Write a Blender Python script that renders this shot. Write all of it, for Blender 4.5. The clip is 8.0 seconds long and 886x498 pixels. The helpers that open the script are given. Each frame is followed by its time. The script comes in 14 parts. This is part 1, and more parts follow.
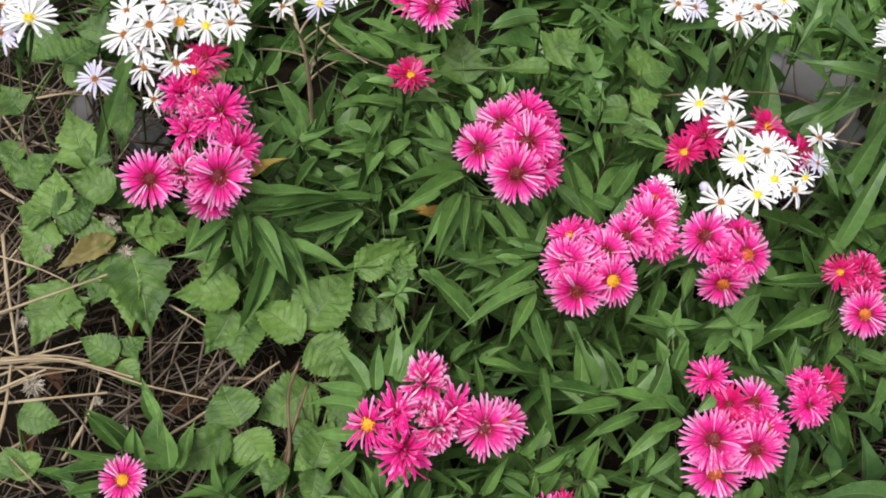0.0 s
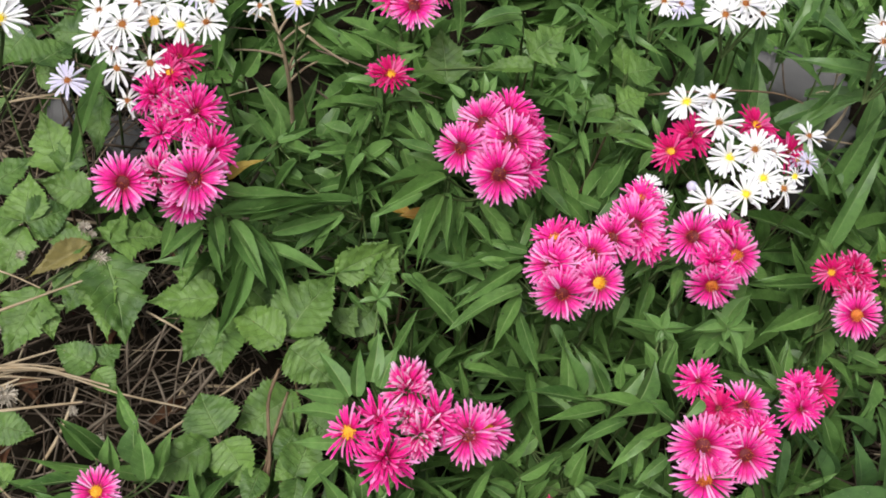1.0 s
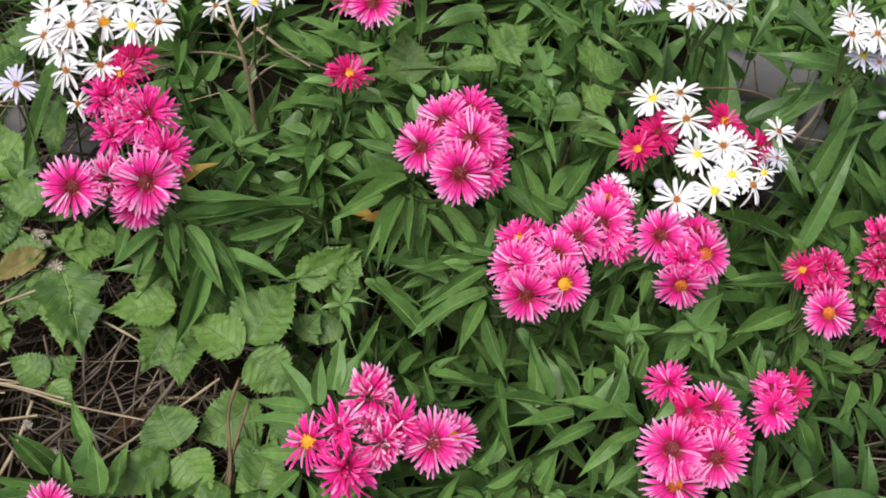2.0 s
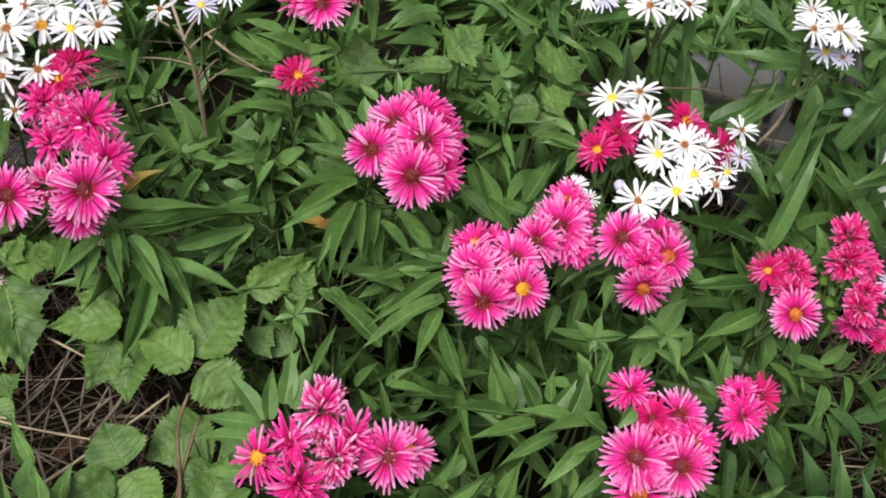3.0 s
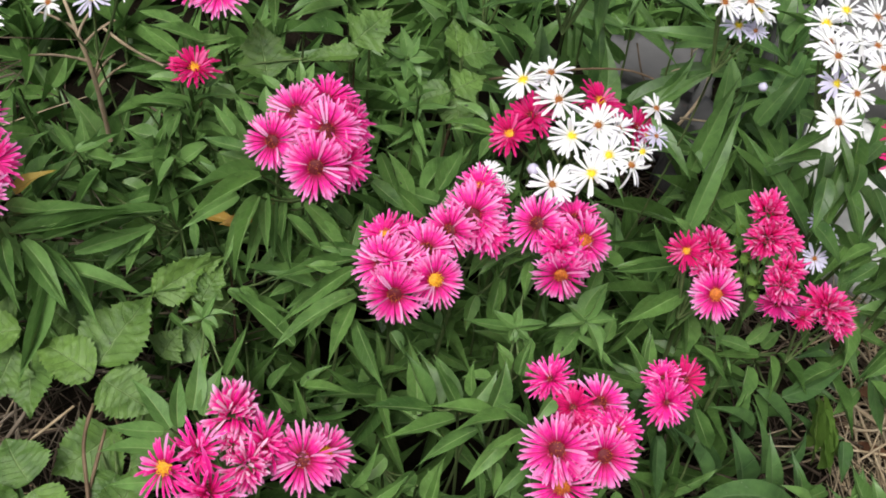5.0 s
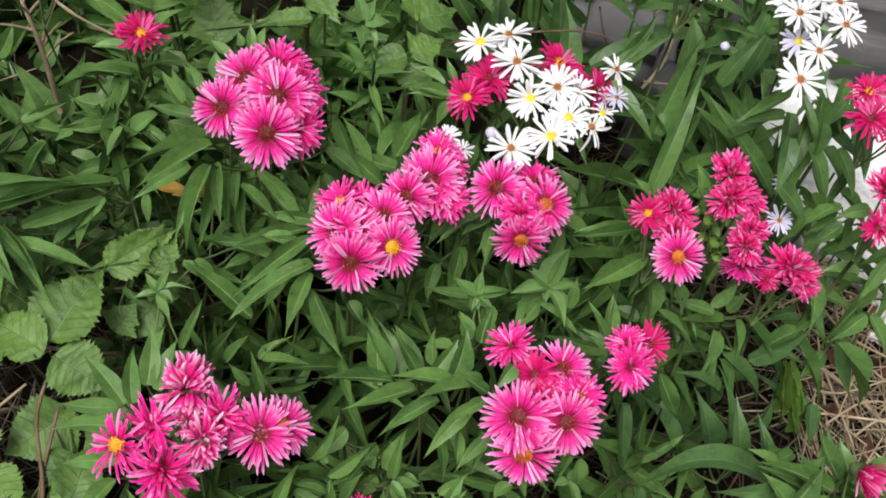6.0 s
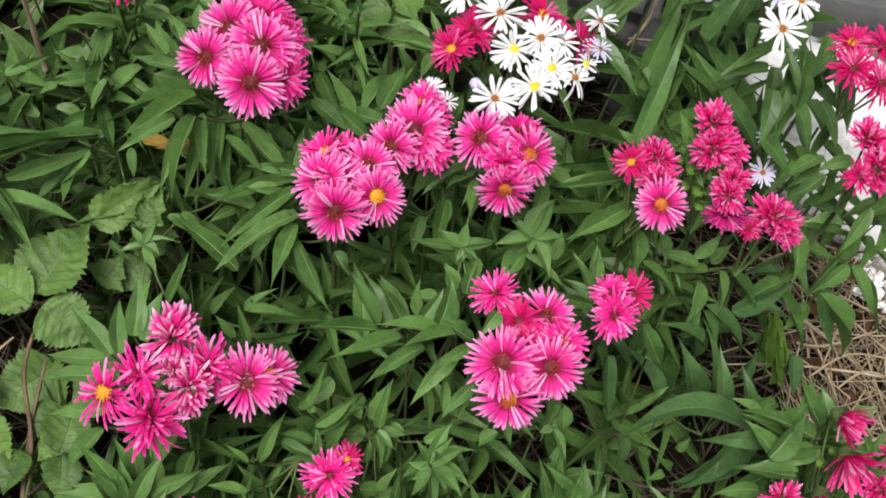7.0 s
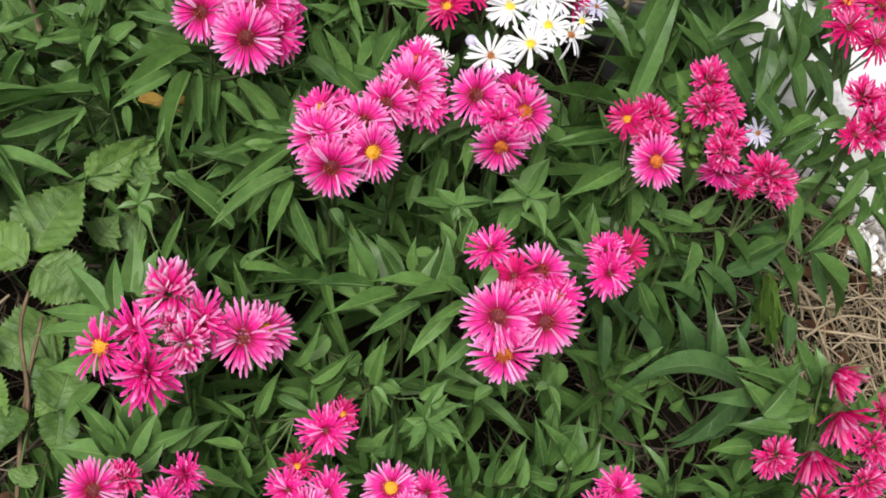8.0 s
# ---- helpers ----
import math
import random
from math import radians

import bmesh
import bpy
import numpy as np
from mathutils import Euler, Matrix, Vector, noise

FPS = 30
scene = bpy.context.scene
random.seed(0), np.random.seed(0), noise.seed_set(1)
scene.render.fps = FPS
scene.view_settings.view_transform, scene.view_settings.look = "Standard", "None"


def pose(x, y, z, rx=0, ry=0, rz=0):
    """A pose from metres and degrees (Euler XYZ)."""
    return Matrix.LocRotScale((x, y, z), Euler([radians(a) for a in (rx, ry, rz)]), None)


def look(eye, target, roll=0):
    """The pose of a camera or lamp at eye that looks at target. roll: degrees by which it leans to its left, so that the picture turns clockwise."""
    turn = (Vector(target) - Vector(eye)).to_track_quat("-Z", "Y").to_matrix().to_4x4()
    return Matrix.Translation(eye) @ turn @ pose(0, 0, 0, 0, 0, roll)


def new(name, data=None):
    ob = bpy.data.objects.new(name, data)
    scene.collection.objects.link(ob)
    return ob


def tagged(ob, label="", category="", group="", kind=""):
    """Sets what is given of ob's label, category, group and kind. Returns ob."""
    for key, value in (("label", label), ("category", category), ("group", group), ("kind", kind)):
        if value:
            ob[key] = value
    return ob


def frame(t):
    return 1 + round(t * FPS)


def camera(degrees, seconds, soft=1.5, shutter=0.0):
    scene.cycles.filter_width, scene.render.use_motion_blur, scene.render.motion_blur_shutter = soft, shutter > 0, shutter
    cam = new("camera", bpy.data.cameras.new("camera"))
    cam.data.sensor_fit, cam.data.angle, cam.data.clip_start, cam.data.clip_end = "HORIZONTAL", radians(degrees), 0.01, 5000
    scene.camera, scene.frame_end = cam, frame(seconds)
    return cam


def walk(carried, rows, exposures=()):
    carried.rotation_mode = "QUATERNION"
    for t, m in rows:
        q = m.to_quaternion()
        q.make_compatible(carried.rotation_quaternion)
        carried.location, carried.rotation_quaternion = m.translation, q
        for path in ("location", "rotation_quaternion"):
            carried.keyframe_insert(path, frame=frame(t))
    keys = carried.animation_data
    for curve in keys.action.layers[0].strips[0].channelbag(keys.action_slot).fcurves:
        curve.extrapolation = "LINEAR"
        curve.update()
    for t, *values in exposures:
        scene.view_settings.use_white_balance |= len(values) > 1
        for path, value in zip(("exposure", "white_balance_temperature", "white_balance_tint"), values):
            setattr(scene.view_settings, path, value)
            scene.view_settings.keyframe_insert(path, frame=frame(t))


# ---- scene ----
cam = camera(42.03, 8.0, soft=1.8)
PATH = [
    (0, (0.0484, 0.0439, 0.8833), (0.0285, 1.0926, -0.8196), 11.25),
    (0.5, (0.0505, 0.0457, 0.8821), (0.0355, 1.0957, -0.8200), 11.31),
    (1, (0.0559, 0.0519, 0.8664), (0.0452, 1.1147, -0.8278), 11.27),
    (1.5, (0.0643, 0.0554, 0.8582), (0.0590, 1.1281, -0.8298), 11.15),
    (3, (0.0923, 0.0682, 0.8223), (0.1225, 1.1890, -0.8338), 11.32),
    (3.5, (0.0964, 0.0700, 0.8184), (0.1477, 1.2033, -0.8287), 11.72),
    (4, (0.1035, 0.0724, 0.8151), (0.1759, 1.2073, -0.8301), 11.88),
    (4.5, (0.1089, 0.0778, 0.8100), (0.2044, 1.2118, -0.8347), 12.30),
    (6, (0.1271, 0.0865, 0.7883), (0.2961, 1.1803, -0.8775), 13.99),
    (6.5, (0.1310, 0.0784, 0.7861), (0.3099, 1.1602, -0.8865), 14.22),
    (7, (0.1324, 0.0710, 0.7832), (0.3209, 1.1328, -0.9012), 14.74),
    (7.5, (0.1343, 0.0641, 0.7802), (0.3287, 1.1119, -0.9122), 15.11),
    (8, (0.1330, 0.0598, 0.7777), (0.3348, 1.0894, -0.9250), 15.67),
]
walk(cam, [(t, look(eye, target, roll)) for t, eye, target, roll in PATH])

# ---- light: a bright overcast sky ----
world = bpy.data.worlds.new("overcast_sky")
scene.world = world
world.use_nodes = True
SKY_EL, SKY_ROT = radians(66), radians(218)
wn, wl = world.node_tree.nodes, world.node_tree.links
sky = wn.new("ShaderNodeTexSky")
sky.sky_type, sky.sun_disc = "NISHITA", False
sky.sun_elevation, sky.sun_rotation = SKY_EL, SKY_ROT
sky.air_density, sky.dust_density, sky.ozone_density = 1.0, 6.0, 1.0
hazy = wn.new("ShaderNodeHueSaturation")
hazy.inputs["Saturation"].default_value = 0.42
wl.new(sky.outputs["Color"], hazy.inputs["Color"])
wl.new(hazy.outputs["Color"], wn["Background"].inputs["Color"])
wn["Background"].inputs["Strength"].default_value = 0.053
sun = new("sun", bpy.data.lights.new("sun", "SUN"))
sun.data.energy, sun.data.angle, sun.data.color = 1.5, radians(30), (1.0, 0.98, 0.96)
sun.matrix_world = look((0.5 * math.sin(SKY_ROT), 0.5 * math.cos(SKY_ROT), 0.5 * math.tan(SKY_EL) + 1), (0, 0, 1))
scene.view_settings.exposure = 0.98


# ---- materials ----
def nodes_of(name):
    m = bpy.data.materials.new(name)
    m.use_nodes = True
    nt = m.node_tree
    return m, nt, nt.nodes["Principled BSDF"]


def node(nt, kind, **inputs):
    n = nt.nodes.new(kind)
    for key, value in inputs.items():
        n.inputs[key.replace("_", " ")].default_value = value
    return n


def mix(nt, fac, a, b, blend="MIX"):
    n = nt.nodes.new("ShaderNodeMix")
    n.data_type, n.blend_type = "RGBA", blend
    for sock, value in ((n.inputs[0], fac), (n.inputs[6], a), (n.inputs[7], b)):
        if isinstance(value, bpy.types.NodeSocket):
            nt.links.new(value, sock)
        elif isinstance(value, tuple):
            sock.default_value = (*value, 1)
        else:
            sock.default_value = value
    return n.outputs[2]


def ramp(nt, value, *stops):
    n = nt.nodes.new("ShaderNodeValToRGB")
    while len(n.color_ramp.elements) < len(stops):
        n.color_ramp.elements.new(0.5)
    for e, (p, c) in zip(n.color_ramp.elements, stops):
        e.position, e.color = p, (*c, 1) if isinstance(c, tuple) else (c, c, c, 1)
    nt.links.new(value, n.inputs[0])
    return n.outputs[0]


def world_noise(nt, scale, detail=3.0):
    g = nt.nodes.new("ShaderNodeNewGeometry")
    n = node(nt, "ShaderNodeTexNoise", Scale=scale, Detail=detail)
    nt.links.new(g.outputs["Position"], n.inputs["Vector"])
    return n.outputs[0]


def bumped(nt, bsdf, height, strength, distance):
    b = node(nt, "ShaderNodeBump", Strength=strength, Distance=distance)
    nt.links.new(height, b.inputs["Height"])
    nt.links.new(b.outputs[0], bsdf.inputs["Normal"])


def calc(nt, op, a, b=None):
    n = nt.nodes.new("ShaderNodeMath")
    n.operation = op
    for sock, value in zip(n.inputs, (a, b)):
        if isinstance(value, bpy.types.NodeSocket):
            nt.links.new(value, sock)
        elif value is not None:
            sock.default_value = value
    return n.outputs[0]


def see_through(nt, bsdf, colour, amount):
    """Thin tissue: part of the light passes to the other side."""
    t = nt.nodes.new("ShaderNodeBsdfTranslucent")
    nt.links.new(colour, t.inputs["Color"])
    m = nt.nodes.new("ShaderNodeMixShader")
    m.inputs[0].default_value = amount
    nt.links.new(bsdf.outputs[0], m.inputs[1])
    nt.links.new(t.outputs[0], m.inputs[2])
    nt.links.new(m.outputs[0], nt.nodes["Material Output"].inputs["Surface"])


def uv_of(nt):
    c = nt.nodes.new("ShaderNodeTexCoord")
    s = nt.nodes.new("ShaderNodeSeparateXYZ")
    nt.links.new(c.outputs["UV"], s.inputs[0])
    return s.outputs[0], s.outputs[1]


def leaf_material(name, deep, fresh, rib, rib_width, veins, rough, thin=0.16, vein_tone=0.22, slope=0.32, relief=0.45):
    m, nt, b = nodes_of(name)
    rnd = nt.nodes.new("ShaderNodeObjectInfo").outputs["Random"]
    base = mix(nt, calc(nt, "POWER", rnd, 1.25), deep, fresh)
    fibre = world_noise(nt, 230, 4)
    base = mix(nt, ramp(nt, fibre, (0.34, 0.45), (0.60, 0.0)), base, tuple(v * 0.62 for v in deep))
    blotch = world_noise(nt, 60, 3)
    base = mix(nt, ramp(nt, blotch, (0.35, 0.0), (0.75, 0.55)), base, tuple(v * 1.35 for v in fresh))
    spots = world_noise(nt, 420, 2)
    base = mix(nt, ramp(nt, spots, (0.70, 0.0), (0.78, 0.35)), base, (0.16, 0.15, 0.06))
    specks = world_noise(nt, 800, 1)
    base = mix(nt, ramp(nt, specks, (0.765, 0.0), (0.79, 0.7)), base, (0.45, 0.47, 0.36))
    holes = world_noise(nt, 170, 1)
    base = mix(nt, ramp(nt, holes, (0.775, 0.0), (0.79, 0.9)), base, (0.012, 0.014, 0.006))
    u, v = uv_of(nt)
    off = calc(nt, "ABSOLUTE", calc(nt, "SUBTRACT", u, 0.5))
    line = ramp(nt, off, (0.0, 1.0), (rib_width, 0.0))
    # side veins run forward from the rib
    along = calc(nt, "SUBTRACT", calc(nt, "MULTIPLY", v, veins), calc(nt, "MULTIPLY", off, veins * slope))
    wave = calc(nt, "ABSOLUTE", calc(nt, "SINE", calc(nt, "MULTIPLY", along, math.pi)))
    vein = ramp(nt, wave, (0.0, 1.0), (0.12, 0.0))
    col = mix(nt, calc(nt, "MULTIPLY", vein, vein_tone), base, rib)
    col = mix(nt, calc(nt, "MULTIPLY", line, 0.85), col, rib)
    nt.links.new(col, b.inputs["Base Color"])
    b.inputs["Roughness"].default_value = rough
    b.inputs["Specular IOR Level"].default_value = 0.4
    grain = world_noise(nt, 900, 2)
    height = calc(nt, "SUBTRACT", calc(nt, "MULTIPLY", grain, 0.35), calc(nt, "ADD", vein, line))
    if relief > 0.6:
        net = node(nt, "ShaderNodeTexVoronoi", Scale=420.0)
        net.feature = "DISTANCE_TO_EDGE"
        nt.links.new(nt.nodes.new("ShaderNodeNewGeometry").outputs["Position"], net.inputs["Vector"])
        cell = ramp(nt, net.outputs["Distance"], (0.0, 0.0), (0.28, 1.0))
        height = calc(nt, "ADD", height, calc(nt, "MULTIPLY", cell, 0.10))
    bumped(nt, b, height, relief, 0.0009)
    see_through(nt, b, col, thin)
    return m


def petal_material(name, base, mid, tip, pale, thin=0.3, edge=0.75, hold=0.70):
    m, nt, b = nodes_of(name)
    u, v = uv_of(nt)
    col = ramp(nt, v, (0.04, base), (0.35, mid), (max(0.44, hold), mid), (1.0, tip))
    isl = nt.nodes.new("ShaderNodeNewGeometry").outputs["Random Per Island"]
    col = mix(nt, ramp(nt, isl, (0.80, 0.0), (0.90, 0.75)), col, pale)
    col = mix(nt, ramp(nt, isl, (0.0, 0.40), (0.30, 0.0)), col, base)
    rnd = nt.nodes.new("ShaderNodeObjectInfo").outputs["Random"]
    col = mix(nt, calc(nt, "MULTIPLY", rnd, 0.14), col, base)
    rim = ramp(nt, calc(nt, "ABSOLUTE", calc(nt, "SUBTRACT", u, 0.5)), (0.22, 0.0), (0.5, edge))
    col = mix(nt, calc(nt, "MULTIPLY", rim, v), col, pale)
    nt.links.new(col, b.inputs["Base Color"])
    b.inputs["Roughness"].default_value = 0.55
    b.inputs["Specular IOR Level"].default_value = 0.2
    see_through(nt, b, col, thin)
    return m


def plain(name, a, b_col, scale, rough=0.7, bump=0.3, depth=0.001, gloss=0.25, vary=0.5):
    m, nt, b = nodes_of(name)
    n = world_noise(nt, scale, 5)
    rnd = nt.nodes.new("ShaderNodeNewGeometry").outputs["Random Per Island"]
    col = mix(nt, ramp(nt, n, (0.3, 0.0), (0.7, 1.0)), a, b_col)
    col = mix(nt, calc(nt, "MULTIPLY", rnd, vary), col, tuple(v * 0.55 for v in a))
    nt.links.new(col, b.inputs["Base Color"])
    b.inputs["Roughness"].default_value = rough
    b.inputs["Specular IOR Level"].default_value = gloss
    bumped(nt, b, world_noise(nt, scale * 4, 4), bump, depth)
    return m


LEAF = leaf_material("aster_leaf", (0.048, 0.113, 0.027), (0.134, 0.254, 0.064), (0.27, 0.37, 0.15), 0.034, 9.0, 0.40, 0.08, 0.30)
YOUNG = leaf_material("young_leaf", (0.084, 0.182, 0.046), (0.142, 0.268, 0.072), (0.28, 0.39, 0.15), 0.036, 9.0, 0.42, 0.16, 0.28)
BRAMBLE = leaf_material("bramble_leaf", (0.045, 0.106, 0.022), (0.138, 0.246, 0.050), (0.27, 0.38, 0.16), 0.018, 8.0, 0.52, 0.14, 0.46, 0.42, 0.75)
BROWNED = leaf_material("browned_leaf", (0.13, 0.105, 0.035), (0.20, 0.17, 0.055), (0.22, 0.20, 0.09), 0.020, 6.0, 0.6, 0.14, 0.4, 0.40)
PALE = leaf_material("pale_leaf", (0.11, 0.21, 0.04), (0.19, 0.32, 0.06), (0.30, 0.36, 0.12), 0.05, 5.0, 0.5)
BLADE = leaf_material("blade_leaf", (0.046, 0.110, 0.029), (0.110, 0.214, 0.055), (0.18, 0.28, 0.10), 0.04, 3.0, 0.40)
# Darker copy of the blade green; the shade is put into the colour.
SHADED_STRAP = leaf_material("shaded_strap_leaf", (0.042, 0.098, 0.032), (0.096, 0.190, 0.056), (0.12, 0.20, 0.08), 0.05, 3.0, 0.40)
YELLOWED = leaf_material("yellowed_leaf", (0.34, 0.16, 0.03), (0.36, 0.28, 0.05), (0.35, 0.30, 0.08), 0.05, 6.0, 0.6)
PINK = petal_material("pink_petal", (0.40, 0.001, 0.06), (0.95, 0.015, 0.34), (0.97, 0.20, 0.60), (0.97, 0.46, 0.83), 0.28, 0.24)
BRIGHT = petal_material("bright_pink_petal", (0.38, 0.001, 0.06), (0.95, 0.020, 0.37), (0.97, 0.38, 0.76), (0.97, 0.56, 0.88), 0.28, 0.28, 0.50)
FADED = petal_material("faded_pink_petal", (0.60, 0.004, 0.16), (0.92, 0.015, 0.34), (0.95, 0.52, 0.83), (0.96, 0.80, 0.95), 0.28, 0.4, 0.60)
CRIMSON = petal_material("crimson_petal", (0.44, 0.003, 0.07), (0.78, 0.007, 0.19), (0.86, 0.030, 0.28), (0.92, 0.22, 0.52), 0.38, 0.25)
TUFTED = petal_material("tufted_petal", (0.40, 0.001, 0.05), (0.84, 0.008, 0.22), (0.94, 0.12, 0.46), (0.96, 0.46, 0.76), 0.28, 0.15, 0.62)
WHITE = petal_material("white_petal", (0.80, 0.80, 0.76), (0.86, 0.86, 0.86), (0.86, 0.86, 0.88), (0.80, 0.79, 0.88), 0.2)
LILAC = petal_material("lilac_petal", (0.66, 0.64, 0.76), (0.70, 0.67, 0.83), (0.72, 0.69, 0.86), (0.62, 0.58, 0.80), 0.2)


def floret_material(name, dark, bright, share):
    """Tiny florets of two colours, mixed at random."""
    m, nt, b = nodes_of(name)
    isl = nt.nodes.new("ShaderNodeNewGeometry").outputs["Random Per Island"]
    col = mix(nt, ramp(nt, isl, (share - 0.15, 0.0), (share + 0.15, 1.0)), dark, bright)
    col = mix(nt, ramp(nt, world_noise(nt, 500, 3), (0.4, 0.0), (0.7, 0.5)), col, tuple(v * 0.6 for v in dark))
    nt.links.new(col, b.inputs["Base Color"])
    b.inputs["Roughness"].default_value = 0.65
    return m


YELLOW = floret_material("yellow_florets", (0.80, 0.54, 0.012), (0.90, 0.76, 0.040), 0.4)
ORANGE = floret_material("orange_florets", (0.70, 0.22, 0.012), (0.88, 0.48, 0.022), 0.4)
RUST = floret_material("rust_florets", (0.42, 0.05, 0.02), (0.78, 0.26, 0.03), 0.5)
BROWN = floret_material("brown_florets", (0.15, 0.004, 0.014), (0.60, 0.16, 0.018), 0.78)
RUSSET = plain("russet_florets", (0.34, 0.10, 0.025), (0.52, 0.24, 0.06), 300, 0.7)
STEM = plain("green_stem", (0.10, 0.17, 0.05), (0.16, 0.20, 0.08), 120, 0.6)
CANE = plain("brown_cane", (0.13, 0.085, 0.05), (0.26, 0.18, 0.11), 90, 0.65)
DRY_STEM = plain("dry_stem", (0.36, 0.27, 0.17), (0.54, 0.44, 0.31), 60, 0.75, 0.3, 0.001, 0.25, 0.3)
STRAW = plain("dry_straw", (0.40, 0.30, 0.18), (0.62, 0.52, 0.37), 70, 0.75, 0.3, 0.001, 0.25, 0.8)
GREY_STEM = plain("grey_stem", (0.11, 0.085, 0.06), (0.24, 0.20, 0.155), 60, 0.8, 0.3, 0.001, 0.15, 0.6)
LITTER = plain("dead_leaf_litter", (0.10, 0.042, 0.022), (0.22, 0.12, 0.065), 90, 0.8)
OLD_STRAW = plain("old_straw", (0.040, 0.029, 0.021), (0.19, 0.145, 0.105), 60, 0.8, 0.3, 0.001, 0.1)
# Soil blackened to stand in for the deep shade between the plants.
SHADE_SOIL = plain("soil", (0.007, 0.006, 0.004), (0.020, 0.015, 0.010), 40, 0.95, 0.8, 0.004, 0.05)
FLUFF = plain("seed_fluff", (0.55, 0.48, 0.38), (0.72, 0.66, 0.56), 200, 0.9)
# Grey stone, painted darker than it is to carry the leaves' shade.
SHADED_GREY = plain("shaded_grey_stone", (0.085, 0.084, 0.083), (0.140, 0.138, 0.136), 18, 0.8, 0.5, 0.002, 0.25, 0.1)
STONE = plain("whitewashed_stone", (0.78, 0.78, 0.77), (0.86, 0.86, 0.86), 30, 0.8, 0.9, 0.004, 0.25, 0.0)


# ---- shapes ----
def mesh_of(name, verts, faces, material, uvs=None, smooth=True):
    me = bpy.data.meshes.new(name)
    me.from_pydata(verts, [], faces)
    me.materials.append(material)
    if uvs:
        layer = me.uv_layers.new(name="uv")
        for loop in me.loops:
            layer.data[loop.index].uv = uvs[loop.vertex_index]
    if smooth:
        me.polygons.foreach_set("use_smooth", [True] * len(me.polygons))
    me.update()
    return me


def join(parts):
    """Joins (verts, faces, uvs) pieces into one."""
    vs, fs, us = [], [], []
    for v, f, u in parts:
        k = len(vs)
        vs += v
        us += u
        fs += [tuple(i + k for i in face) for face in f]
    return vs, fs, us


def sheet(rows, cols, point):
    """A grid whose point(u, v) gives the place; u across, v along."""
    vs, us, fs = [], [], []
    across = cols if isinstance(cols, tuple) else tuple(j / cols for j in range(cols + 1))
    cols = len(across) - 1
    for i in range(rows + 1):
        for u in across:
            v = i / rows
            vs.append(tuple(point(u, v)))
            us.append((u, v))
    w = cols + 1
    for i in range(rows):
        for j in range(cols):
            fs.append((i * w + j, i * w + j + 1, (i + 1) * w + j + 1, (i + 1) * w + j))
    return vs, fs, us


def tube(path, radii, sides=5):
    vs, fs, us = [], [], []
    n = len(path)
    for i, p in enumerate(path):
        p = Vector(p)
        d = (Vector(path[min(i + 1, n - 1)]) - Vector(path[max(i - 1, 0)])).normalized()
        a = d.orthogonal().normalized() if abs(d.z) < 0.9 else d.cross(Vector((1, 0, 0))).normalized()
        b = d.cross(a)
        for k in range(sides):
            t = 2 * math.pi * k / sides
            vs.append(tuple(p + radii[i] * (math.cos(t) * a + math.sin(t) * b)))
            us.append((k / sides, i / (n - 1)))
    for i in range(n - 1):
        for k in range(sides):
            q = (k + 1) % sides
            fs.append((i * sides + k, i * sides + q, (i + 1) * sides + q, (i + 1) * sides + k))
    fs.append(tuple(range(sides)))
    fs.append(tuple((n - 1) * sides + k for k in range(sides))[::-1])
    return vs, fs, us


def lance_leaf(name, material, rng, arch, fold, twist, peak, wavy=0.0, tip=1.45):
    """A lance-shaped leaf from (0,0,0) to (0,1,0), 1 wide at the widest, clasping at its base and folded along its rib."""
    ph = rng.random() * 6
    bend = rng.uniform(-0.05, 0.05)
    top = (peak / (peak + tip)) ** peak * (tip / (peak + tip)) ** tip

    def point(u, v):
        w = ((v + 0.02) / 1.02) ** peak * (1 - v) ** tip / top
        w = 0.5 * (0.24 * (1 - v) ** 3 + w * (1 - 0.24 * (1 - v) ** 3))
        s = (u - 0.5) * 2
        edge = 1 + wavy * 0.04 * math.sin(31 * v + ph + 3 * s) * (abs(s) > 0.9)
        x = s * w * edge
        z = arch * 4 * v * (1 - v) + fold * abs(s) * w * 0.22 + wavy * 0.02 * math.sin(9 * v + ph + 2 * s) * abs(s)
        z += twist * s * w * (v - 0.3) * 0.25
        return x + bend * 4 * v * (1 - v) * 4, v, z
    vs, fs, us = sheet(14, (0.0, 0.24, 0.44, 0.5, 0.56, 0.76, 1.0), point)
    return mesh_of(name, vs, fs, material, us)


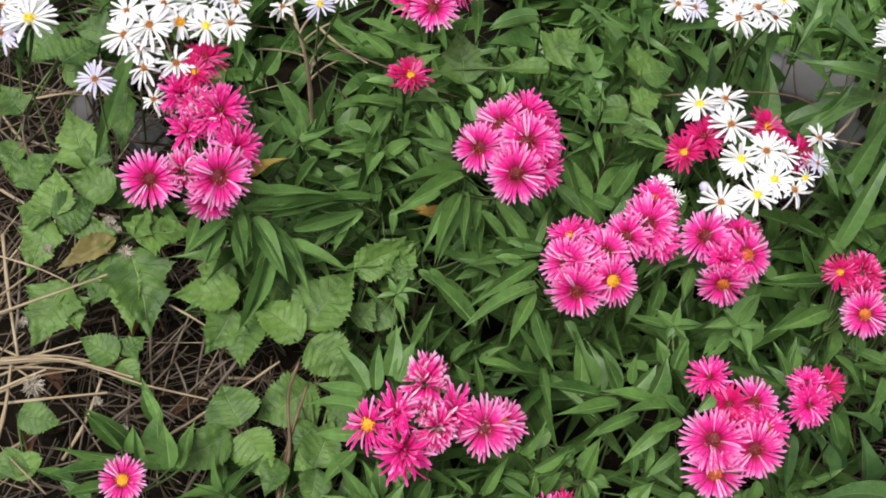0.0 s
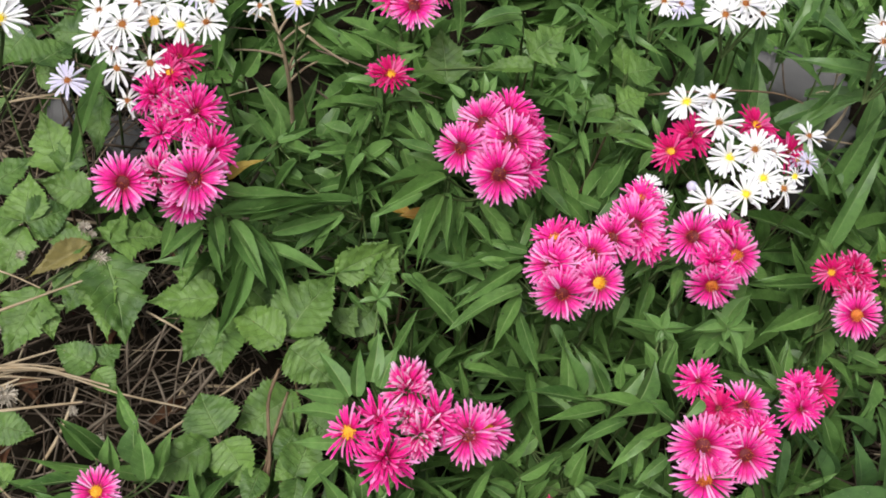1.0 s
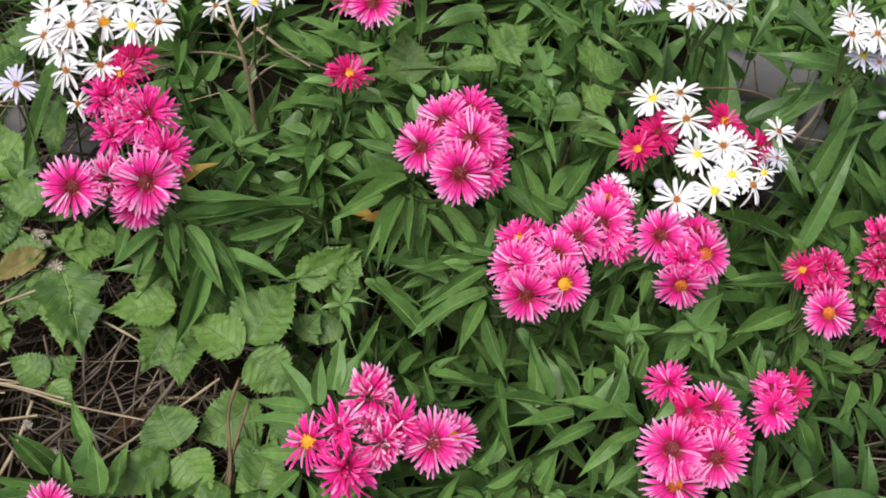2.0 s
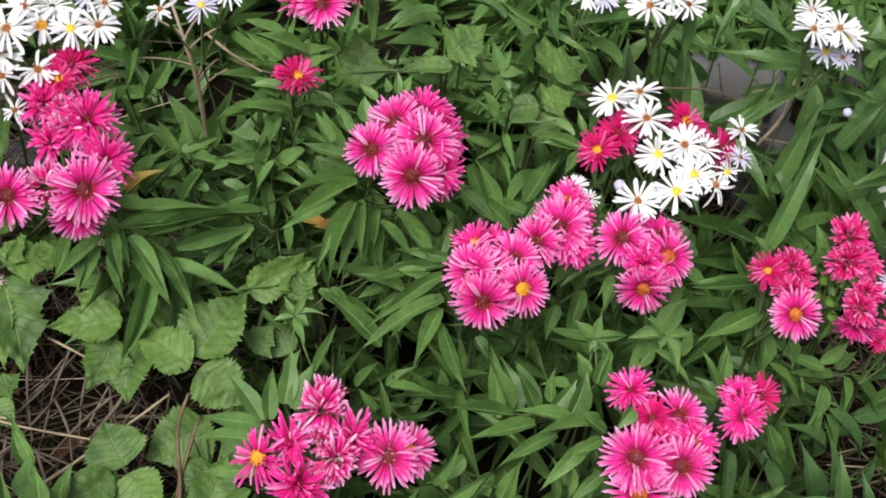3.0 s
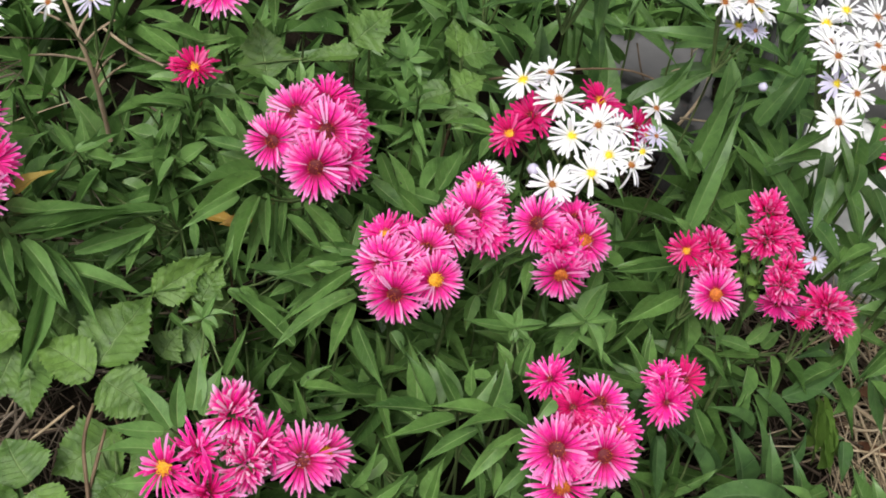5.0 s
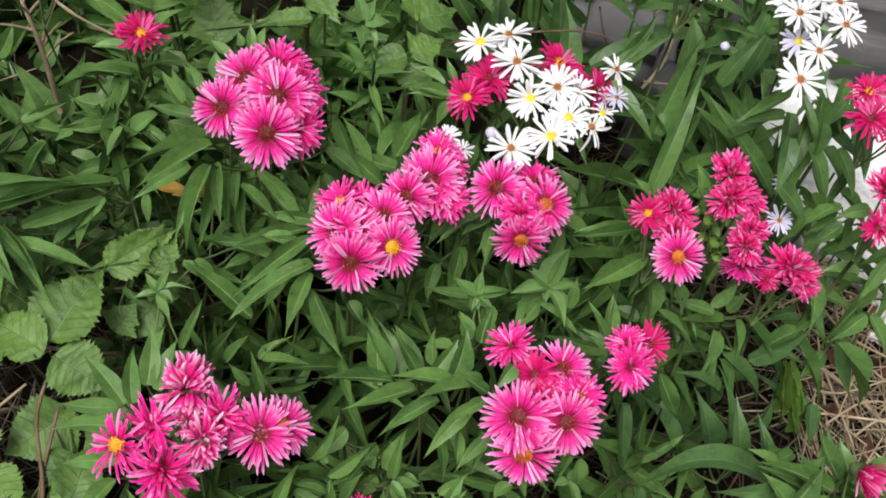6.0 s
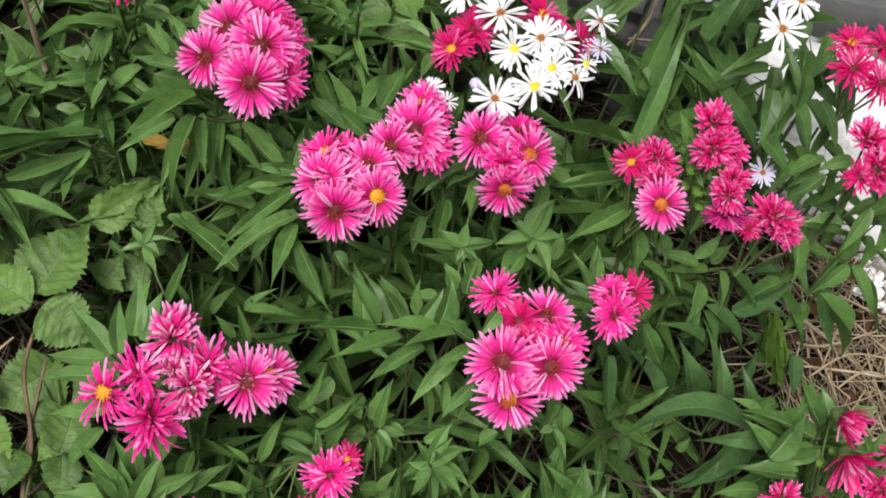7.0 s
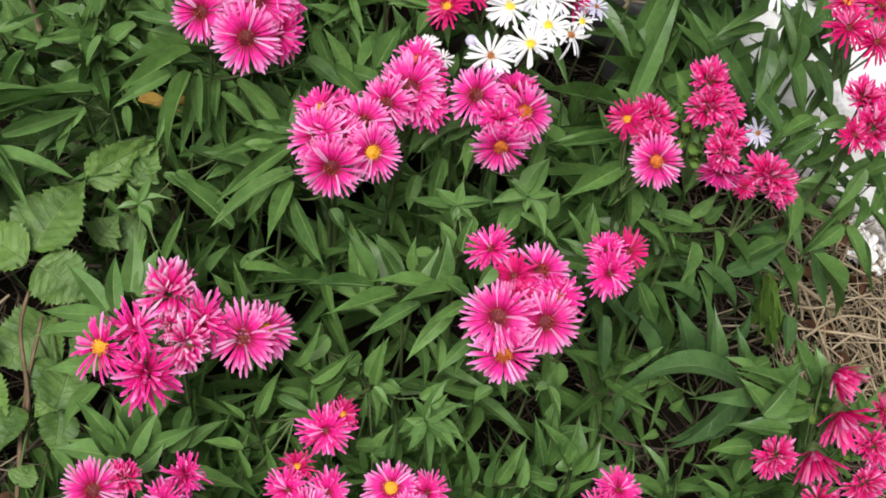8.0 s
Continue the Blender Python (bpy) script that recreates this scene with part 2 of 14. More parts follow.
def tooth_leaf(name, material, rng, arch, fold, kind="ovate"):
    """A broad, wrinkled leaflet with sharp uneven teeth and a drawn-out point; kind: ovate, acute or lobed."""
    veins, ph, lean = 8, rng.random() * 6, rng.uniform(-0.05, 0.05)
    rows = 60
    a, c = {"ovate": (0.66, 1.22), "acute": (0.60, 1.40), "lobed": (0.52, 1.10)}[kind]
    top = (a / (a + c)) ** a * (c / (a + c)) ** c
    bite = rng.uniform(0.25, 0.75)

    def point(u, v):
        w = ((v + 0.004) ** a * (1 - v) ** c) / top * 0.53
        w *= 1 - 0.18 * math.exp(-((v - 0.88) / 0.08) ** 2)
        s = (u - 0.5) * 2
        if kind == "lobed":
            w *= 0.74 + 0.40 * math.exp(-((v - 0.27) / 0.085) ** 2) + 0.22 * math.exp(-((v - 0.58) / 0.07) ** 2)
        w *= 1 + 0.05 * math.sin(7 * v + ph * (1 if s > 0 else 2)) - 0.10 * math.exp(-((v - bite) / 0.05) ** 2) * (s > 0.6)
        step = round(v * rows) % 4
        saw = (0.068, 0.024, -0.022, -0.058)[step] * (1 + 0.8 * math.sin(23 * v + ph + 2 * s))
        edge = 1 + saw * (abs(s) > 0.99) * min(1, 8 * (1 - v))
        z = arch * 4 * v * (1 - v) + fold * abs(s) * w * 0.30
        q = veins * (v - 0.42 * abs(s) * w) + 0.25
        z += 0.021 * (abs((q % 1) - 0.5) - 0.25) * min(1, 3 * abs(s)) * min(1, 4 * w)
        z += 0.04 * math.sin(5 * v + ph) * s + 0.010 * math.sin(11 * v + 4 * s + ph) + 0.04 * math.sin(ph * 3) * s * s * w
        z += 0.030 * noise.noise(Vector((s * w * 8 + ph, v * 8, 0))) + 0.010 * noise.noise(Vector((s * w * 26 + ph, v * 26, 4))) - 0.06 * max(0, v - 0.8) * math.sin(ph)
        return s * w * edge + lean * math.sin(math.pi * v), v - 0.04 * abs(s) * w + 0.012 * (abs(s) > 0.99) * (step == 0) * (v < 0.97), z
    vs, fs, us = sheet(rows, 12, point)
    return mesh_of(name, vs, fs, material, us)


def petal(length, width, start, rise, curl, yaw, twist, flat):
    """One ray petal: a narrow strip of even width with a blunt tip, channelled along its middle."""
    def point(u, v):
        s = (u - 0.5) * 2
        v = v ** 0.8
        w = width * (0.50 + 0.50 * min(1, v * 2.2)) * (1 if v < 0.86 else math.sqrt(max(0.04, 1 - ((v - 0.86) / 0.145) ** 2)))
        r = start + length * v * math.cos(rise)
        z = length * (math.sin(rise) * v - curl * v * v) + flat * abs(s) * w * 0.6
        x = s * w + twist * v * v * length
        return (math.cos(yaw) * r - math.sin(yaw) * x, math.sin(yaw) * r + math.cos(yaw) * x, z + s * w * twist * 2)
    return sheet(7, 2, point)


def rays(name, material, rng, count, rings, width, rise, curl, mess, start=0.16, close=0.0, uneven=0.08, inner_short=0.22):
    """All ray petals of one head, for a head of diameter 1 facing +z. close: how far the inner rings rise over the middle."""
    parts = []
    warp = [rng.uniform(0, 6.28) for _ in range(4)]
    loose = min(1.0, 0.35 + mess * 2)
    for k in range(count):
        ring = (k % rings) / max(1, rings - 1) if rings > 1 else 0.0
        yaw = 2 * math.pi * (k + rng.uniform(-0.5, 0.5)) / count + ring * 2
        yaw += loose * (0.10 * math.sin(3 * yaw + warp[0]) + 0.05 * math.sin(7 * yaw + warp[1]))
        inner = start * (1 - 0.6 * ring * min(1, close * 2))
        ln = (0.5 - start) * rng.uniform(1 - uneven, 1 + uneven) * (1 - inner_short * ring)
        ln *= 1 + loose * 0.09 * math.sin(2 * yaw + warp[2])
        up = rise + (0.12 + close) * ring + rng.gauss(0, 0.06 + mess * 0.45) + loose * 0.22 * math.sin(2 * yaw + warp[3])
        if rng.random() < 0.05 * loose:
            up += rng.uniform(0.4, 0.9)
        v, f, u = petal(ln, width * rng.uniform(0.85, 1.15), inner, up, curl + rng.gauss(0, 0.03 + mess * 0.25), yaw,
                        rng.gauss(0, 0.035 + mess * 0.30), rng.uniform(0.3, 1.3))
        parts.append(([(a, b, c + 0.02 * ring) for a, b, c in v], f, u))
    vs, fs, us = join(parts)
    return mesh_of(name, vs, fs, material, us)


def pompom(name, material, rng, count):
    """A double head, 1 across and facing +z: short rolled petals that stand out from a low dome."""
    parts = []
    warp = rng.uniform(0, 6.28)
    for k in range(count):
        f = (k + 0.5) / count
        out = 1.55 * f ** 0.62 + rng.gauss(0, 0.10)
        yaw = k * 2.39996 + rng.gauss(0, 0.25)
        d = Vector((math.sin(out) * math.cos(yaw), math.sin(out) * math.sin(yaw), math.cos(out)))
        side = Vector((-math.sin(yaw), math.cos(yaw), 0))
        side = (side + d.cross(side) * rng.gauss(0, 0.6)).normalized()
        up = side.cross(d)
        start = Vector((d.x, d.y, d.z * 0.7)) * 0.14
        ln, w, curl = rng.uniform(0.16, 0.28) * (1 + 0.25 * math.sin(2 * yaw + warp)), rng.uniform(0.020, 0.029), rng.uniform(-0.35, 0.5)
        lean = rng.gauss(0, 0.35)

        def point(u, v, d=d, side=side, up=up, start=start, ln=ln, w=w, curl=curl, lean=lean):
            a = (u - 0.5) * 2
            half = w * (0.55 + 0.45 * min(1, 2 * v)) * (1 if v < 0.8 else math.sqrt(max(0.05, 1 - ((v - 0.8) / 0.205) ** 2)))
            return start + d * ln * v + up * (ln * curl * v * v + half * 0.9 * a * a) + side * (half * a + ln * lean * v * v * 0.6)
        parts.append(sheet(6, 4, point))
    vs, fs, us = join(parts)
    return mesh_of(name, vs, fs, material, us)


def disc_mesh(name, material, rng, radius, dome, count):
    """The middle of a head: a low dome set with small florets."""
    parts = [sheet(4, 12, lambda u, v: (radius * v * math.cos(u * 2 * math.pi), radius * v * math.sin(u * 2 * math.pi),
                                        dome * (1 - v * v) - 0.01))]
    for k in range(count):
        r = radius * math.sqrt((k + 0.5) / count)
        a = k * 2.39996
        h = rng.uniform(0.012, 0.045)
        w = radius * 0.62 / math.sqrt(count)
        c = Vector((r * math.cos(a), r * math.sin(a), dome * (1 - (r / radius) ** 2)))
        tip = c + Vector((c.x * 0.12, c.y * 0.12, h))
        ring = [tuple(c + w * Vector((math.cos(q), math.sin(q), 0))) for q in (0, 2.1, 4.2)]
        parts.append((ring + [tuple(tip + 0.7 * (Vector(p) - c)) for p in ring], [(0, 1, 4, 3), (1, 2, 5, 4), (2, 0, 3, 5), (3, 4, 5)], [(0, 0)] * 6))
    vs, fs, us = join(parts)
    return mesh_of(name, vs, fs, material, us)


def cup_mesh(name, material):
    """The green scaly cup beneath a head."""
    parts = [sheet(4, 10, lambda u, v: ((0.03 + 0.13 * v ** 0.6) * math.cos(u * 2 * math.pi), (0.03 + 0.13 * v ** 0.6) * math.sin(u * 2 * math.pi), -0.2 + 0.2 * v))]
    for k in range(16):
        a = k * 2.39996
        h = -0.13 + 0.08 * (k % 3) / 2
        def point(u, v, a=a, h=h):
            w = 0.03 * (1 - v) * (u - 0.5) * 2
            r = 0.13 + 0.09 * v
            return math.cos(a) * r - math.sin(a) * w, math.sin(a) * r + math.cos(a) * w, h + 0.07 * v
        parts.append(sheet(2, 1, point))
    vs, fs, us = join(parts)
    return mesh_of(name, vs, fs, material, us)


rng = random.Random(7)
LEAVES = [lance_leaf("leaf", LEAF, rng, rng.uniform(0.02, 0.13), rng.uniform(0.6, 2.2), rng.uniform(-1.5, 1.5), rng.uniform(0.62, 0.80), 1.0, rng.uniform(1.55, 2.0)) for _ in range(14)]
YOUNGS = [lance_leaf("leaf", YOUNG, rng, rng.uniform(0.02, 0.09), rng.uniform(0.8, 1.8), rng.uniform(-0.6, 0.6), rng.uniform(0.62, 0.80), 0.6, rng.uniform(1.4, 1.75)) for _ in range(6)]
BLADES = [lance_leaf("leaf", BLADE, rng, rng.uniform(0.02, 0.10), rng.uniform(0.3, 1.2), rng.uniform(-1, 1), 0.45, 0.3) for _ in range(5)]
STRAPS = [lance_leaf("leaf", SHADED_STRAP, rng, rng.uniform(0.04, 0.16), rng.uniform(0.5, 1.4), rng.uniform(-1, 1), 0.4, 0.4) for _ in range(4)]
ARCHED = [lance_leaf("leaf", SHADED_STRAP, rng, 0.55, 0.8, 0.4, 0.5, 0.3) for _ in range(2)]
OLDS = [lance_leaf("leaf", YELLOWED, rng, 0.06, 1.2, 0.6, 0.6, 1.0) for _ in range(2)]
DEAD = [lance_leaf("blade", LITTER, rng, rng.uniform(0.05, 0.2), rng.uniform(1, 3), rng.uniform(-2, 2), 0.5, 3.0, 0.8) for _ in range(4)]
TEETH = [tooth_leaf("leaflet", BRAMBLE, rng, rng.uniform(-0.02, 0.07), rng.uniform(0.1, 0.7)) for _ in range(6)]
ACUTE = [tooth_leaf("leaflet", BRAMBLE, rng, rng.uniform(-0.02, 0.07), rng.uniform(0.2, 0.8), "acute") for _ in range(4)]
LOBED = [tooth_leaf("leaflet", BRAMBLE, rng, rng.uniform(-0.02, 0.05), rng.uniform(0.1, 0.5), "lobed") for _ in range(4)]
OLIVE = [tooth_leaf("leaflet", BROWNED, rng, 0.02, 0.9, "acute")]
RAGGED = [lance_leaf("leaf", PALE, rng, 0.03, 3.0, 2.5, 0.5, 4.0, 0.9) for _ in range(3)]
HEADS = {
    "open": [rays("petals", BRIGHT, rng, 76, 3, 0.0190, 0.08, 0.10, 0.09, 0.12, 0.12, 0.10, 0.15) for _ in range(7)],
    "full": [rays("petals", PINK, rng, 96, 3, 0.0198, 0.10, 0.08, 0.24, 0.09, 0.40, 0.14, 0.3) for _ in range(6)],
    "ragged": [rays("petals", PINK, rng, 86, 4, 0.0230, 0.25, 0.30, 0.62, 0.08, 0.75, 0.25) for _ in range(6)],
    "sparse": [rays("petals", PINK, rng, 36, 2, 0.0240, 0.10, 0.10, 0.35, 0.10, 0.1, 0.2) for _ in range(2)],
    "faded": [pompom("petals", FADED, rng, 80) for _ in range(4)],
    "crimson": [rays("petals", CRIMSON, rng, 66, 3, 0.0240, 0.10, 0.08, 0.25, 0.12, 0.35, 0.14) for _ in range(5)],
    "tuft": [pompom("petals", TUFTED, rng, 120) for _ in range(5)],
    "nodding": [rays("petals", TUFTED, rng, 54, 4, 0.030, 0.75, -0.10, 0.30, 0.07, 0.15, 0.15, 0.2) for _ in range(3)],
    "white": [rays("petals", WHITE, rng, 27, 2, 0.0335, 0.06, 0.08, 0.14, 0.07, 0.0, 0.08, 0.05) for _ in range(6)],
    "curled": [rays("petals", WHITE, rng, 15, 1, 0.040, 0.15, 0.40, 0.50, 0.07, 0.0, 0.2) for _ in range(4)],
    "lilac": [rays("petals", LILAC, rng, 25, 2, 0.032, 0.05, 0.10, 0.16, 0.07) for _ in range(4)],
}
DISCS = {"r": disc_mesh("disc", RUST, rng, 0.125, 0.05, 90), "y": disc_mesh("disc", YELLOW, rng, 0.118, 0.06, 60), "o": disc_mesh("disc", ORANGE, rng, 0.138, 0.06, 56),
         "b": disc_mesh("disc", BROWN, rng, 0.128, 0.035, 70), "t": disc_mesh("disc", RUSSET, rng, 0.108, 0.05, 48)}
CUP = cup_mesh("cup", STEM)
SPENT = cup_mesh("bud", PALE)
BUD = mesh_of("bud", *sheet(6, 8, lambda u, v: (0.5 * math.sin(math.pi * v) ** 0.8 * math.cos(u * 2 * math.pi), 0.5 * math.sin(math.pi * v) ** 0.8 * math.sin(u * 2 * math.pi), 1.2 * v - 0.3))[:2], LILAC,
              sheet(6, 8, lambda u, v: (0, 0, 0))[2])


# ---- the ground ----
def ground_height(x, y):
    k = min(1, max(0, (0.16 - x) / 0.28))
    k = k * k * (3 - 2 * k)
    near = max(0.0, 1 - math.hypot(x - 0.15, y - 0.45) / 1.2)
    ramp_x = min(1, max(0, (x - 0.02) / 0.10)) * min(1, max(0, (0.44 - x) / 0.10))
    ramp_y = min(1, max(0, (y - 0.30) / 0.10)) * (1 - 0.2 * min(1, max(0, (y - 0.58) / 0.1)))
    k = 0.022 * k - 0.065 * ramp_x * ramp_y
    return k * min(1, near * 2) - 0.012 + near * 0.018 * noise.noise(Vector((x * 14, y * 14, 0))) + near * 0.008 * noise.noise(Vector((x * 60, y * 60, 3)))


def build_ground():
    steps = [-400, -60, -12, -4, -1.6] + [round(-0.8 + 0.02 * i, 3) for i in range(96)] + [1.6, 2.5, 5, 13, 60, 400]
    ys = [v + 0.45 if abs(v) < 2 else v for v in steps]
    vs = [(x, y, ground_height(x, y)) for y in ys for x in steps]
    n = len(steps)
    fs = [(j * n + i, j * n + i + 1, (j + 1) * n + i + 1, (j + 1) * n + i) for j in range(n - 1) for i in range(n - 1)]
    tagged(new("ground", mesh_of("ground", vs, fs, SHADE_SOIL)), "crumbly soil, blackened for shade, littered with dead stems", "ground", kind="structure")


build_ground()


# ---- plants ----
def part(name, data, parent, label=""):
    ob = new(name, data)
    ob.parent = parent
    return tagged(ob, label)


def thing(name, x, y, label, category, group=""):
    ob = new(name)
    ob.location = (x, y, ground_height(x, y))
    ob.empty_display_size = 0.02
    return tagged(ob, label, category, group)


def bowed(a, b, bow, n=6, side=(0, 0, 0)):
    a, b = Vector(a), Vector(b)
    return [a.lerp(b, i / n) + (Vector((0, 0, bow)) + Vector(side)) * 4 * (i / n) * (1 - i / n) for i in range(n + 1)]


def stalk(name, plant, a, b, r0, r1, material, bow=0.0, side=(0, 0, 0), sides=5, label="", n=6):
    o = plant.location
    path = [p - o for p in bowed(a, b, bow, n, side)]
    vs, fs, us = tube(path, [r0 + (r1 - r0) * i / n for i in range(n + 1)], sides)
    return part(name, mesh_of(name, vs, fs, material, us), plant, label)


def laid(ob, base, tip, width, origin, roll, droop_up=1.0):
    """Lays a unit leaf from base to tip, its face turned up as far as it goes, and rolled."""
    base, tip = Vector(base), Vector(tip)
    y = tip - base
    ln = y.length
    y.normalize()
    up = Vector((0, -0.25, 1))
    x = y.cross(up)
    if x.length < 0.05:
        x = Vector((1, 0, 0))
    x.normalize()
    z = x.cross(y)
    turn = Matrix((x, y, z)).transposed().to_4x4() @ Matrix.Rotation(roll, 4, "Y")
    ob.matrix_basis = Matrix.Translation(base - origin) @ turn @ Matrix.Diagonal((width, ln, ln, 1))


def leaf(plant, bx, by, bz, tx, ty, tz, width, kind=None, name="leaf", roll=None, label=""):
    pool = kind or LEAVES
    r = random.Random(int((bx * 7919 + by * 104729 + tx * 1299709 + ty * 15485863) * 1000))
    ob = part(name, r.choice(pool), plant, label)
    if pool is LEAVES or pool is YOUNGS:
        width *= 0.97
    laid(ob, (bx, by, bz), (tx, ty, tz), width, plant.location, r.gauss(0, 0.2) if roll is None else roll)
    return ob


def head(plant, kind, disc, x, y, z, d, nx=0.0, ny=0.0, foot=None):
    """One flower head facing (nx, ny, 1), with its middle, green cup and stalk."""
    r = random.Random(int((x * 7919 + y * 104729 + d * 99) * 10000))
    o = plant.location
    n = Vector((nx, ny, 1)).normalized()
    ob = part("flower_head", r.choice(HEADS[kind]), plant)
    turn = n.to_track_quat("Z", "Y").to_matrix().to_4x4() @ Matrix.Rotation(r.uniform(0, 6.28), 4, "Z")
    ob.matrix_basis = Matrix.Translation(Vector((x, y, z)) - o) @ turn @ Matrix.Diagonal((d, d, d, 1))
    if disc == "y" and kind not in ("white", "lilac", "curled"):
        disc = "o"
    disc = disc or ("t" if kind == "curled" else "b" if kind in ("crimson", "full") else "")
    if disc:
        part("disc", DISCS["t" if disc == "b" and kind in ("white", "lilac", "curled") else disc], ob)
    part("cup", CUP, ob)
    if foot is not None:
        p = Vector((x, y, z)) - n * d * 0.18
        stalk("pedicel", plant, foot, p, 0.0011, 0.0009, STEM, -0.004, n=4, sides=4)
    return ob


# gaps in the foliage, each round a line from its foot to its mouth, with a radius
HOLLOWS = [(0.337, 0.830, 0.06, 0.301, 0.710, 0.18, 0.036),
           (0.359, 0.814, 0.06, 0.319, 0.696, 0.18, 0.034),
           (0.393, 0.790, 0.05, 0.348, 0.678, 0.17, 0.024),
           (0.507, 0.676, 0.08, 0.442, 0.570, 0.20, 0.03),
           (0.559, 0.696, 0.08, 0.485, 0.587, 0.20, 0.034),
           (0.543, 0.623, 0.05, 0.475, 0.530, 0.17, 0.016),
           (-0.126, 0.677, 0.08, -0.100, 0.583, 0.20, 0.012),
           (-0.089, 0.711, 0.08, -0.069, 0.611, 0.20, 0.014),
           (-0.111, 0.720, 0.03, -0.079, 0.592, 0.19, 0.020),
           (-0.092, 0.701, 0.03, -0.064, 0.577, 0.19, 0.016),
           (-0.172, 0.742, 0.03, -0.129, 0.610, 0.19, 0.018),
           (-0.148, 0.683, 0.03, -0.109, 0.562, 0.19, 0.012),
           (0.254, 0.837, 0.03, 0.216, 0.688, 0.19, 0.018),
           (0.273, 0.853, 0.03, 0.231, 0.701, 0.19, 0.016),
           (0.299, 0.805, 0.03, 0.252, 0.662, 0.19, 0.012),
           (0.071, 0.750, 0.03, 0.067, 0.617, 0.19, 0.012)]


def in_hollow(p):
    for x, y, z, u, v, w, rad in HOLLOWS:
        a, d = Vector((x, y, z)), Vector((u - x, v - y, w - z))
        k = max(0.0, min(1.2, (p - a).dot(d) / d.length_squared))
        if (p - a - d * k).length < rad:
            return True
    return False


def shoot(plant, top, length, count, lmin, lmax, seed, young=3, width=0.180, base=None, spread=1.0, kind=None):
    """A leafy stem: leaves set in a spiral, small and upright at the top, longer and spreading below."""
    r = random.Random(seed)
    top = Vector(top)
    foot = Vector(base) if base else plant.location
    down = (foot - top).normalized()
    a = r.uniform(0, 6.28)
    count = round(count * 1.25)
    if young < 3 and not base:
        deep = top.y < 0.60 or top.x < 0.15
        top = top + (foot - top) * (0.30 if deep else 0.14)
        count = round(count * (0.95 if deep else 1.1))
    for k in range(count):
        f = k / max(1, count - 1)
        p = top + down * length * f ** 1.1
        a += 2.39996 + r.gauss(0, 0.25)
        ln = lmin + (lmax - lmin) * min(1, f * 2.2) * r.uniform(0.75, 1.1)
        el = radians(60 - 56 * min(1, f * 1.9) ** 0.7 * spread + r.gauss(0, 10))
        d = Vector((math.cos(a) * math.cos(el), math.sin(a) * math.cos(el), math.sin(el)))
        t = p + d * ln
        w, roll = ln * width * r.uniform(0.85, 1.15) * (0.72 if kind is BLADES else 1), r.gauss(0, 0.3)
        if not (in_hollow(t) or in_hollow((p + t) / 2)):
            leaf(plant, *p, *t, w, kind or (YOUNGS if k < young else LEAVES), roll=roll)


PINK_LABEL = "pink aster clump in full bloom with narrow green leaves"
WHITE_LABEL = "white aster with starry flowers and yellow to brown discs"
SHOOT_LABEL = "leafy green aster shoot without flowers"
BRAMBLE_LABEL = "bramble seedling with toothed green leaflets"
BLADE_LABEL = "tuft of broad arching green grass blades"


def bud(plant, x, y, z, d):
    ob = part("bud", BUD, plant, "closed pale bud")
    ob.matrix_basis = Matrix.Translation(Vector((x, y, z)) - plant.location) @ Matrix.Diagonal((d, d, d, 1))


def green_bud(plant, x, y, z, d, nx, ny, foot):
    """A spent head: only its scaly green cup is left."""
    n = Vector((nx, ny, 1)).normalized()
    ob = part("bud", SPENT, plant, "pale green scaly bud")
    ob.matrix_basis = Matrix.Translation(Vector((x, y, z)) - plant.location) @ n.to_track_quat("Z", "Y").to_matrix().to_4x4() @ Matrix.Diagonal((d * 2, d * 2, d * 3, 1))
    stalk("pedicel", plant, foot, Vector((x, y, z)) - n * d * 0.5, 0.0011, 0.0009, STEM, -0.004, n=4, sides=4)


def twig(name, points, r0, r1, material, label, category):
    """A bare stem through a few places; it bends a little between them."""
    ob = thing(name, points[0][0], points[0][1], label, category)
    path = [Vector(p) - ob.location for p in points]
    fine = []
    for i in range(len(path) - 1):
        a, b = path[i], path[i + 1]
        before, after = path[max(i - 1, 0)], path[min(i + 2, len(path) - 1)]
        for k in range(4):
            t = k / 4
            fine.append(0.5 * (2 * a + (b - before) * t + (2 * before - 5 * a + 4 * b - after) * t * t + (3 * a - before - 3 * b + after) * t ** 3))
    fine.append(path[-1])
    n = len(fine)
    radii = [(r0 + (r1 - r0) * i / (n - 1)) * (1.25 if i % 7 == 3 else 1) for i in range(n)]
    vs, fs, us = tube(fine, radii, 6)
    part("stem", mesh_of("stem", vs, fs, material, us), ob)
    return ob


def side_twig(ob, a, b, r0, r1, material):
    stalk("side_stem", ob, a, b, r0, r1, material, 0.003, n=5, sides=5)


def seed_head(x, y, z, d, seed):
    """A dry fluffy seed head."""
    r = random.Random(seed)
    parts = []
    for _ in range(110):
        v = Vector((r.gauss(0, 1), r.gauss(0, 1), r.gauss(0.4, 0.8))).normalized() * d * 0.5 * r.uniform(0.6, 1.1)
        parts.append(tube([(0, 0, 0), tuple(v * 0.5), tuple(v + Vector((0, 0, -0.1 * d)))], [d * 0.02, d * 0.014, d * 0.02], 3))
    vs, fs, us = join(parts)
    ob = thing("seed_head", x, y, "dry fluffy aster seed head on a dead stem", "seed head", "seed heads")
    fluff = part("fluff", mesh_of("fluff", vs, fs, FLUFF, us), ob)
    fluff.location = Vector((x, y, z)) - ob.location
    stalk("stem", ob, ob.location, (x, y, z), 0.0012, 0.001, OLD_STRAW)


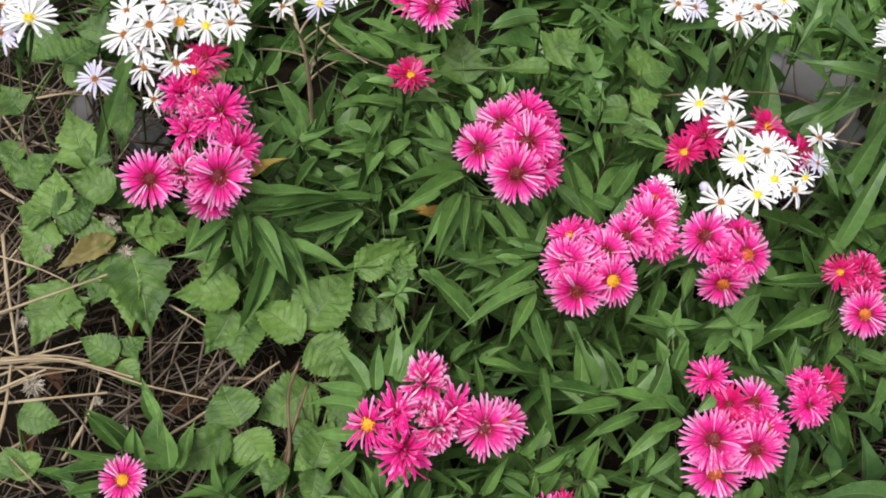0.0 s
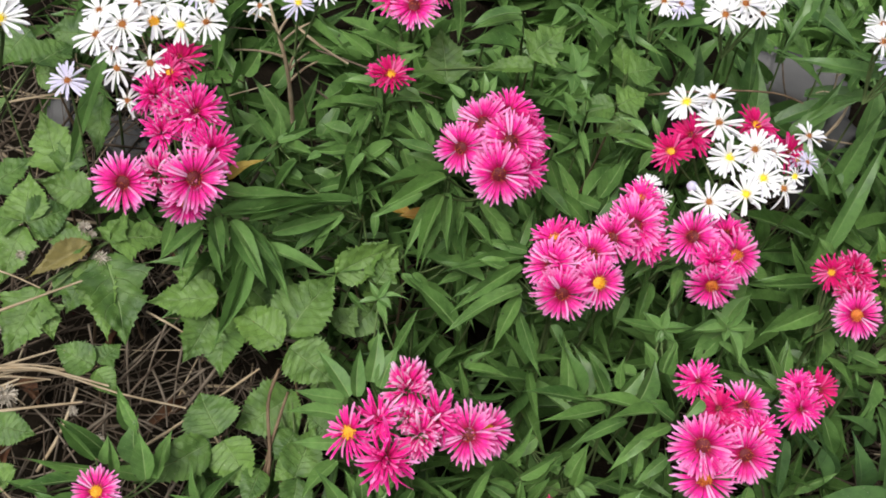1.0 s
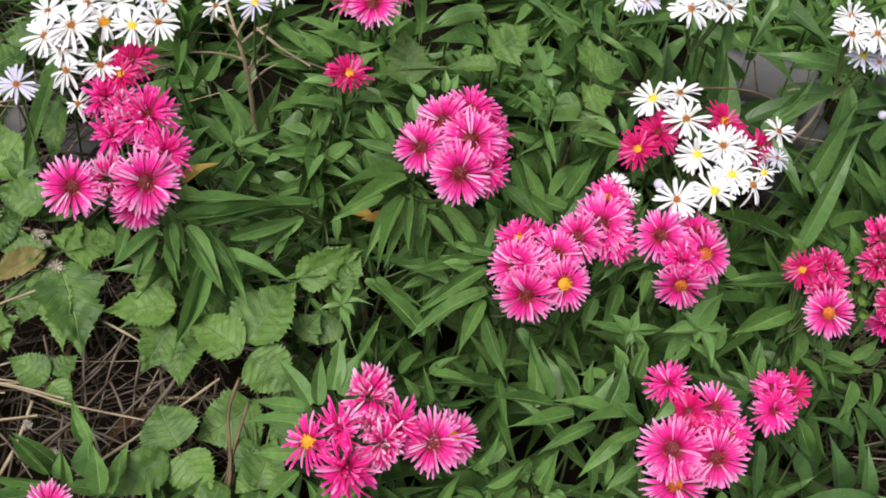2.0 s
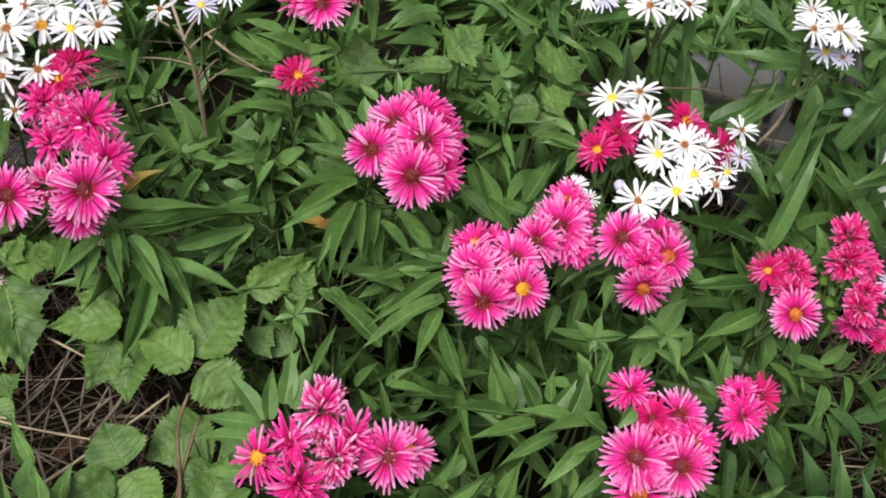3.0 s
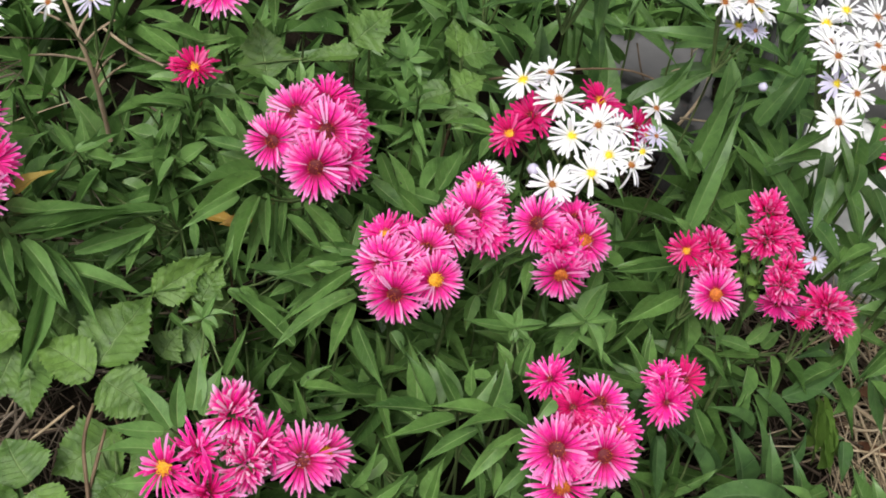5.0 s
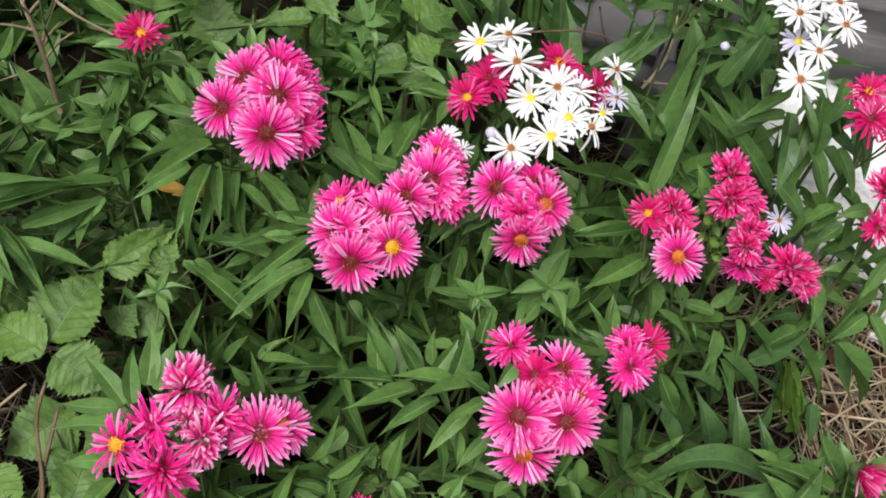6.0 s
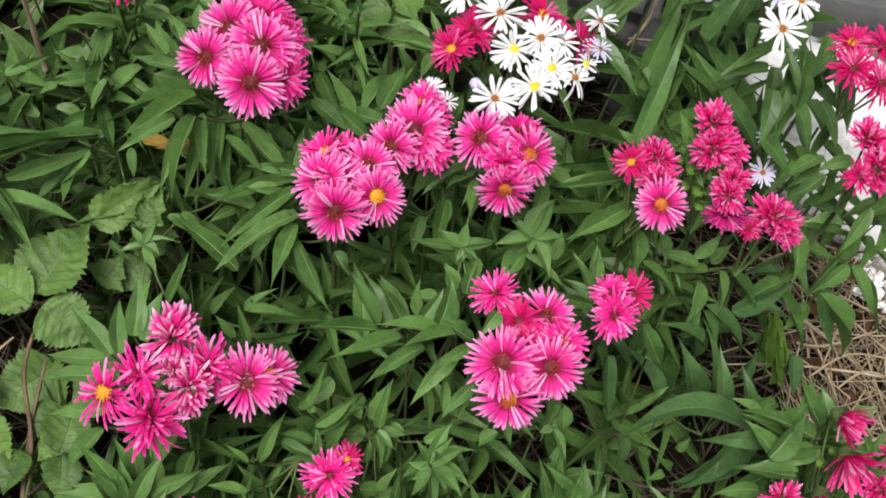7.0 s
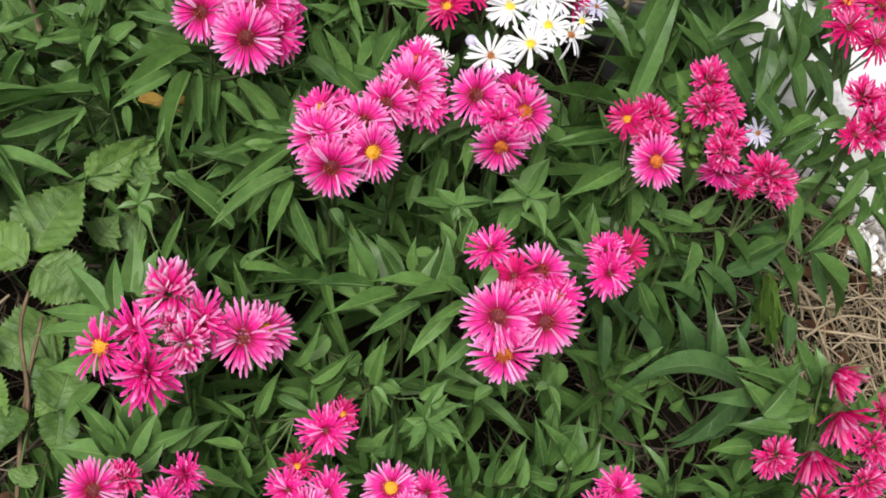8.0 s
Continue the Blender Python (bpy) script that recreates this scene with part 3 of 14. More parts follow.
def dead_leaf(x, y, z, length, width, seed):
    """A curled brown leaf fallen on the litter."""
    r = random.Random(seed)
    ob = tagged(new("dead_leaf", r.choice(DEAD)), "curled reddish brown dead leaf on the straw", "dead leaf", "fallen leaves")
    ob.matrix_basis = pose(x, y, z, r.uniform(-25, 25), r.uniform(-30, 30), r.uniform(0, 360)) @ Matrix.Diagonal((width, length, length, 1))


# ---- the plants, one after another ----
p = thing("aster_plant", 0.061, 0.533, PINK_LABEL, "flower", "pink asters")
stalk("stem", p, p.location, (0.0777, 0.5127, 0.2137), 0.0019, 0.0014, STEM, 0.0, (0.004, -0.006, 0))
head(p, "open", "b", 0.0501, 0.4992, 0.2770, 0.0370, -0.45, -1.05, (0.0777, 0.5127, 0.2137))
head(p, "open", "b", 0.0610, 0.5175, 0.2830, 0.0387, -0.14, -0.64, (0.0777, 0.5127, 0.2137))
head(p, "full", "", 0.0764, 0.5377, 0.2750, 0.0426, 0.20, 0.06, (0.0777, 0.5127, 0.2137))
head(p, "open", "b", 0.0801, 0.5089, 0.2810, 0.0430, 0.19, -0.63, (0.0777, 0.5127, 0.2137))
head(p, "open", "b", 0.0772, 0.4850, 0.2770, 0.0425, 0.01, -1.11, (0.0777, 0.5127, 0.2137))
head(p, "full", "", 0.0934, 0.4992, 0.2670, 0.0359, 0.77, -1.05, (0.0777, 0.5127, 0.2137))
head(p, "full", "", 0.0918, 0.5295, 0.2670, 0.0351, 0.66, -0.32, (0.0777, 0.5127, 0.2137))
head(p, "ragged", "", 0.0707, 0.5015, 0.2730, 0.0260, -0.14, -0.95, (0.0777, 0.5127, 0.2137))
leaf(p, 0.0437, 0.4971, 0.2450, 0.0010, 0.4617, 0.2350, 0.0105)
stalk("leaf_stalk", p, (0.0777, 0.5127, 0.2137), (0.0437, 0.4971, 0.2450), 0.0010, 0.0007, STEM, -0.006, n=4, sides=4)
leaf(p, 0.0445, 0.4851, 0.2400, 0.0373, 0.4377, 0.2150, 0.0092)
stalk("leaf_stalk", p, (0.0777, 0.5127, 0.2137), (0.0445, 0.4851, 0.2400), 0.0010, 0.0007, STEM, -0.006, n=4, sides=4)
leaf(p, 0.0478, 0.4918, 0.2350, 0.0552, 0.4573, 0.2150, 0.0073)
stalk("leaf_stalk", p, (0.0777, 0.5127, 0.2137), (0.0478, 0.4918, 0.2350), 0.0010, 0.0007, STEM, -0.006, n=4, sides=4)
leaf(p, 0.0326, 0.5118, 0.2500, 0.0008, 0.5171, 0.2500, 0.0080)
leaf(p, 0.0372, 0.4911, 0.2250, 0.0267, 0.4546, 0.2000, 0.0087)
stalk("leaf_stalk", p, (0.0777, 0.5127, 0.2137), (0.0372, 0.4911, 0.2250), 0.0010, 0.0007, STEM, -0.006, n=4, sides=4)
leaf(p, 0.0511, 0.5107, 0.2300, -0.0145, 0.4825, 0.2200, 0.0087)
stalk("leaf_stalk", p, (0.0777, 0.5127, 0.2137), (0.0511, 0.5107, 0.2300), 0.0010, 0.0007, STEM, -0.006, n=4, sides=4)
leaf(p, 0.0230, 0.5206, 0.2500, 0.0078, 0.5371, 0.2600, 0.0080)
leaf(p, 0.0596, 0.4998, 0.2100, 0.0684, 0.4641, 0.1900, 0.0082)
stalk("leaf_stalk", p, (0.0777, 0.5127, 0.2137), (0.0596, 0.4998, 0.2100), 0.0010, 0.0007, STEM, -0.006, n=4, sides=4)
leaf(p, 0.1094, 0.5232, 0.2200, 0.1357, 0.5096, 0.2100, 0.0103)
stalk("leaf_stalk", p, (0.0777, 0.5127, 0.2137), (0.1094, 0.5232, 0.2200), 0.0010, 0.0007, STEM, -0.006, n=4, sides=4)
leaf(p, 0.1125, 0.5467, 0.2200, 0.1323, 0.5121, 0.2050, 0.0090)
stalk("leaf_stalk", p, (0.0777, 0.5127, 0.2137), (0.1125, 0.5467, 0.2200), 0.0010, 0.0007, STEM, -0.006, n=4, sides=4)
leaf(p, 0.0721, 0.5072, 0.2000, 0.1011, 0.4735, 0.1800, 0.0090)
stalk("leaf_stalk", p, (0.0777, 0.5127, 0.2137), (0.0721, 0.5072, 0.2000), 0.0010, 0.0007, STEM, -0.006, n=4, sides=4)
shoot(p, (0.0656, 0.5159, 0.2350), 0.1, 12, 0.035, 0.06, 3926, 0)
stalk("stem", p, p.location, (0.0656, 0.5159, 0.2350), 0.002, 0.0012, STEM, 0.0, (0.003, 0.004, 0))
p = thing("aster_plant", -0.110, 0.455, PINK_LABEL, "flower", "pink asters")
stalk("stem", p, p.location, (-0.1291, 0.4678, 0.1935), 0.0019, 0.0014, STEM, 0.0, (0.004, -0.006, 0))
head(p, "open", "b", -0.1529, 0.4354, 0.2550, 0.0407, 0.11, -0.81, (-0.1291, 0.4678, 0.1935))
head(p, "open", "b", -0.1104, 0.4465, 0.2590, 0.0445, 0.39, -0.69, (-0.1291, 0.4678, 0.1935))
head(p, "open", "r", -0.1140, 0.4384, 0.2430, 0.0362, 0.83, -2.55, (-0.1291, 0.4678, 0.1935))
head(p, "faded", "", -0.1355, 0.4502, 0.2510, 0.0450, 0.01, -0.50, (-0.1291, 0.4678, 0.1935))
head(p, "full", "b", -0.1066, 0.4728, 0.2550, 0.0395, 0.69, -0.56, (-0.1291, 0.4678, 0.1935))
head(p, "ragged", "b", -0.1414, 0.4772, 0.2570, 0.0306, 0.15, -0.58, (-0.1291, 0.4678, 0.1935))
head(p, "full", "", -0.1243, 0.4978, 0.2590, 0.0423, 0.37, -0.19, (-0.1291, 0.4678, 0.1935))
head(p, "ragged", "", -0.1551, 0.5064, 0.2570, 0.0373, -0.14, -0.26, (-0.1291, 0.4678, 0.1935))
head(p, "faded", "", -0.1334, 0.4907, 0.2550, 0.0350, 0.21, -0.44, (-0.1291, 0.4678, 0.1935))
head(p, "faded", "", -0.1439, 0.5036, 0.2550, 0.0330, 0.19, -0.35, (-0.1291, 0.4678, 0.1935))
leaf(p, -0.1003, 0.4610, 0.2200, -0.0365, 0.4841, 0.2100, 0.0080)
stalk("leaf_stalk", p, (-0.1291, 0.4678, 0.1935), (-0.1003, 0.4610, 0.2200), 0.0010, 0.0007, STEM, -0.006, n=4, sides=4)
leaf(p, -0.0952, 0.4562, 0.2150, -0.0357, 0.4730, 0.2000, 0.0081)
stalk("leaf_stalk", p, (-0.1291, 0.4678, 0.1935), (-0.0952, 0.4562, 0.2150), 0.0010, 0.0007, STEM, -0.006, n=4, sides=4)
leaf(p, -0.0790, 0.4543, 0.2100, -0.0180, 0.4938, 0.2000, 0.0088)
stalk("leaf_stalk", p, (-0.1291, 0.4678, 0.1935), (-0.0790, 0.4543, 0.2100), 0.0010, 0.0007, STEM, -0.006, n=4, sides=4)
leaf(p, -0.1007, 0.4477, 0.2150, -0.0855, 0.4194, 0.2000, 0.0099)
stalk("leaf_stalk", p, (-0.1291, 0.4678, 0.1935), (-0.1007, 0.4477, 0.2150), 0.0010, 0.0007, STEM, -0.006, n=4, sides=4)
leaf(p, -0.0901, 0.4514, 0.2100, -0.0588, 0.4212, 0.1850, 0.0093)
stalk("leaf_stalk", p, (-0.1291, 0.4678, 0.1935), (-0.0901, 0.4514, 0.2100), 0.0010, 0.0007, STEM, -0.006, n=4, sides=4)
leaf(p, -0.0841, 0.4572, 0.2000, -0.0469, 0.4294, 0.1800, 0.0088)
stalk("leaf_stalk", p, (-0.1291, 0.4678, 0.1935), (-0.0841, 0.4572, 0.2000), 0.0010, 0.0007, STEM, -0.006, n=4, sides=4)
leaf(p, -0.0967, 0.4708, 0.2300, -0.0764, 0.4880, 0.2350, 0.0086, OLDS)
stalk("leaf_stalk", p, (-0.1291, 0.4678, 0.1935), (-0.0967, 0.4708, 0.2300), 0.0010, 0.0007, STEM, -0.006, n=4, sides=4)
leaf(p, -0.1010, 0.4645, 0.2250, -0.0745, 0.4678, 0.2200, 0.0099)
stalk("leaf_stalk", p, (-0.1291, 0.4678, 0.1935), (-0.1010, 0.4645, 0.2250), 0.0010, 0.0007, STEM, -0.006, n=4, sides=4)
leaf(p, -0.1073, 0.4995, 0.2150, -0.0911, 0.5308, 0.2200, 0.0110)
stalk("leaf_stalk", p, (-0.1291, 0.4678, 0.1935), (-0.1073, 0.4995, 0.2150), 0.0010, 0.0007, STEM, -0.006, n=4, sides=4)
leaf(p, -0.0970, 0.4909, 0.2100, -0.0806, 0.5220, 0.2150, 0.0103)
stalk("leaf_stalk", p, (-0.1291, 0.4678, 0.1935), (-0.0970, 0.4909, 0.2100), 0.0010, 0.0007, STEM, -0.006, n=4, sides=4)
leaf(p, -0.1288, 0.4471, 0.2050, -0.1326, 0.4228, 0.1900, 0.0087)
stalk("leaf_stalk", p, (-0.1291, 0.4678, 0.1935), (-0.1288, 0.4471, 0.2050), 0.0010, 0.0007, STEM, -0.006, n=4, sides=4)
leaf(p, -0.1170, 0.4463, 0.2000, -0.1163, 0.4190, 0.1800, 0.0087)
stalk("leaf_stalk", p, (-0.1291, 0.4678, 0.1935), (-0.1170, 0.4463, 0.2000), 0.0010, 0.0007, STEM, -0.006, n=4, sides=4)
shoot(p, (-0.1070, 0.4700, 0.2150), 0.1, 14, 0.03, 0.06, 5446, 0)
stalk("stem", p, p.location, (-0.1070, 0.4700, 0.2150), 0.002, 0.0012, STEM, 0.0, (0.003, 0.004, 0))
p = thing("aster_plant", -0.012, 0.569, PINK_LABEL, "flower", "pink asters")
stalk("stem", p, p.location, (-0.0123, 0.5583, 0.2030), 0.0019, 0.0014, STEM, 0.0, (0.004, -0.006, 0))
head(p, "crimson", "o", -0.0065, 0.5566, 0.2650, 0.0314, 0.07, -0.24, (-0.0123, 0.5583, 0.2030))
head(p, "tuft", "", -0.0181, 0.5599, 0.2610, 0.0147, -0.07, -0.20, (-0.0123, 0.5583, 0.2030))
leaf(p, -0.0176, 0.5663, 0.2400, -0.0414, 0.5623, 0.2400, 0.0083)
stalk("leaf_stalk", p, (-0.0123, 0.5583, 0.2030), (-0.0176, 0.5663, 0.2400), 0.0010, 0.0007, STEM, -0.006, n=4, sides=4)
leaf(p, -0.0097, 0.5967, 0.2450, -0.0504, 0.6000, 0.2500, 0.0091)
leaf(p, -0.0029, 0.5650, 0.2400, 0.0160, 0.5821, 0.2450, 0.0083)
stalk("leaf_stalk", p, (-0.0123, 0.5583, 0.2030), (-0.0029, 0.5650, 0.2400), 0.0010, 0.0007, STEM, -0.006, n=4, sides=4)
leaf(p, -0.0144, 0.5542, 0.2300, -0.0507, 0.5510, 0.2250, 0.0090)
stalk("leaf_stalk", p, (-0.0123, 0.5583, 0.2030), (-0.0144, 0.5542, 0.2300), 0.0010, 0.0007, STEM, -0.006, n=4, sides=4)
shoot(p, (-0.0093, 0.5524, 0.2500), 0.12, 18, 0.02, 0.052, 8200, 4)
stalk("stem", p, p.location, (-0.0093, 0.5524, 0.2500), 0.002, 0.0012, STEM, 0.0, (0.003, 0.004, 0))
shoot(p, (-0.0290, 0.5307, 0.2150), 0.09, 14, 0.025, 0.05, 1322, 3)
stalk("stem", p, p.location, (-0.0290, 0.5307, 0.2150), 0.002, 0.0012, STEM, 0.0, (0.003, 0.004, 0))
p = thing("aster_plant", 0.004, 0.642, PINK_LABEL, "flower", "pink asters")
stalk("stem", p, p.location, (-0.0045, 0.6233, 0.2137), 0.0019, 0.0014, STEM, 0.0, (0.004, -0.006, 0))
head(p, "open", "b", -0.0024, 0.6130, 0.2750, 0.0373, 0.02, -0.34, (-0.0045, 0.6233, 0.2137))
head(p, "full", "", -0.0177, 0.6192, 0.2710, 0.0342, -0.15, -0.27, (-0.0045, 0.6233, 0.2137))
head(p, "full", "b", 0.0065, 0.6376, 0.2750, 0.0409, 0.12, -0.06, (-0.0045, 0.6233, 0.2137))
shoot(p, (-0.0034, 0.6180, 0.2450), 0.1, 14, 0.03, 0.05, 6028, 2)
stalk("stem", p, p.location, (-0.0034, 0.6180, 0.2450), 0.002, 0.0012, STEM, 0.0, (0.003, 0.004, 0))
p = thing("aster_plant", 0.139, 0.452, PINK_LABEL, "flower", "pink asters")
stalk("stem", p, p.location, (0.1347, 0.4564, 0.1780), 0.0019, 0.0014, STEM, 0.0, (0.004, -0.006, 0))
head(p, "full", "o", 0.1217, 0.4698, 0.2405, 0.0347, -0.33, 0.07, (0.1347, 0.4564, 0.1780))
head(p, "open", "b", 0.1223, 0.4473, 0.2445, 0.0385, -0.48, -0.75, (0.1347, 0.4564, 0.1780))
head(p, "open", "b", 0.1333, 0.4481, 0.2455, 0.0340, -0.02, -0.60, (0.1347, 0.4564, 0.1780))
head(p, "open", "b", 0.1469, 0.4629, 0.2415, 0.0367, 0.13, -0.18, (0.1347, 0.4564, 0.1780))
head(p, "open", "y", 0.1535, 0.4422, 0.2425, 0.0362, 0.26, -0.74, (0.1347, 0.4564, 0.1780))
head(p, "open", "b", 0.1314, 0.4289, 0.2425, 0.0395, -0.16, -1.35, (0.1347, 0.4564, 0.1780))
head(p, "full", "", 0.1432, 0.4515, 0.2365, 0.0277, -0.03, -0.60, (0.1347, 0.4564, 0.1780))
head(p, "full", "", 0.1344, 0.4768, 0.2345, 0.0282, -0.12, -0.03, (0.1347, 0.4564, 0.1780))
leaf(p, 0.1059, 0.4669, 0.2050, 0.0616, 0.4228, 0.1900, 0.0100)
stalk("leaf_stalk", p, (0.1347, 0.4564, 0.1780), (0.1059, 0.4669, 0.2050), 0.0010, 0.0007, STEM, -0.006, n=4, sides=4)
leaf(p, 0.1090, 0.4521, 0.2000, 0.0607, 0.4092, 0.1850, 0.0107)
stalk("leaf_stalk", p, (0.1347, 0.4564, 0.1780), (0.1090, 0.4521, 0.2000), 0.0010, 0.0007, STEM, -0.006, n=4, sides=4)
leaf(p, 0.1085, 0.4479, 0.1950, 0.0976, 0.4099, 0.1750, 0.0107)
stalk("leaf_stalk", p, (0.1347, 0.4564, 0.1780), (0.1085, 0.4479, 0.1950), 0.0010, 0.0007, STEM, -0.006, n=4, sides=4)
leaf(p, 0.1105, 0.4398, 0.1900, 0.1361, 0.4041, 0.1650, 0.0094)
stalk("leaf_stalk", p, (0.1347, 0.4564, 0.1780), (0.1105, 0.4398, 0.1900), 0.0010, 0.0007, STEM, -0.006, n=4, sides=4)
leaf(p, 0.1082, 0.4793, 0.2050, 0.0720, 0.4828, 0.2000, 0.0082)
stalk("leaf_stalk", p, (0.1347, 0.4564, 0.1780), (0.1082, 0.4793, 0.2050), 0.0010, 0.0007, STEM, -0.006, n=4, sides=4)
leaf(p, 0.1073, 0.4774, 0.2000, 0.0498, 0.4547, 0.1900, 0.0088)
stalk("leaf_stalk", p, (0.1347, 0.4564, 0.1780), (0.1073, 0.4774, 0.2000), 0.0010, 0.0007, STEM, -0.006, n=4, sides=4)
leaf(p, 0.1074, 0.4633, 0.2000, 0.0718, 0.4440, 0.1900, 0.0088)
stalk("leaf_stalk", p, (0.1347, 0.4564, 0.1780), (0.1074, 0.4633, 0.2000), 0.0010, 0.0007, STEM, -0.006, n=4, sides=4)
leaf(p, 0.1332, 0.4341, 0.1900, 0.1445, 0.4241, 0.1800, 0.0087)
stalk("leaf_stalk", p, (0.1347, 0.4564, 0.1780), (0.1332, 0.4341, 0.1900), 0.0010, 0.0007, STEM, -0.006, n=4, sides=4)
leaf(p, 0.0989, 0.4658, 0.2000, 0.0704, 0.4680, 0.2000, 0.0081)
stalk("leaf_stalk", p, (0.1347, 0.4564, 0.1780), (0.0989, 0.4658, 0.2000), 0.0010, 0.0007, STEM, -0.006, n=4, sides=4)
shoot(p, (0.1309, 0.4443, 0.1950), 0.09, 14, 0.035, 0.06, 2458, 0)
stalk("stem", p, p.location, (0.1309, 0.4443, 0.1950), 0.002, 0.0012, STEM, 0.0, (0.003, 0.004, 0))
p = thing("aster_plant", 0.161, 0.501, PINK_LABEL, "flower", "pink asters")
stalk("stem", p, p.location, (0.1732, 0.4957, 0.1780), 0.0019, 0.0014, STEM, 0.0, (0.004, -0.006, 0))
head(p, "open", "b", 0.1726, 0.4927, 0.2410, 0.0429, -0.09, -0.75, (0.1732, 0.4957, 0.1780))
head(p, "full", "o", 0.1758, 0.5187, 0.2360, 0.0344, -0.17, 0.08, (0.1732, 0.4957, 0.1780))
head(p, "open", "b", 0.1596, 0.4811, 0.2380, 0.0373, -0.69, -0.89, (0.1732, 0.4957, 0.1780))
head(p, "full", "", 0.1840, 0.4874, 0.2320, 0.0331, 0.40, -1.28, (0.1732, 0.4957, 0.1780))
head(p, "full", "", 0.1833, 0.5137, 0.2320, 0.0298, 0.32, -0.13, (0.1732, 0.4957, 0.1780))
leaf(p, 0.1525, 0.5348, 0.2050, 0.1664, 0.5720, 0.2100, 0.0128)
stalk("leaf_stalk", p, (0.1732, 0.4957, 0.1780), (0.1525, 0.5348, 0.2050), 0.0010, 0.0007, STEM, -0.006, n=4, sides=4)
leaf(p, 0.1430, 0.5357, 0.2000, 0.1604, 0.5714, 0.2000, 0.0107)
stalk("leaf_stalk", p, (0.1732, 0.4957, 0.1780), (0.1430, 0.5357, 0.2000), 0.0010, 0.0007, STEM, -0.006, n=4, sides=4)
leaf(p, 0.1564, 0.5291, 0.2000, 0.1194, 0.5398, 0.2000, 0.0099)
stalk("leaf_stalk", p, (0.1732, 0.4957, 0.1780), (0.1564, 0.5291, 0.2000), 0.0010, 0.0007, STEM, -0.006, n=4, sides=4)
leaf(p, 0.1977, 0.5347, 0.2000, 0.2061, 0.5625, 0.2000, 0.0085)
stalk("leaf_stalk", p, (0.1732, 0.4957, 0.1780), (0.1977, 0.5347, 0.2000), 0.0010, 0.0007, STEM, -0.006, n=4, sides=4)
leaf(p, 0.1990, 0.5018, 0.1900, 0.2250, 0.5065, 0.1850, 0.0091)
stalk("leaf_stalk", p, (0.1732, 0.4957, 0.1780), (0.1990, 0.5018, 0.1900), 0.0010, 0.0007, STEM, -0.006, n=4, sides=4)
shoot(p, (0.1800, 0.5006, 0.2000), 0.09, 12, 0.035, 0.05, 5952, 0)
stalk("stem", p, p.location, (0.1800, 0.5006, 0.2000), 0.002, 0.0012, STEM, 0.0, (0.003, 0.004, 0))
p = thing("aster_plant", 0.229, 0.506, PINK_LABEL, "flower", "pink asters")
stalk("stem", p, p.location, (0.2293, 0.4887, 0.1767), 0.0019, 0.0014, STEM, 0.0, (0.004, -0.006, 0))
head(p, "open", "b", 0.2126, 0.4942, 0.2400, 0.0383, -0.65, -0.63, (0.2293, 0.4887, 0.1767))
head(p, "full", "", 0.2360, 0.5056, 0.2360, 0.0341, -0.09, 0.16, (0.2293, 0.4887, 0.1767))
head(p, "open", "r", 0.2422, 0.4867, 0.2390, 0.0382, 0.27, -0.47, (0.2293, 0.4887, 0.1767))
head(p, "open", "r", 0.2293, 0.4650, 0.2320, 0.0364, -0.17, -2.43, (0.2293, 0.4887, 0.1767))
head(p, "ragged", "", 0.2265, 0.4776, 0.2400, 0.0318, -0.28, -0.67, (0.2293, 0.4887, 0.1767))
head(p, "full", "", 0.2364, 0.4776, 0.2320, 0.0298, 0.18, -1.07, (0.2293, 0.4887, 0.1767))
leaf(p, 0.2571, 0.4838, 0.1800, 0.2679, 0.5203, 0.1800, 0.0092)
stalk("leaf_stalk", p, (0.2293, 0.4887, 0.1767), (0.2571, 0.4838, 0.1800), 0.0010, 0.0007, STEM, -0.006, n=4, sides=4)
leaf(p, 0.2304, 0.5109, 0.1800, 0.2099, 0.4872, 0.1700, 0.0099)
stalk("leaf_stalk", p, (0.2293, 0.4887, 0.1767), (0.2304, 0.5109, 0.1800), 0.0010, 0.0007, STEM, -0.006, n=4, sides=4)
leaf(p, 0.2607, 0.5125, 0.1900, 0.2896, 0.5014, 0.1800, 0.0091)
stalk("leaf_stalk", p, (0.2293, 0.4887, 0.1767), (0.2607, 0.5125, 0.1900), 0.0010, 0.0007, STEM, -0.006, n=4, sides=4)
shoot(p, (0.2435, 0.4843, 0.1900), 0.09, 14, 0.035, 0.055, 6422, 0)
p = thing("aster_plant", 0.233, 0.380, PINK_LABEL, "flower", "pink asters")
stalk("stem", p, p.location, (0.2505, 0.3720, 0.1700), 0.0019, 0.0014, STEM, 0.0, (0.004, -0.006, 0))
head(p, "full", "", 0.2250, 0.3937, 0.2310, 0.0318, -0.49, -0.04, (0.2505, 0.3720, 0.1700))
head(p, "crimson", "b", 0.2375, 0.3761, 0.2340, 0.0284, -0.43, -0.31, (0.2505, 0.3720, 0.1700))
head(p, "open", "b", 0.2529, 0.3809, 0.2340, 0.0356, 0.03, -0.21, (0.2505, 0.3720, 0.1700))
head(p, "open", "b", 0.2288, 0.3489, 0.2360, 0.0424, -0.33, -0.64, (0.2505, 0.3720, 0.1700))
head(p, "open", "b", 0.2554, 0.3494, 0.2340, 0.0383, -0.05, -0.71, (0.2505, 0.3720, 0.1700))
head(p, "full", "r", 0.2632, 0.3670, 0.2310, 0.0333, 0.24, -0.25, (0.2505, 0.3720, 0.1700))
head(p, "open", "r", 0.2348, 0.3343, 0.2220, 0.0399, -0.20, -1.27, (0.2505, 0.3720, 0.1700))
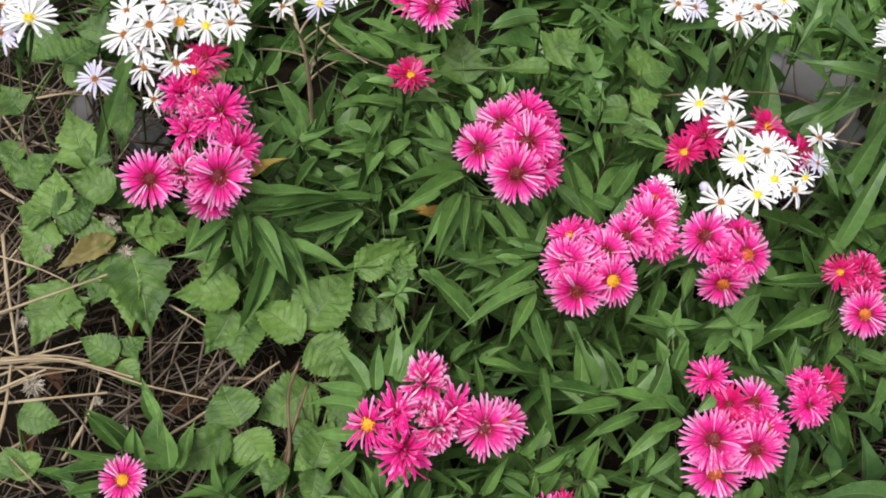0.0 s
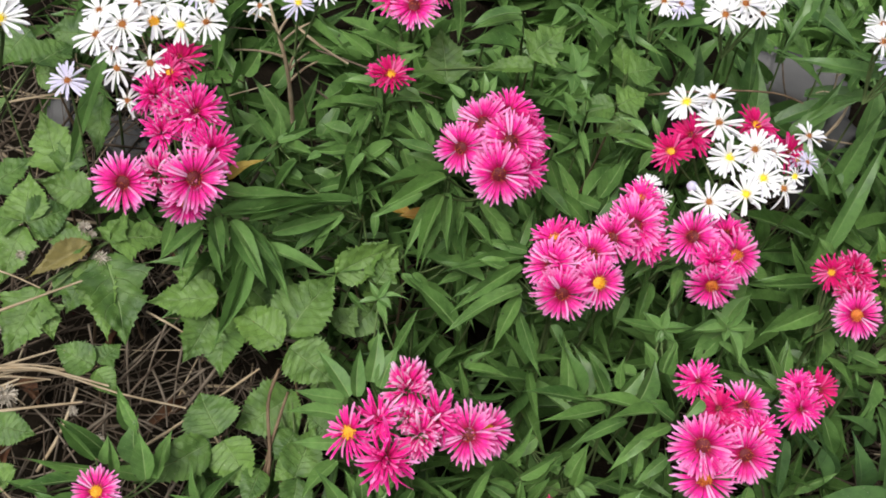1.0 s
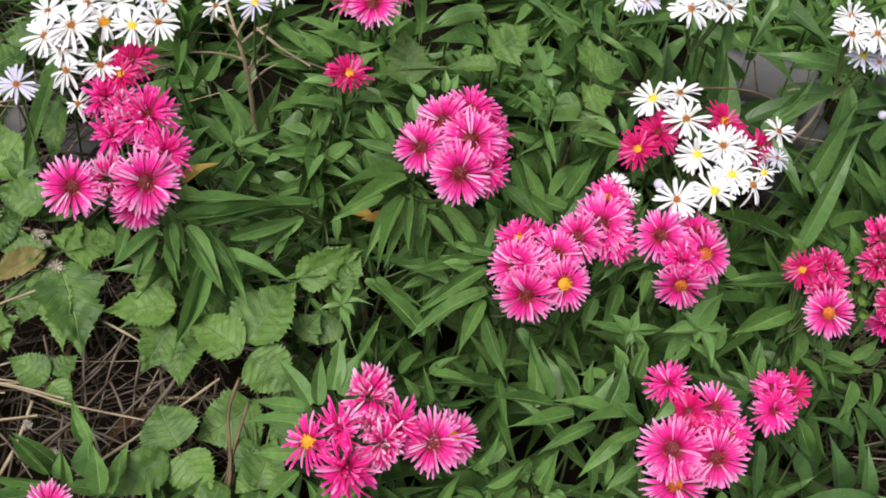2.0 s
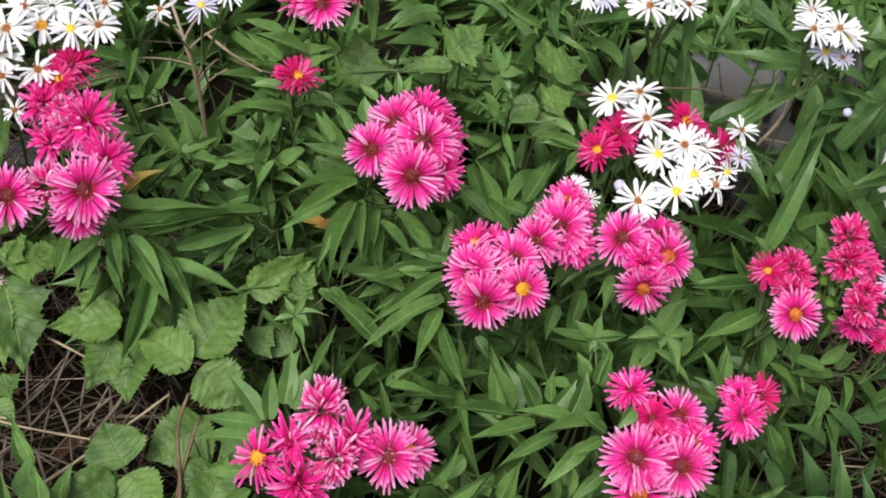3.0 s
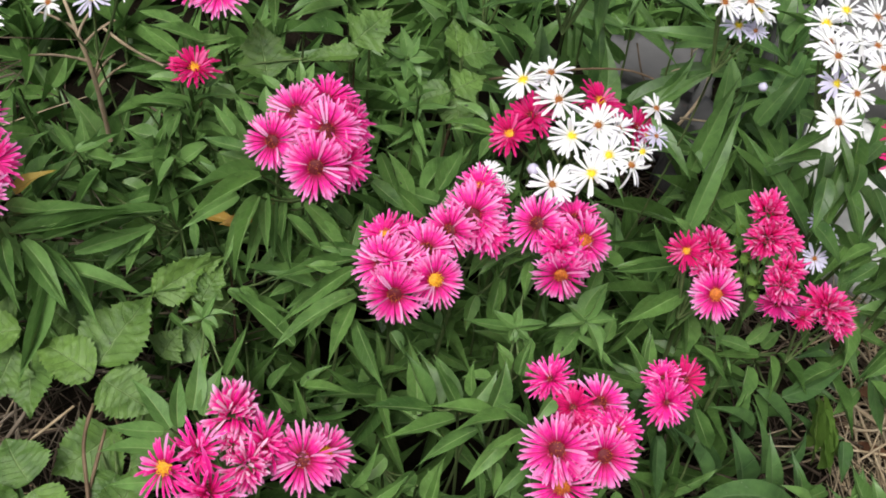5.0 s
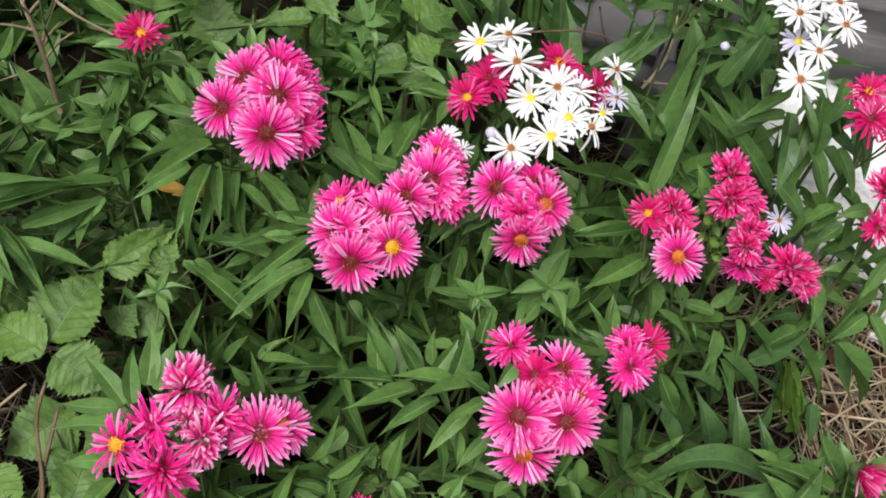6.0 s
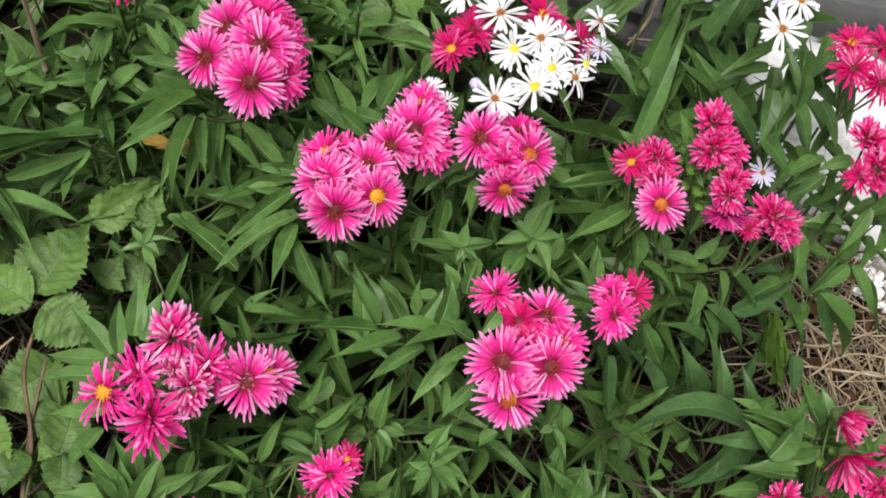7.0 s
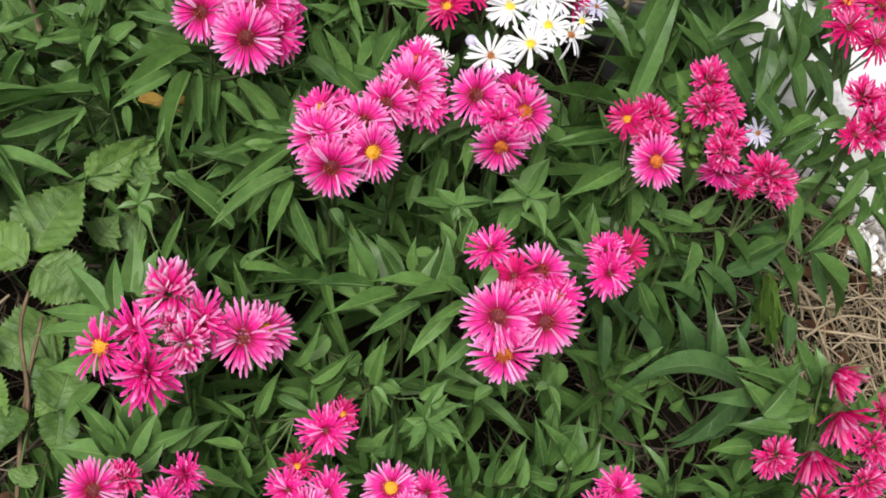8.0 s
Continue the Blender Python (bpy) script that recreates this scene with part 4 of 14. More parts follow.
head(p, "crimson", "", 0.2423, 0.3649, 0.2300, 0.0227, -0.30, -0.49, (0.2505, 0.3720, 0.1700))
leaf(p, 0.1636, 0.3872, 0.1850, 0.1168, 0.3879, 0.1750, 0.0085)
leaf(p, 0.1766, 0.3817, 0.1900, 0.1326, 0.3666, 0.1800, 0.0097)
leaf(p, 0.1988, 0.3825, 0.2000, 0.1560, 0.3842, 0.1950, 0.0087)
leaf(p, 0.2103, 0.3811, 0.2000, 0.1740, 0.3698, 0.1950, 0.0083)
stalk("leaf_stalk", p, (0.2505, 0.3720, 0.1700), (0.2103, 0.3811, 0.2000), 0.0010, 0.0007, STEM, -0.006, n=4, sides=4)
leaf(p, 0.1905, 0.3767, 0.1900, 0.1564, 0.3537, 0.1750, 0.0090)
leaf(p, 0.2097, 0.3750, 0.1900, 0.1851, 0.3464, 0.1700, 0.0103)
stalk("leaf_stalk", p, (0.2505, 0.3720, 0.1700), (0.2097, 0.3750, 0.1900), 0.0010, 0.0007, STEM, -0.006, n=4, sides=4)
leaf(p, 0.2165, 0.3744, 0.2000, 0.1940, 0.3587, 0.1950, 0.0076)
stalk("leaf_stalk", p, (0.2505, 0.3720, 0.1700), (0.2165, 0.3744, 0.2000), 0.0010, 0.0007, STEM, -0.006, n=4, sides=4)
leaf(p, 0.2168, 0.3763, 0.2050, 0.1990, 0.3865, 0.2050, 0.0070)
stalk("leaf_stalk", p, (0.2505, 0.3720, 0.1700), (0.2168, 0.3763, 0.2050), 0.0010, 0.0007, STEM, -0.006, n=4, sides=4)
leaf(p, 0.2248, 0.3767, 0.2400, 0.2148, 0.3610, 0.2350, 0.0091)
leaf(p, 0.2237, 0.3659, 0.1700, 0.2050, 0.3450, 0.1600, 0.0085)
stalk("leaf_stalk", p, (0.2505, 0.3720, 0.1700), (0.2237, 0.3659, 0.1700), 0.0010, 0.0007, STEM, -0.006, n=4, sides=4)
leaf(p, 0.2783, 0.3580, 0.1700, 0.2815, 0.3497, 0.1500, 0.0092)
stalk("leaf_stalk", p, (0.2505, 0.3720, 0.1700), (0.2783, 0.3580, 0.1700), 0.0010, 0.0007, STEM, -0.006, n=4, sides=4)
shoot(p, (0.2053, 0.3789, 0.2050), 0.07, 8, 0.03, 0.045, 4884, 2)
stalk("stem", p, p.location, (0.2053, 0.3789, 0.2050), 0.002, 0.0012, STEM, 0.0, (0.003, 0.004, 0))
shoot(p, (0.2527, 0.3567, 0.1900), 0.08, 10, 0.03, 0.05, 4516, 0)
stalk("stem", p, p.location, (0.2527, 0.3567, 0.1900), 0.002, 0.0012, STEM, 0.0, (0.003, 0.004, 0))
p = thing("aster_plant", 0.300, 0.445, PINK_LABEL, "flower", "pink asters")
stalk("stem", p, p.location, (0.3108, 0.4252, 0.1480), 0.0019, 0.0014, STEM, 0.0, (0.004, -0.006, 0))
head(p, "full", "", 0.3039, 0.4285, 0.1880, 0.0264, -0.53, -0.20, (0.3108, 0.4252, 0.1480))
head(p, "crimson", "b", 0.3177, 0.4291, 0.1880, 0.0295, -0.05, -0.35, (0.3108, 0.4252, 0.1480))
head(p, "full", "b", 0.3051, 0.4107, 0.1900, 0.0336, -0.43, -0.85, (0.3108, 0.4252, 0.1480))
leaf(p, 0.2954, 0.4360, 0.1750, 0.2811, 0.4546, 0.1850, 0.0061)
stalk("leaf_stalk", p, (0.3108, 0.4252, 0.1480), (0.2954, 0.4360, 0.1750), 0.0010, 0.0007, STEM, -0.006, n=4, sides=4)
leaf(p, 0.2981, 0.4411, 0.1750, 0.2991, 0.4644, 0.1850, 0.0075)
stalk("leaf_stalk", p, (0.3108, 0.4252, 0.1480), (0.2981, 0.4411, 0.1750), 0.0010, 0.0007, STEM, -0.006, n=4, sides=4)
leaf(p, 0.3034, 0.4314, 0.1700, 0.2820, 0.4419, 0.1700, 0.0068)
stalk("leaf_stalk", p, (0.3108, 0.4252, 0.1480), (0.3034, 0.4314, 0.1700), 0.0010, 0.0007, STEM, -0.006, n=4, sides=4)
leaf(p, 0.3356, 0.4301, 0.1500, 0.3560, 0.4161, 0.1200, 0.0112)
stalk("leaf_stalk", p, (0.3108, 0.4252, 0.1480), (0.3356, 0.4301, 0.1500), 0.0010, 0.0007, STEM, -0.006, n=4, sides=4)
shoot(p, (0.3012, 0.4331, 0.1650), 0.07, 8, 0.02, 0.04, 3414, 2)
stalk("stem", p, p.location, (0.3012, 0.4331, 0.1650), 0.002, 0.0012, STEM, 0.0, (0.003, 0.004, 0))
p = thing("aster_plant", 0.333, 0.489, PINK_LABEL, "flower", "pink asters")
stalk("stem", p, p.location, (0.3130, 0.4689, 0.1947), 0.0019, 0.0014, STEM, 0.0, (0.004, -0.006, 0))
head(p, "crimson", "o", 0.3003, 0.4782, 0.2550, 0.0259, -0.71, -0.67, (0.3130, 0.4689, 0.1947))
head(p, "tuft", "", 0.3166, 0.4841, 0.2530, 0.0354, -0.06, -0.20, (0.3130, 0.4689, 0.1947))
head(p, "tuft", "", 0.3160, 0.4676, 0.2530, 0.0323, -0.21, -0.73, (0.3130, 0.4689, 0.1947))
head(p, "open", "r", 0.3164, 0.4503, 0.2550, 0.0338, -0.33, -0.97, (0.3130, 0.4689, 0.1947))
leaf(p, 0.3114, 0.4783, 0.2100, 0.2715, 0.4562, 0.1950, 0.0121)
stalk("leaf_stalk", p, (0.3130, 0.4689, 0.1947), (0.3114, 0.4783, 0.2100), 0.0010, 0.0007, STEM, -0.006, n=4, sides=4)
leaf(p, 0.3193, 0.4895, 0.2100, 0.3103, 0.4665, 0.1800, 0.0130)
stalk("leaf_stalk", p, (0.3130, 0.4689, 0.1947), (0.3193, 0.4895, 0.2100), 0.0010, 0.0007, STEM, -0.006, n=4, sides=4)
leaf(p, 0.3092, 0.4957, 0.2150, 0.2627, 0.4899, 0.2050, 0.0082)
stalk("leaf_stalk", p, (0.3130, 0.4689, 0.1947), (0.3092, 0.4957, 0.2150), 0.0010, 0.0007, STEM, -0.006, n=4, sides=4)
leaf(p, 0.3112, 0.5106, 0.2300, 0.2952, 0.5167, 0.2400, 0.0067)
stalk("leaf_stalk", p, (0.3130, 0.4689, 0.1947), (0.3112, 0.5106, 0.2300), 0.0010, 0.0007, STEM, -0.006, n=4, sides=4)
leaf(p, 0.3274, 0.4994, 0.2000, 0.3397, 0.4717, 0.1700, 0.0118)
stalk("leaf_stalk", p, (0.3130, 0.4689, 0.1947), (0.3274, 0.4994, 0.2000), 0.0010, 0.0007, STEM, -0.006, n=4, sides=4)
shoot(p, (0.3274, 0.4808, 0.2000), 0.1, 14, 0.035, 0.06, 7384, 0)
p = thing("aster_plant", 0.061, 0.343, PINK_LABEL, "flower", "pink asters")
stalk("stem", p, p.location, (0.0566, 0.3465, 0.1357), 0.0019, 0.0014, STEM, 0.0, (0.004, -0.006, 0))
head(p, "sparse", "o", 0.0176, 0.3294, 0.1910, 0.0362, -0.27, -0.62, (0.0566, 0.3465, 0.1357))
head(p, "ragged", "b", 0.0342, 0.3434, 0.1870, 0.0360, -0.09, -0.46, (0.0566, 0.3465, 0.1357))
head(p, "faded", "", 0.0480, 0.3690, 0.1870, 0.0500, -0.09, -0.05, (0.0566, 0.3465, 0.1357))
head(p, "ragged", "", 0.0499, 0.3760, 0.1830, 0.0320, -0.09, 0.25, (0.0566, 0.3465, 0.1357))
head(p, "ragged", "b", 0.0701, 0.3526, 0.1870, 0.0385, 0.20, -0.28, (0.0566, 0.3465, 0.1357))
head(p, "faded", "", 0.0622, 0.3390, 0.1850, 0.0430, 0.09, -1.00, (0.0566, 0.3465, 0.1357))
head(p, "faded", "", 0.0517, 0.3501, 0.1830, 0.0260, -0.11, -0.46, (0.0566, 0.3465, 0.1357))
head(p, "ragged", "b", 0.0435, 0.3200, 0.1830, 0.0450, 0.02, -1.21, (0.0566, 0.3465, 0.1357))
head(p, "open", "b", 0.0921, 0.3485, 0.1810, 0.0430, -0.14, -0.55, (0.0566, 0.3465, 0.1357))
head(p, "open", "o", 0.1040, 0.3558, 0.1770, 0.0367, 0.38, -0.33, (0.0566, 0.3465, 0.1357))
leaf(p, 0.0226, 0.3779, 0.1650, 0.0200, 0.4117, 0.1800, 0.0126, YOUNGS)
stalk("leaf_stalk", p, (0.0566, 0.3465, 0.1357), (0.0226, 0.3779, 0.1650), 0.0010, 0.0007, STEM, -0.006, n=4, sides=4)
leaf(p, 0.0295, 0.3752, 0.1650, 0.0361, 0.4048, 0.1750, 0.0120, YOUNGS)
stalk("leaf_stalk", p, (0.0566, 0.3465, 0.1357), (0.0295, 0.3752, 0.1650), 0.0010, 0.0007, STEM, -0.006, n=4, sides=4)
leaf(p, 0.0110, 0.3676, 0.1580, -0.0197, 0.3967, 0.1600, 0.0121, YOUNGS)
stalk("leaf_stalk", p, (0.0566, 0.3465, 0.1357), (0.0110, 0.3676, 0.1580), 0.0010, 0.0007, STEM, -0.006, n=4, sides=4)
leaf(p, 0.0156, 0.3678, 0.1600, 0.0108, 0.4023, 0.1680, 0.0107, YOUNGS)
stalk("leaf_stalk", p, (0.0566, 0.3465, 0.1357), (0.0156, 0.3678, 0.1600), 0.0010, 0.0007, STEM, -0.006, n=4, sides=4)
leaf(p, 0.0077, 0.3651, 0.1580, -0.0283, 0.3671, 0.1520, 0.0106, YOUNGS)
leaf(p, 0.0095, 0.3541, 0.1550, -0.0302, 0.3525, 0.1450, 0.0113, YOUNGS)
stalk("leaf_stalk", p, (0.0566, 0.3465, 0.1357), (0.0095, 0.3541, 0.1550), 0.0010, 0.0007, STEM, -0.006, n=4, sides=4)
leaf(p, 0.0153, 0.3382, 0.1500, -0.0210, 0.3347, 0.1400, 0.0099, YOUNGS)
stalk("leaf_stalk", p, (0.0566, 0.3465, 0.1357), (0.0153, 0.3382, 0.1500), 0.0010, 0.0007, STEM, -0.006, n=4, sides=4)
leaf(p, 0.0119, 0.3290, 0.1400, -0.0071, 0.3033, 0.1200, 0.0106)
stalk("leaf_stalk", p, (0.0566, 0.3465, 0.1357), (0.0119, 0.3290, 0.1400), 0.0010, 0.0007, STEM, -0.006, n=4, sides=4)
leaf(p, 0.0646, 0.3204, 0.1400, 0.0575, 0.3056, 0.1200, 0.0099)
stalk("leaf_stalk", p, (0.0566, 0.3465, 0.1357), (0.0646, 0.3204, 0.1400), 0.0010, 0.0007, STEM, -0.006, n=4, sides=4)
shoot(p, (0.0499, 0.3504, 0.1500), 0.08, 14, 0.03, 0.055, 7318, 0)
p = thing("aster_plant", -0.112, 0.255, PINK_LABEL, "flower", "pink asters")
stalk("stem", p, p.location, (-0.1277, 0.2694, 0.1300), 0.0019, 0.0014, STEM, 0.0, (0.004, -0.006, 0))
head(p, "open", "y", -0.1277, 0.2694, 0.1600, 0.0329, 0.00, -0.22, (-0.1277, 0.2694, 0.1300))
leaf(p, -0.1427, 0.2994, 0.1300, -0.1804, 0.3235, 0.1250, 0.0073)
stalk("leaf_stalk", p, (-0.1277, 0.2694, 0.1300), (-0.1427, 0.2994, 0.1300), 0.0010, 0.0007, STEM, -0.006, n=4, sides=4)
leaf(p, -0.1235, 0.3248, 0.1300, -0.1471, 0.3497, 0.1250, 0.0081)
leaf(p, -0.1075, 0.2931, 0.1300, -0.1209, 0.3224, 0.1400, 0.0151)
stalk("leaf_stalk", p, (-0.1277, 0.2694, 0.1300), (-0.1075, 0.2931, 0.1300), 0.0010, 0.0007, STEM, -0.006, n=4, sides=4)
leaf(p, -0.1251, 0.2853, 0.1400, -0.1363, 0.3112, 0.1500, 0.0071)
stalk("leaf_stalk", p, (-0.1277, 0.2694, 0.1300), (-0.1251, 0.2853, 0.1400), 0.0010, 0.0007, STEM, -0.006, n=4, sides=4)
leaf(p, -0.1335, 0.2913, 0.1350, -0.1900, 0.2925, 0.1250, 0.0078)
stalk("leaf_stalk", p, (-0.1277, 0.2694, 0.1300), (-0.1335, 0.2913, 0.1350), 0.0010, 0.0007, STEM, -0.006, n=4, sides=4)
leaf(p, -0.1310, 0.2877, 0.1300, -0.1974, 0.2682, 0.1200, 0.0084)
stalk("leaf_stalk", p, (-0.1277, 0.2694, 0.1300), (-0.1310, 0.2877, 0.1300), 0.0010, 0.0007, STEM, -0.006, n=4, sides=4)
leaf(p, -0.1003, 0.2947, 0.1300, -0.1032, 0.3231, 0.1300, 0.0099)
stalk("leaf_stalk", p, (-0.1277, 0.2694, 0.1300), (-0.1003, 0.2947, 0.1300), 0.0010, 0.0007, STEM, -0.006, n=4, sides=4)
leaf(p, -0.1398, 0.2737, 0.1300, -0.1754, 0.2612, 0.1200, 0.0084)
shoot(p, (-0.1266, 0.2687, 0.1300), 0.06, 10, 0.03, 0.05, 6560, 1)
p = thing("aster_plant", 0.246, 0.573, WHITE_LABEL, "flower", "white asters")
stalk("stem", p, p.location, (0.2452, 0.5582, 0.1949), 0.0009, 0.0008, STEM, 0.0, (0.004, -0.006, 0))
head(p, "white", "y", 0.1965, 0.5919, 0.2580, 0.0321, -0.30, -0.01, (0.2452, 0.5582, 0.1949))
head(p, "white", "b", 0.2143, 0.5999, 0.2600, 0.0298, -0.19, 0.04, (0.2452, 0.5582, 0.1949))
head(p, "white", "b", 0.2196, 0.5779, 0.2600, 0.0333, -0.16, -0.10, (0.2452, 0.5582, 0.1949))
head(p, "white", "y", 0.2289, 0.5513, 0.2580, 0.0312, -0.10, -0.26, (0.2452, 0.5582, 0.1949))
head(p, "white", "b", 0.2447, 0.5595, 0.2620, 0.0320, -0.00, -0.21, (0.2452, 0.5582, 0.1949))
head(p, "white", "y", 0.2523, 0.5399, 0.2580, 0.0302, 0.04, -0.33, (0.2452, 0.5582, 0.1949))
head(p, "white", "y", 0.2424, 0.5271, 0.2540, 0.0316, -0.02, -0.41, (0.2452, 0.5582, 0.1949))
head(p, "white", "b", 0.2190, 0.5175, 0.2500, 0.0300, -0.16, -0.47, (0.2452, 0.5582, 0.1949))
head(p, "curled", "b", 0.2667, 0.5350, 0.2580, 0.0239, 0.13, -0.37, (0.2452, 0.5582, 0.1949))
head(p, "curled", "y", 0.2739, 0.5470, 0.2580, 0.0187, 0.18, -0.29, (0.2452, 0.5582, 0.1949))
head(p, "white", "b", 0.2588, 0.5627, 0.2580, 0.0244, 0.09, -0.19, (0.2452, 0.5582, 0.1949))
head(p, "white", "b", 0.2852, 0.5888, 0.2530, 0.0249, 0.25, -0.03, (0.2452, 0.5582, 0.1949))
head(p, "lilac", "b", 0.2854, 0.5682, 0.2500, 0.0191, 0.25, -0.16, (0.2452, 0.5582, 0.1949))
bud(p, 0.2068, 0.5272, 0.2480, 0.0078)
head(p, "lilac", "y", 0.2829, 0.5788, 0.2380, 0.0203, 0.24, -0.09, (0.2452, 0.5582, 0.1949))
leaf(p, 0.2086, 0.6572, 0.2200, 0.1707, 0.6866, 0.2200, 0.0114)
p = thing("aster_plant", 0.210, 0.595, PINK_LABEL, "flower", "pink asters")
stalk("stem", p, p.location, (0.2303, 0.5765, 0.1845), 0.0019, 0.0014, STEM, 0.0, (0.004, -0.006, 0))
head(p, "crimson", "o", 0.1917, 0.5562, 0.2460, 0.0311, -0.43, -0.45, (0.2303, 0.5765, 0.1845))
head(p, "crimson", "", 0.2051, 0.5736, 0.2460, 0.0361, -0.28, -0.25, (0.2303, 0.5765, 0.1845))
head(p, "crimson", "o", 0.2497, 0.5944, 0.2460, 0.0327, 0.22, -0.02, (0.2303, 0.5765, 0.1845))
head(p, "crimson", "", 0.2746, 0.5818, 0.2400, 0.0318, 0.50, -0.16, (0.2303, 0.5765, 0.1845))
leaf(p, 0.1833, 0.5738, 0.2250, 0.1495, 0.5801, 0.2200, 0.0078)
shoot(p, (0.2088, 0.5718, 0.2100), 0.08, 12, 0.03, 0.05, 1124, 0)
stalk("stem", p, p.location, (0.2088, 0.5718, 0.2100), 0.002, 0.0012, STEM, 0.0, (0.003, 0.004, 0))
p = thing("aster_plant", 0.205, 0.520, WHITE_LABEL, "flower", "white asters")
stalk("stem", p, p.location, (0.1876, 0.5357, 0.1650), 0.0009, 0.0008, STEM, 0.0, (0.004, -0.006, 0))
head(p, "white", "", 0.1821, 0.5398, 0.2250, 0.0193, -0.06, -0.17, (0.1876, 0.5357, 0.1650))
head(p, "white", "", 0.1930, 0.5317, 0.2250, 0.0144, 0.06, -0.27, (0.1876, 0.5357, 0.1650))
p = thing("aster_plant", -0.148, 0.556, WHITE_LABEL, "flower", "white asters")
stalk("stem", p, p.location, (-0.1679, 0.5426, 0.2164), 0.0009, 0.0008, STEM, 0.0, (0.004, -0.006, 0))
head(p, "white", "b", -0.1820, 0.5353, 0.2850, 0.0358, -0.09, -0.27, (-0.1679, 0.5426, 0.2164))
head(p, "white", "b", -0.1972, 0.5268, 0.2800, 0.0320, -0.18, -0.32, (-0.1679, 0.5426, 0.2164))
head(p, "white", "y", -0.1477, 0.5487, 0.2800, 0.0291, 0.13, -0.18, (-0.1679, 0.5426, 0.2164))
head(p, "white", "b", -0.1329, 0.5556, 0.2800, 0.0300, 0.22, -0.14, (-0.1679, 0.5426, 0.2164))
head(p, "curled", "o", -0.1657, 0.5472, 0.2800, 0.0283, 0.01, -0.19, (-0.1679, 0.5426, 0.2164))
head(p, "curled", "b", -0.1797, 0.5111, 0.2700, 0.0249, -0.07, -0.42, (-0.1679, 0.5426, 0.2164))
head(p, "curled", "", -0.1606, 0.5205, 0.2700, 0.0273, 0.05, -0.36, (-0.1679, 0.5426, 0.2164))
head(p, "curled", "", -0.1724, 0.5018, 0.2500, 0.0199, -0.03, -0.47, (-0.1679, 0.5426, 0.2164))
head(p, "white", "b", -0.1850, 0.5230, 0.2750, 0.0280, -0.11, -0.34, (-0.1679, 0.5426, 0.2164))
head(p, "white", "b", -0.1807, 0.5598, 0.2800, 0.0308, -0.08, -0.11, (-0.1679, 0.5426, 0.2164))
head(p, "white", "", -0.1644, 0.5646, 0.2800, 0.0278, 0.02, -0.08, (-0.1679, 0.5426, 0.2164))
head(p, "white", "b", -0.1344, 0.5749, 0.2800, 0.0233, 0.21, -0.02, (-0.1679, 0.5426, 0.2164))
head(p, "white", "b", -0.2022, 0.5472, 0.2800, 0.0268, -0.21, -0.19, (-0.1679, 0.5426, 0.2164))
head(p, "lilac", "y", -0.1451, 0.5799, 0.2800, 0.0258, 0.14, 0.01, (-0.1679, 0.5426, 0.2164))
p = thing("aster_plant", -0.140, 0.541, PINK_LABEL, "flower", "pink asters")
stalk("stem", p, p.location, (-0.1470, 0.5273, 0.2040), 0.0019, 0.0014, STEM, 0.0, (0.004, -0.006, 0))
head(p, "crimson", "", -0.1462, 0.5352, 0.2620, 0.0344, 0.01, -0.13, (-0.1470, 0.5273, 0.2040))
head(p, "crimson", "o", -0.1478, 0.5194, 0.2660, 0.0266, -0.01, -0.31, (-0.1470, 0.5273, 0.2040))
p = thing("aster_plant", -0.233, 0.521, WHITE_LABEL, "flower", "white asters")
stalk("stem", p, p.location, (-0.2195, 0.5150, 0.1800), 0.0009, 0.0008, STEM, 0.0, (0.004, -0.006, 0))
head(p, "lilac", "b", -0.2195, 0.5150, 0.2400, 0.0297, 0.00, -0.22, (-0.2195, 0.5150, 0.1800))
p = thing("aster_plant", -0.269, 0.513, WHITE_LABEL, "flower", "white asters")
stalk("stem", p, p.location, (-0.2805, 0.5307, 0.2088), 0.0009, 0.0008, STEM, 0.0, (0.004, -0.006, 0))
head(p, "white", "y", -0.2659, 0.5310, 0.2700, 0.0383, 0.09, -0.22, (-0.2805, 0.5307, 0.2088))
head(p, "lilac", "b", -0.2823, 0.5193, 0.2640, 0.0321, -0.01, -0.29, (-0.2805, 0.5307, 0.2088))
head(p, "white", "b", -0.2877, 0.5363, 0.2700, 0.0307, -0.05, -0.18, (-0.2805, 0.5307, 0.2088))
head(p, "white", "b", -0.2971, 0.5189, 0.2700, 0.0304, -0.10, -0.29, (-0.2805, 0.5307, 0.2088))
head(p, "white", "b", -0.2693, 0.5481, 0.2700, 0.0271, 0.07, -0.11, (-0.2805, 0.5307, 0.2088))
p = thing("aster_plant", -0.073, 0.632, WHITE_LABEL, "flower", "white asters")
stalk("stem", p, p.location, (-0.0889, 0.6185, 0.1900), 0.0009, 0.0008, STEM, 0.0, (0.004, -0.006, 0))
head(p, "lilac", "y", -0.0854, 0.6164, 0.2500, 0.0255, 0.04, -0.24, (-0.0889, 0.6185, 0.1900))
head(p, "curled", "b", -0.1107, 0.6068, 0.2500, 0.0205, -0.25, -0.35, (-0.0889, 0.6185, 0.1900))
head(p, "white", "b", -0.0705, 0.6323, 0.2500, 0.0258, 0.21, -0.06, (-0.0889, 0.6185, 0.1900))
p = thing("aster_plant", 0.234, 0.682, WHITE_LABEL, "flower", "white asters")
stalk("stem", p, p.location, (0.2267, 0.6674, 0.2298), 0.0009, 0.0008, STEM, 0.0, (0.004, -0.006, 0))
head(p, "white", "b", 0.2113, 0.6499, 0.2900, 0.0314, -0.10, -0.33, (0.2267, 0.6674, 0.2298))
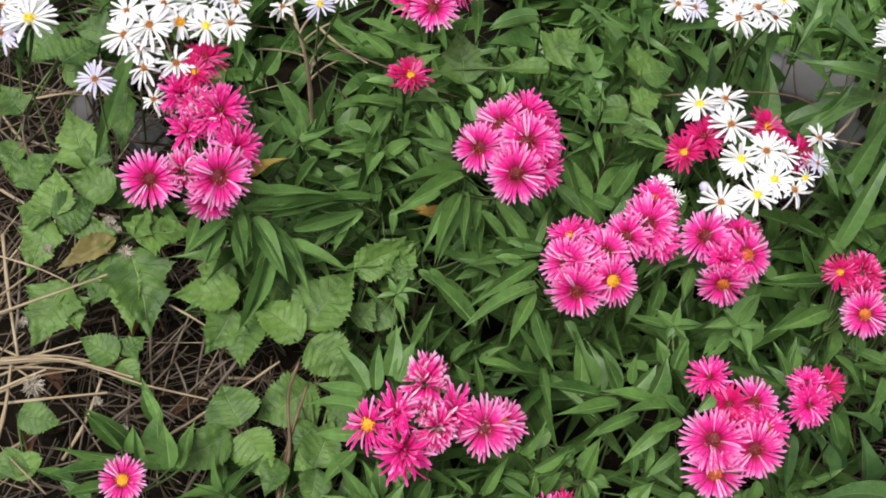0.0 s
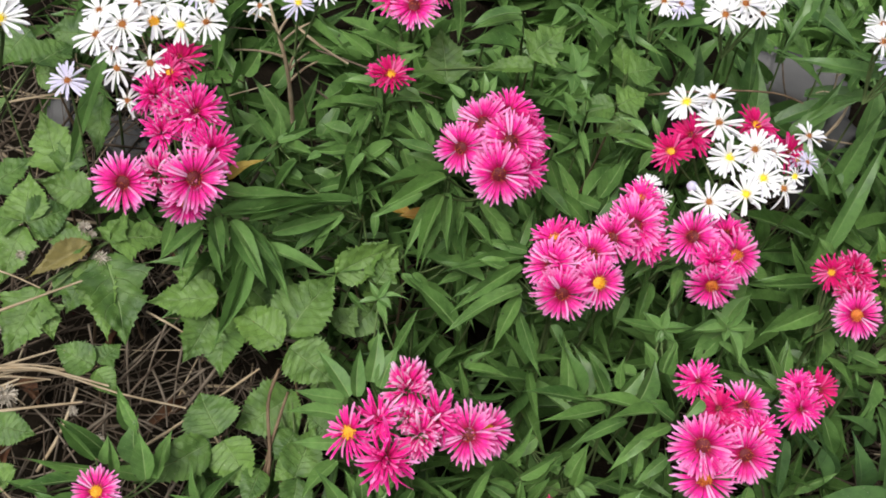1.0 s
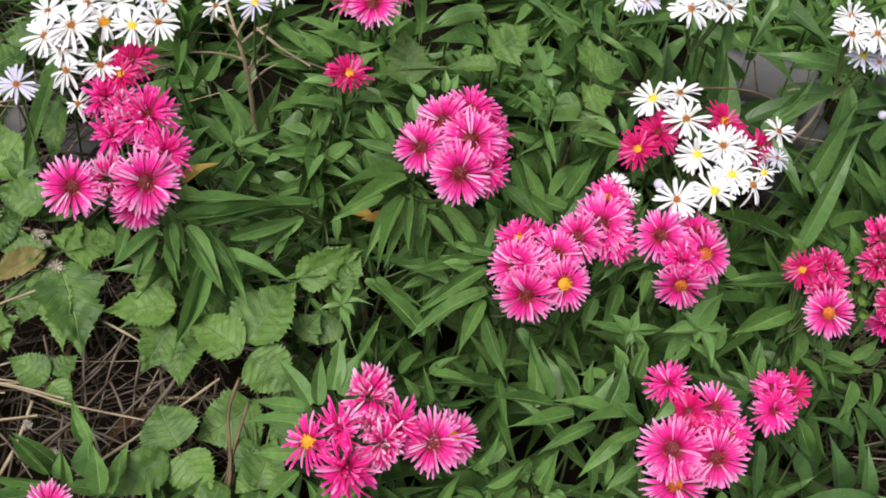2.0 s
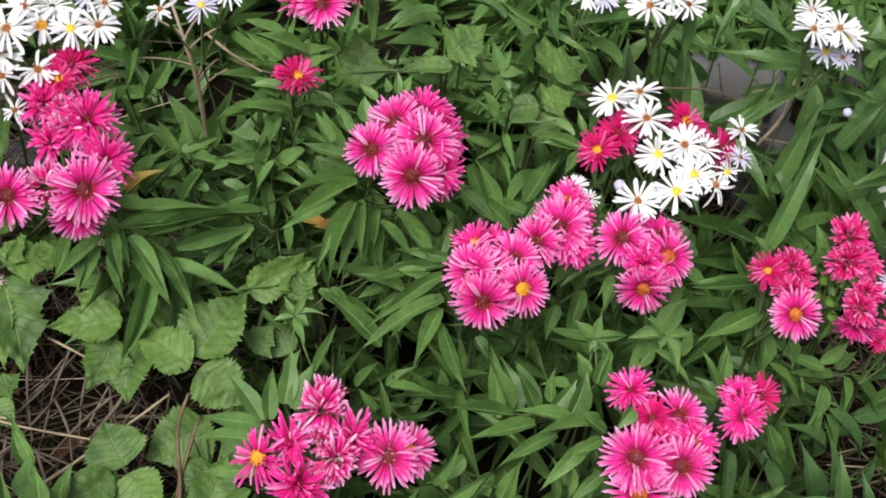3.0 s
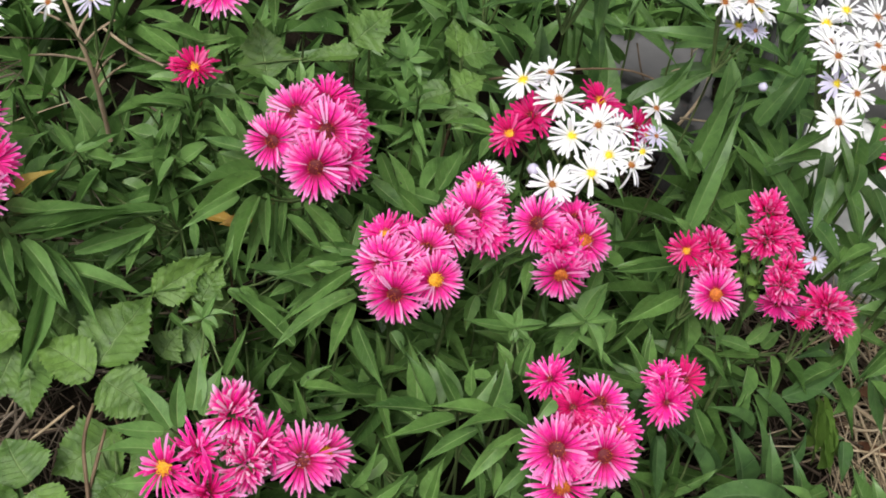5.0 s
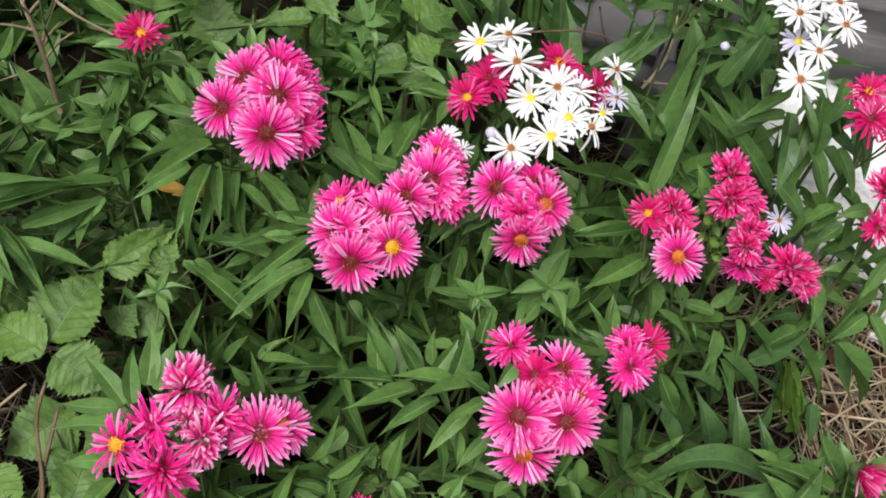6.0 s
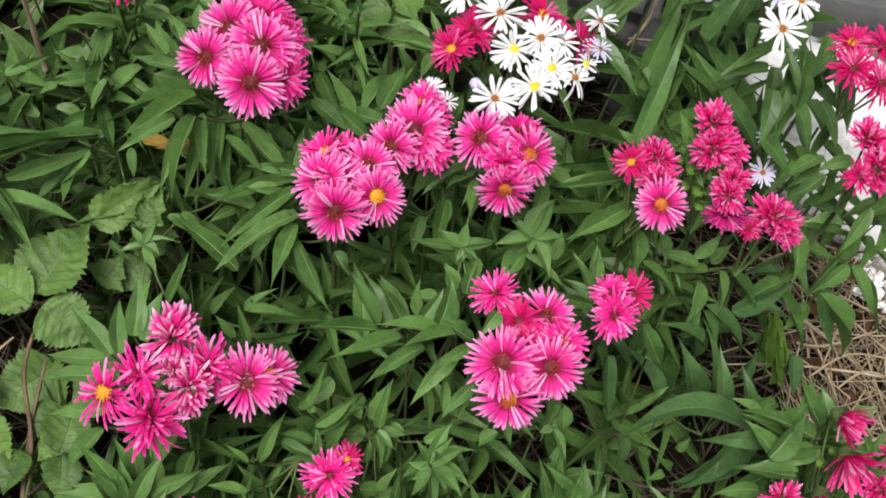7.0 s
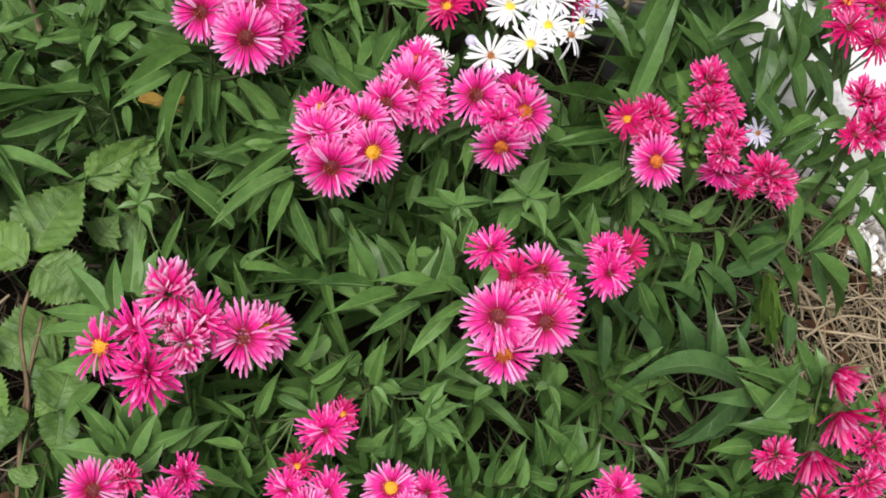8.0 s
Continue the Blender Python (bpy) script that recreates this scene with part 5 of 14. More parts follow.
head(p, "white", "b", 0.2239, 0.6603, 0.2940, 0.0315, -0.02, -0.26, (0.2267, 0.6674, 0.2298))
head(p, "white", "b", 0.2377, 0.6581, 0.2900, 0.0259, 0.07, -0.28, (0.2267, 0.6674, 0.2298))
head(p, "white", "b", 0.2089, 0.6714, 0.2850, 0.0271, -0.11, -0.19, (0.2267, 0.6674, 0.2298))
head(p, "white", "y", 0.2425, 0.6775, 0.2900, 0.0270, 0.10, -0.16, (0.2267, 0.6674, 0.2298))
head(p, "white", "b", 0.2359, 0.6870, 0.2900, 0.0288, 0.06, -0.10, (0.2267, 0.6674, 0.2298))
p = thing("aster_plant", 0.186, 0.678, WHITE_LABEL, "flower", "white asters")
stalk("stem", p, p.location, (0.1727, 0.6714, 0.2150), 0.0009, 0.0008, STEM, 0.0, (0.004, -0.006, 0))
head(p, "white", "b", 0.1703, 0.6665, 0.2750, 0.0256, -0.03, -0.28, (0.1727, 0.6714, 0.2150))
head(p, "lilac", "b", 0.1829, 0.6667, 0.2750, 0.0248, 0.12, -0.27, (0.1727, 0.6714, 0.2150))
head(p, "white", "b", 0.1649, 0.6811, 0.2750, 0.0292, -0.09, -0.11, (0.1727, 0.6714, 0.2150))
p = thing("aster_plant", 0.313, 0.647, WHITE_LABEL, "flower", "white asters")
stalk("stem", p, p.location, (0.3290, 0.6390, 0.2423), 0.0009, 0.0008, STEM, 0.0, (0.004, -0.006, 0))
head(p, "white", "b", 0.3145, 0.6341, 0.3100, 0.0281, -0.07, -0.24, (0.3290, 0.6390, 0.2423))
head(p, "white", "b", 0.3310, 0.6367, 0.3120, 0.0289, 0.01, -0.23, (0.3290, 0.6390, 0.2423))
head(p, "lilac", "y", 0.3304, 0.6370, 0.2900, 0.0259, 0.01, -0.23, (0.3290, 0.6390, 0.2423))
head(p, "white", "y", 0.3414, 0.6414, 0.3020, 0.0242, 0.06, -0.21, (0.3290, 0.6390, 0.2423))
head(p, "white", "b", 0.3148, 0.6508, 0.3100, 0.0256, -0.07, -0.16, (0.3290, 0.6390, 0.2423))
head(p, "lilac", "b", 0.3416, 0.6343, 0.2900, 0.0185, 0.06, -0.24, (0.3290, 0.6390, 0.2423))
p = thing("aster_plant", 0.415, 0.635, WHITE_LABEL, "flower", "white asters")
stalk("stem", p, p.location, (0.4026, 0.6210, 0.2345), 0.0009, 0.0008, STEM, 0.0, (0.004, -0.006, 0))
head(p, "white", "y", 0.3882, 0.6456, 0.2950, 0.0297, -0.07, -0.10, (0.4026, 0.6210, 0.2345))
head(p, "white", "b", 0.3866, 0.6249, 0.2980, 0.0306, -0.08, -0.20, (0.4026, 0.6210, 0.2345))
head(p, "white", "b", 0.3904, 0.6128, 0.2990, 0.0303, -0.06, -0.26, (0.4026, 0.6210, 0.2345))
head(p, "white", "y", 0.4034, 0.6604, 0.2950, 0.0286, 0.00, -0.02, (0.4026, 0.6210, 0.2345))
head(p, "lilac", "y", 0.3956, 0.6048, 0.2830, 0.0270, -0.03, -0.30, (0.4026, 0.6210, 0.2345))
head(p, "white", "b", 0.4012, 0.5867, 0.2950, 0.0263, -0.01, -0.39, (0.4026, 0.6210, 0.2345))
head(p, "white", "b", 0.3861, 0.5609, 0.2950, 0.0313, -0.08, -0.52, (0.4026, 0.6210, 0.2345))
head(p, "white", "", 0.4095, 0.6321, 0.2950, 0.0258, 0.03, -0.16, (0.4026, 0.6210, 0.2345))
head(p, "white", "b", 0.4245, 0.6586, 0.2950, 0.0301, 0.11, -0.03, (0.4026, 0.6210, 0.2345))
head(p, "white", "b", 0.4220, 0.6122, 0.2950, 0.0291, 0.10, -0.26, (0.4026, 0.6210, 0.2345))
head(p, "white", "b", 0.4209, 0.6319, 0.2950, 0.0273, 0.09, -0.17, (0.4026, 0.6210, 0.2345))
p = thing("aster_plant", 0.369, 0.606, WHITE_LABEL, "flower", "white asters")
stalk("stem", p, p.location, (0.3598, 0.6233, 0.1900), 0.0009, 0.0008, STEM, 0.0, (0.004, -0.006, 0))
bud(p, 0.3598, 0.6233, 0.2500, 0.0065)
p = thing("aster_plant", 0.370, 0.465, PINK_LABEL, "flower", "pink asters")
stalk("stem", p, p.location, (0.3596, 0.4829, 0.1832), 0.0019, 0.0014, STEM, 0.0, (0.004, -0.006, 0))
head(p, "tuft", "", 0.3535, 0.5152, 0.2550, 0.0373, -0.21, -0.18, (0.3596, 0.4829, 0.1832))
head(p, "tuft", "", 0.3536, 0.4999, 0.2490, 0.0372, -0.56, -0.82, (0.3596, 0.4829, 0.1832))
head(p, "tuft", "", 0.3662, 0.5056, 0.2450, 0.0310, 0.28, -0.70, (0.3596, 0.4829, 0.1832))
head(p, "tuft", "", 0.3674, 0.4840, 0.2410, 0.0306, -0.29, -0.59, (0.3596, 0.4829, 0.1832))
head(p, "tuft", "", 0.3639, 0.4732, 0.2390, 0.0296, -0.59, -0.94, (0.3596, 0.4829, 0.1832))
head(p, "full", "", 0.3657, 0.4691, 0.2270, 0.0323, -1.98, -17.99, (0.3596, 0.4829, 0.1832))
leaf(p, 0.3469, 0.5133, 0.2300, 0.3359, 0.5311, 0.2450, 0.0079)
leaf(p, 0.3519, 0.5089, 0.2250, 0.3446, 0.5275, 0.2400, 0.0073)
stalk("leaf_stalk", p, (0.3596, 0.4829, 0.1832), (0.3519, 0.5089, 0.2250), 0.0010, 0.0007, STEM, -0.006, n=4, sides=4)
leaf(p, 0.3541, 0.4909, 0.2200, 0.3430, 0.5159, 0.2200, 0.0067)
stalk("leaf_stalk", p, (0.3596, 0.4829, 0.1832), (0.3541, 0.4909, 0.2200), 0.0010, 0.0007, STEM, -0.006, n=4, sides=4)
leaf(p, 0.3645, 0.4890, 0.2000, 0.3555, 0.4726, 0.1900, 0.0074)
stalk("leaf_stalk", p, (0.3596, 0.4829, 0.1832), (0.3645, 0.4890, 0.2000), 0.0010, 0.0007, STEM, -0.006, n=4, sides=4)
shoot(p, (0.3615, 0.4948, 0.2100), 0.08, 10, 0.03, 0.05, 2404, 0)
stalk("stem", p, p.location, (0.3615, 0.4948, 0.2100), 0.002, 0.0012, STEM, 0.0, (0.003, 0.004, 0))
green_bud(p, 0.3425, 0.5132, 0.2360, 0.0105, -0.84, -0.43, (0.3596, 0.4829, 0.1832))
green_bud(p, 0.3439, 0.4927, 0.2360, 0.0110, -1.08, -0.70, (0.3596, 0.4829, 0.1832))
green_bud(p, 0.3470, 0.4771, 0.2360, 0.0116, -1.11, -1.24, (0.3596, 0.4829, 0.1832))
green_bud(p, 0.3387, 0.4793, 0.2360, 0.0089, -1.29, -0.56, (0.3596, 0.4829, 0.1832))
green_bud(p, 0.3376, 0.4995, 0.2360, 0.0083, -1.10, -0.44, (0.3596, 0.4829, 0.1832))
green_bud(p, 0.3468, 0.4659, 0.2360, 0.0095, -1.28, -2.57, (0.3596, 0.4829, 0.1832))
p = thing("aster_plant", 0.418, 0.489, PINK_LABEL, "flower", "pink asters")
stalk("stem", p, p.location, (0.3979, 0.4702, 0.1567), 0.0019, 0.0014, STEM, 0.0, (0.004, -0.006, 0))
head(p, "tuft", "", 0.4008, 0.4752, 0.2200, 0.0423, 0.03, -0.16, (0.3979, 0.4702, 0.1567))
head(p, "crimson", "b", 0.3855, 0.4673, 0.2160, 0.0178, -0.14, -0.25, (0.3979, 0.4702, 0.1567))
head(p, "tuft", "", 0.4072, 0.4682, 0.2140, 0.0304, 0.11, -0.24, (0.3979, 0.4702, 0.1567))
p = thing("aster_plant", 0.411, 0.553, WHITE_LABEL, "flower", "white asters")
stalk("stem", p, p.location, (0.4304, 0.5726, 0.1017), 0.0009, 0.0008, STEM, 0.0, (0.004, -0.006, 0))
head(p, "lilac", "b", 0.4202, 0.5478, 0.1700, 0.0227, -0.11, -0.50, (0.4304, 0.5726, 0.1017))
head(p, "lilac", "y", 0.4313, 0.5891, 0.1600, 0.0187, 0.01, -0.03, (0.4304, 0.5726, 0.1017))
head(p, "lilac", "b", 0.4396, 0.5808, 0.1550, 0.0203, 0.10, -0.13, (0.4304, 0.5726, 0.1017))
p = thing("aster_plant", 0.447, 0.597, PINK_LABEL, "flower", "pink asters")
stalk("stem", p, p.location, (0.4659, 0.5788, 0.1976), 0.0019, 0.0014, STEM, 0.0, (0.004, -0.006, 0))
head(p, "crimson", "b", 0.4499, 0.5720, 0.2570, 0.0338, -0.18, -0.30, (0.4659, 0.5788, 0.1976))
head(p, "crimson", "b", 0.4671, 0.5630, 0.2570, 0.0321, 0.01, -0.40, (0.4659, 0.5788, 0.1976))
head(p, "crimson", "o", 0.4520, 0.5942, 0.2570, 0.0312, -0.16, -0.05, (0.4659, 0.5788, 0.1976))
head(p, "crimson", "b", 0.4733, 0.5917, 0.2600, 0.0342, 0.08, -0.08, (0.4659, 0.5788, 0.1976))
head(p, "crimson", "", 0.4871, 0.5734, 0.2570, 0.0324, 0.24, -0.28, (0.4659, 0.5788, 0.1976))
shoot(p, (0.4769, 0.6428, 0.2000), 0.1, 14, 0.035, 0.06, 4804, 0)
stalk("stem", p, p.location, (0.4769, 0.6428, 0.2000), 0.002, 0.0012, STEM, 0.0, (0.003, 0.004, 0))
p = thing("aster_plant", 0.443, 0.524, PINK_LABEL, "flower", "pink asters")
stalk("stem", p, p.location, (0.4609, 0.5110, 0.1850), 0.0019, 0.0014, STEM, 0.0, (0.004, -0.006, 0))
head(p, "tuft", "b", 0.4586, 0.5253, 0.2450, 0.0368, -0.03, -0.06, (0.4609, 0.5110, 0.1850))
head(p, "tuft", "", 0.4605, 0.5021, 0.2450, 0.0423, -0.00, -0.32, (0.4609, 0.5110, 0.1850))
head(p, "crimson", "b", 0.4477, 0.4950, 0.2450, 0.0236, -0.15, -0.40, (0.4609, 0.5110, 0.1850))
head(p, "tuft", "", 0.4766, 0.5213, 0.2450, 0.0409, 0.18, -0.10, (0.4609, 0.5110, 0.1850))
leaf(p, 0.4455, 0.6284, 0.2100, 0.4405, 0.5859, 0.1800, 0.0123)
leaf(p, 0.4411, 0.6261, 0.2000, 0.4248, 0.5588, 0.1600, 0.0151)
leaf(p, 0.4251, 0.6301, 0.2100, 0.3771, 0.5998, 0.2000, 0.0101)
p = thing("aster_plant", 0.142, 0.325, PINK_LABEL, "flower", "pink asters")
stalk("stem", p, p.location, (0.1475, 0.3110, 0.1200), 0.0019, 0.0014, STEM, 0.0, (0.004, -0.006, 0))
head(p, "full", "b", 0.1444, 0.3059, 0.1590, 0.0340, -0.12, -0.53, (0.1475, 0.3110, 0.1200))
head(p, "crimson", "o", 0.1527, 0.3155, 0.1620, 0.0213, 0.13, -0.15, (0.1475, 0.3110, 0.1200))
shoot(p, (0.1469, 0.3077, 0.1300), 0.08, 12, 0.03, 0.05, 178, 0)
p = thing("aster_plant", 0.151, 0.268, PINK_LABEL, "flower", "pink asters")
stalk("stem", p, p.location, (0.1363, 0.2697, 0.1100), 0.0019, 0.0014, STEM, 0.0, (0.004, -0.006, 0))
head(p, "crimson", "o", 0.1305, 0.2827, 0.1600, 0.0213, -0.07, -0.07, (0.1363, 0.2697, 0.1100))
head(p, "full", "b", 0.1270, 0.2688, 0.1600, 0.0276, -0.10, -0.23, (0.1363, 0.2697, 0.1100))
head(p, "full", "", 0.1487, 0.2694, 0.1600, 0.0284, 0.14, -0.22, (0.1363, 0.2697, 0.1100))
head(p, "open", "b", 0.1390, 0.2580, 0.1600, 0.0294, 0.03, -0.35, (0.1363, 0.2697, 0.1100))
shoot(p, (0.1354, 0.2892, 0.1300), 0.06, 10, 0.03, 0.05, 4142, 0)
stalk("stem", p, p.location, (0.1354, 0.2892, 0.1300), 0.002, 0.0012, STEM, 0.0, (0.003, 0.004, 0))
p = thing("aster_plant", 0.209, 0.250, PINK_LABEL, "flower", "pink asters")
stalk("stem", p, p.location, (0.1940, 0.2697, 0.1100), 0.0019, 0.0014, STEM, 0.0, (0.004, -0.006, 0))
head(p, "open", "o", 0.1834, 0.2751, 0.1600, 0.0327, -0.12, -0.16, (0.1940, 0.2697, 0.1100))
head(p, "full", "", 0.2038, 0.2743, 0.1600, 0.0281, 0.11, -0.17, (0.1940, 0.2697, 0.1100))
head(p, "open", "b", 0.1948, 0.2597, 0.1600, 0.0297, 0.01, -0.33, (0.1940, 0.2697, 0.1100))
shoot(p, (0.1949, 0.2912, 0.1300), 0.06, 10, 0.03, 0.05, 4977, 0)
stalk("stem", p, p.location, (0.1949, 0.2912, 0.1300), 0.002, 0.0012, STEM, 0.0, (0.003, 0.004, 0))
p = thing("aster_plant", 0.069, 0.248, PINK_LABEL, "flower", "pink asters")
stalk("stem", p, p.location, (0.0486, 0.2623, 0.1140), 0.0019, 0.0014, STEM, 0.0, (0.004, -0.006, 0))
head(p, "open", "b", 0.0248, 0.2579, 0.1650, 0.0360, -0.03, -0.40, (0.0486, 0.2623, 0.1140))
head(p, "tuft", "", 0.0401, 0.2662, 0.1650, 0.0263, 0.02, -0.15, (0.0486, 0.2623, 0.1140))
head(p, "ragged", "", 0.0709, 0.2713, 0.1620, 0.0270, 0.28, -0.23, (0.0486, 0.2623, 0.1140))
head(p, "full", "b", 0.0624, 0.2544, 0.1650, 0.0271, 0.27, -0.54, (0.0486, 0.2623, 0.1140))
shoot(p, (0.0383, 0.2905, 0.1300), 0.06, 12, 0.035, 0.055, 8256, 0)
stalk("stem", p, p.location, (0.0383, 0.2905, 0.1300), 0.002, 0.0012, STEM, 0.0, (0.003, 0.004, 0))
p = thing("aster_plant", 0.309, 0.296, PINK_LABEL, "flower", "pink asters")
stalk("stem", p, p.location, (0.3080, 0.2788, 0.1100), 0.0019, 0.0014, STEM, 0.0, (0.004, -0.006, 0))
head(p, "full", "", 0.3140, 0.2855, 0.1600, 0.0295, 0.07, -0.14, (0.3080, 0.2788, 0.1100))
head(p, "full", "b", 0.3020, 0.2722, 0.1600, 0.0271, -0.07, -0.30, (0.3080, 0.2788, 0.1100))
shoot(p, (0.2935, 0.3073, 0.1300), 0.06, 10, 0.03, 0.05, 6054, 0)
stalk("stem", p, p.location, (0.2935, 0.3073, 0.1300), 0.002, 0.0012, STEM, 0.0, (0.003, 0.004, 0))
p = thing("aster_plant", 0.443, 0.302, PINK_LABEL, "flower", "pink asters")
stalk("stem", p, p.location, (0.4435, 0.3138, 0.1220), 0.0019, 0.0014, STEM, 0.0, (0.004, -0.006, 0))
head(p, "nodding", "", 0.4437, 0.3614, 0.1840, 0.0380, 1.30, -1.60, (0.4435, 0.3138, 0.1220))
head(p, "nodding", "", 0.4435, 0.3355, 0.1840, 0.0416, 0.15, -3.00, (0.4435, 0.3138, 0.1220))
head(p, "tuft", "", 0.4008, 0.3060, 0.1820, 0.0340, -0.50, -0.80, (0.4435, 0.3138, 0.1220))
head(p, "nodding", "", 0.4247, 0.3099, 0.1820, 0.0408, -0.20, -3.20, (0.4435, 0.3138, 0.1220))
head(p, "tuft", "", 0.4619, 0.3180, 0.1820, 0.0323, 0.20, -0.90, (0.4435, 0.3138, 0.1220))
head(p, "tuft", "", 0.4528, 0.2948, 0.1820, 0.0340, 0.20, -1.20, (0.4435, 0.3138, 0.1220))
head(p, "tuft", "", 0.4239, 0.2819, 0.1800, 0.0320, -0.30, -1.20, (0.4435, 0.3138, 0.1220))
head(p, "crimson", "", 0.4721, 0.3417, 0.1820, 0.0209, 0.50, -0.40, (0.4435, 0.3138, 0.1220))
leaf(p, 0.4183, 0.3504, 0.1400, 0.3952, 0.3709, 0.1500, 0.0120)
leaf(p, 0.4124, 0.3477, 0.1450, 0.4337, 0.3755, 0.1650, 0.0140)
leaf(p, 0.4188, 0.3485, 0.1400, 0.4331, 0.3665, 0.1550, 0.0099)
leaf(p, 0.4299, 0.3391, 0.1400, 0.3896, 0.3411, 0.1400, 0.0105)
leaf(p, 0.4697, 0.3820, 0.1100, 0.4516, 0.4122, 0.1300, 0.0113)
leaf(p, 0.4755, 0.3867, 0.1100, 0.4610, 0.4028, 0.1300, 0.0098)
leaf(p, 0.4322, 0.3982, 0.1200, 0.4110, 0.3878, 0.1200, 0.0090)
leaf(p, 0.4186, 0.3952, 0.1100, 0.4099, 0.4076, 0.1300, 0.0098)
leaf(p, 0.4240, 0.4020, 0.1100, 0.4314, 0.4043, 0.1200, 0.0083)
leaf(p, 0.4260, 0.3457, 0.1000, 0.4012, 0.3362, 0.0900, 0.0133)
leaf(p, 0.4240, 0.3454, 0.0900, 0.4201, 0.3279, 0.0700, 0.0112)
leaf(p, 0.4807, 0.3906, 0.1300, 0.4939, 0.3935, 0.1400, 0.0111)
leaf(p, 0.4824, 0.3710, 0.1200, 0.5066, 0.3655, 0.1100, 0.0104)
green_bud(p, 0.4321, 0.3361, 0.1720, 0.0088, -1.21, -0.27, (0.4435, 0.3138, 0.1220))
green_bud(p, 0.4410, 0.3442, 0.1720, 0.0082, -1.05, -0.17, (0.4435, 0.3138, 0.1220))
green_bud(p, 0.4501, 0.3143, 0.1720, 0.0086, -0.92, -0.94, (0.4435, 0.3138, 0.1220))
green_bud(p, 0.4414, 0.3072, 0.1720, 0.0079, -1.01, -0.76, (0.4435, 0.3138, 0.1220))
green_bud(p, 0.4540, 0.3408, 0.1720, 0.0075, -0.27, -0.03, (0.4435, 0.3138, 0.1220))
leaf(p, 0.4413, 0.3618, 0.1500, 0.3954, 0.3810, 0.1400, 0.0110)
leaf(p, 0.4490, 0.3592, 0.1400, 0.4111, 0.3499, 0.1300, 0.0111)
stalk("leaf_stalk", p, (0.4435, 0.3138, 0.1220), (0.4490, 0.3592, 0.1400), 0.0010, 0.0007, STEM, -0.006, n=4, sides=4)
leaf(p, 0.4321, 0.3423, 0.1400, 0.3941, 0.3463, 0.1300, 0.0103)
stalk("leaf_stalk", p, (0.4435, 0.3138, 0.1220), (0.4321, 0.3423, 0.1400), 0.0010, 0.0007, STEM, -0.006, n=4, sides=4)
leaf(p, 0.4093, 0.3327, 0.1300, 0.3834, 0.3303, 0.1200, 0.0103)
stalk("leaf_stalk", p, (0.4435, 0.3138, 0.1220), (0.4093, 0.3327, 0.1300), 0.0010, 0.0007, STEM, -0.006, n=4, sides=4)
shoot(p, (0.4514, 0.3443, 0.1300), 0.07, 12, 0.035, 0.06, 2924, 0)
stalk("stem", p, p.location, (0.4514, 0.3443, 0.1300), 0.002, 0.0012, STEM, 0.0, (0.003, 0.004, 0))
p = thing("aster_shoot", 0.124, 0.580, SHOOT_LABEL, "plant", "aster shoots")
stalk("stem", p, p.location, (0.1323, 0.5884, 0.2320), 0.0014, 0.0008, STEM, 0.0, (0.004, -0.006, 0))
shoot(p, (0.1323, 0.5884, 0.2360), 0.05, 10, 0.016, 0.034, 7932, 8)
p = thing("aster_shoot", 0.033, 0.626, SHOOT_LABEL, "plant", "aster shoots")
stalk("stem", p, p.location, (0.0497, 0.6395, 0.2310), 0.0014, 0.0008, STEM, 0.0, (0.004, -0.006, 0))
shoot(p, (0.0497, 0.6395, 0.2350), 0.1, 16, 0.03, 0.055, 5989, 2)
p = thing("aster_shoot", -0.024, 0.515, SHOOT_LABEL, "plant", "aster shoots")
stalk("stem", p, p.location, (-0.0408, 0.5346, 0.1660), 0.0014, 0.0008, STEM, 0.0, (0.004, -0.006, 0))
shoot(p, (-0.0408, 0.5346, 0.1700), 0.08, 10, 0.03, 0.055, 2683, 0)
p = thing("aster_shoot", 0.040, 0.434, SHOOT_LABEL, "plant", "aster shoots")
stalk("stem", p, p.location, (0.0405, 0.4536, 0.1160), 0.0014, 0.0008, STEM, 0.0, (0.004, -0.006, 0))
shoot(p, (0.0405, 0.4536, 0.1200), 0.07, 9, 0.03, 0.055, 9590, 1)
p = thing("aster_shoot", -0.028, 0.516, SHOOT_LABEL, "plant", "aster shoots")
stalk("stem", p, p.location, (-0.0222, 0.5201, 0.1160), 0.0014, 0.0008, STEM, 0.0, (0.004, -0.006, 0))
shoot(p, (-0.0222, 0.5201, 0.1200), 0.06, 9, 0.035, 0.055, 9799, 0)
p = thing("aster_shoot", 0.165, 0.689, SHOOT_LABEL, "plant", "aster shoots")
stalk("stem", p, p.location, (0.1461, 0.6765, 0.2460), 0.0014, 0.0008, STEM, 0.0, (0.004, -0.006, 0))
shoot(p, (0.1461, 0.6765, 0.2500), 0.1, 16, 0.03, 0.05, 1421, 4)
p = thing("aster_shoot", 0.088, 0.690, SHOOT_LABEL, "plant", "aster shoots")
stalk("stem", p, p.location, (0.0755, 0.6704, 0.2310), 0.0014, 0.0008, STEM, 0.0, (0.004, -0.006, 0))
shoot(p, (0.0755, 0.6704, 0.2350), 0.08, 14, 0.03, 0.06, 6296, 0)
p = thing("aster_shoot", 0.214, 0.328, SHOOT_LABEL, "plant", "aster shoots")
stalk("stem", p, p.location, (0.2049, 0.3435, 0.1260), 0.0014, 0.0008, STEM, 0.0, (0.004, -0.006, 0))
shoot(p, (0.2049, 0.3435, 0.1300), 0.06, 8, 0.03, 0.05, 6390, 1)
p = thing("aster_shoot", 0.011, 0.555, SHOOT_LABEL, "plant", "aster shoots")
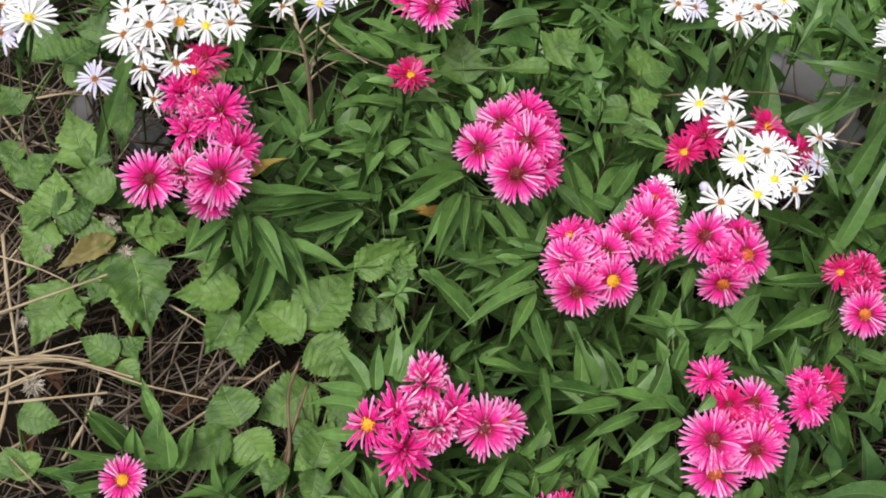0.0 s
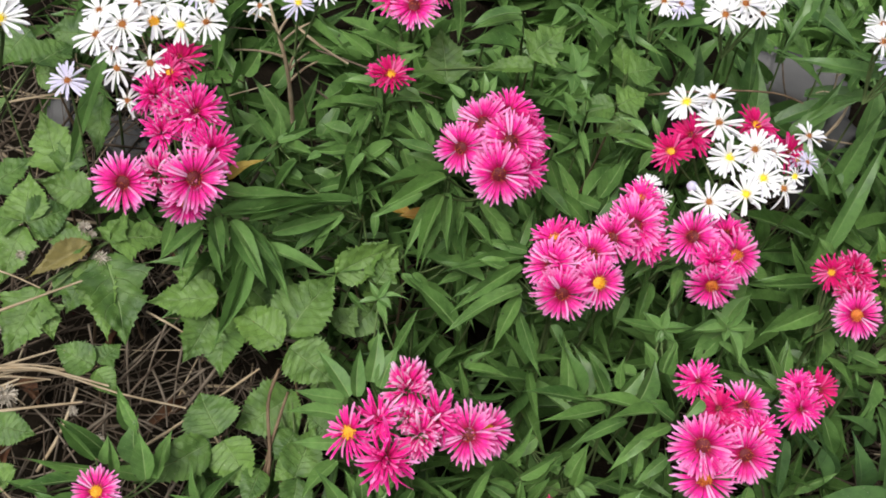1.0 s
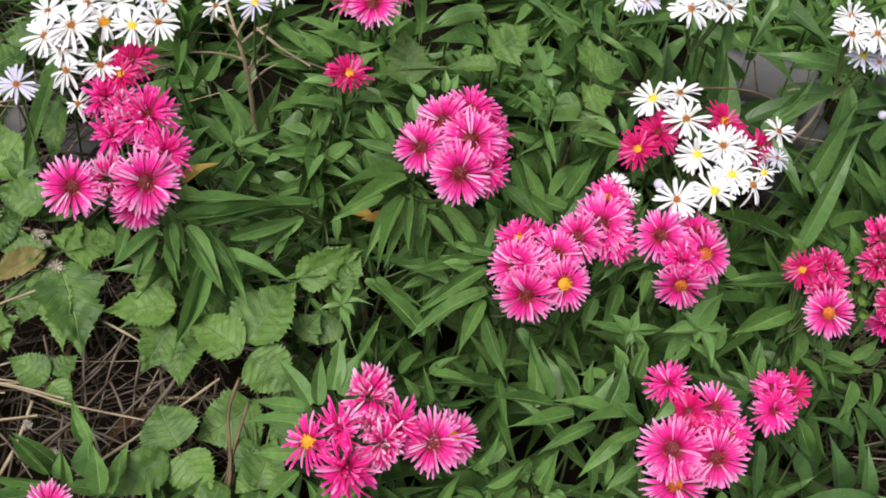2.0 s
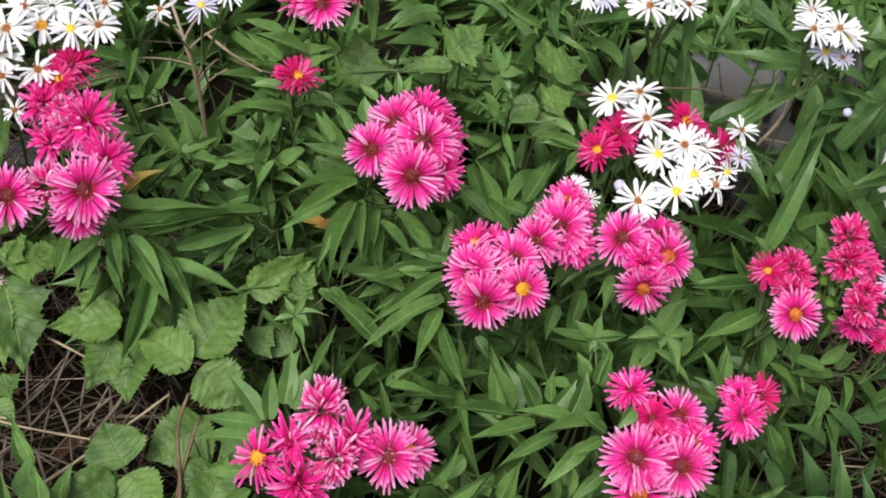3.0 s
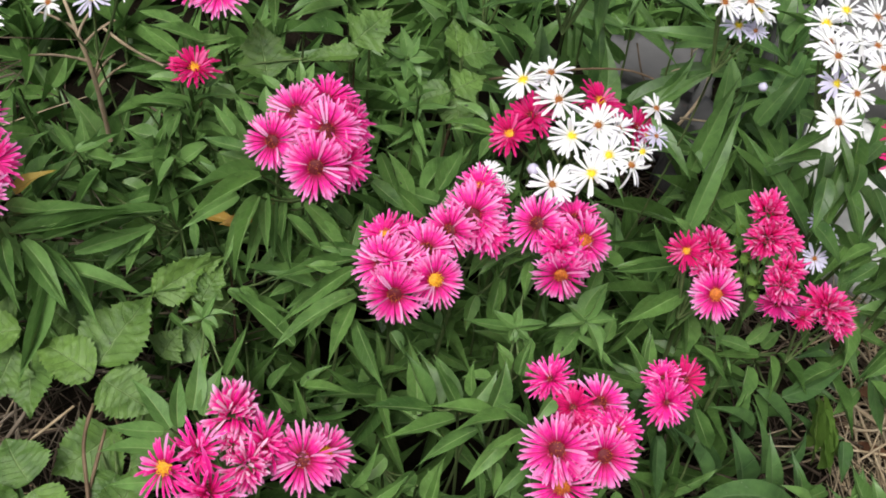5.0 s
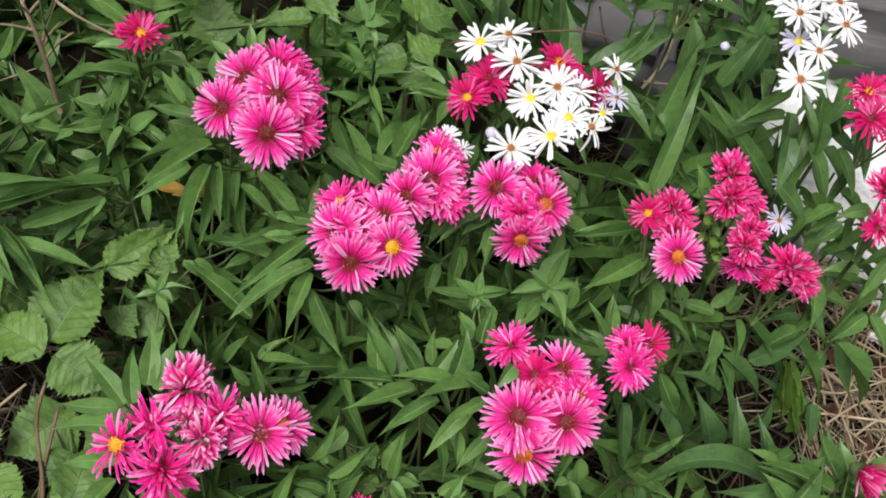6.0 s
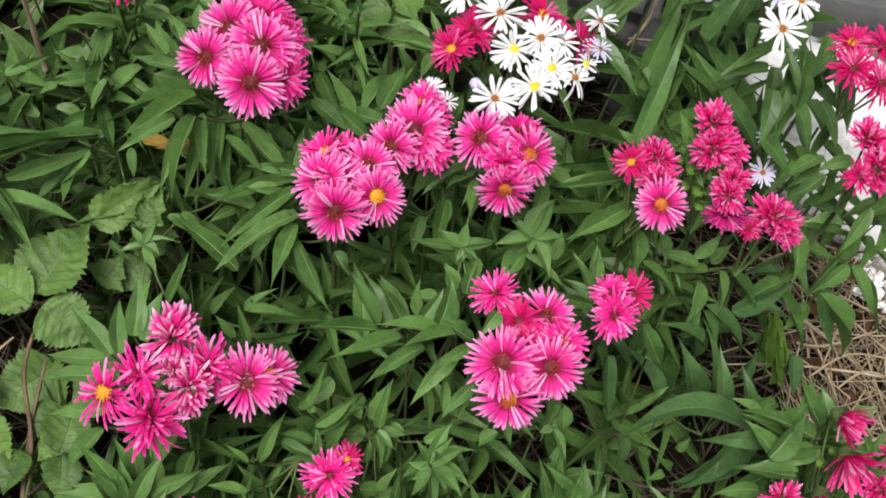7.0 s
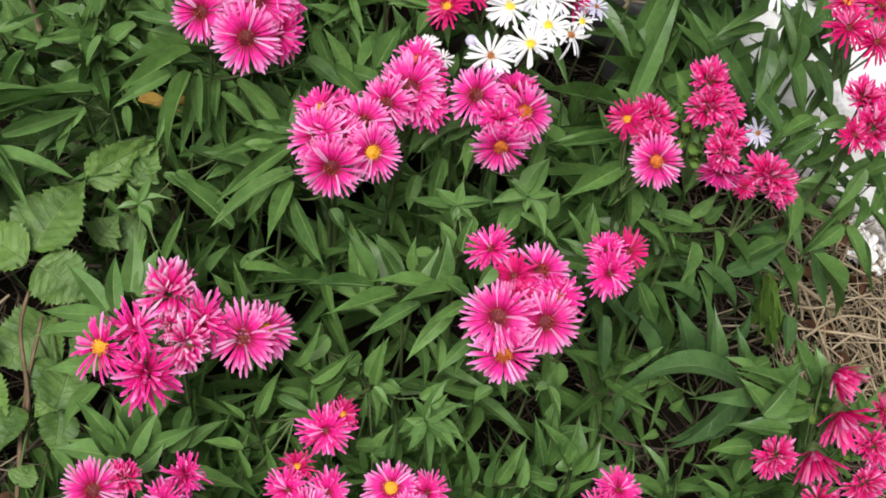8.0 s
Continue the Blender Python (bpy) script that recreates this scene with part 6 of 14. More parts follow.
stalk("stem", p, p.location, (-0.0084, 0.5392, 0.1860), 0.0014, 0.0008, STEM, 0.0, (0.004, -0.006, 0))
shoot(p, (-0.0084, 0.5392, 0.1900), 0.09, 14, 0.03, 0.055, 8634, 0)
p = thing("aster_shoot", 0.131, 0.584, SHOOT_LABEL, "plant", "aster shoots")
stalk("stem", p, p.location, (0.1148, 0.6035, 0.1660), 0.0014, 0.0008, STEM, 0.0, (0.004, -0.006, 0))
shoot(p, (0.1148, 0.6035, 0.1700), 0.08, 14, 0.035, 0.06, 2439, 0)
p = thing("aster_shoot", 0.043, 0.579, SHOOT_LABEL, "plant", "aster shoots")
stalk("stem", p, p.location, (0.0354, 0.5976, 0.1960), 0.0014, 0.0008, STEM, 0.0, (0.004, -0.006, 0))
shoot(p, (0.0354, 0.5976, 0.2000), 0.08, 12, 0.03, 0.055, 8632, 0)
p = thing("aster_shoot", -0.069, 0.493, SHOOT_LABEL, "plant", "aster shoots")
stalk("stem", p, p.location, (-0.0568, 0.4962, 0.1060), 0.0014, 0.0008, STEM, 0.0, (0.004, -0.006, 0))
shoot(p, (-0.0568, 0.4962, 0.1100), 0.06, 8, 0.035, 0.055, 6352, 0)
p = thing("aster_shoot", -0.128, 0.610, SHOOT_LABEL, "plant", "aster shoots")
stalk("stem", p, p.location, (-0.1425, 0.6022, 0.1660), 0.0014, 0.0008, STEM, 0.0, (0.004, -0.006, 0))
shoot(p, (-0.1425, 0.6022, 0.1700), 0.08, 12, 0.035, 0.06, 4815, 0)
p = thing("aster_shoot", 0.345, 0.404, SHOOT_LABEL, "plant", "aster shoots")
stalk("stem", p, p.location, (0.3436, 0.4181, 0.1260), 0.0014, 0.0008, STEM, 0.0, (0.004, -0.006, 0))
shoot(p, (0.3436, 0.4181, 0.1300), 0.08, 12, 0.035, 0.06, 3843, 0)
p = thing("aster_shoot", 0.116, 0.320, SHOOT_LABEL, "plant", "aster shoots")
stalk("stem", p, p.location, (0.1004, 0.3240, 0.1260), 0.0014, 0.0008, STEM, 0.0, (0.004, -0.006, 0))
shoot(p, (0.1004, 0.3240, 0.1300), 0.07, 12, 0.03, 0.05, 6737, 2)
p = thing("aster_shoot", -0.027, 0.457, SHOOT_LABEL, "plant", "aster shoots")
stalk("stem", p, p.location, (-0.0088, 0.4415, 0.1160), 0.0014, 0.0008, STEM, 0.0, (0.004, -0.006, 0))
shoot(p, (-0.0088, 0.4415, 0.1200), 0.07, 10, 0.03, 0.045, 821, 1)
p = thing("aster_shoot", -0.036, 0.339, SHOOT_LABEL, "plant", "aster shoots")
stalk("stem", p, p.location, (-0.0295, 0.3528, 0.0960), 0.0014, 0.0008, STEM, 0.0, (0.004, -0.006, 0))
shoot(p, (-0.0295, 0.3528, 0.1000), 0.06, 10, 0.03, 0.05, 39, 1)
p = thing("aster_shoot", 0.003, 0.317, SHOOT_LABEL, "plant", "aster shoots")
stalk("stem", p, p.location, (0.0136, 0.3079, 0.1160), 0.0014, 0.0008, STEM, 0.0, (0.004, -0.006, 0))
shoot(p, (0.0136, 0.3079, 0.1200), 0.06, 10, 0.03, 0.05, 7407, 1)
p = thing("aster_shoot", -0.084, 0.303, SHOOT_LABEL, "plant", "aster shoots")
stalk("stem", p, p.location, (-0.0682, 0.2894, 0.1160), 0.0014, 0.0008, STEM, 0.0, (0.004, -0.006, 0))
shoot(p, (-0.0682, 0.2894, 0.1200), 0.06, 10, 0.02, 0.04, 1191, 6)
p = thing("aster_shoot", -0.074, 0.338, SHOOT_LABEL, "plant", "aster shoots")
stalk("stem", p, p.location, (-0.0870, 0.3220, 0.0960), 0.0014, 0.0008, STEM, 0.0, (0.004, -0.006, 0))
shoot(p, (-0.0870, 0.3220, 0.1000), 0.05, 8, 0.03, 0.045, 8188, 2)
p = thing("aster_shoot", 0.199, 0.329, SHOOT_LABEL, "plant", "aster shoots")
stalk("stem", p, p.location, (0.1841, 0.3398, 0.1360), 0.0014, 0.0008, STEM, 0.0, (0.004, -0.006, 0))
shoot(p, (0.1841, 0.3398, 0.1400), 0.07, 12, 0.03, 0.05, 2697, 1)
p = thing("aster_shoot", 0.146, 0.378, SHOOT_LABEL, "plant", "aster shoots")
stalk("stem", p, p.location, (0.1621, 0.3598, 0.1360), 0.0014, 0.0008, STEM, 0.0, (0.004, -0.006, 0))
shoot(p, (0.1621, 0.3598, 0.1400), 0.07, 12, 0.03, 0.055, 6683, 0)
p = thing("aster_shoot", 0.085, 0.308, SHOOT_LABEL, "plant", "aster shoots")
stalk("stem", p, p.location, (0.0973, 0.3068, 0.1160), 0.0014, 0.0008, STEM, 0.0, (0.004, -0.006, 0))
shoot(p, (0.0973, 0.3068, 0.1200), 0.07, 12, 0.03, 0.055, 9945, 1)
p = thing("aster_shoot", 0.081, 0.336, SHOOT_LABEL, "plant", "aster shoots")
stalk("stem", p, p.location, (0.0685, 0.3219, 0.1160), 0.0014, 0.0008, STEM, 0.0, (0.004, -0.006, 0))
shoot(p, (0.0685, 0.3219, 0.1200), 0.07, 12, 0.03, 0.055, 3235, 1)
p = thing("aster_shoot", 0.248, 0.281, SHOOT_LABEL, "plant", "aster shoots")
stalk("stem", p, p.location, (0.2678, 0.2978, 0.1160), 0.0014, 0.0008, STEM, 0.0, (0.004, -0.006, 0))
shoot(p, (0.2678, 0.2978, 0.1200), 0.07, 12, 0.03, 0.05, 2951, 1)
p = thing("aster_shoot", 0.220, 0.318, SHOOT_LABEL, "plant", "aster shoots")
stalk("stem", p, p.location, (0.2401, 0.2988, 0.1160), 0.0014, 0.0008, STEM, 0.0, (0.004, -0.006, 0))
shoot(p, (0.2401, 0.2988, 0.1200), 0.07, 12, 0.03, 0.05, 6142, 1)
p = thing("aster_shoot", 0.093, 0.289, SHOOT_LABEL, "plant", "aster shoots")
stalk("stem", p, p.location, (0.0910, 0.2784, 0.1060), 0.0014, 0.0008, STEM, 0.0, (0.004, -0.006, 0))
shoot(p, (0.0910, 0.2784, 0.1100), 0.06, 10, 0.03, 0.05, 1193, 1)
p = thing("aster_shoot", 0.394, 0.332, SHOOT_LABEL, "plant", "aster shoots")
stalk("stem", p, p.location, (0.3748, 0.3291, 0.0860), 0.0014, 0.0008, STEM, 0.0, (0.004, -0.006, 0))
shoot(p, (0.3748, 0.3291, 0.0900), 0.06, 8, 0.03, 0.05, 4451, 0)
p = thing("aster_shoot", 0.422, 0.313, SHOOT_LABEL, "plant", "aster shoots")
stalk("stem", p, p.location, (0.4156, 0.3179, 0.0960), 0.0014, 0.0008, STEM, 0.0, (0.004, -0.006, 0))
shoot(p, (0.4156, 0.3179, 0.1000), 0.06, 10, 0.03, 0.05, 6309, 0)
p = thing("aster_shoot", 0.174, 0.318, SHOOT_LABEL, "plant", "aster shoots")
stalk("stem", p, p.location, (0.1741, 0.3141, 0.1160), 0.0014, 0.0008, STEM, 0.0, (0.004, -0.006, 0))
shoot(p, (0.1741, 0.3141, 0.1200), 0.06, 12, 0.03, 0.05, 2425, 1)
p = thing("aster_shoot", 0.211, 0.313, SHOOT_LABEL, "plant", "aster shoots")
stalk("stem", p, p.location, (0.2170, 0.3110, 0.1060), 0.0014, 0.0008, STEM, 0.0, (0.004, -0.006, 0))
shoot(p, (0.2170, 0.3110, 0.1100), 0.06, 12, 0.03, 0.05, 2715, 1)
p = thing("aster_shoot", 0.398, 0.638, SHOOT_LABEL, "plant", "aster shoots")
stalk("stem", p, p.location, (0.4118, 0.6369, 0.1660), 0.0014, 0.0008, STEM, 0.0, (0.004, -0.006, 0))
shoot(p, (0.4118, 0.6369, 0.1700), 0.1, 14, 0.04, 0.08, 5178, 0)
p = thing("aster_shoot", 0.452, 0.604, SHOOT_LABEL, "plant", "aster shoots")
stalk("stem", p, p.location, (0.4394, 0.6204, 0.1460), 0.0014, 0.0008, STEM, 0.0, (0.004, -0.006, 0))
shoot(p, (0.4394, 0.6204, 0.1500), 0.09, 12, 0.04, 0.07, 9644, 0)
p = thing("aster_shoot", 0.338, 0.569, SHOOT_LABEL, "plant", "aster shoots")
stalk("stem", p, p.location, (0.3485, 0.5876, 0.1560), 0.0014, 0.0008, STEM, 0.0, (0.004, -0.006, 0))
shoot(p, (0.3485, 0.5876, 0.1600), 0.08, 10, 0.04, 0.07, 2901, 0)
p = thing("aster_shoot", 0.348, 0.639, SHOOT_LABEL, "plant", "aster shoots")
stalk("stem", p, p.location, (0.3677, 0.6470, 0.1460), 0.0014, 0.0008, STEM, 0.0, (0.004, -0.006, 0))
shoot(p, (0.3677, 0.6470, 0.1500), 0.08, 10, 0.04, 0.08, 9171, 0)
p = thing("aster_shoot", 0.200, 0.397, SHOOT_LABEL, "plant", "aster shoots")
stalk("stem", p, p.location, (0.1803, 0.4023, 0.1650), 0.0014, 0.0008, STEM, 0.0, (0.004, -0.006, 0))
leaf(p, 0.1618, 0.3978, 0.1700, 0.1391, 0.4288, 0.1900, 0.0100)
stalk("leaf_stalk", p, (0.1803, 0.4023, 0.1650), (0.1618, 0.3978, 0.1700), 0.0010, 0.0007, STEM, -0.006, n=4, sides=4)
leaf(p, 0.1792, 0.4020, 0.1700, 0.1576, 0.4230, 0.1900, 0.0080)
leaf(p, 0.2003, 0.4024, 0.1800, 0.2050, 0.4245, 0.1950, 0.0093)
stalk("leaf_stalk", p, (0.1803, 0.4023, 0.1650), (0.2003, 0.4024, 0.1800), 0.0010, 0.0007, STEM, -0.006, n=4, sides=4)
leaf(p, 0.1884, 0.4085, 0.1700, 0.1868, 0.4273, 0.1850, 0.0074)
p = thing("aster_shoot", 0.083, 0.687, SHOOT_LABEL, "plant", "aster shoots")
stalk("stem", p, p.location, (0.0765, 0.6669, 0.2200), 0.0014, 0.0008, STEM, 0.0, (0.004, -0.006, 0))
leaf(p, 0.0751, 0.6643, 0.2300, 0.0350, 0.6445, 0.2250, 0.0104)
leaf(p, 0.0779, 0.6509, 0.2250, 0.0340, 0.6360, 0.2200, 0.0096)
stalk("leaf_stalk", p, (0.0765, 0.6669, 0.2200), (0.0779, 0.6509, 0.2250), 0.0010, 0.0007, STEM, -0.006, n=4, sides=4)
leaf(p, 0.0225, 0.6621, 0.2400, 0.0329, 0.6311, 0.2250, 0.0081)
p = thing("grass_tuft", 0.314, 0.784, BLADE_LABEL, "plant", "broad grass")
stalk("stem", p, p.location, (0.3303, 0.7788, 0.0600), 0.0014, 0.0008, STEM, 0.0, (0.004, -0.006, 0))
leaf(p, 0.1486, 0.6951, 0.2500, 0.1600, 0.6479, 0.2400, 0.0120, BLADES)
leaf(p, 0.2115, 0.6899, 0.2400, 0.1688, 0.6769, 0.2300, 0.0113, BLADES)
leaf(p, 0.2486, 0.6906, 0.2600, 0.2495, 0.6548, 0.2400, 0.0093, BLADES)
leaf(p, 0.2898, 0.7287, 0.2700, 0.2676, 0.6709, 0.2450, 0.0129, BLADES)
leaf(p, 0.2960, 0.7344, 0.2600, 0.2928, 0.6962, 0.2500, 0.0078, BLADES)
leaf(p, 0.2154, 0.6940, 0.1500, 0.2171, 0.7235, 0.1900, 0.0215, BLADES)
leaf(p, 0.2743, 0.6674, 0.1500, 0.2688, 0.7238, 0.1800, 0.0196, BLADES)
leaf(p, 0.2791, 0.7757, 0.2000, 0.3456, 0.7460, 0.1900, 0.0141, BLADES)
p = thing("grass_tuft", 0.374, 0.669, BLADE_LABEL, "plant", "broad grass")
stalk("stem", p, p.location, (0.3929, 0.6495, 0.0600), 0.0014, 0.0008, STEM, 0.0, (0.004, -0.006, 0))
leaf(p, 0.3278, 0.5519, 0.1800, 0.3602, 0.6436, 0.2350, 0.0128, BLADES)
leaf(p, 0.3423, 0.6278, 0.1500, 0.3690, 0.6869, 0.2000, 0.0165, BLADES)
leaf(p, 0.3797, 0.6472, 0.1900, 0.4045, 0.6669, 0.2300, 0.0128, BLADES)
leaf(p, 0.4362, 0.6311, 0.1300, 0.3783, 0.6680, 0.1800, 0.0169, BLADES)
leaf(p, 0.3040, 0.6535, 0.1700, 0.3417, 0.6171, 0.1500, 0.0124, BLADES)
leaf(p, 0.3862, 0.6103, 0.1800, 0.4253, 0.6206, 0.2000, 0.0120, BLADES)
leaf(p, 0.3585, 0.6144, 0.1500, 0.3248, 0.6460, 0.1700, 0.0124, BLADES)
p = thing("grass_tuft", 0.426, 0.410, 'clump of broad arching strap leaves, green darkened for shade', "plant", "broad grass")
stalk("stem", p, p.location, (0.4125, 0.4106, 0.0300), 0.0014, 0.0008, STEM, 0.0, (0.004, -0.006, 0))
leaf(p, 0.4201, 0.3831, 0.1050, 0.3307, 0.3732, 0.0800, 0.0174, ARCHED, roll=0.2)
leaf(p, 0.4227, 0.3709, 0.1200, 0.3771, 0.3701, 0.1100, 0.0118, ARCHED)
leaf(p, 0.3941, 0.4174, 0.0700, 0.3678, 0.4419, 0.1200, 0.0210, STRAPS)
stalk("leaf_stalk", p, (0.4125, 0.4106, 0.0300), (0.3941, 0.4174, 0.0700), 0.0010, 0.0007, STEM, -0.006, n=4, sides=4)
leaf(p, 0.4122, 0.4147, 0.0800, 0.4016, 0.4446, 0.1100, 0.0135, STRAPS)
stalk("leaf_stalk", p, (0.4125, 0.4106, 0.0300), (0.4122, 0.4147, 0.0800), 0.0010, 0.0007, STEM, -0.006, n=4, sides=4)
leaf(p, 0.3690, 0.4193, 0.0600, 0.3370, 0.4468, 0.0900, 0.0145, STRAPS)
stalk("leaf_stalk", p, (0.4125, 0.4106, 0.0300), (0.3690, 0.4193, 0.0600), 0.0010, 0.0007, STEM, -0.006, n=4, sides=4)
leaf(p, 0.4217, 0.4001, 0.1000, 0.4108, 0.4270, 0.1200, 0.0115, STRAPS)
leaf(p, 0.4139, 0.3806, 0.1000, 0.3808, 0.3584, 0.0500, 0.0138, STRAPS)
leaf(p, 0.3257, 0.4301, 0.1000, 0.3361, 0.3984, 0.0600, 0.0101, STRAPS)
leaf(p, 0.4086, 0.4636, 0.1200, 0.4598, 0.4976, 0.1200, 0.0127, STRAPS)
leaf(p, 0.4721, 0.4867, 0.1300, 0.4934, 0.4581, 0.0900, 0.0120, STRAPS)
leaf(p, 0.4287, 0.4258, 0.0600, 0.3823, 0.4208, 0.0600, 0.0121, STRAPS)
stalk("leaf_stalk", p, (0.4125, 0.4106, 0.0300), (0.4287, 0.4258, 0.0600), 0.0010, 0.0007, STEM, -0.006, n=4, sides=4)
leaf(p, 0.3915, 0.4465, 0.1000, 0.3532, 0.4489, 0.1200, 0.0101, STRAPS)
leaf(p, 0.3903, 0.4668, 0.1200, 0.4280, 0.4521, 0.0800, 0.0095, STRAPS)
leaf(p, 0.3074, 0.4635, 0.1000, 0.3542, 0.4402, 0.0600, 0.0120, STRAPS)
p = thing("aster_shoot", 0.432, 0.369, SHOOT_LABEL, "plant", "aster shoots")
stalk("stem", p, p.location, (0.4514, 0.3698, 0.1200), 0.0014, 0.0008, STEM, 0.0, (0.004, -0.006, 0))
leaf(p, 0.4353, 0.3694, 0.1400, 0.3952, 0.3790, 0.1400, 0.0105)
stalk("leaf_stalk", p, (0.4514, 0.3698, 0.1200), (0.4353, 0.3694, 0.1400), 0.0010, 0.0007, STEM, -0.006, n=4, sides=4)
leaf(p, 0.4452, 0.3588, 0.1400, 0.4167, 0.3505, 0.1300, 0.0104)
stalk("leaf_stalk", p, (0.4514, 0.3698, 0.1200), (0.4452, 0.3588, 0.1400), 0.0010, 0.0007, STEM, -0.006, n=4, sides=4)
leaf(p, 0.4406, 0.3818, 0.1400, 0.4450, 0.4057, 0.1500, 0.0094)
stalk("leaf_stalk", p, (0.4514, 0.3698, 0.1200), (0.4406, 0.3818, 0.1400), 0.0010, 0.0007, STEM, -0.006, n=4, sides=4)
leaf(p, 0.4511, 0.3750, 0.1400, 0.4376, 0.4069, 0.1500, 0.0094)
stalk("leaf_stalk", p, (0.4514, 0.3698, 0.1200), (0.4511, 0.3750, 0.1400), 0.0010, 0.0007, STEM, -0.006, n=4, sides=4)
leaf(p, 0.4311, 0.3651, 0.1400, 0.4066, 0.3815, 0.1500, 0.0092)
stalk("leaf_stalk", p, (0.4514, 0.3698, 0.1200), (0.4311, 0.3651, 0.1400), 0.0010, 0.0007, STEM, -0.006, n=4, sides=4)
leaf(p, 0.4363, 0.3600, 0.1350, 0.4018, 0.3703, 0.1300, 0.0099)
stalk("leaf_stalk", p, (0.4514, 0.3698, 0.1200), (0.4363, 0.3600, 0.1350), 0.0010, 0.0007, STEM, -0.006, n=4, sides=4)
leaf(p, 0.4217, 0.3452, 0.1300, 0.3981, 0.3508, 0.1200, 0.0093)
stalk("leaf_stalk", p, (0.4514, 0.3698, 0.1200), (0.4217, 0.3452, 0.1300), 0.0010, 0.0007, STEM, -0.006, n=4, sides=4)
leaf(p, 0.4593, 0.3798, 0.1400, 0.4503, 0.4023, 0.1500, 0.0094)
stalk("leaf_stalk", p, (0.4514, 0.3698, 0.1200), (0.4593, 0.3798, 0.1400), 0.0010, 0.0007, STEM, -0.006, n=4, sides=4)
p = thing("grass_tuft", -0.234, 0.588, BLADE_LABEL, "plant", "broad grass")
stalk("stem", p, p.location, (-0.2186, 0.5836, 0.2000), 0.0014, 0.0008, STEM, 0.0, (0.004, -0.006, 0))
leaf(p, -0.2111, 0.5649, 0.2200, -0.2362, 0.5090, 0.1300, 0.0119, BLADES)
stalk("leaf_stalk", p, (-0.2186, 0.5836, 0.2000), (-0.2111, 0.5649, 0.2200), 0.0010, 0.0007, STEM, -0.006, n=4, sides=4)
leaf(p, -0.2789, 0.5549, 0.2400, -0.2796, 0.5123, 0.2000, 0.0081, BLADES)
p = thing("bramble", 0.023, 0.482, BRAMBLE_LABEL, "plant", "brambles")
stalk("stem", p, p.location, (0.0242, 0.4895, 0.1500), 0.0014, 0.0008, CANE, 0.0, (0.004, -0.006, 0))
leaf(p, -0.0199, 0.4619, 0.1500, 0.0247, 0.4909, 0.1650, 0.0256, ACUTE, "leaflet", roll=0.6)
stalk("petiole", p, (0.0242, 0.4895, 0.1500), (0.0222, 0.4822, 0.1650), 0.0011, 0.0008, STEM, 0.004, n=4, sides=4)
leaf(p, 0.0155, 0.4868, 0.1300, 0.0070, 0.4507, 0.1100, 0.0299, LOBED, "leaflet")
stalk("petiole", p, (0.0242, 0.4895, 0.1500), (0.0155, 0.4868, 0.1300), 0.0011, 0.0008, STEM, 0.004, n=4, sides=4)
leaf(p, 0.0096, 0.4558, 0.1200, -0.0064, 0.4327, 0.1100, 0.0254, ACUTE, "leaflet")
stalk("petiole", p, (0.0242, 0.4895, 0.1500), (0.0096, 0.4558, 0.1200), 0.0011, 0.0008, STEM, 0.004, n=4, sides=4)
p = thing("bramble", 0.145, 0.657, BRAMBLE_LABEL, "plant", "brambles")
stalk("stem", p, p.location, (0.1602, 0.6376, 0.2000), 0.0014, 0.0008, CANE, 0.0, (0.004, -0.006, 0))
leaf(p, 0.1572, 0.6400, 0.2200, 0.1497, 0.6679, 0.2300, 0.0250, LOBED, "leaflet")
stalk("petiole", p, (0.1602, 0.6376, 0.2000), (0.1572, 0.6400, 0.2200), 0.0011, 0.0008, STEM, 0.004, n=4, sides=4)
leaf(p, 0.1592, 0.6423, 0.2200, 0.1853, 0.6553, 0.2200, 0.0259, ACUTE, "leaflet")
stalk("petiole", p, (0.1602, 0.6376, 0.2000), (0.1592, 0.6423, 0.2200), 0.0011, 0.0008, STEM, 0.004, n=4, sides=4)
leaf(p, 0.1559, 0.6129, 0.2150, 0.1777, 0.6312, 0.2150, 0.0265, LOBED, "leaflet")
stalk("petiole", p, (0.1602, 0.6376, 0.2000), (0.1559, 0.6129, 0.2150), 0.0011, 0.0008, STEM, 0.004, n=4, sides=4)
leaf(p, 0.1534, 0.6122, 0.2150, 0.1233, 0.6021, 0.2050, 0.0221, ACUTE, "leaflet")
stalk("petiole", p, (0.1602, 0.6376, 0.2000), (0.1534, 0.6122, 0.2150), 0.0011, 0.0008, STEM, 0.004, n=4, sides=4)
leaf(p, 0.1581, 0.6120, 0.2100, 0.1657, 0.5954, 0.1950, 0.0273, ACUTE, "leaflet")
stalk("petiole", p, (0.1602, 0.6376, 0.2000), (0.1581, 0.6120, 0.2100), 0.0011, 0.0008, STEM, 0.004, n=4, sides=4)
p = thing("bramble", 0.080, 0.648, BRAMBLE_LABEL, "plant", "brambles")
stalk("stem", p, p.location, (0.0856, 0.6315, 0.2100), 0.0014, 0.0008, CANE, 0.0, (0.004, -0.006, 0))
leaf(p, 0.0841, 0.6253, 0.2350, 0.1078, 0.6573, 0.2400, 0.0304, LOBED, "leaflet")
stalk("petiole", p, (0.0856, 0.6315, 0.2100), (0.0841, 0.6253, 0.2350), 0.0011, 0.0008, STEM, 0.004, n=4, sides=4)
leaf(p, 0.0888, 0.6197, 0.2300, 0.0520, 0.6126, 0.2250, 0.0168, ACUTE, "leaflet")
stalk("petiole", p, (0.0856, 0.6315, 0.2100), (0.0888, 0.6197, 0.2300), 0.0011, 0.0008, STEM, 0.004, n=4, sides=4)
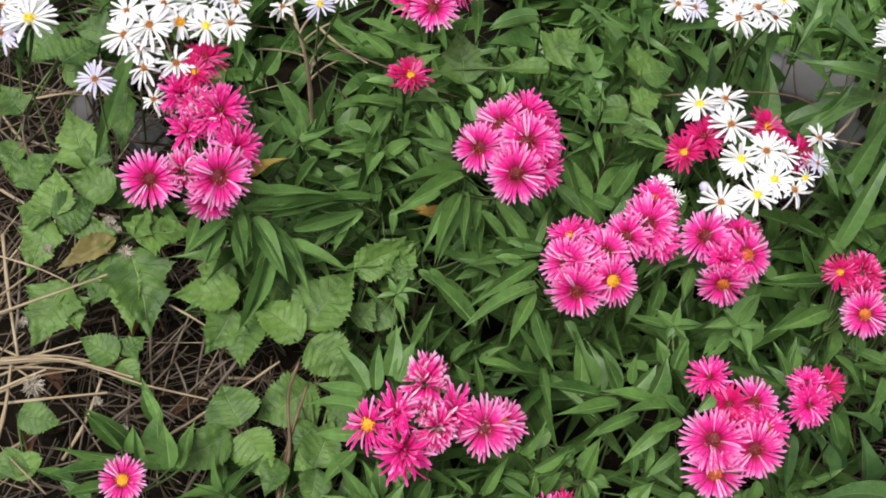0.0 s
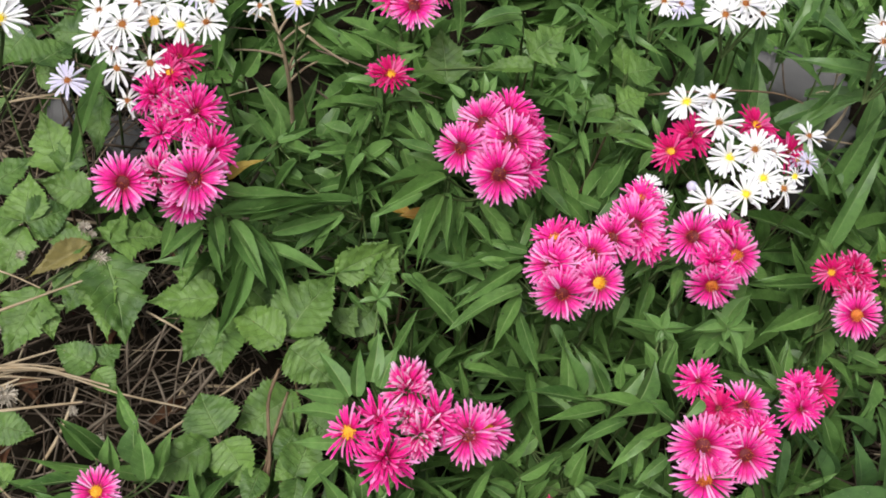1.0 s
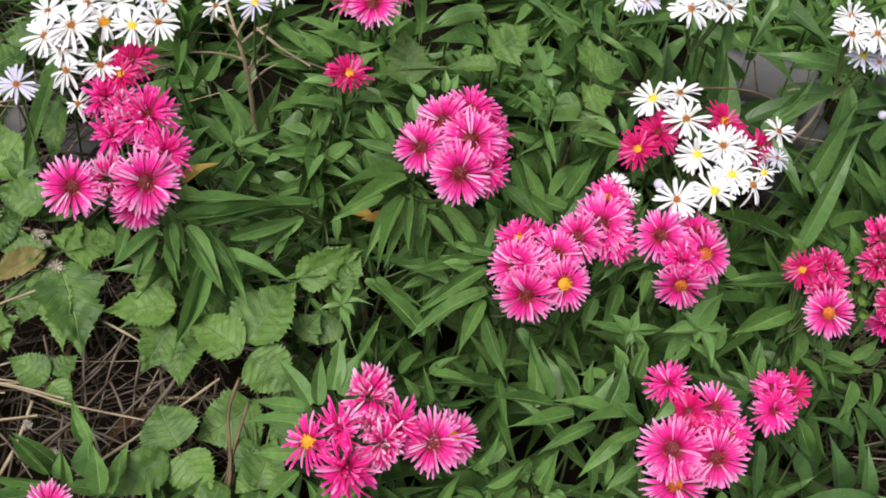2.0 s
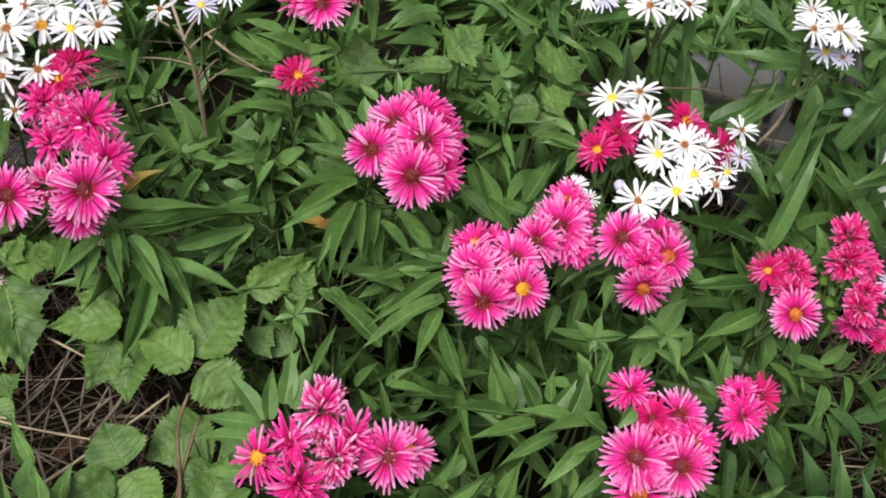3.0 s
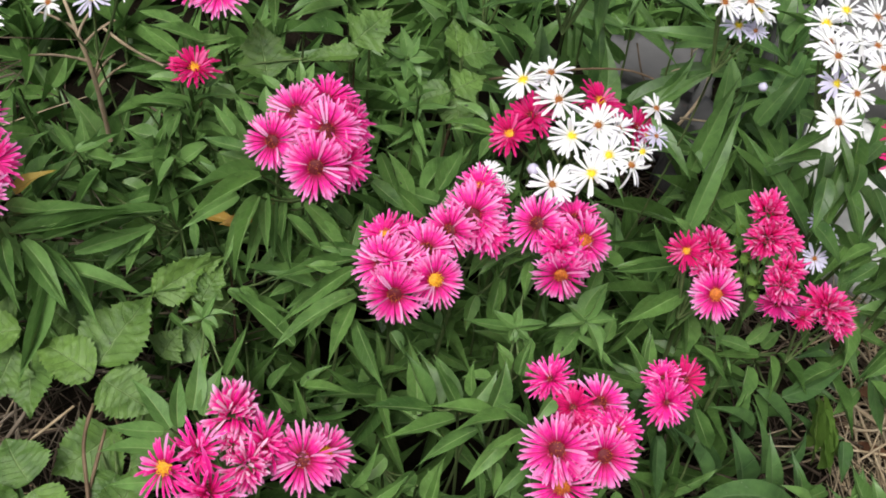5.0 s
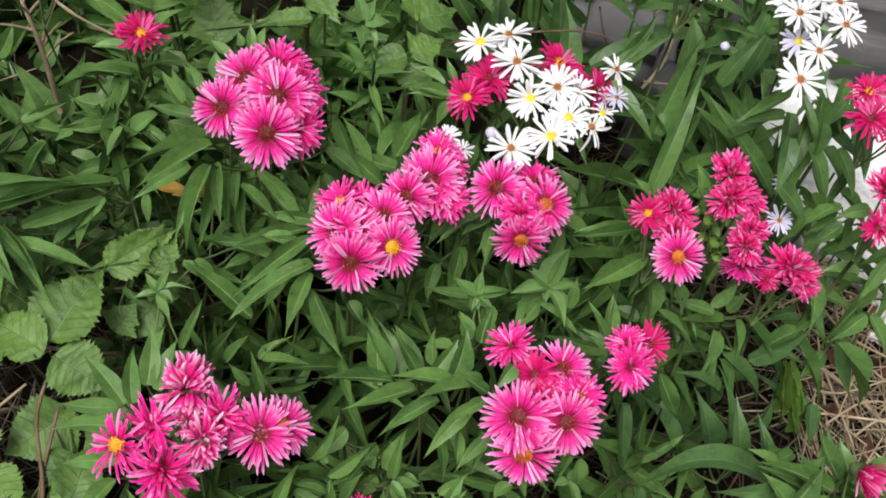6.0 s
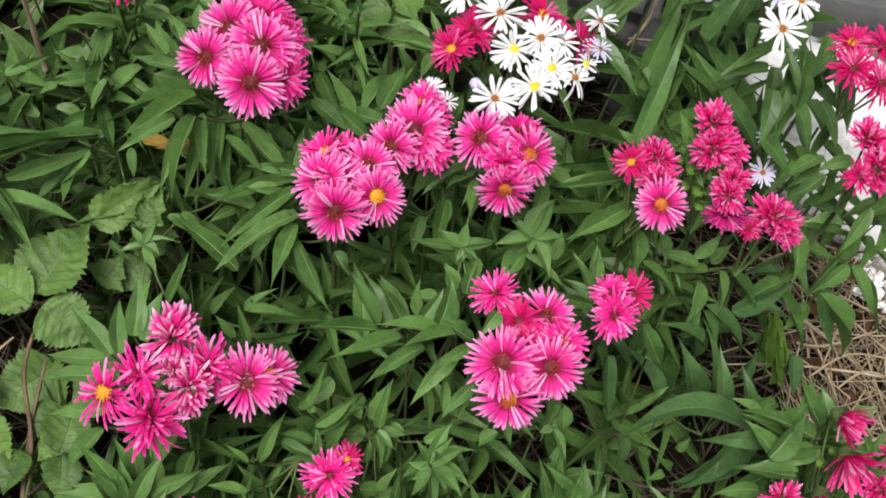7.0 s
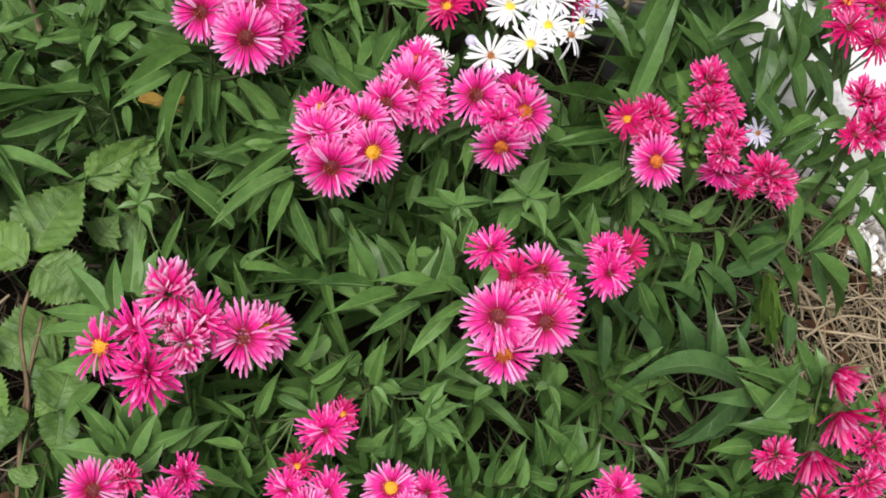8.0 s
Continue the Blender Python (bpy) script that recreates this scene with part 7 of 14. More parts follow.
leaf(p, 0.0297, 0.6088, 0.2050, 0.0160, 0.6450, 0.2250, 0.0351, LOBED, "leaflet", roll=0.0)
stalk("petiole", p, (0.0856, 0.6315, 0.2100), (0.0179, 0.6155, 0.2100), 0.0011, 0.0008, STEM, 0.004, n=4, sides=4)
leaf(p, 0.0264, 0.6236, 0.2000, 0.0479, 0.6412, 0.2000, 0.0262, ACUTE, "leaflet")
stalk("petiole", p, (0.0856, 0.6315, 0.2100), (0.0264, 0.6236, 0.2000), 0.0011, 0.0008, STEM, 0.004, n=4, sides=4)
p = thing("aster_shoot", 0.023, 0.492, SHOOT_LABEL, "plant", "aster shoots")
stalk("stem", p, p.location, (0.0403, 0.5124, 0.1800), 0.0014, 0.0008, STEM, 0.0, (0.004, -0.006, 0))
leaf(p, 0.0368, 0.5043, 0.1870, 0.0151, 0.4985, 0.1850, 0.0091, OLDS)
p = thing("bramble", -0.039, 0.331, BRAMBLE_LABEL, "plant", "brambles")
stalk("stem", p, p.location, (-0.0360, 0.3507, 0.0800), 0.0014, 0.0008, CANE, 0.0, (0.004, -0.006, 0))
leaf(p, -0.0244, 0.3584, 0.1000, -0.0329, 0.3347, 0.1000, 0.0243, TEETH, "leaflet")
stalk("petiole", p, (-0.0360, 0.3507, 0.0800), (-0.0244, 0.3584, 0.1000), 0.0011, 0.0008, STEM, 0.004, n=4, sides=4)
leaf(p, -0.0172, 0.3401, 0.1000, -0.0297, 0.3203, 0.1000, 0.0206, TEETH, "leaflet")
stalk("petiole", p, (-0.0360, 0.3507, 0.0800), (-0.0172, 0.3401, 0.1000), 0.0011, 0.0008, STEM, 0.004, n=4, sides=4)
leaf(p, -0.0411, 0.3265, 0.1000, -0.0443, 0.2973, 0.1000, 0.0203, TEETH, "leaflet")
stalk("petiole", p, (-0.0360, 0.3507, 0.0800), (-0.0411, 0.3265, 0.1000), 0.0011, 0.0008, STEM, 0.004, n=4, sides=4)
leaf(p, 0.0045, 0.3568, 0.1100, -0.0185, 0.3698, 0.1100, 0.0209, TEETH, "leaflet")
stalk("petiole", p, (-0.0360, 0.3507, 0.0800), (0.0045, 0.3568, 0.1100), 0.0011, 0.0008, STEM, 0.004, n=4, sides=4)
leaf(p, -0.0301, 0.2778, 0.1000, -0.0236, 0.2922, 0.1000, 0.0166, TEETH, "leaflet")
stalk("petiole", p, (-0.0360, 0.3507, 0.0800), (-0.0301, 0.2778, 0.1000), 0.0011, 0.0008, STEM, 0.004, n=4, sides=4)
d = twig("dead_twig", [(-0.0905, 0.6185, 0.1000), (-0.0937, 0.6209, 0.1500), (-0.0981, 0.6237, 0.1800), (-0.1064, 0.6331, 0.2000), (-0.1189, 0.6495, 0.2200)], 0.00192, 0.0012, DRY_STEM, "dry dead plant twig among the leaves", "twig")
side_twig(d, (-0.0981, 0.6237, 0.1800), (-0.1306, 0.6039, 0.2000), 0.0012, 0.0007, DRY_STEM)
side_twig(d, (-0.0961, 0.6249, 0.1600), (-0.0791, 0.6249, 0.1900), 0.0012, 0.0007, DRY_STEM)
side_twig(d, (-0.0938, 0.6214, 0.1550), (-0.0724, 0.6262, 0.1800), 0.0012, 0.0007, DRY_STEM)
side_twig(d, (-0.0958, 0.6255, 0.1650), (-0.0828, 0.6339, 0.2000), 0.0012, 0.0007, DRY_STEM)
side_twig(d, (-0.1017, 0.6287, 0.1900), (-0.0794, 0.6375, 0.2100), 0.0012, 0.0007, DRY_STEM)
side_twig(d, (-0.1037, 0.6279, 0.2000), (-0.0925, 0.6362, 0.2200), 0.0012, 0.0007, DRY_STEM)
side_twig(d, (-0.1064, 0.6331, 0.2000), (-0.1293, 0.6256, 0.2200), 0.0012, 0.0007, DRY_STEM)
twig("dead_twig", [(-0.0995, 0.6660, 0.1700), (-0.0771, 0.6507, 0.1700), (-0.0525, 0.6468, 0.1600)], 0.00128, 0.0008, STRAW, "dry dead plant twig among the leaves", "twig")
twig("dead_twig", [(0.1818, 0.6518, 0.1900), (0.2325, 0.6615, 0.2000), (0.2774, 0.6710, 0.2000), (0.3038, 0.6759, 0.1900)], 0.00096, 0.00064, CANE, "dry dead plant twig among the leaves", "twig")
twig("bramble_cane", [(-0.0363, 0.3058, 0.0700), (-0.0361, 0.3337, 0.1000), (-0.0461, 0.3693, 0.1150), (-0.0431, 0.3902, 0.1300)], 0.0016, 0.00104, CANE, "reddish brown bramble cane", "cane")
twig("dead_twig", [(-0.1412, 0.3174, 0.0800), (-0.1112, 0.3447, 0.0900), (-0.0815, 0.3746, 0.1000), (-0.0595, 0.3960, 0.1100)], 0.00112, 0.0008, STRAW, "dry dead plant twig among the leaves", "twig")
twig("straw_stalk", [(-0.2847, 0.4449, 0.1200), (-0.2661, 0.4030, 0.1100), (-0.2444, 0.3602, 0.1000)], 0.00144, 0.00112, STRAW, "pale straw stalk fallen over the weeds", "straw")
twig("straw_stalk", [(-0.2623, 0.3548, 0.0900), (-0.2092, 0.3650, 0.1000), (-0.1528, 0.3600, 0.1000), (-0.1039, 0.3610, 0.0960)], 0.00112, 0.00064, STRAW, "pale straw stalk fallen over the weeds", "straw")
twig("straw_stalk", [(-0.2689, 0.3830, 0.1100), (-0.2399, 0.4071, 0.1100), (-0.2048, 0.4357, 0.1100)], 0.00096, 0.00072, STRAW, "pale straw stalk fallen over the weeds", "straw")
twig("straw_stalk", [(-0.2699, 0.3916, 0.1200), (-0.2493, 0.4261, 0.1200), (-0.2378, 0.4582, 0.1300)], 0.0008, 0.00064, STRAW, "pale straw stalk fallen over the weeds", "straw")
twig("straw_stalk", [(-0.2505, 0.3300, 0.0800), (-0.2139, 0.3387, 0.0900), (-0.1767, 0.3520, 0.0900)], 0.00128, 0.00072, STRAW, "pale straw stalk fallen over the weeds", "straw")
twig("straw_stalk", [(-0.1988, 0.3053, 0.0600), (-0.1900, 0.3326, 0.0700), (-0.1872, 0.3658, 0.0800)], 0.00128, 0.00112, STRAW, "pale straw stalk fallen over the weeds", "straw")
twig("straw_stalk", [(-0.2406, 0.2945, 0.0800), (-0.2422, 0.3252, 0.0900), (-0.2515, 0.3597, 0.0900)], 0.0016, 0.00096, STRAW, "pale straw stalk fallen over the weeds", "straw")
twig("dead_twig", [(-0.3147, 0.5680, 0.1200), (-0.2889, 0.5729, 0.1300), (-0.2617, 0.5768, 0.1400)], 0.00104, 0.0008, STRAW, "dry dead plant twig among the leaves", "twig")
d = twig("dead_twig", [(-0.3206, 0.5126, 0.0900), (-0.3093, 0.5370, 0.1000), (-0.3015, 0.5596, 0.1000), (-0.2838, 0.5971, 0.1300)], 0.00208, 0.0008, OLD_STRAW, "dry dead plant twig among the leaves", "twig")
side_twig(d, (-0.3015, 0.5596, 0.1000), (-0.2725, 0.5210, 0.1000), 0.0012, 0.0005, OLD_STRAW)
side_twig(d, (-0.3048, 0.5499, 0.1000), (-0.3206, 0.5534, 0.1200), 0.0012, 0.0005, OLD_STRAW)
twig("straw_stalk", [(0.4969, 0.5209, 0.0300), (0.5202, 0.5033, 0.0300), (0.5405, 0.4832, 0.0300)], 0.00176, 0.00128, STRAW, "pale straw stalk fallen over the litter", "straw")
twig("dead_twig", [(0.3593, 0.3916, 0.0200), (0.3740, 0.4066, 0.0300), (0.3726, 0.4155, 0.0500)], 0.00064, 0.00048, OLD_STRAW, "dry dead plant twig among the leaves", "twig")
twig("dead_twig", [(0.3420, 0.3768, 0.0200), (0.3678, 0.3668, 0.0300), (0.4087, 0.3702, 0.0200)], 0.00096, 0.00064, OLD_STRAW, "dry dead plant twig among the leaves", "twig")
twig("bramble_cane", [(-0.0332, 0.2766, 0.0800), (-0.0378, 0.3162, 0.0900), (-0.0384, 0.3416, 0.1000), (-0.0342, 0.3786, 0.1200)], 0.00144, 0.00096, CANE, "reddish brown bramble cane", "cane")
seed_head(-0.1897, 0.4466, 0.1300, 0.0142, 222)
seed_head(-0.2070, 0.4638, 0.1400, 0.0109, 192)
seed_head(-0.2264, 0.3416, 0.1000, 0.0178, 58)
seed_head(-0.2455, 0.4360, 0.1300, 0.0083, 83)
seed_head(-0.2479, 0.3834, 0.1100, 0.0090, 40)
seed_head(-0.1573, 0.3273, 0.0900, 0.0089, 216)
seed_head(-0.1815, 0.3440, 0.0900, 0.0082, 172)
seed_head(-0.2015, 0.4618, 0.1350, 0.0084, 205)
p = thing("aster_shoot", 0.301, 0.732, 'leafy white aster stem with long narrow leaves', "plant", "aster shoots")
stalk("stem", p, p.location, (0.2895, 0.7400, 0.1960), 0.0014, 0.0008, STEM, 0.0, (0.004, -0.006, 0))
shoot(p, (0.2895, 0.7400, 0.2000), 0.1, 9, 0.06, 0.1, 4812, 0, kind=BLADES)
p = thing("aster_shoot", 0.343, 0.765, 'leafy white aster stem with long narrow leaves', "plant", "aster shoots")
stalk("stem", p, p.location, (0.3313, 0.7611, 0.1860), 0.0014, 0.0008, STEM, 0.0, (0.004, -0.006, 0))
shoot(p, (0.3313, 0.7611, 0.1900), 0.1, 8, 0.06, 0.1, 3227, 0, kind=BLADES)
p = thing("aster_shoot", 0.258, 0.737, 'leafy white aster stem with long narrow leaves', "plant", "aster shoots")
stalk("stem", p, p.location, (0.2540, 0.7354, 0.1760), 0.0014, 0.0008, STEM, 0.0, (0.004, -0.006, 0))
shoot(p, (0.2540, 0.7354, 0.1800), 0.1, 8, 0.06, 0.1, 5720, 0, kind=BLADES)
p = thing("aster_shoot", 0.203, 0.723, 'leafy white aster stem with long narrow leaves', "plant", "aster shoots")
stalk("stem", p, p.location, (0.2131, 0.7274, 0.1860), 0.0014, 0.0008, STEM, 0.0, (0.004, -0.006, 0))
shoot(p, (0.2131, 0.7274, 0.1900), 0.1, 9, 0.06, 0.1, 8595, 0, kind=BLADES)
p = thing("aster_shoot", 0.283, 0.741, 'leafy white aster stem with long narrow leaves', "plant", "aster shoots")
stalk("stem", p, p.location, (0.2700, 0.7600, 0.1960), 0.0014, 0.0008, STEM, 0.0, (0.004, -0.006, 0))
shoot(p, (0.2700, 0.7600, 0.2000), 0.1, 8, 0.06, 0.1, 1148, 0, kind=BLADES)
p = thing("aster_shoot", 0.438, 0.743, 'leafy white aster stem with long narrow leaves', "plant", "aster shoots")
stalk("stem", p, p.location, (0.4261, 0.7608, 0.1760), 0.0014, 0.0008, STEM, 0.0, (0.004, -0.006, 0))
shoot(p, (0.4261, 0.7608, 0.1800), 0.1, 8, 0.06, 0.1, 7545, 0, kind=BLADES)
p = thing("aster_shoot", 0.409, 0.768, 'leafy white aster stem with long narrow leaves', "plant", "aster shoots")
stalk("stem", p, p.location, (0.3892, 0.7493, 0.1860), 0.0014, 0.0008, STEM, 0.0, (0.004, -0.006, 0))
shoot(p, (0.3892, 0.7493, 0.1900), 0.1, 8, 0.06, 0.1, 1568, 0, kind=BLADES)
p = thing("aster_shoot", 0.369, 0.720, 'leafy white aster stem with long narrow leaves', "plant", "aster shoots")
stalk("stem", p, p.location, (0.3824, 0.7061, 0.1460), 0.0014, 0.0008, STEM, 0.0, (0.004, -0.006, 0))
shoot(p, (0.3824, 0.7061, 0.1500), 0.09, 7, 0.05, 0.08, 613, 0, kind=BLADES)
p = thing("aster_shoot", 0.439, 0.799, 'leafy white aster stem with long narrow leaves', "plant", "aster shoots")
stalk("stem", p, p.location, (0.4577, 0.7895, 0.1860), 0.0014, 0.0008, STEM, 0.0, (0.004, -0.006, 0))
shoot(p, (0.4577, 0.7895, 0.1900), 0.1, 8, 0.06, 0.1, 1698, 0, kind=BLADES)
p = thing("aster_shoot", -0.027, 0.516, SHOOT_LABEL, "plant", "aster shoots")
stalk("stem", p, p.location, (-0.0093, 0.5011, 0.1700), 0.0014, 0.0008, STEM, 0.0, (0.004, -0.006, 0))
leaf(p, -0.0131, 0.4928, 0.2000, -0.0755, 0.4738, 0.1900, 0.0088, YOUNGS)
stalk("leaf_stalk", p, (-0.0093, 0.5011, 0.1700), (-0.0131, 0.4928, 0.2000), 0.0010, 0.0007, STEM, -0.006, n=4, sides=4)
leaf(p, -0.0171, 0.4904, 0.2050, -0.0712, 0.4774, 0.2000, 0.0070, YOUNGS)
stalk("leaf_stalk", p, (-0.0093, 0.5011, 0.1700), (-0.0171, 0.4904, 0.2050), 0.0010, 0.0007, STEM, -0.006, n=4, sides=4)
leaf(p, -0.0320, 0.4916, 0.1950, -0.0739, 0.4653, 0.1700, 0.0083, YOUNGS)
stalk("leaf_stalk", p, (-0.0093, 0.5011, 0.1700), (-0.0320, 0.4916, 0.1950), 0.0010, 0.0007, STEM, -0.006, n=4, sides=4)
leaf(p, -0.0219, 0.4883, 0.1900, -0.0523, 0.4669, 0.1600, 0.0102, YOUNGS)
stalk("leaf_stalk", p, (-0.0093, 0.5011, 0.1700), (-0.0219, 0.4883, 0.1900), 0.0010, 0.0007, STEM, -0.006, n=4, sides=4)
leaf(p, -0.0290, 0.4867, 0.1850, -0.0380, 0.4646, 0.1600, 0.0090, YOUNGS)
stalk("leaf_stalk", p, (-0.0093, 0.5011, 0.1700), (-0.0290, 0.4867, 0.1850), 0.0010, 0.0007, STEM, -0.006, n=4, sides=4)
leaf(p, 0.0294, 0.4986, 0.2200, -0.0019, 0.4738, 0.2100, 0.0098, YOUNGS)
leaf(p, -0.0568, 0.5095, 0.1900, -0.0785, 0.5150, 0.1900, 0.0078, YOUNGS)
stalk("leaf_stalk", p, (-0.0093, 0.5011, 0.1700), (-0.0568, 0.5095, 0.1900), 0.0010, 0.0007, STEM, -0.006, n=4, sides=4)
leaf(p, -0.0670, 0.4793, 0.1700, -0.0578, 0.4540, 0.1400, 0.0103, YOUNGS)
leaf(p, -0.0408, 0.4712, 0.1500, -0.0671, 0.4570, 0.1400, 0.0092, YOUNGS)
stalk("leaf_stalk", p, (-0.0093, 0.5011, 0.1700), (-0.0408, 0.4712, 0.1500), 0.0010, 0.0007, STEM, -0.006, n=4, sides=4)
leaf(p, 0.0045, 0.4732, 0.1500, -0.0366, 0.4612, 0.1400, 0.0080, YOUNGS)
stalk("leaf_stalk", p, (-0.0093, 0.5011, 0.1700), (0.0045, 0.4732, 0.1500), 0.0010, 0.0007, STEM, -0.006, n=4, sides=4)
p = thing("bramble", 0.006, 0.492, BRAMBLE_LABEL, "plant", "brambles")
stalk("stem", p, p.location, (-0.0100, 0.4781, 0.1200), 0.0014, 0.0008, CANE, 0.0, (0.004, -0.006, 0))
leaf(p, -0.0085, 0.4670, 0.1500, 0.0124, 0.4938, 0.1600, 0.0252, LOBED, "leaflet")
stalk("petiole", p, (-0.0100, 0.4781, 0.1200), (-0.0085, 0.4670, 0.1500), 0.0011, 0.0008, STEM, 0.004, n=4, sides=4)
leaf(p, 0.0102, 0.4609, 0.1500, 0.0199, 0.4895, 0.1550, 0.0216, LOBED, "leaflet")
stalk("petiole", p, (-0.0100, 0.4781, 0.1200), (0.0102, 0.4609, 0.1500), 0.0011, 0.0008, STEM, 0.004, n=4, sides=4)
leaf(p, -0.0126, 0.4341, 0.1200, -0.0004, 0.4509, 0.1300, 0.0253, LOBED, "leaflet")
stalk("petiole", p, (-0.0100, 0.4781, 0.1200), (-0.0126, 0.4341, 0.1200), 0.0011, 0.0008, STEM, 0.004, n=4, sides=4)
leaf(p, -0.0566, 0.4651, 0.1300, -0.0667, 0.4399, 0.1200, 0.0217, TEETH, "leaflet")
stalk("petiole", p, (-0.0100, 0.4781, 0.1200), (-0.0566, 0.4651, 0.1300), 0.0011, 0.0008, STEM, 0.004, n=4, sides=4)
p = thing("aster_shoot", 0.026, 0.285, SHOOT_LABEL, "plant", "aster shoots")
stalk("stem", p, p.location, (0.0399, 0.3053, 0.1000), 0.0014, 0.0008, STEM, 0.0, (0.004, -0.006, 0))
leaf(p, 0.0414, 0.3873, 0.1200, 0.0299, 0.3642, 0.1000, 0.0091)
leaf(p, -0.0111, 0.2930, 0.1200, 0.0086, 0.2778, 0.1000, 0.0085)
leaf(p, 0.0251, 0.3001, 0.1100, -0.0031, 0.3328, 0.1200, 0.0086)
stalk("leaf_stalk", p, (0.0399, 0.3053, 0.1000), (0.0251, 0.3001, 0.1100), 0.0010, 0.0007, STEM, -0.006, n=4, sides=4)
leaf(p, 0.0350, 0.3043, 0.1200, 0.0150, 0.3303, 0.1300, 0.0097)
stalk("leaf_stalk", p, (0.0399, 0.3053, 0.1000), (0.0350, 0.3043, 0.1200), 0.0010, 0.0007, STEM, -0.006, n=4, sides=4)
leaf(p, 0.0555, 0.2993, 0.1200, 0.0690, 0.3214, 0.1300, 0.0086)
stalk("leaf_stalk", p, (0.0399, 0.3053, 0.1000), (0.0555, 0.2993, 0.1200), 0.0010, 0.0007, STEM, -0.006, n=4, sides=4)
leaf(p, 0.0646, 0.3036, 0.1200, 0.0883, 0.3238, 0.1200, 0.0081)
stalk("leaf_stalk", p, (0.0399, 0.3053, 0.1000), (0.0646, 0.3036, 0.1200), 0.0010, 0.0007, STEM, -0.006, n=4, sides=4)
leaf(p, 0.0453, 0.3018, 0.1200, 0.0381, 0.3291, 0.1300, 0.0086)
stalk("leaf_stalk", p, (0.0399, 0.3053, 0.1000), (0.0453, 0.3018, 0.1200), 0.0010, 0.0007, STEM, -0.006, n=4, sides=4)
leaf(p, 0.0242, 0.2928, 0.1200, -0.0084, 0.3040, 0.1100, 0.0097)
stalk("leaf_stalk", p, (0.0399, 0.3053, 0.1000), (0.0242, 0.2928, 0.1200), 0.0010, 0.0007, STEM, -0.006, n=4, sides=4)
leaf(p, 0.0204, 0.2959, 0.1200, -0.0038, 0.2974, 0.1100, 0.0085)
stalk("leaf_stalk", p, (0.0399, 0.3053, 0.1000), (0.0204, 0.2959, 0.1200), 0.0010, 0.0007, STEM, -0.006, n=4, sides=4)
p = thing("aster_shoot", -0.074, 0.546, SHOOT_LABEL, "plant", "aster shoots")
stalk("stem", p, p.location, (-0.0784, 0.5261, 0.2050), 0.0014, 0.0008, STEM, 0.0, (0.004, -0.006, 0))
leaf(p, -0.0790, 0.5237, 0.2100, -0.0996, 0.5420, 0.2150, 0.0052, YOUNGS)
leaf(p, -0.0768, 0.5232, 0.2100, -0.0610, 0.5295, 0.2100, 0.0070, YOUNGS)
leaf(p, -0.0754, 0.5256, 0.2080, -0.0517, 0.5431, 0.2100, 0.0063, YOUNGS)
leaf(p, -0.0930, 0.4901, 0.2000, -0.0730, 0.5179, 0.2150, 0.0110)
stalk("leaf_stalk", p, (-0.0784, 0.5261, 0.2050), (-0.0930, 0.4901, 0.2000), 0.0010, 0.0007, STEM, -0.006, n=4, sides=4)
leaf(p, -0.0963, 0.5023, 0.2000, -0.0953, 0.5242, 0.2150, 0.0076)
stalk("leaf_stalk", p, (-0.0784, 0.5261, 0.2050), (-0.0963, 0.5023, 0.2000), 0.0010, 0.0007, STEM, -0.006, n=4, sides=4)
leaf(p, -0.0933, 0.5032, 0.2000, -0.0868, 0.5234, 0.2150, 0.0069)
stalk("leaf_stalk", p, (-0.0784, 0.5261, 0.2050), (-0.0933, 0.5032, 0.2000), 0.0010, 0.0007, STEM, -0.006, n=4, sides=4)
leaf(p, -0.0988, 0.5053, 0.2000, -0.1040, 0.5245, 0.2150, 0.0052)
stalk("leaf_stalk", p, (-0.0784, 0.5261, 0.2050), (-0.0988, 0.5053, 0.2000), 0.0010, 0.0007, STEM, -0.006, n=4, sides=4)
leaf(p, -0.0626, 0.5164, 0.2000, -0.0761, 0.4938, 0.1800, 0.0070)
stalk("leaf_stalk", p, (-0.0784, 0.5261, 0.2050), (-0.0626, 0.5164, 0.2000), 0.0010, 0.0007, STEM, -0.006, n=4, sides=4)
leaf(p, -0.0709, 0.5244, 0.2050, -0.0485, 0.5238, 0.2000, 0.0077)
p = thing("aster_shoot", 0.002, 0.550, SHOOT_LABEL, "plant", "aster shoots")
stalk("stem", p, p.location, (-0.0168, 0.5454, 0.2000), 0.0014, 0.0008, STEM, 0.0, (0.004, -0.006, 0))
leaf(p, -0.0263, 0.5290, 0.2100, -0.0526, 0.5247, 0.2050, 0.0070)
stalk("leaf_stalk", p, (-0.0168, 0.5454, 0.2000), (-0.0263, 0.5290, 0.2100), 0.0010, 0.0007, STEM, -0.006, n=4, sides=4)
leaf(p, -0.0215, 0.5379, 0.2150, -0.0250, 0.5140, 0.1900, 0.0098)
stalk("leaf_stalk", p, (-0.0168, 0.5454, 0.2000), (-0.0215, 0.5379, 0.2150), 0.0010, 0.0007, STEM, -0.006, n=4, sides=4)
leaf(p, -0.0175, 0.5548, 0.2250, -0.0229, 0.5377, 0.2100, 0.0063)
stalk("leaf_stalk", p, (-0.0168, 0.5454, 0.2000), (-0.0175, 0.5548, 0.2250), 0.0010, 0.0007, STEM, -0.006, n=4, sides=4)
leaf(p, -0.0288, 0.5419, 0.2100, -0.0555, 0.5447, 0.2100, 0.0099)
stalk("leaf_stalk", p, (-0.0168, 0.5454, 0.2000), (-0.0288, 0.5419, 0.2100), 0.0010, 0.0007, STEM, -0.006, n=4, sides=4)
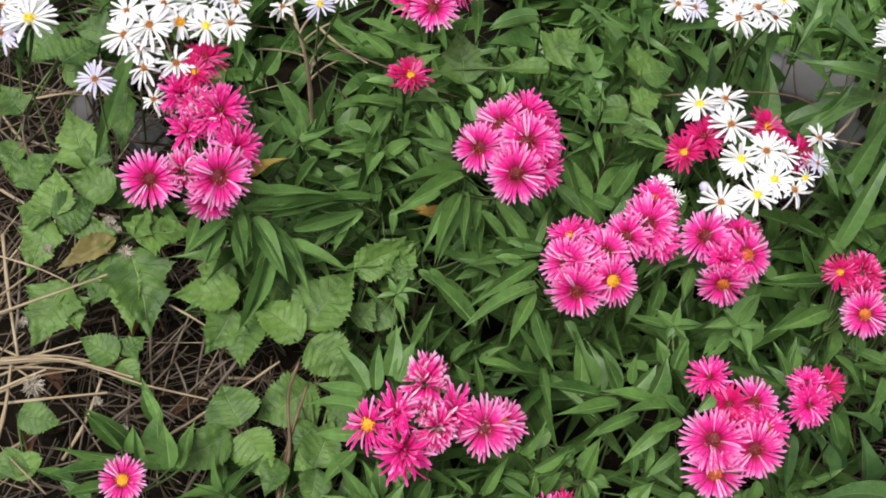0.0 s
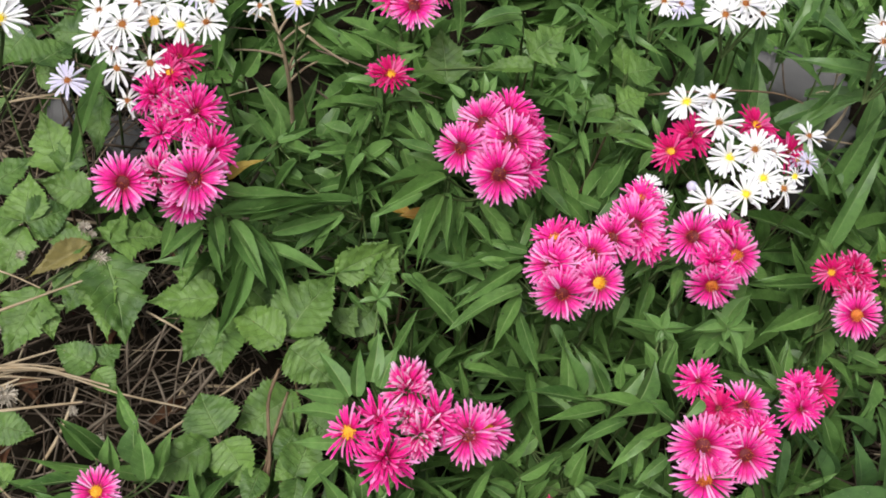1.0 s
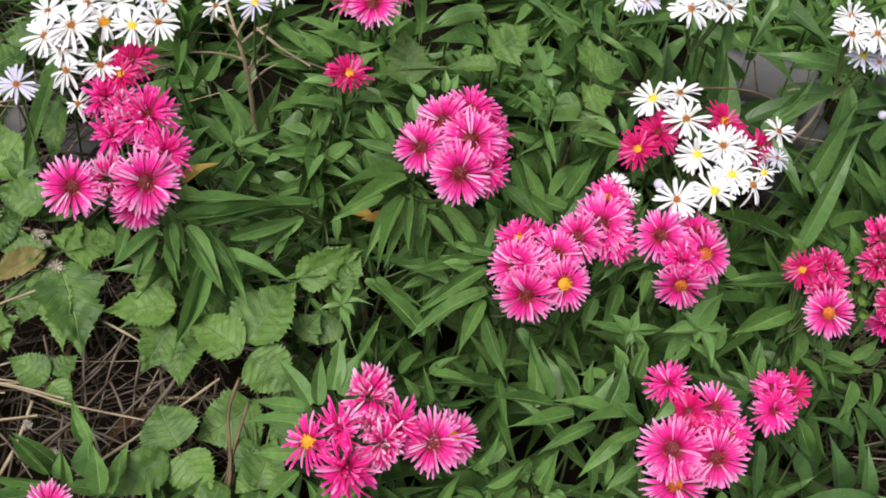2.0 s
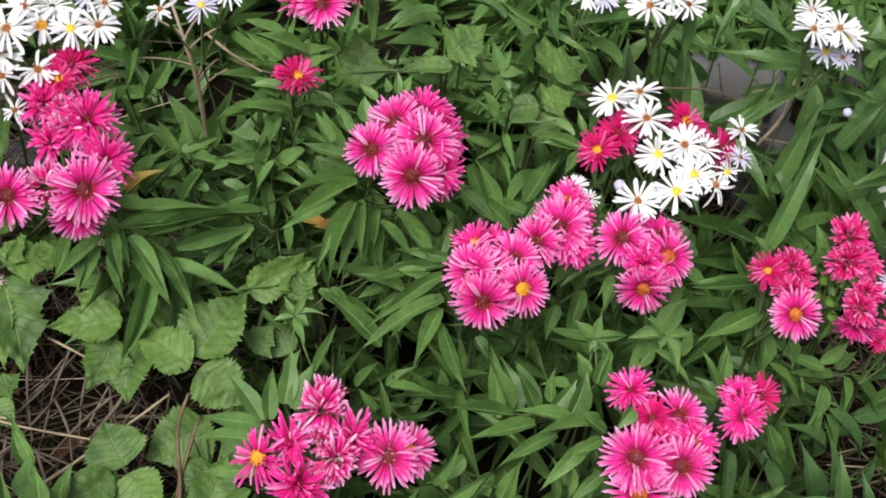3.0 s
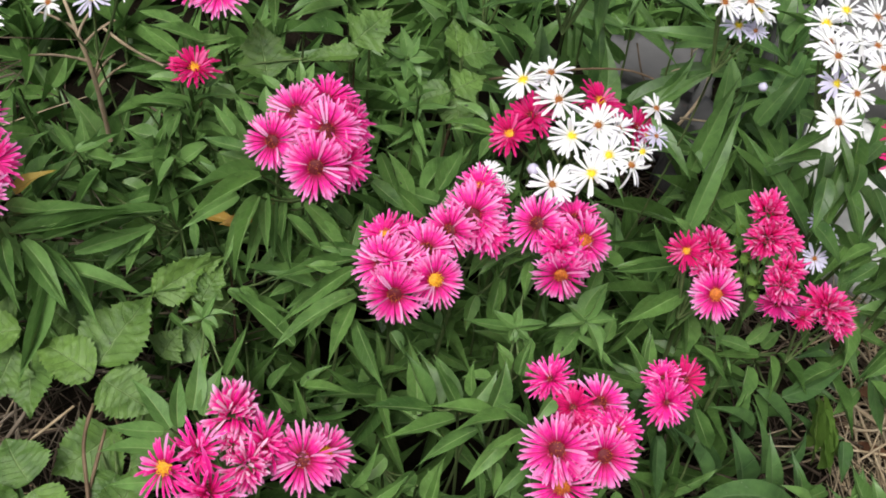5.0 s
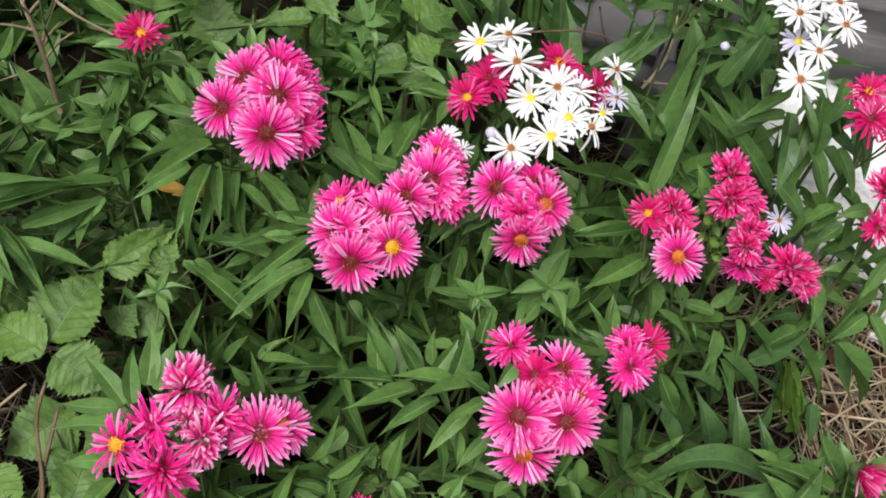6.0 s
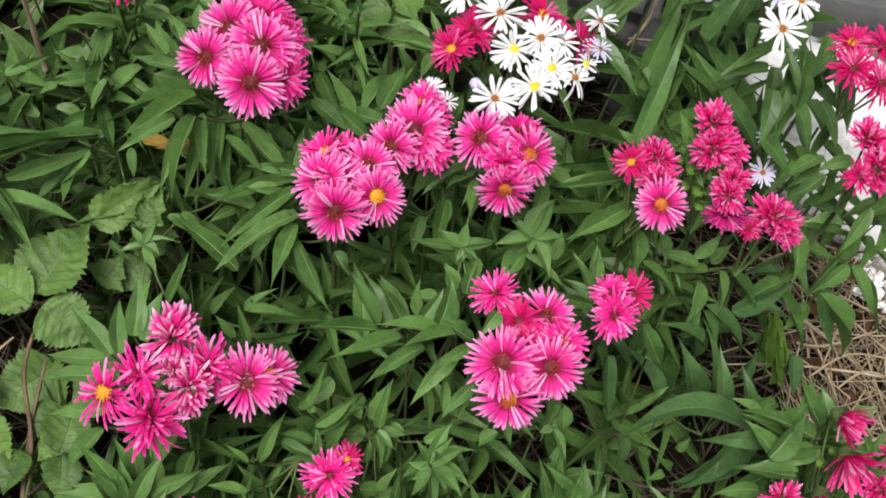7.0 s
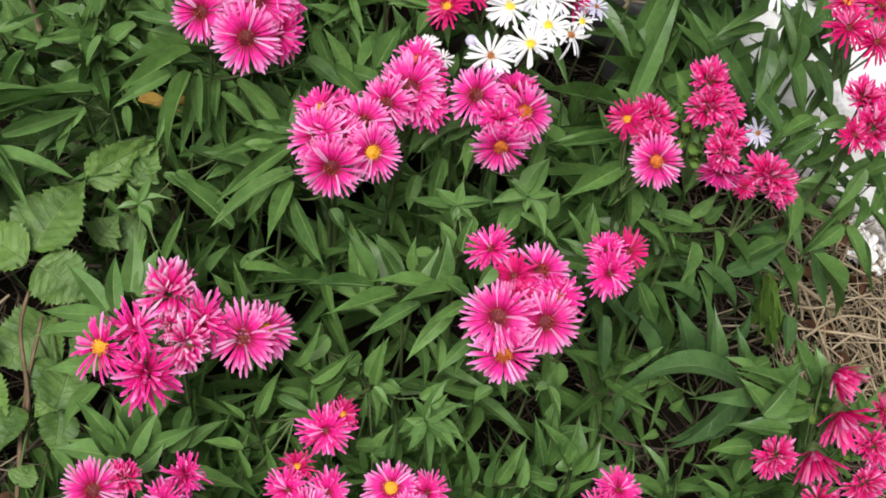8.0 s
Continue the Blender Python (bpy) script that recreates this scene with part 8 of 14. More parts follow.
leaf(p, -0.0387, 0.5586, 0.2150, -0.0639, 0.5499, 0.2100, 0.0064)
stalk("leaf_stalk", p, (-0.0168, 0.5454, 0.2000), (-0.0387, 0.5586, 0.2150), 0.0010, 0.0007, STEM, -0.006, n=4, sides=4)
leaf(p, -0.0054, 0.5499, 0.2050, 0.0098, 0.5715, 0.2100, 0.0079)
leaf(p, -0.0089, 0.5380, 0.2000, 0.0145, 0.5315, 0.1800, 0.0086)
leaf(p, -0.0224, 0.5251, 0.1900, -0.0133, 0.5067, 0.1600, 0.0093)
stalk("leaf_stalk", p, (-0.0168, 0.5454, 0.2000), (-0.0224, 0.5251, 0.1900), 0.0010, 0.0007, STEM, -0.006, n=4, sides=4)
leaf(p, -0.0516, 0.5245, 0.1800, -0.0292, 0.5218, 0.1700, 0.0094)
stalk("leaf_stalk", p, (-0.0168, 0.5454, 0.2000), (-0.0516, 0.5245, 0.1800), 0.0010, 0.0007, STEM, -0.006, n=4, sides=4)
leaf(p, -0.0441, 0.5109, 0.1800, -0.0054, 0.5298, 0.1750, 0.0093)
stalk("leaf_stalk", p, (-0.0168, 0.5454, 0.2000), (-0.0441, 0.5109, 0.1800), 0.0010, 0.0007, STEM, -0.006, n=4, sides=4)
p = thing("aster_shoot", -0.032, 0.590, SHOOT_LABEL, "plant", "aster shoots")
stalk("stem", p, p.location, (-0.0131, 0.5801, 0.2250), 0.0014, 0.0008, STEM, 0.0, (0.004, -0.006, 0))
leaf(p, -0.0166, 0.6014, 0.2400, 0.0092, 0.6121, 0.2400, 0.0078)
stalk("leaf_stalk", p, (-0.0131, 0.5801, 0.2250), (-0.0166, 0.6014, 0.2400), 0.0010, 0.0007, STEM, -0.006, n=4, sides=4)
leaf(p, -0.0064, 0.5802, 0.2450, 0.0114, 0.5999, 0.2450, 0.0077)
stalk("leaf_stalk", p, (-0.0131, 0.5801, 0.2250), (-0.0064, 0.5802, 0.2450), 0.0010, 0.0007, STEM, -0.006, n=4, sides=4)
leaf(p, -0.0269, 0.6085, 0.2450, -0.0583, 0.6170, 0.2450, 0.0085)
stalk("leaf_stalk", p, (-0.0131, 0.5801, 0.2250), (-0.0269, 0.6085, 0.2450), 0.0010, 0.0007, STEM, -0.006, n=4, sides=4)
leaf(p, -0.0248, 0.5903, 0.2400, -0.0558, 0.6059, 0.2450, 0.0092)
stalk("leaf_stalk", p, (-0.0131, 0.5801, 0.2250), (-0.0248, 0.5903, 0.2400), 0.0010, 0.0007, STEM, -0.006, n=4, sides=4)
leaf(p, -0.0271, 0.6153, 0.2400, -0.0468, 0.6119, 0.2400, 0.0057)
stalk("leaf_stalk", p, (-0.0131, 0.5801, 0.2250), (-0.0271, 0.6153, 0.2400), 0.0010, 0.0007, STEM, -0.006, n=4, sides=4)
leaf(p, -0.0202, 0.5644, 0.2350, -0.0434, 0.5709, 0.2400, 0.0090)
stalk("leaf_stalk", p, (-0.0131, 0.5801, 0.2250), (-0.0202, 0.5644, 0.2350), 0.0010, 0.0007, STEM, -0.006, n=4, sides=4)
leaf(p, -0.0258, 0.5551, 0.2250, -0.0620, 0.5434, 0.2200, 0.0077)
stalk("leaf_stalk", p, (-0.0131, 0.5801, 0.2250), (-0.0258, 0.5551, 0.2250), 0.0010, 0.0007, STEM, -0.006, n=4, sides=4)
leaf(p, -0.0152, 0.5582, 0.2300, -0.0039, 0.5513, 0.2200, 0.0059)
stalk("leaf_stalk", p, (-0.0131, 0.5801, 0.2250), (-0.0152, 0.5582, 0.2300), 0.0010, 0.0007, STEM, -0.006, n=4, sides=4)
leaf(p, -0.0162, 0.5590, 0.2300, -0.0115, 0.5540, 0.2200, 0.0056)
stalk("leaf_stalk", p, (-0.0131, 0.5801, 0.2250), (-0.0162, 0.5590, 0.2300), 0.0010, 0.0007, STEM, -0.006, n=4, sides=4)
leaf(p, 0.0309, 0.5350, 0.2450, 0.0190, 0.5524, 0.2500, 0.0075)
leaf(p, -0.0094, 0.6181, 0.2400, 0.0068, 0.6342, 0.2400, 0.0072)
stalk("leaf_stalk", p, (-0.0131, 0.5801, 0.2250), (-0.0094, 0.6181, 0.2400), 0.0010, 0.0007, STEM, -0.006, n=4, sides=4)
p = thing("aster_shoot", 0.016, 0.464, SHOOT_LABEL, "plant", "aster shoots")
stalk("stem", p, p.location, (0.0138, 0.4547, 0.1380), 0.0014, 0.0008, STEM, 0.0, (0.004, -0.006, 0))
leaf(p, 0.0138, 0.4521, 0.1460, 0.0043, 0.4614, 0.1520, 0.0053, YOUNGS)
leaf(p, 0.0138, 0.4521, 0.1460, 0.0203, 0.4667, 0.1540, 0.0053, YOUNGS)
leaf(p, 0.0143, 0.4518, 0.1460, 0.0358, 0.4562, 0.1460, 0.0046, YOUNGS)
leaf(p, 0.0144, 0.4513, 0.1460, 0.0245, 0.4469, 0.1420, 0.0067, YOUNGS)
leaf(p, 0.0141, 0.4513, 0.1450, 0.0240, 0.4376, 0.1350, 0.0060, YOUNGS)
leaf(p, 0.0136, 0.4517, 0.1450, -0.0016, 0.4461, 0.1430, 0.0053, YOUNGS)
leaf(p, 0.0334, 0.4753, 0.1500, 0.0553, 0.4599, 0.1400, 0.0079)
stalk("leaf_stalk", p, (0.0138, 0.4547, 0.1380), (0.0334, 0.4753, 0.1500), 0.0010, 0.0007, STEM, -0.006, n=4, sides=4)
leaf(p, -0.0085, 0.4549, 0.1400, 0.0086, 0.4444, 0.1350, 0.0046)
stalk("leaf_stalk", p, (0.0138, 0.4547, 0.1380), (-0.0085, 0.4549, 0.1400), 0.0010, 0.0007, STEM, -0.006, n=4, sides=4)
leaf(p, 0.0332, 0.4215, 0.1300, 0.0434, 0.4500, 0.1500, 0.0067)
stalk("leaf_stalk", p, (0.0138, 0.4547, 0.1380), (0.0332, 0.4215, 0.1300), 0.0010, 0.0007, STEM, -0.006, n=4, sides=4)
leaf(p, 0.0176, 0.4127, 0.1400, 0.0236, 0.4262, 0.1500, 0.0090)
stalk("leaf_stalk", p, (0.0138, 0.4547, 0.1380), (0.0176, 0.4127, 0.1400), 0.0010, 0.0007, STEM, -0.006, n=4, sides=4)
p = thing("aster_shoot", 0.075, 0.511, SHOOT_LABEL, "plant", "aster shoots")
stalk("stem", p, p.location, (0.0868, 0.4955, 0.1700), 0.0014, 0.0008, STEM, 0.0, (0.004, -0.006, 0))
leaf(p, 0.0599, 0.4864, 0.2250, 0.0602, 0.4729, 0.2100, 0.0050)
leaf(p, 0.0603, 0.4917, 0.2150, 0.0877, 0.4762, 0.2000, 0.0075)
stalk("leaf_stalk", p, (0.0868, 0.4955, 0.1700), (0.0603, 0.4917, 0.2150), 0.0010, 0.0007, STEM, -0.006, n=4, sides=4)
leaf(p, 0.0702, 0.5006, 0.2200, 0.1050, 0.4854, 0.2000, 0.0089)
stalk("leaf_stalk", p, (0.0868, 0.4955, 0.1700), (0.0702, 0.5006, 0.2200), 0.0010, 0.0007, STEM, -0.006, n=4, sides=4)
leaf(p, 0.0791, 0.4926, 0.2100, 0.1062, 0.4775, 0.1900, 0.0096)
stalk("leaf_stalk", p, (0.0868, 0.4955, 0.1700), (0.0791, 0.4926, 0.2100), 0.0010, 0.0007, STEM, -0.006, n=4, sides=4)
leaf(p, 0.1053, 0.4637, 0.2000, 0.0770, 0.4669, 0.2000, 0.0068)
stalk("leaf_stalk", p, (0.0868, 0.4955, 0.1700), (0.1053, 0.4637, 0.2000), 0.0010, 0.0007, STEM, -0.006, n=4, sides=4)
leaf(p, 0.0842, 0.4636, 0.1800, 0.0435, 0.4725, 0.1800, 0.0069)
stalk("leaf_stalk", p, (0.0868, 0.4955, 0.1700), (0.0842, 0.4636, 0.1800), 0.0010, 0.0007, STEM, -0.006, n=4, sides=4)
leaf(p, 0.1017, 0.4798, 0.2000, 0.1081, 0.5129, 0.2150, 0.0075)
stalk("leaf_stalk", p, (0.0868, 0.4955, 0.1700), (0.1017, 0.4798, 0.2000), 0.0010, 0.0007, STEM, -0.006, n=4, sides=4)
leaf(p, 0.0510, 0.5000, 0.1800, 0.0699, 0.4746, 0.1650, 0.0078)
stalk("leaf_stalk", p, (0.0868, 0.4955, 0.1700), (0.0510, 0.5000, 0.1800), 0.0010, 0.0007, STEM, -0.006, n=4, sides=4)
leaf(p, 0.0701, 0.4776, 0.1600, 0.0516, 0.4661, 0.1550, 0.0071)
stalk("leaf_stalk", p, (0.0868, 0.4955, 0.1700), (0.0701, 0.4776, 0.1600), 0.0010, 0.0007, STEM, -0.006, n=4, sides=4)
p = thing("aster_shoot", 0.101, 0.426, SHOOT_LABEL, "plant", "aster shoots")
stalk("stem", p, p.location, (0.0857, 0.4095, 0.1300), 0.0014, 0.0008, STEM, 0.0, (0.004, -0.006, 0))
leaf(p, 0.0829, 0.4106, 0.1500, 0.1026, 0.4261, 0.1550, 0.0059)
stalk("leaf_stalk", p, (0.0857, 0.4095, 0.1300), (0.0829, 0.4106, 0.1500), 0.0010, 0.0007, STEM, -0.006, n=4, sides=4)
leaf(p, 0.0850, 0.4102, 0.1500, 0.1166, 0.4121, 0.1450, 0.0069)
stalk("leaf_stalk", p, (0.0857, 0.4095, 0.1300), (0.0850, 0.4102, 0.1500), 0.0010, 0.0007, STEM, -0.006, n=4, sides=4)
leaf(p, 0.0872, 0.3930, 0.1400, 0.0764, 0.4157, 0.1550, 0.0062)
stalk("leaf_stalk", p, (0.0857, 0.4095, 0.1300), (0.0872, 0.3930, 0.1400), 0.0010, 0.0007, STEM, -0.006, n=4, sides=4)
leaf(p, 0.0930, 0.3953, 0.1400, 0.1244, 0.4072, 0.1400, 0.0045)
stalk("leaf_stalk", p, (0.0857, 0.4095, 0.1300), (0.0930, 0.3953, 0.1400), 0.0010, 0.0007, STEM, -0.006, n=4, sides=4)
leaf(p, 0.0634, 0.4084, 0.1450, 0.0759, 0.4273, 0.1500, 0.0069)
stalk("leaf_stalk", p, (0.0857, 0.4095, 0.1300), (0.0634, 0.4084, 0.1450), 0.0010, 0.0007, STEM, -0.006, n=4, sides=4)
leaf(p, 0.0785, 0.3963, 0.1400, 0.0634, 0.4084, 0.1450, 0.0062)
stalk("leaf_stalk", p, (0.0857, 0.4095, 0.1300), (0.0785, 0.3963, 0.1400), 0.0010, 0.0007, STEM, -0.006, n=4, sides=4)
leaf(p, 0.0996, 0.3924, 0.1400, 0.1153, 0.3961, 0.1400, 0.0041)
stalk("leaf_stalk", p, (0.0857, 0.4095, 0.1300), (0.0996, 0.3924, 0.1400), 0.0010, 0.0007, STEM, -0.006, n=4, sides=4)
p = thing("aster_shoot", 0.233, 0.464, SHOOT_LABEL, "plant", "aster shoots")
stalk("stem", p, p.location, (0.2153, 0.4654, 0.1600), 0.0014, 0.0008, STEM, 0.0, (0.004, -0.006, 0))
leaf(p, 0.2166, 0.5050, 0.2000, 0.1798, 0.4774, 0.1900, 0.0086)
leaf(p, 0.2178, 0.4993, 0.1900, 0.2171, 0.4786, 0.1750, 0.0077)
stalk("leaf_stalk", p, (0.2153, 0.4654, 0.1600), (0.2178, 0.4993, 0.1900), 0.0010, 0.0007, STEM, -0.006, n=4, sides=4)
leaf(p, 0.1996, 0.4740, 0.1500, 0.1990, 0.5120, 0.1650, 0.0093)
stalk("leaf_stalk", p, (0.2153, 0.4654, 0.1600), (0.1996, 0.4740, 0.1500), 0.0010, 0.0007, STEM, -0.006, n=4, sides=4)
leaf(p, 0.2133, 0.4630, 0.1680, 0.1976, 0.4695, 0.1750, 0.0066, YOUNGS)
leaf(p, 0.2136, 0.4636, 0.1680, 0.2134, 0.4722, 0.1780, 0.0049, YOUNGS)
leaf(p, 0.2141, 0.4632, 0.1680, 0.2364, 0.4691, 0.1680, 0.0059, YOUNGS)
leaf(p, 0.2140, 0.4623, 0.1670, 0.2250, 0.4569, 0.1620, 0.0052, YOUNGS)
leaf(p, 0.2130, 0.4626, 0.1660, 0.2113, 0.4536, 0.1600, 0.0063, YOUNGS)
leaf(p, 0.2124, 0.4635, 0.1650, 0.1773, 0.4657, 0.1650, 0.0070, YOUNGS)
leaf(p, 0.2213, 0.4322, 0.1600, 0.2230, 0.4502, 0.1750, 0.0072)
stalk("leaf_stalk", p, (0.2153, 0.4654, 0.1600), (0.2213, 0.4322, 0.1600), 0.0010, 0.0007, STEM, -0.006, n=4, sides=4)
leaf(p, 0.2109, 0.4342, 0.1600, 0.1994, 0.4453, 0.1750, 0.0062)
stalk("leaf_stalk", p, (0.2153, 0.4654, 0.1600), (0.2109, 0.4342, 0.1600), 0.0010, 0.0007, STEM, -0.006, n=4, sides=4)
p = thing("aster_shoot", 0.280, 0.463, SHOOT_LABEL, "plant", "aster shoots")
stalk("stem", p, p.location, (0.2598, 0.4700, 0.1700), 0.0014, 0.0008, STEM, 0.0, (0.004, -0.006, 0))
leaf(p, 0.2571, 0.4674, 0.1800, 0.2700, 0.4948, 0.1880, 0.0090, YOUNGS)
leaf(p, 0.2563, 0.4676, 0.1800, 0.2413, 0.4742, 0.1860, 0.0069, YOUNGS)
leaf(p, 0.2558, 0.4667, 0.1790, 0.2329, 0.4613, 0.1760, 0.0079, YOUNGS)
leaf(p, 0.2579, 0.4667, 0.1800, 0.2786, 0.4712, 0.1800, 0.0052, YOUNGS)
leaf(p, 0.2570, 0.4661, 0.1780, 0.2569, 0.4585, 0.1720, 0.0055, YOUNGS)
leaf(p, 0.2585, 0.4670, 0.1770, 0.2710, 0.4486, 0.1630, 0.0083, YOUNGS)
leaf(p, 0.2548, 0.4621, 0.1650, 0.2836, 0.4505, 0.1500, 0.0077)
leaf(p, 0.2527, 0.4625, 0.1650, 0.2393, 0.4472, 0.1550, 0.0105)
leaf(p, 0.2760, 0.4711, 0.1500, 0.2802, 0.4908, 0.1600, 0.0086)
stalk("leaf_stalk", p, (0.2598, 0.4700, 0.1700), (0.2760, 0.4711, 0.1500), 0.0010, 0.0007, STEM, -0.006, n=4, sides=4)
p = thing("aster_shoot", 0.153, 0.373, SHOOT_LABEL, "plant", "aster shoots")
stalk("stem", p, p.location, (0.1597, 0.3531, 0.1100), 0.0014, 0.0008, STEM, 0.0, (0.004, -0.006, 0))
leaf(p, 0.1219, 0.3534, 0.1400, 0.1358, 0.3790, 0.1550, 0.0074)
stalk("leaf_stalk", p, (0.1597, 0.3531, 0.1100), (0.1219, 0.3534, 0.1400), 0.0010, 0.0007, STEM, -0.006, n=4, sides=4)
leaf(p, 0.1333, 0.3435, 0.1400, 0.1576, 0.3647, 0.1450, 0.0083)
stalk("leaf_stalk", p, (0.1597, 0.3531, 0.1100), (0.1333, 0.3435, 0.1400), 0.0010, 0.0007, STEM, -0.006, n=4, sides=4)
leaf(p, 0.1714, 0.3501, 0.1300, 0.1739, 0.3729, 0.1500, 0.0074)
stalk("leaf_stalk", p, (0.1597, 0.3531, 0.1100), (0.1714, 0.3501, 0.1300), 0.0010, 0.0007, STEM, -0.006, n=4, sides=4)
leaf(p, 0.1971, 0.3719, 0.1500, 0.2020, 0.3487, 0.1300, 0.0064)
leaf(p, 0.2076, 0.3731, 0.1550, 0.2090, 0.3566, 0.1400, 0.0067)
leaf(p, 0.2208, 0.3733, 0.1600, 0.2174, 0.3505, 0.1450, 0.0070)
leaf(p, 0.2211, 0.3673, 0.1650, 0.2292, 0.3598, 0.1550, 0.0053)
leaf(p, 0.1370, 0.3298, 0.1300, 0.1346, 0.3430, 0.1400, 0.0050)
stalk("leaf_stalk", p, (0.1597, 0.3531, 0.1100), (0.1370, 0.3298, 0.1300), 0.0010, 0.0007, STEM, -0.006, n=4, sides=4)
leaf(p, 0.1425, 0.3327, 0.1300, 0.1547, 0.3492, 0.1400, 0.0060)
stalk("leaf_stalk", p, (0.1597, 0.3531, 0.1100), (0.1425, 0.3327, 0.1300), 0.0010, 0.0007, STEM, -0.006, n=4, sides=4)
leaf(p, 0.1043, 0.3241, 0.1300, 0.1162, 0.3493, 0.1450, 0.0083)
leaf(p, 0.1309, 0.3513, 0.1400, 0.1269, 0.3620, 0.1500, 0.0050)
stalk("leaf_stalk", p, (0.1597, 0.3531, 0.1100), (0.1309, 0.3513, 0.1400), 0.0010, 0.0007, STEM, -0.006, n=4, sides=4)
leaf(p, 0.1708, 0.3438, 0.1400, 0.1812, 0.3348, 0.1350, 0.0053, YOUNGS)
stalk("leaf_stalk", p, (0.1597, 0.3531, 0.1100), (0.1708, 0.3438, 0.1400), 0.0010, 0.0007, STEM, -0.006, n=4, sides=4)
leaf(p, 0.1989, 0.3395, 0.1400, 0.2168, 0.3532, 0.1450, 0.0076)
stalk("leaf_stalk", p, (0.1597, 0.3531, 0.1100), (0.1989, 0.3395, 0.1400), 0.0010, 0.0007, STEM, -0.006, n=4, sides=4)
leaf(p, 0.1143, 0.3354, 0.1300, 0.1408, 0.3287, 0.1250, 0.0080)
stalk("leaf_stalk", p, (0.1597, 0.3531, 0.1100), (0.1143, 0.3354, 0.1300), 0.0010, 0.0007, STEM, -0.006, n=4, sides=4)
p = thing("aster_shoot", 0.176, 0.558, SHOOT_LABEL, "plant", "aster shoots")
stalk("stem", p, p.location, (0.1569, 0.5382, 0.1750), 0.0014, 0.0008, STEM, 0.0, (0.004, -0.006, 0))
leaf(p, 0.1364, 0.5279, 0.2000, 0.1137, 0.5527, 0.2200, 0.0095)
stalk("leaf_stalk", p, (0.1569, 0.5382, 0.1750), (0.1364, 0.5279, 0.2000), 0.0010, 0.0007, STEM, -0.006, n=4, sides=4)
leaf(p, 0.1462, 0.5155, 0.2000, 0.1108, 0.5366, 0.2100, 0.0101)
stalk("leaf_stalk", p, (0.1569, 0.5382, 0.1750), (0.1462, 0.5155, 0.2000), 0.0010, 0.0007, STEM, -0.006, n=4, sides=4)
leaf(p, 0.1397, 0.5289, 0.1900, 0.1767, 0.5892, 0.2000, 0.0101)
stalk("leaf_stalk", p, (0.1569, 0.5382, 0.1750), (0.1397, 0.5289, 0.1900), 0.0010, 0.0007, STEM, -0.006, n=4, sides=4)
leaf(p, 0.1559, 0.5330, 0.2000, 0.1570, 0.5524, 0.2150, 0.0085)
stalk("leaf_stalk", p, (0.1569, 0.5382, 0.1750), (0.1559, 0.5330, 0.2000), 0.0010, 0.0007, STEM, -0.006, n=4, sides=4)
leaf(p, 0.1529, 0.5222, 0.2000, 0.1666, 0.5528, 0.2100, 0.0095)
stalk("leaf_stalk", p, (0.1569, 0.5382, 0.1750), (0.1529, 0.5222, 0.2000), 0.0010, 0.0007, STEM, -0.006, n=4, sides=4)
leaf(p, 0.1843, 0.5725, 0.2250, 0.1527, 0.5741, 0.2200, 0.0074)
leaf(p, 0.1838, 0.5687, 0.2250, 0.1753, 0.5531, 0.2150, 0.0081)
leaf(p, 0.1210, 0.5906, 0.1700, 0.1500, 0.6091, 0.1750, 0.0064)
leaf(p, 0.1793, 0.5871, 0.2200, 0.1526, 0.5997, 0.2200, 0.0072)
leaf(p, 0.1854, 0.5849, 0.2250, 0.1776, 0.6000, 0.2350, 0.0060)
leaf(p, 0.1917, 0.5652, 0.2200, 0.1977, 0.5523, 0.2100, 0.0060)
p = thing("aster_shoot", 0.003, 0.546, SHOOT_LABEL, "plant", "aster shoots")
stalk("stem", p, p.location, (-0.0167, 0.5416, 0.1700), 0.0014, 0.0008, STEM, 0.0, (0.004, -0.006, 0))
leaf(p, -0.0016, 0.5077, 0.1700, 0.0007, 0.4930, 0.1550, 0.0068, YOUNGS)
stalk("leaf_stalk", p, (-0.0167, 0.5416, 0.1700), (-0.0016, 0.5077, 0.1700), 0.0010, 0.0007, STEM, -0.006, n=4, sides=4)
leaf(p, 0.0043, 0.5145, 0.1700, 0.0321, 0.5111, 0.1650, 0.0081, OLDS)
stalk("leaf_stalk", p, (-0.0167, 0.5416, 0.1700), (0.0043, 0.5145, 0.1700), 0.0010, 0.0007, STEM, -0.006, n=4, sides=4)
leaf(p, 0.0449, 0.5092, 0.2100, 0.0386, 0.4628, 0.1800, 0.0089, YOUNGS)
leaf(p, 0.0504, 0.5063, 0.2200, 0.0554, 0.4696, 0.1900, 0.0068, YOUNGS)
leaf(p, 0.0576, 0.5030, 0.2200, 0.0602, 0.4792, 0.2000, 0.0056, YOUNGS)
leaf(p, -0.0145, 0.5202, 0.2200, -0.0249, 0.5099, 0.2000, 0.0068, YOUNGS)
stalk("leaf_stalk", p, (-0.0167, 0.5416, 0.1700), (-0.0145, 0.5202, 0.2200), 0.0010, 0.0007, STEM, -0.006, n=4, sides=4)
leaf(p, -0.0632, 0.5181, 0.2000, -0.0751, 0.4985, 0.1800, 0.0075, YOUNGS)
leaf(p, -0.0021, 0.5350, 0.2000, 0.0143, 0.5290, 0.1900, 0.0073, YOUNGS)
stalk("leaf_stalk", p, (-0.0167, 0.5416, 0.1700), (-0.0021, 0.5350, 0.2000), 0.0010, 0.0007, STEM, -0.006, n=4, sides=4)
leaf(p, -0.0245, 0.4956, 0.1800, -0.0564, 0.4756, 0.1500, 0.0082, YOUNGS)
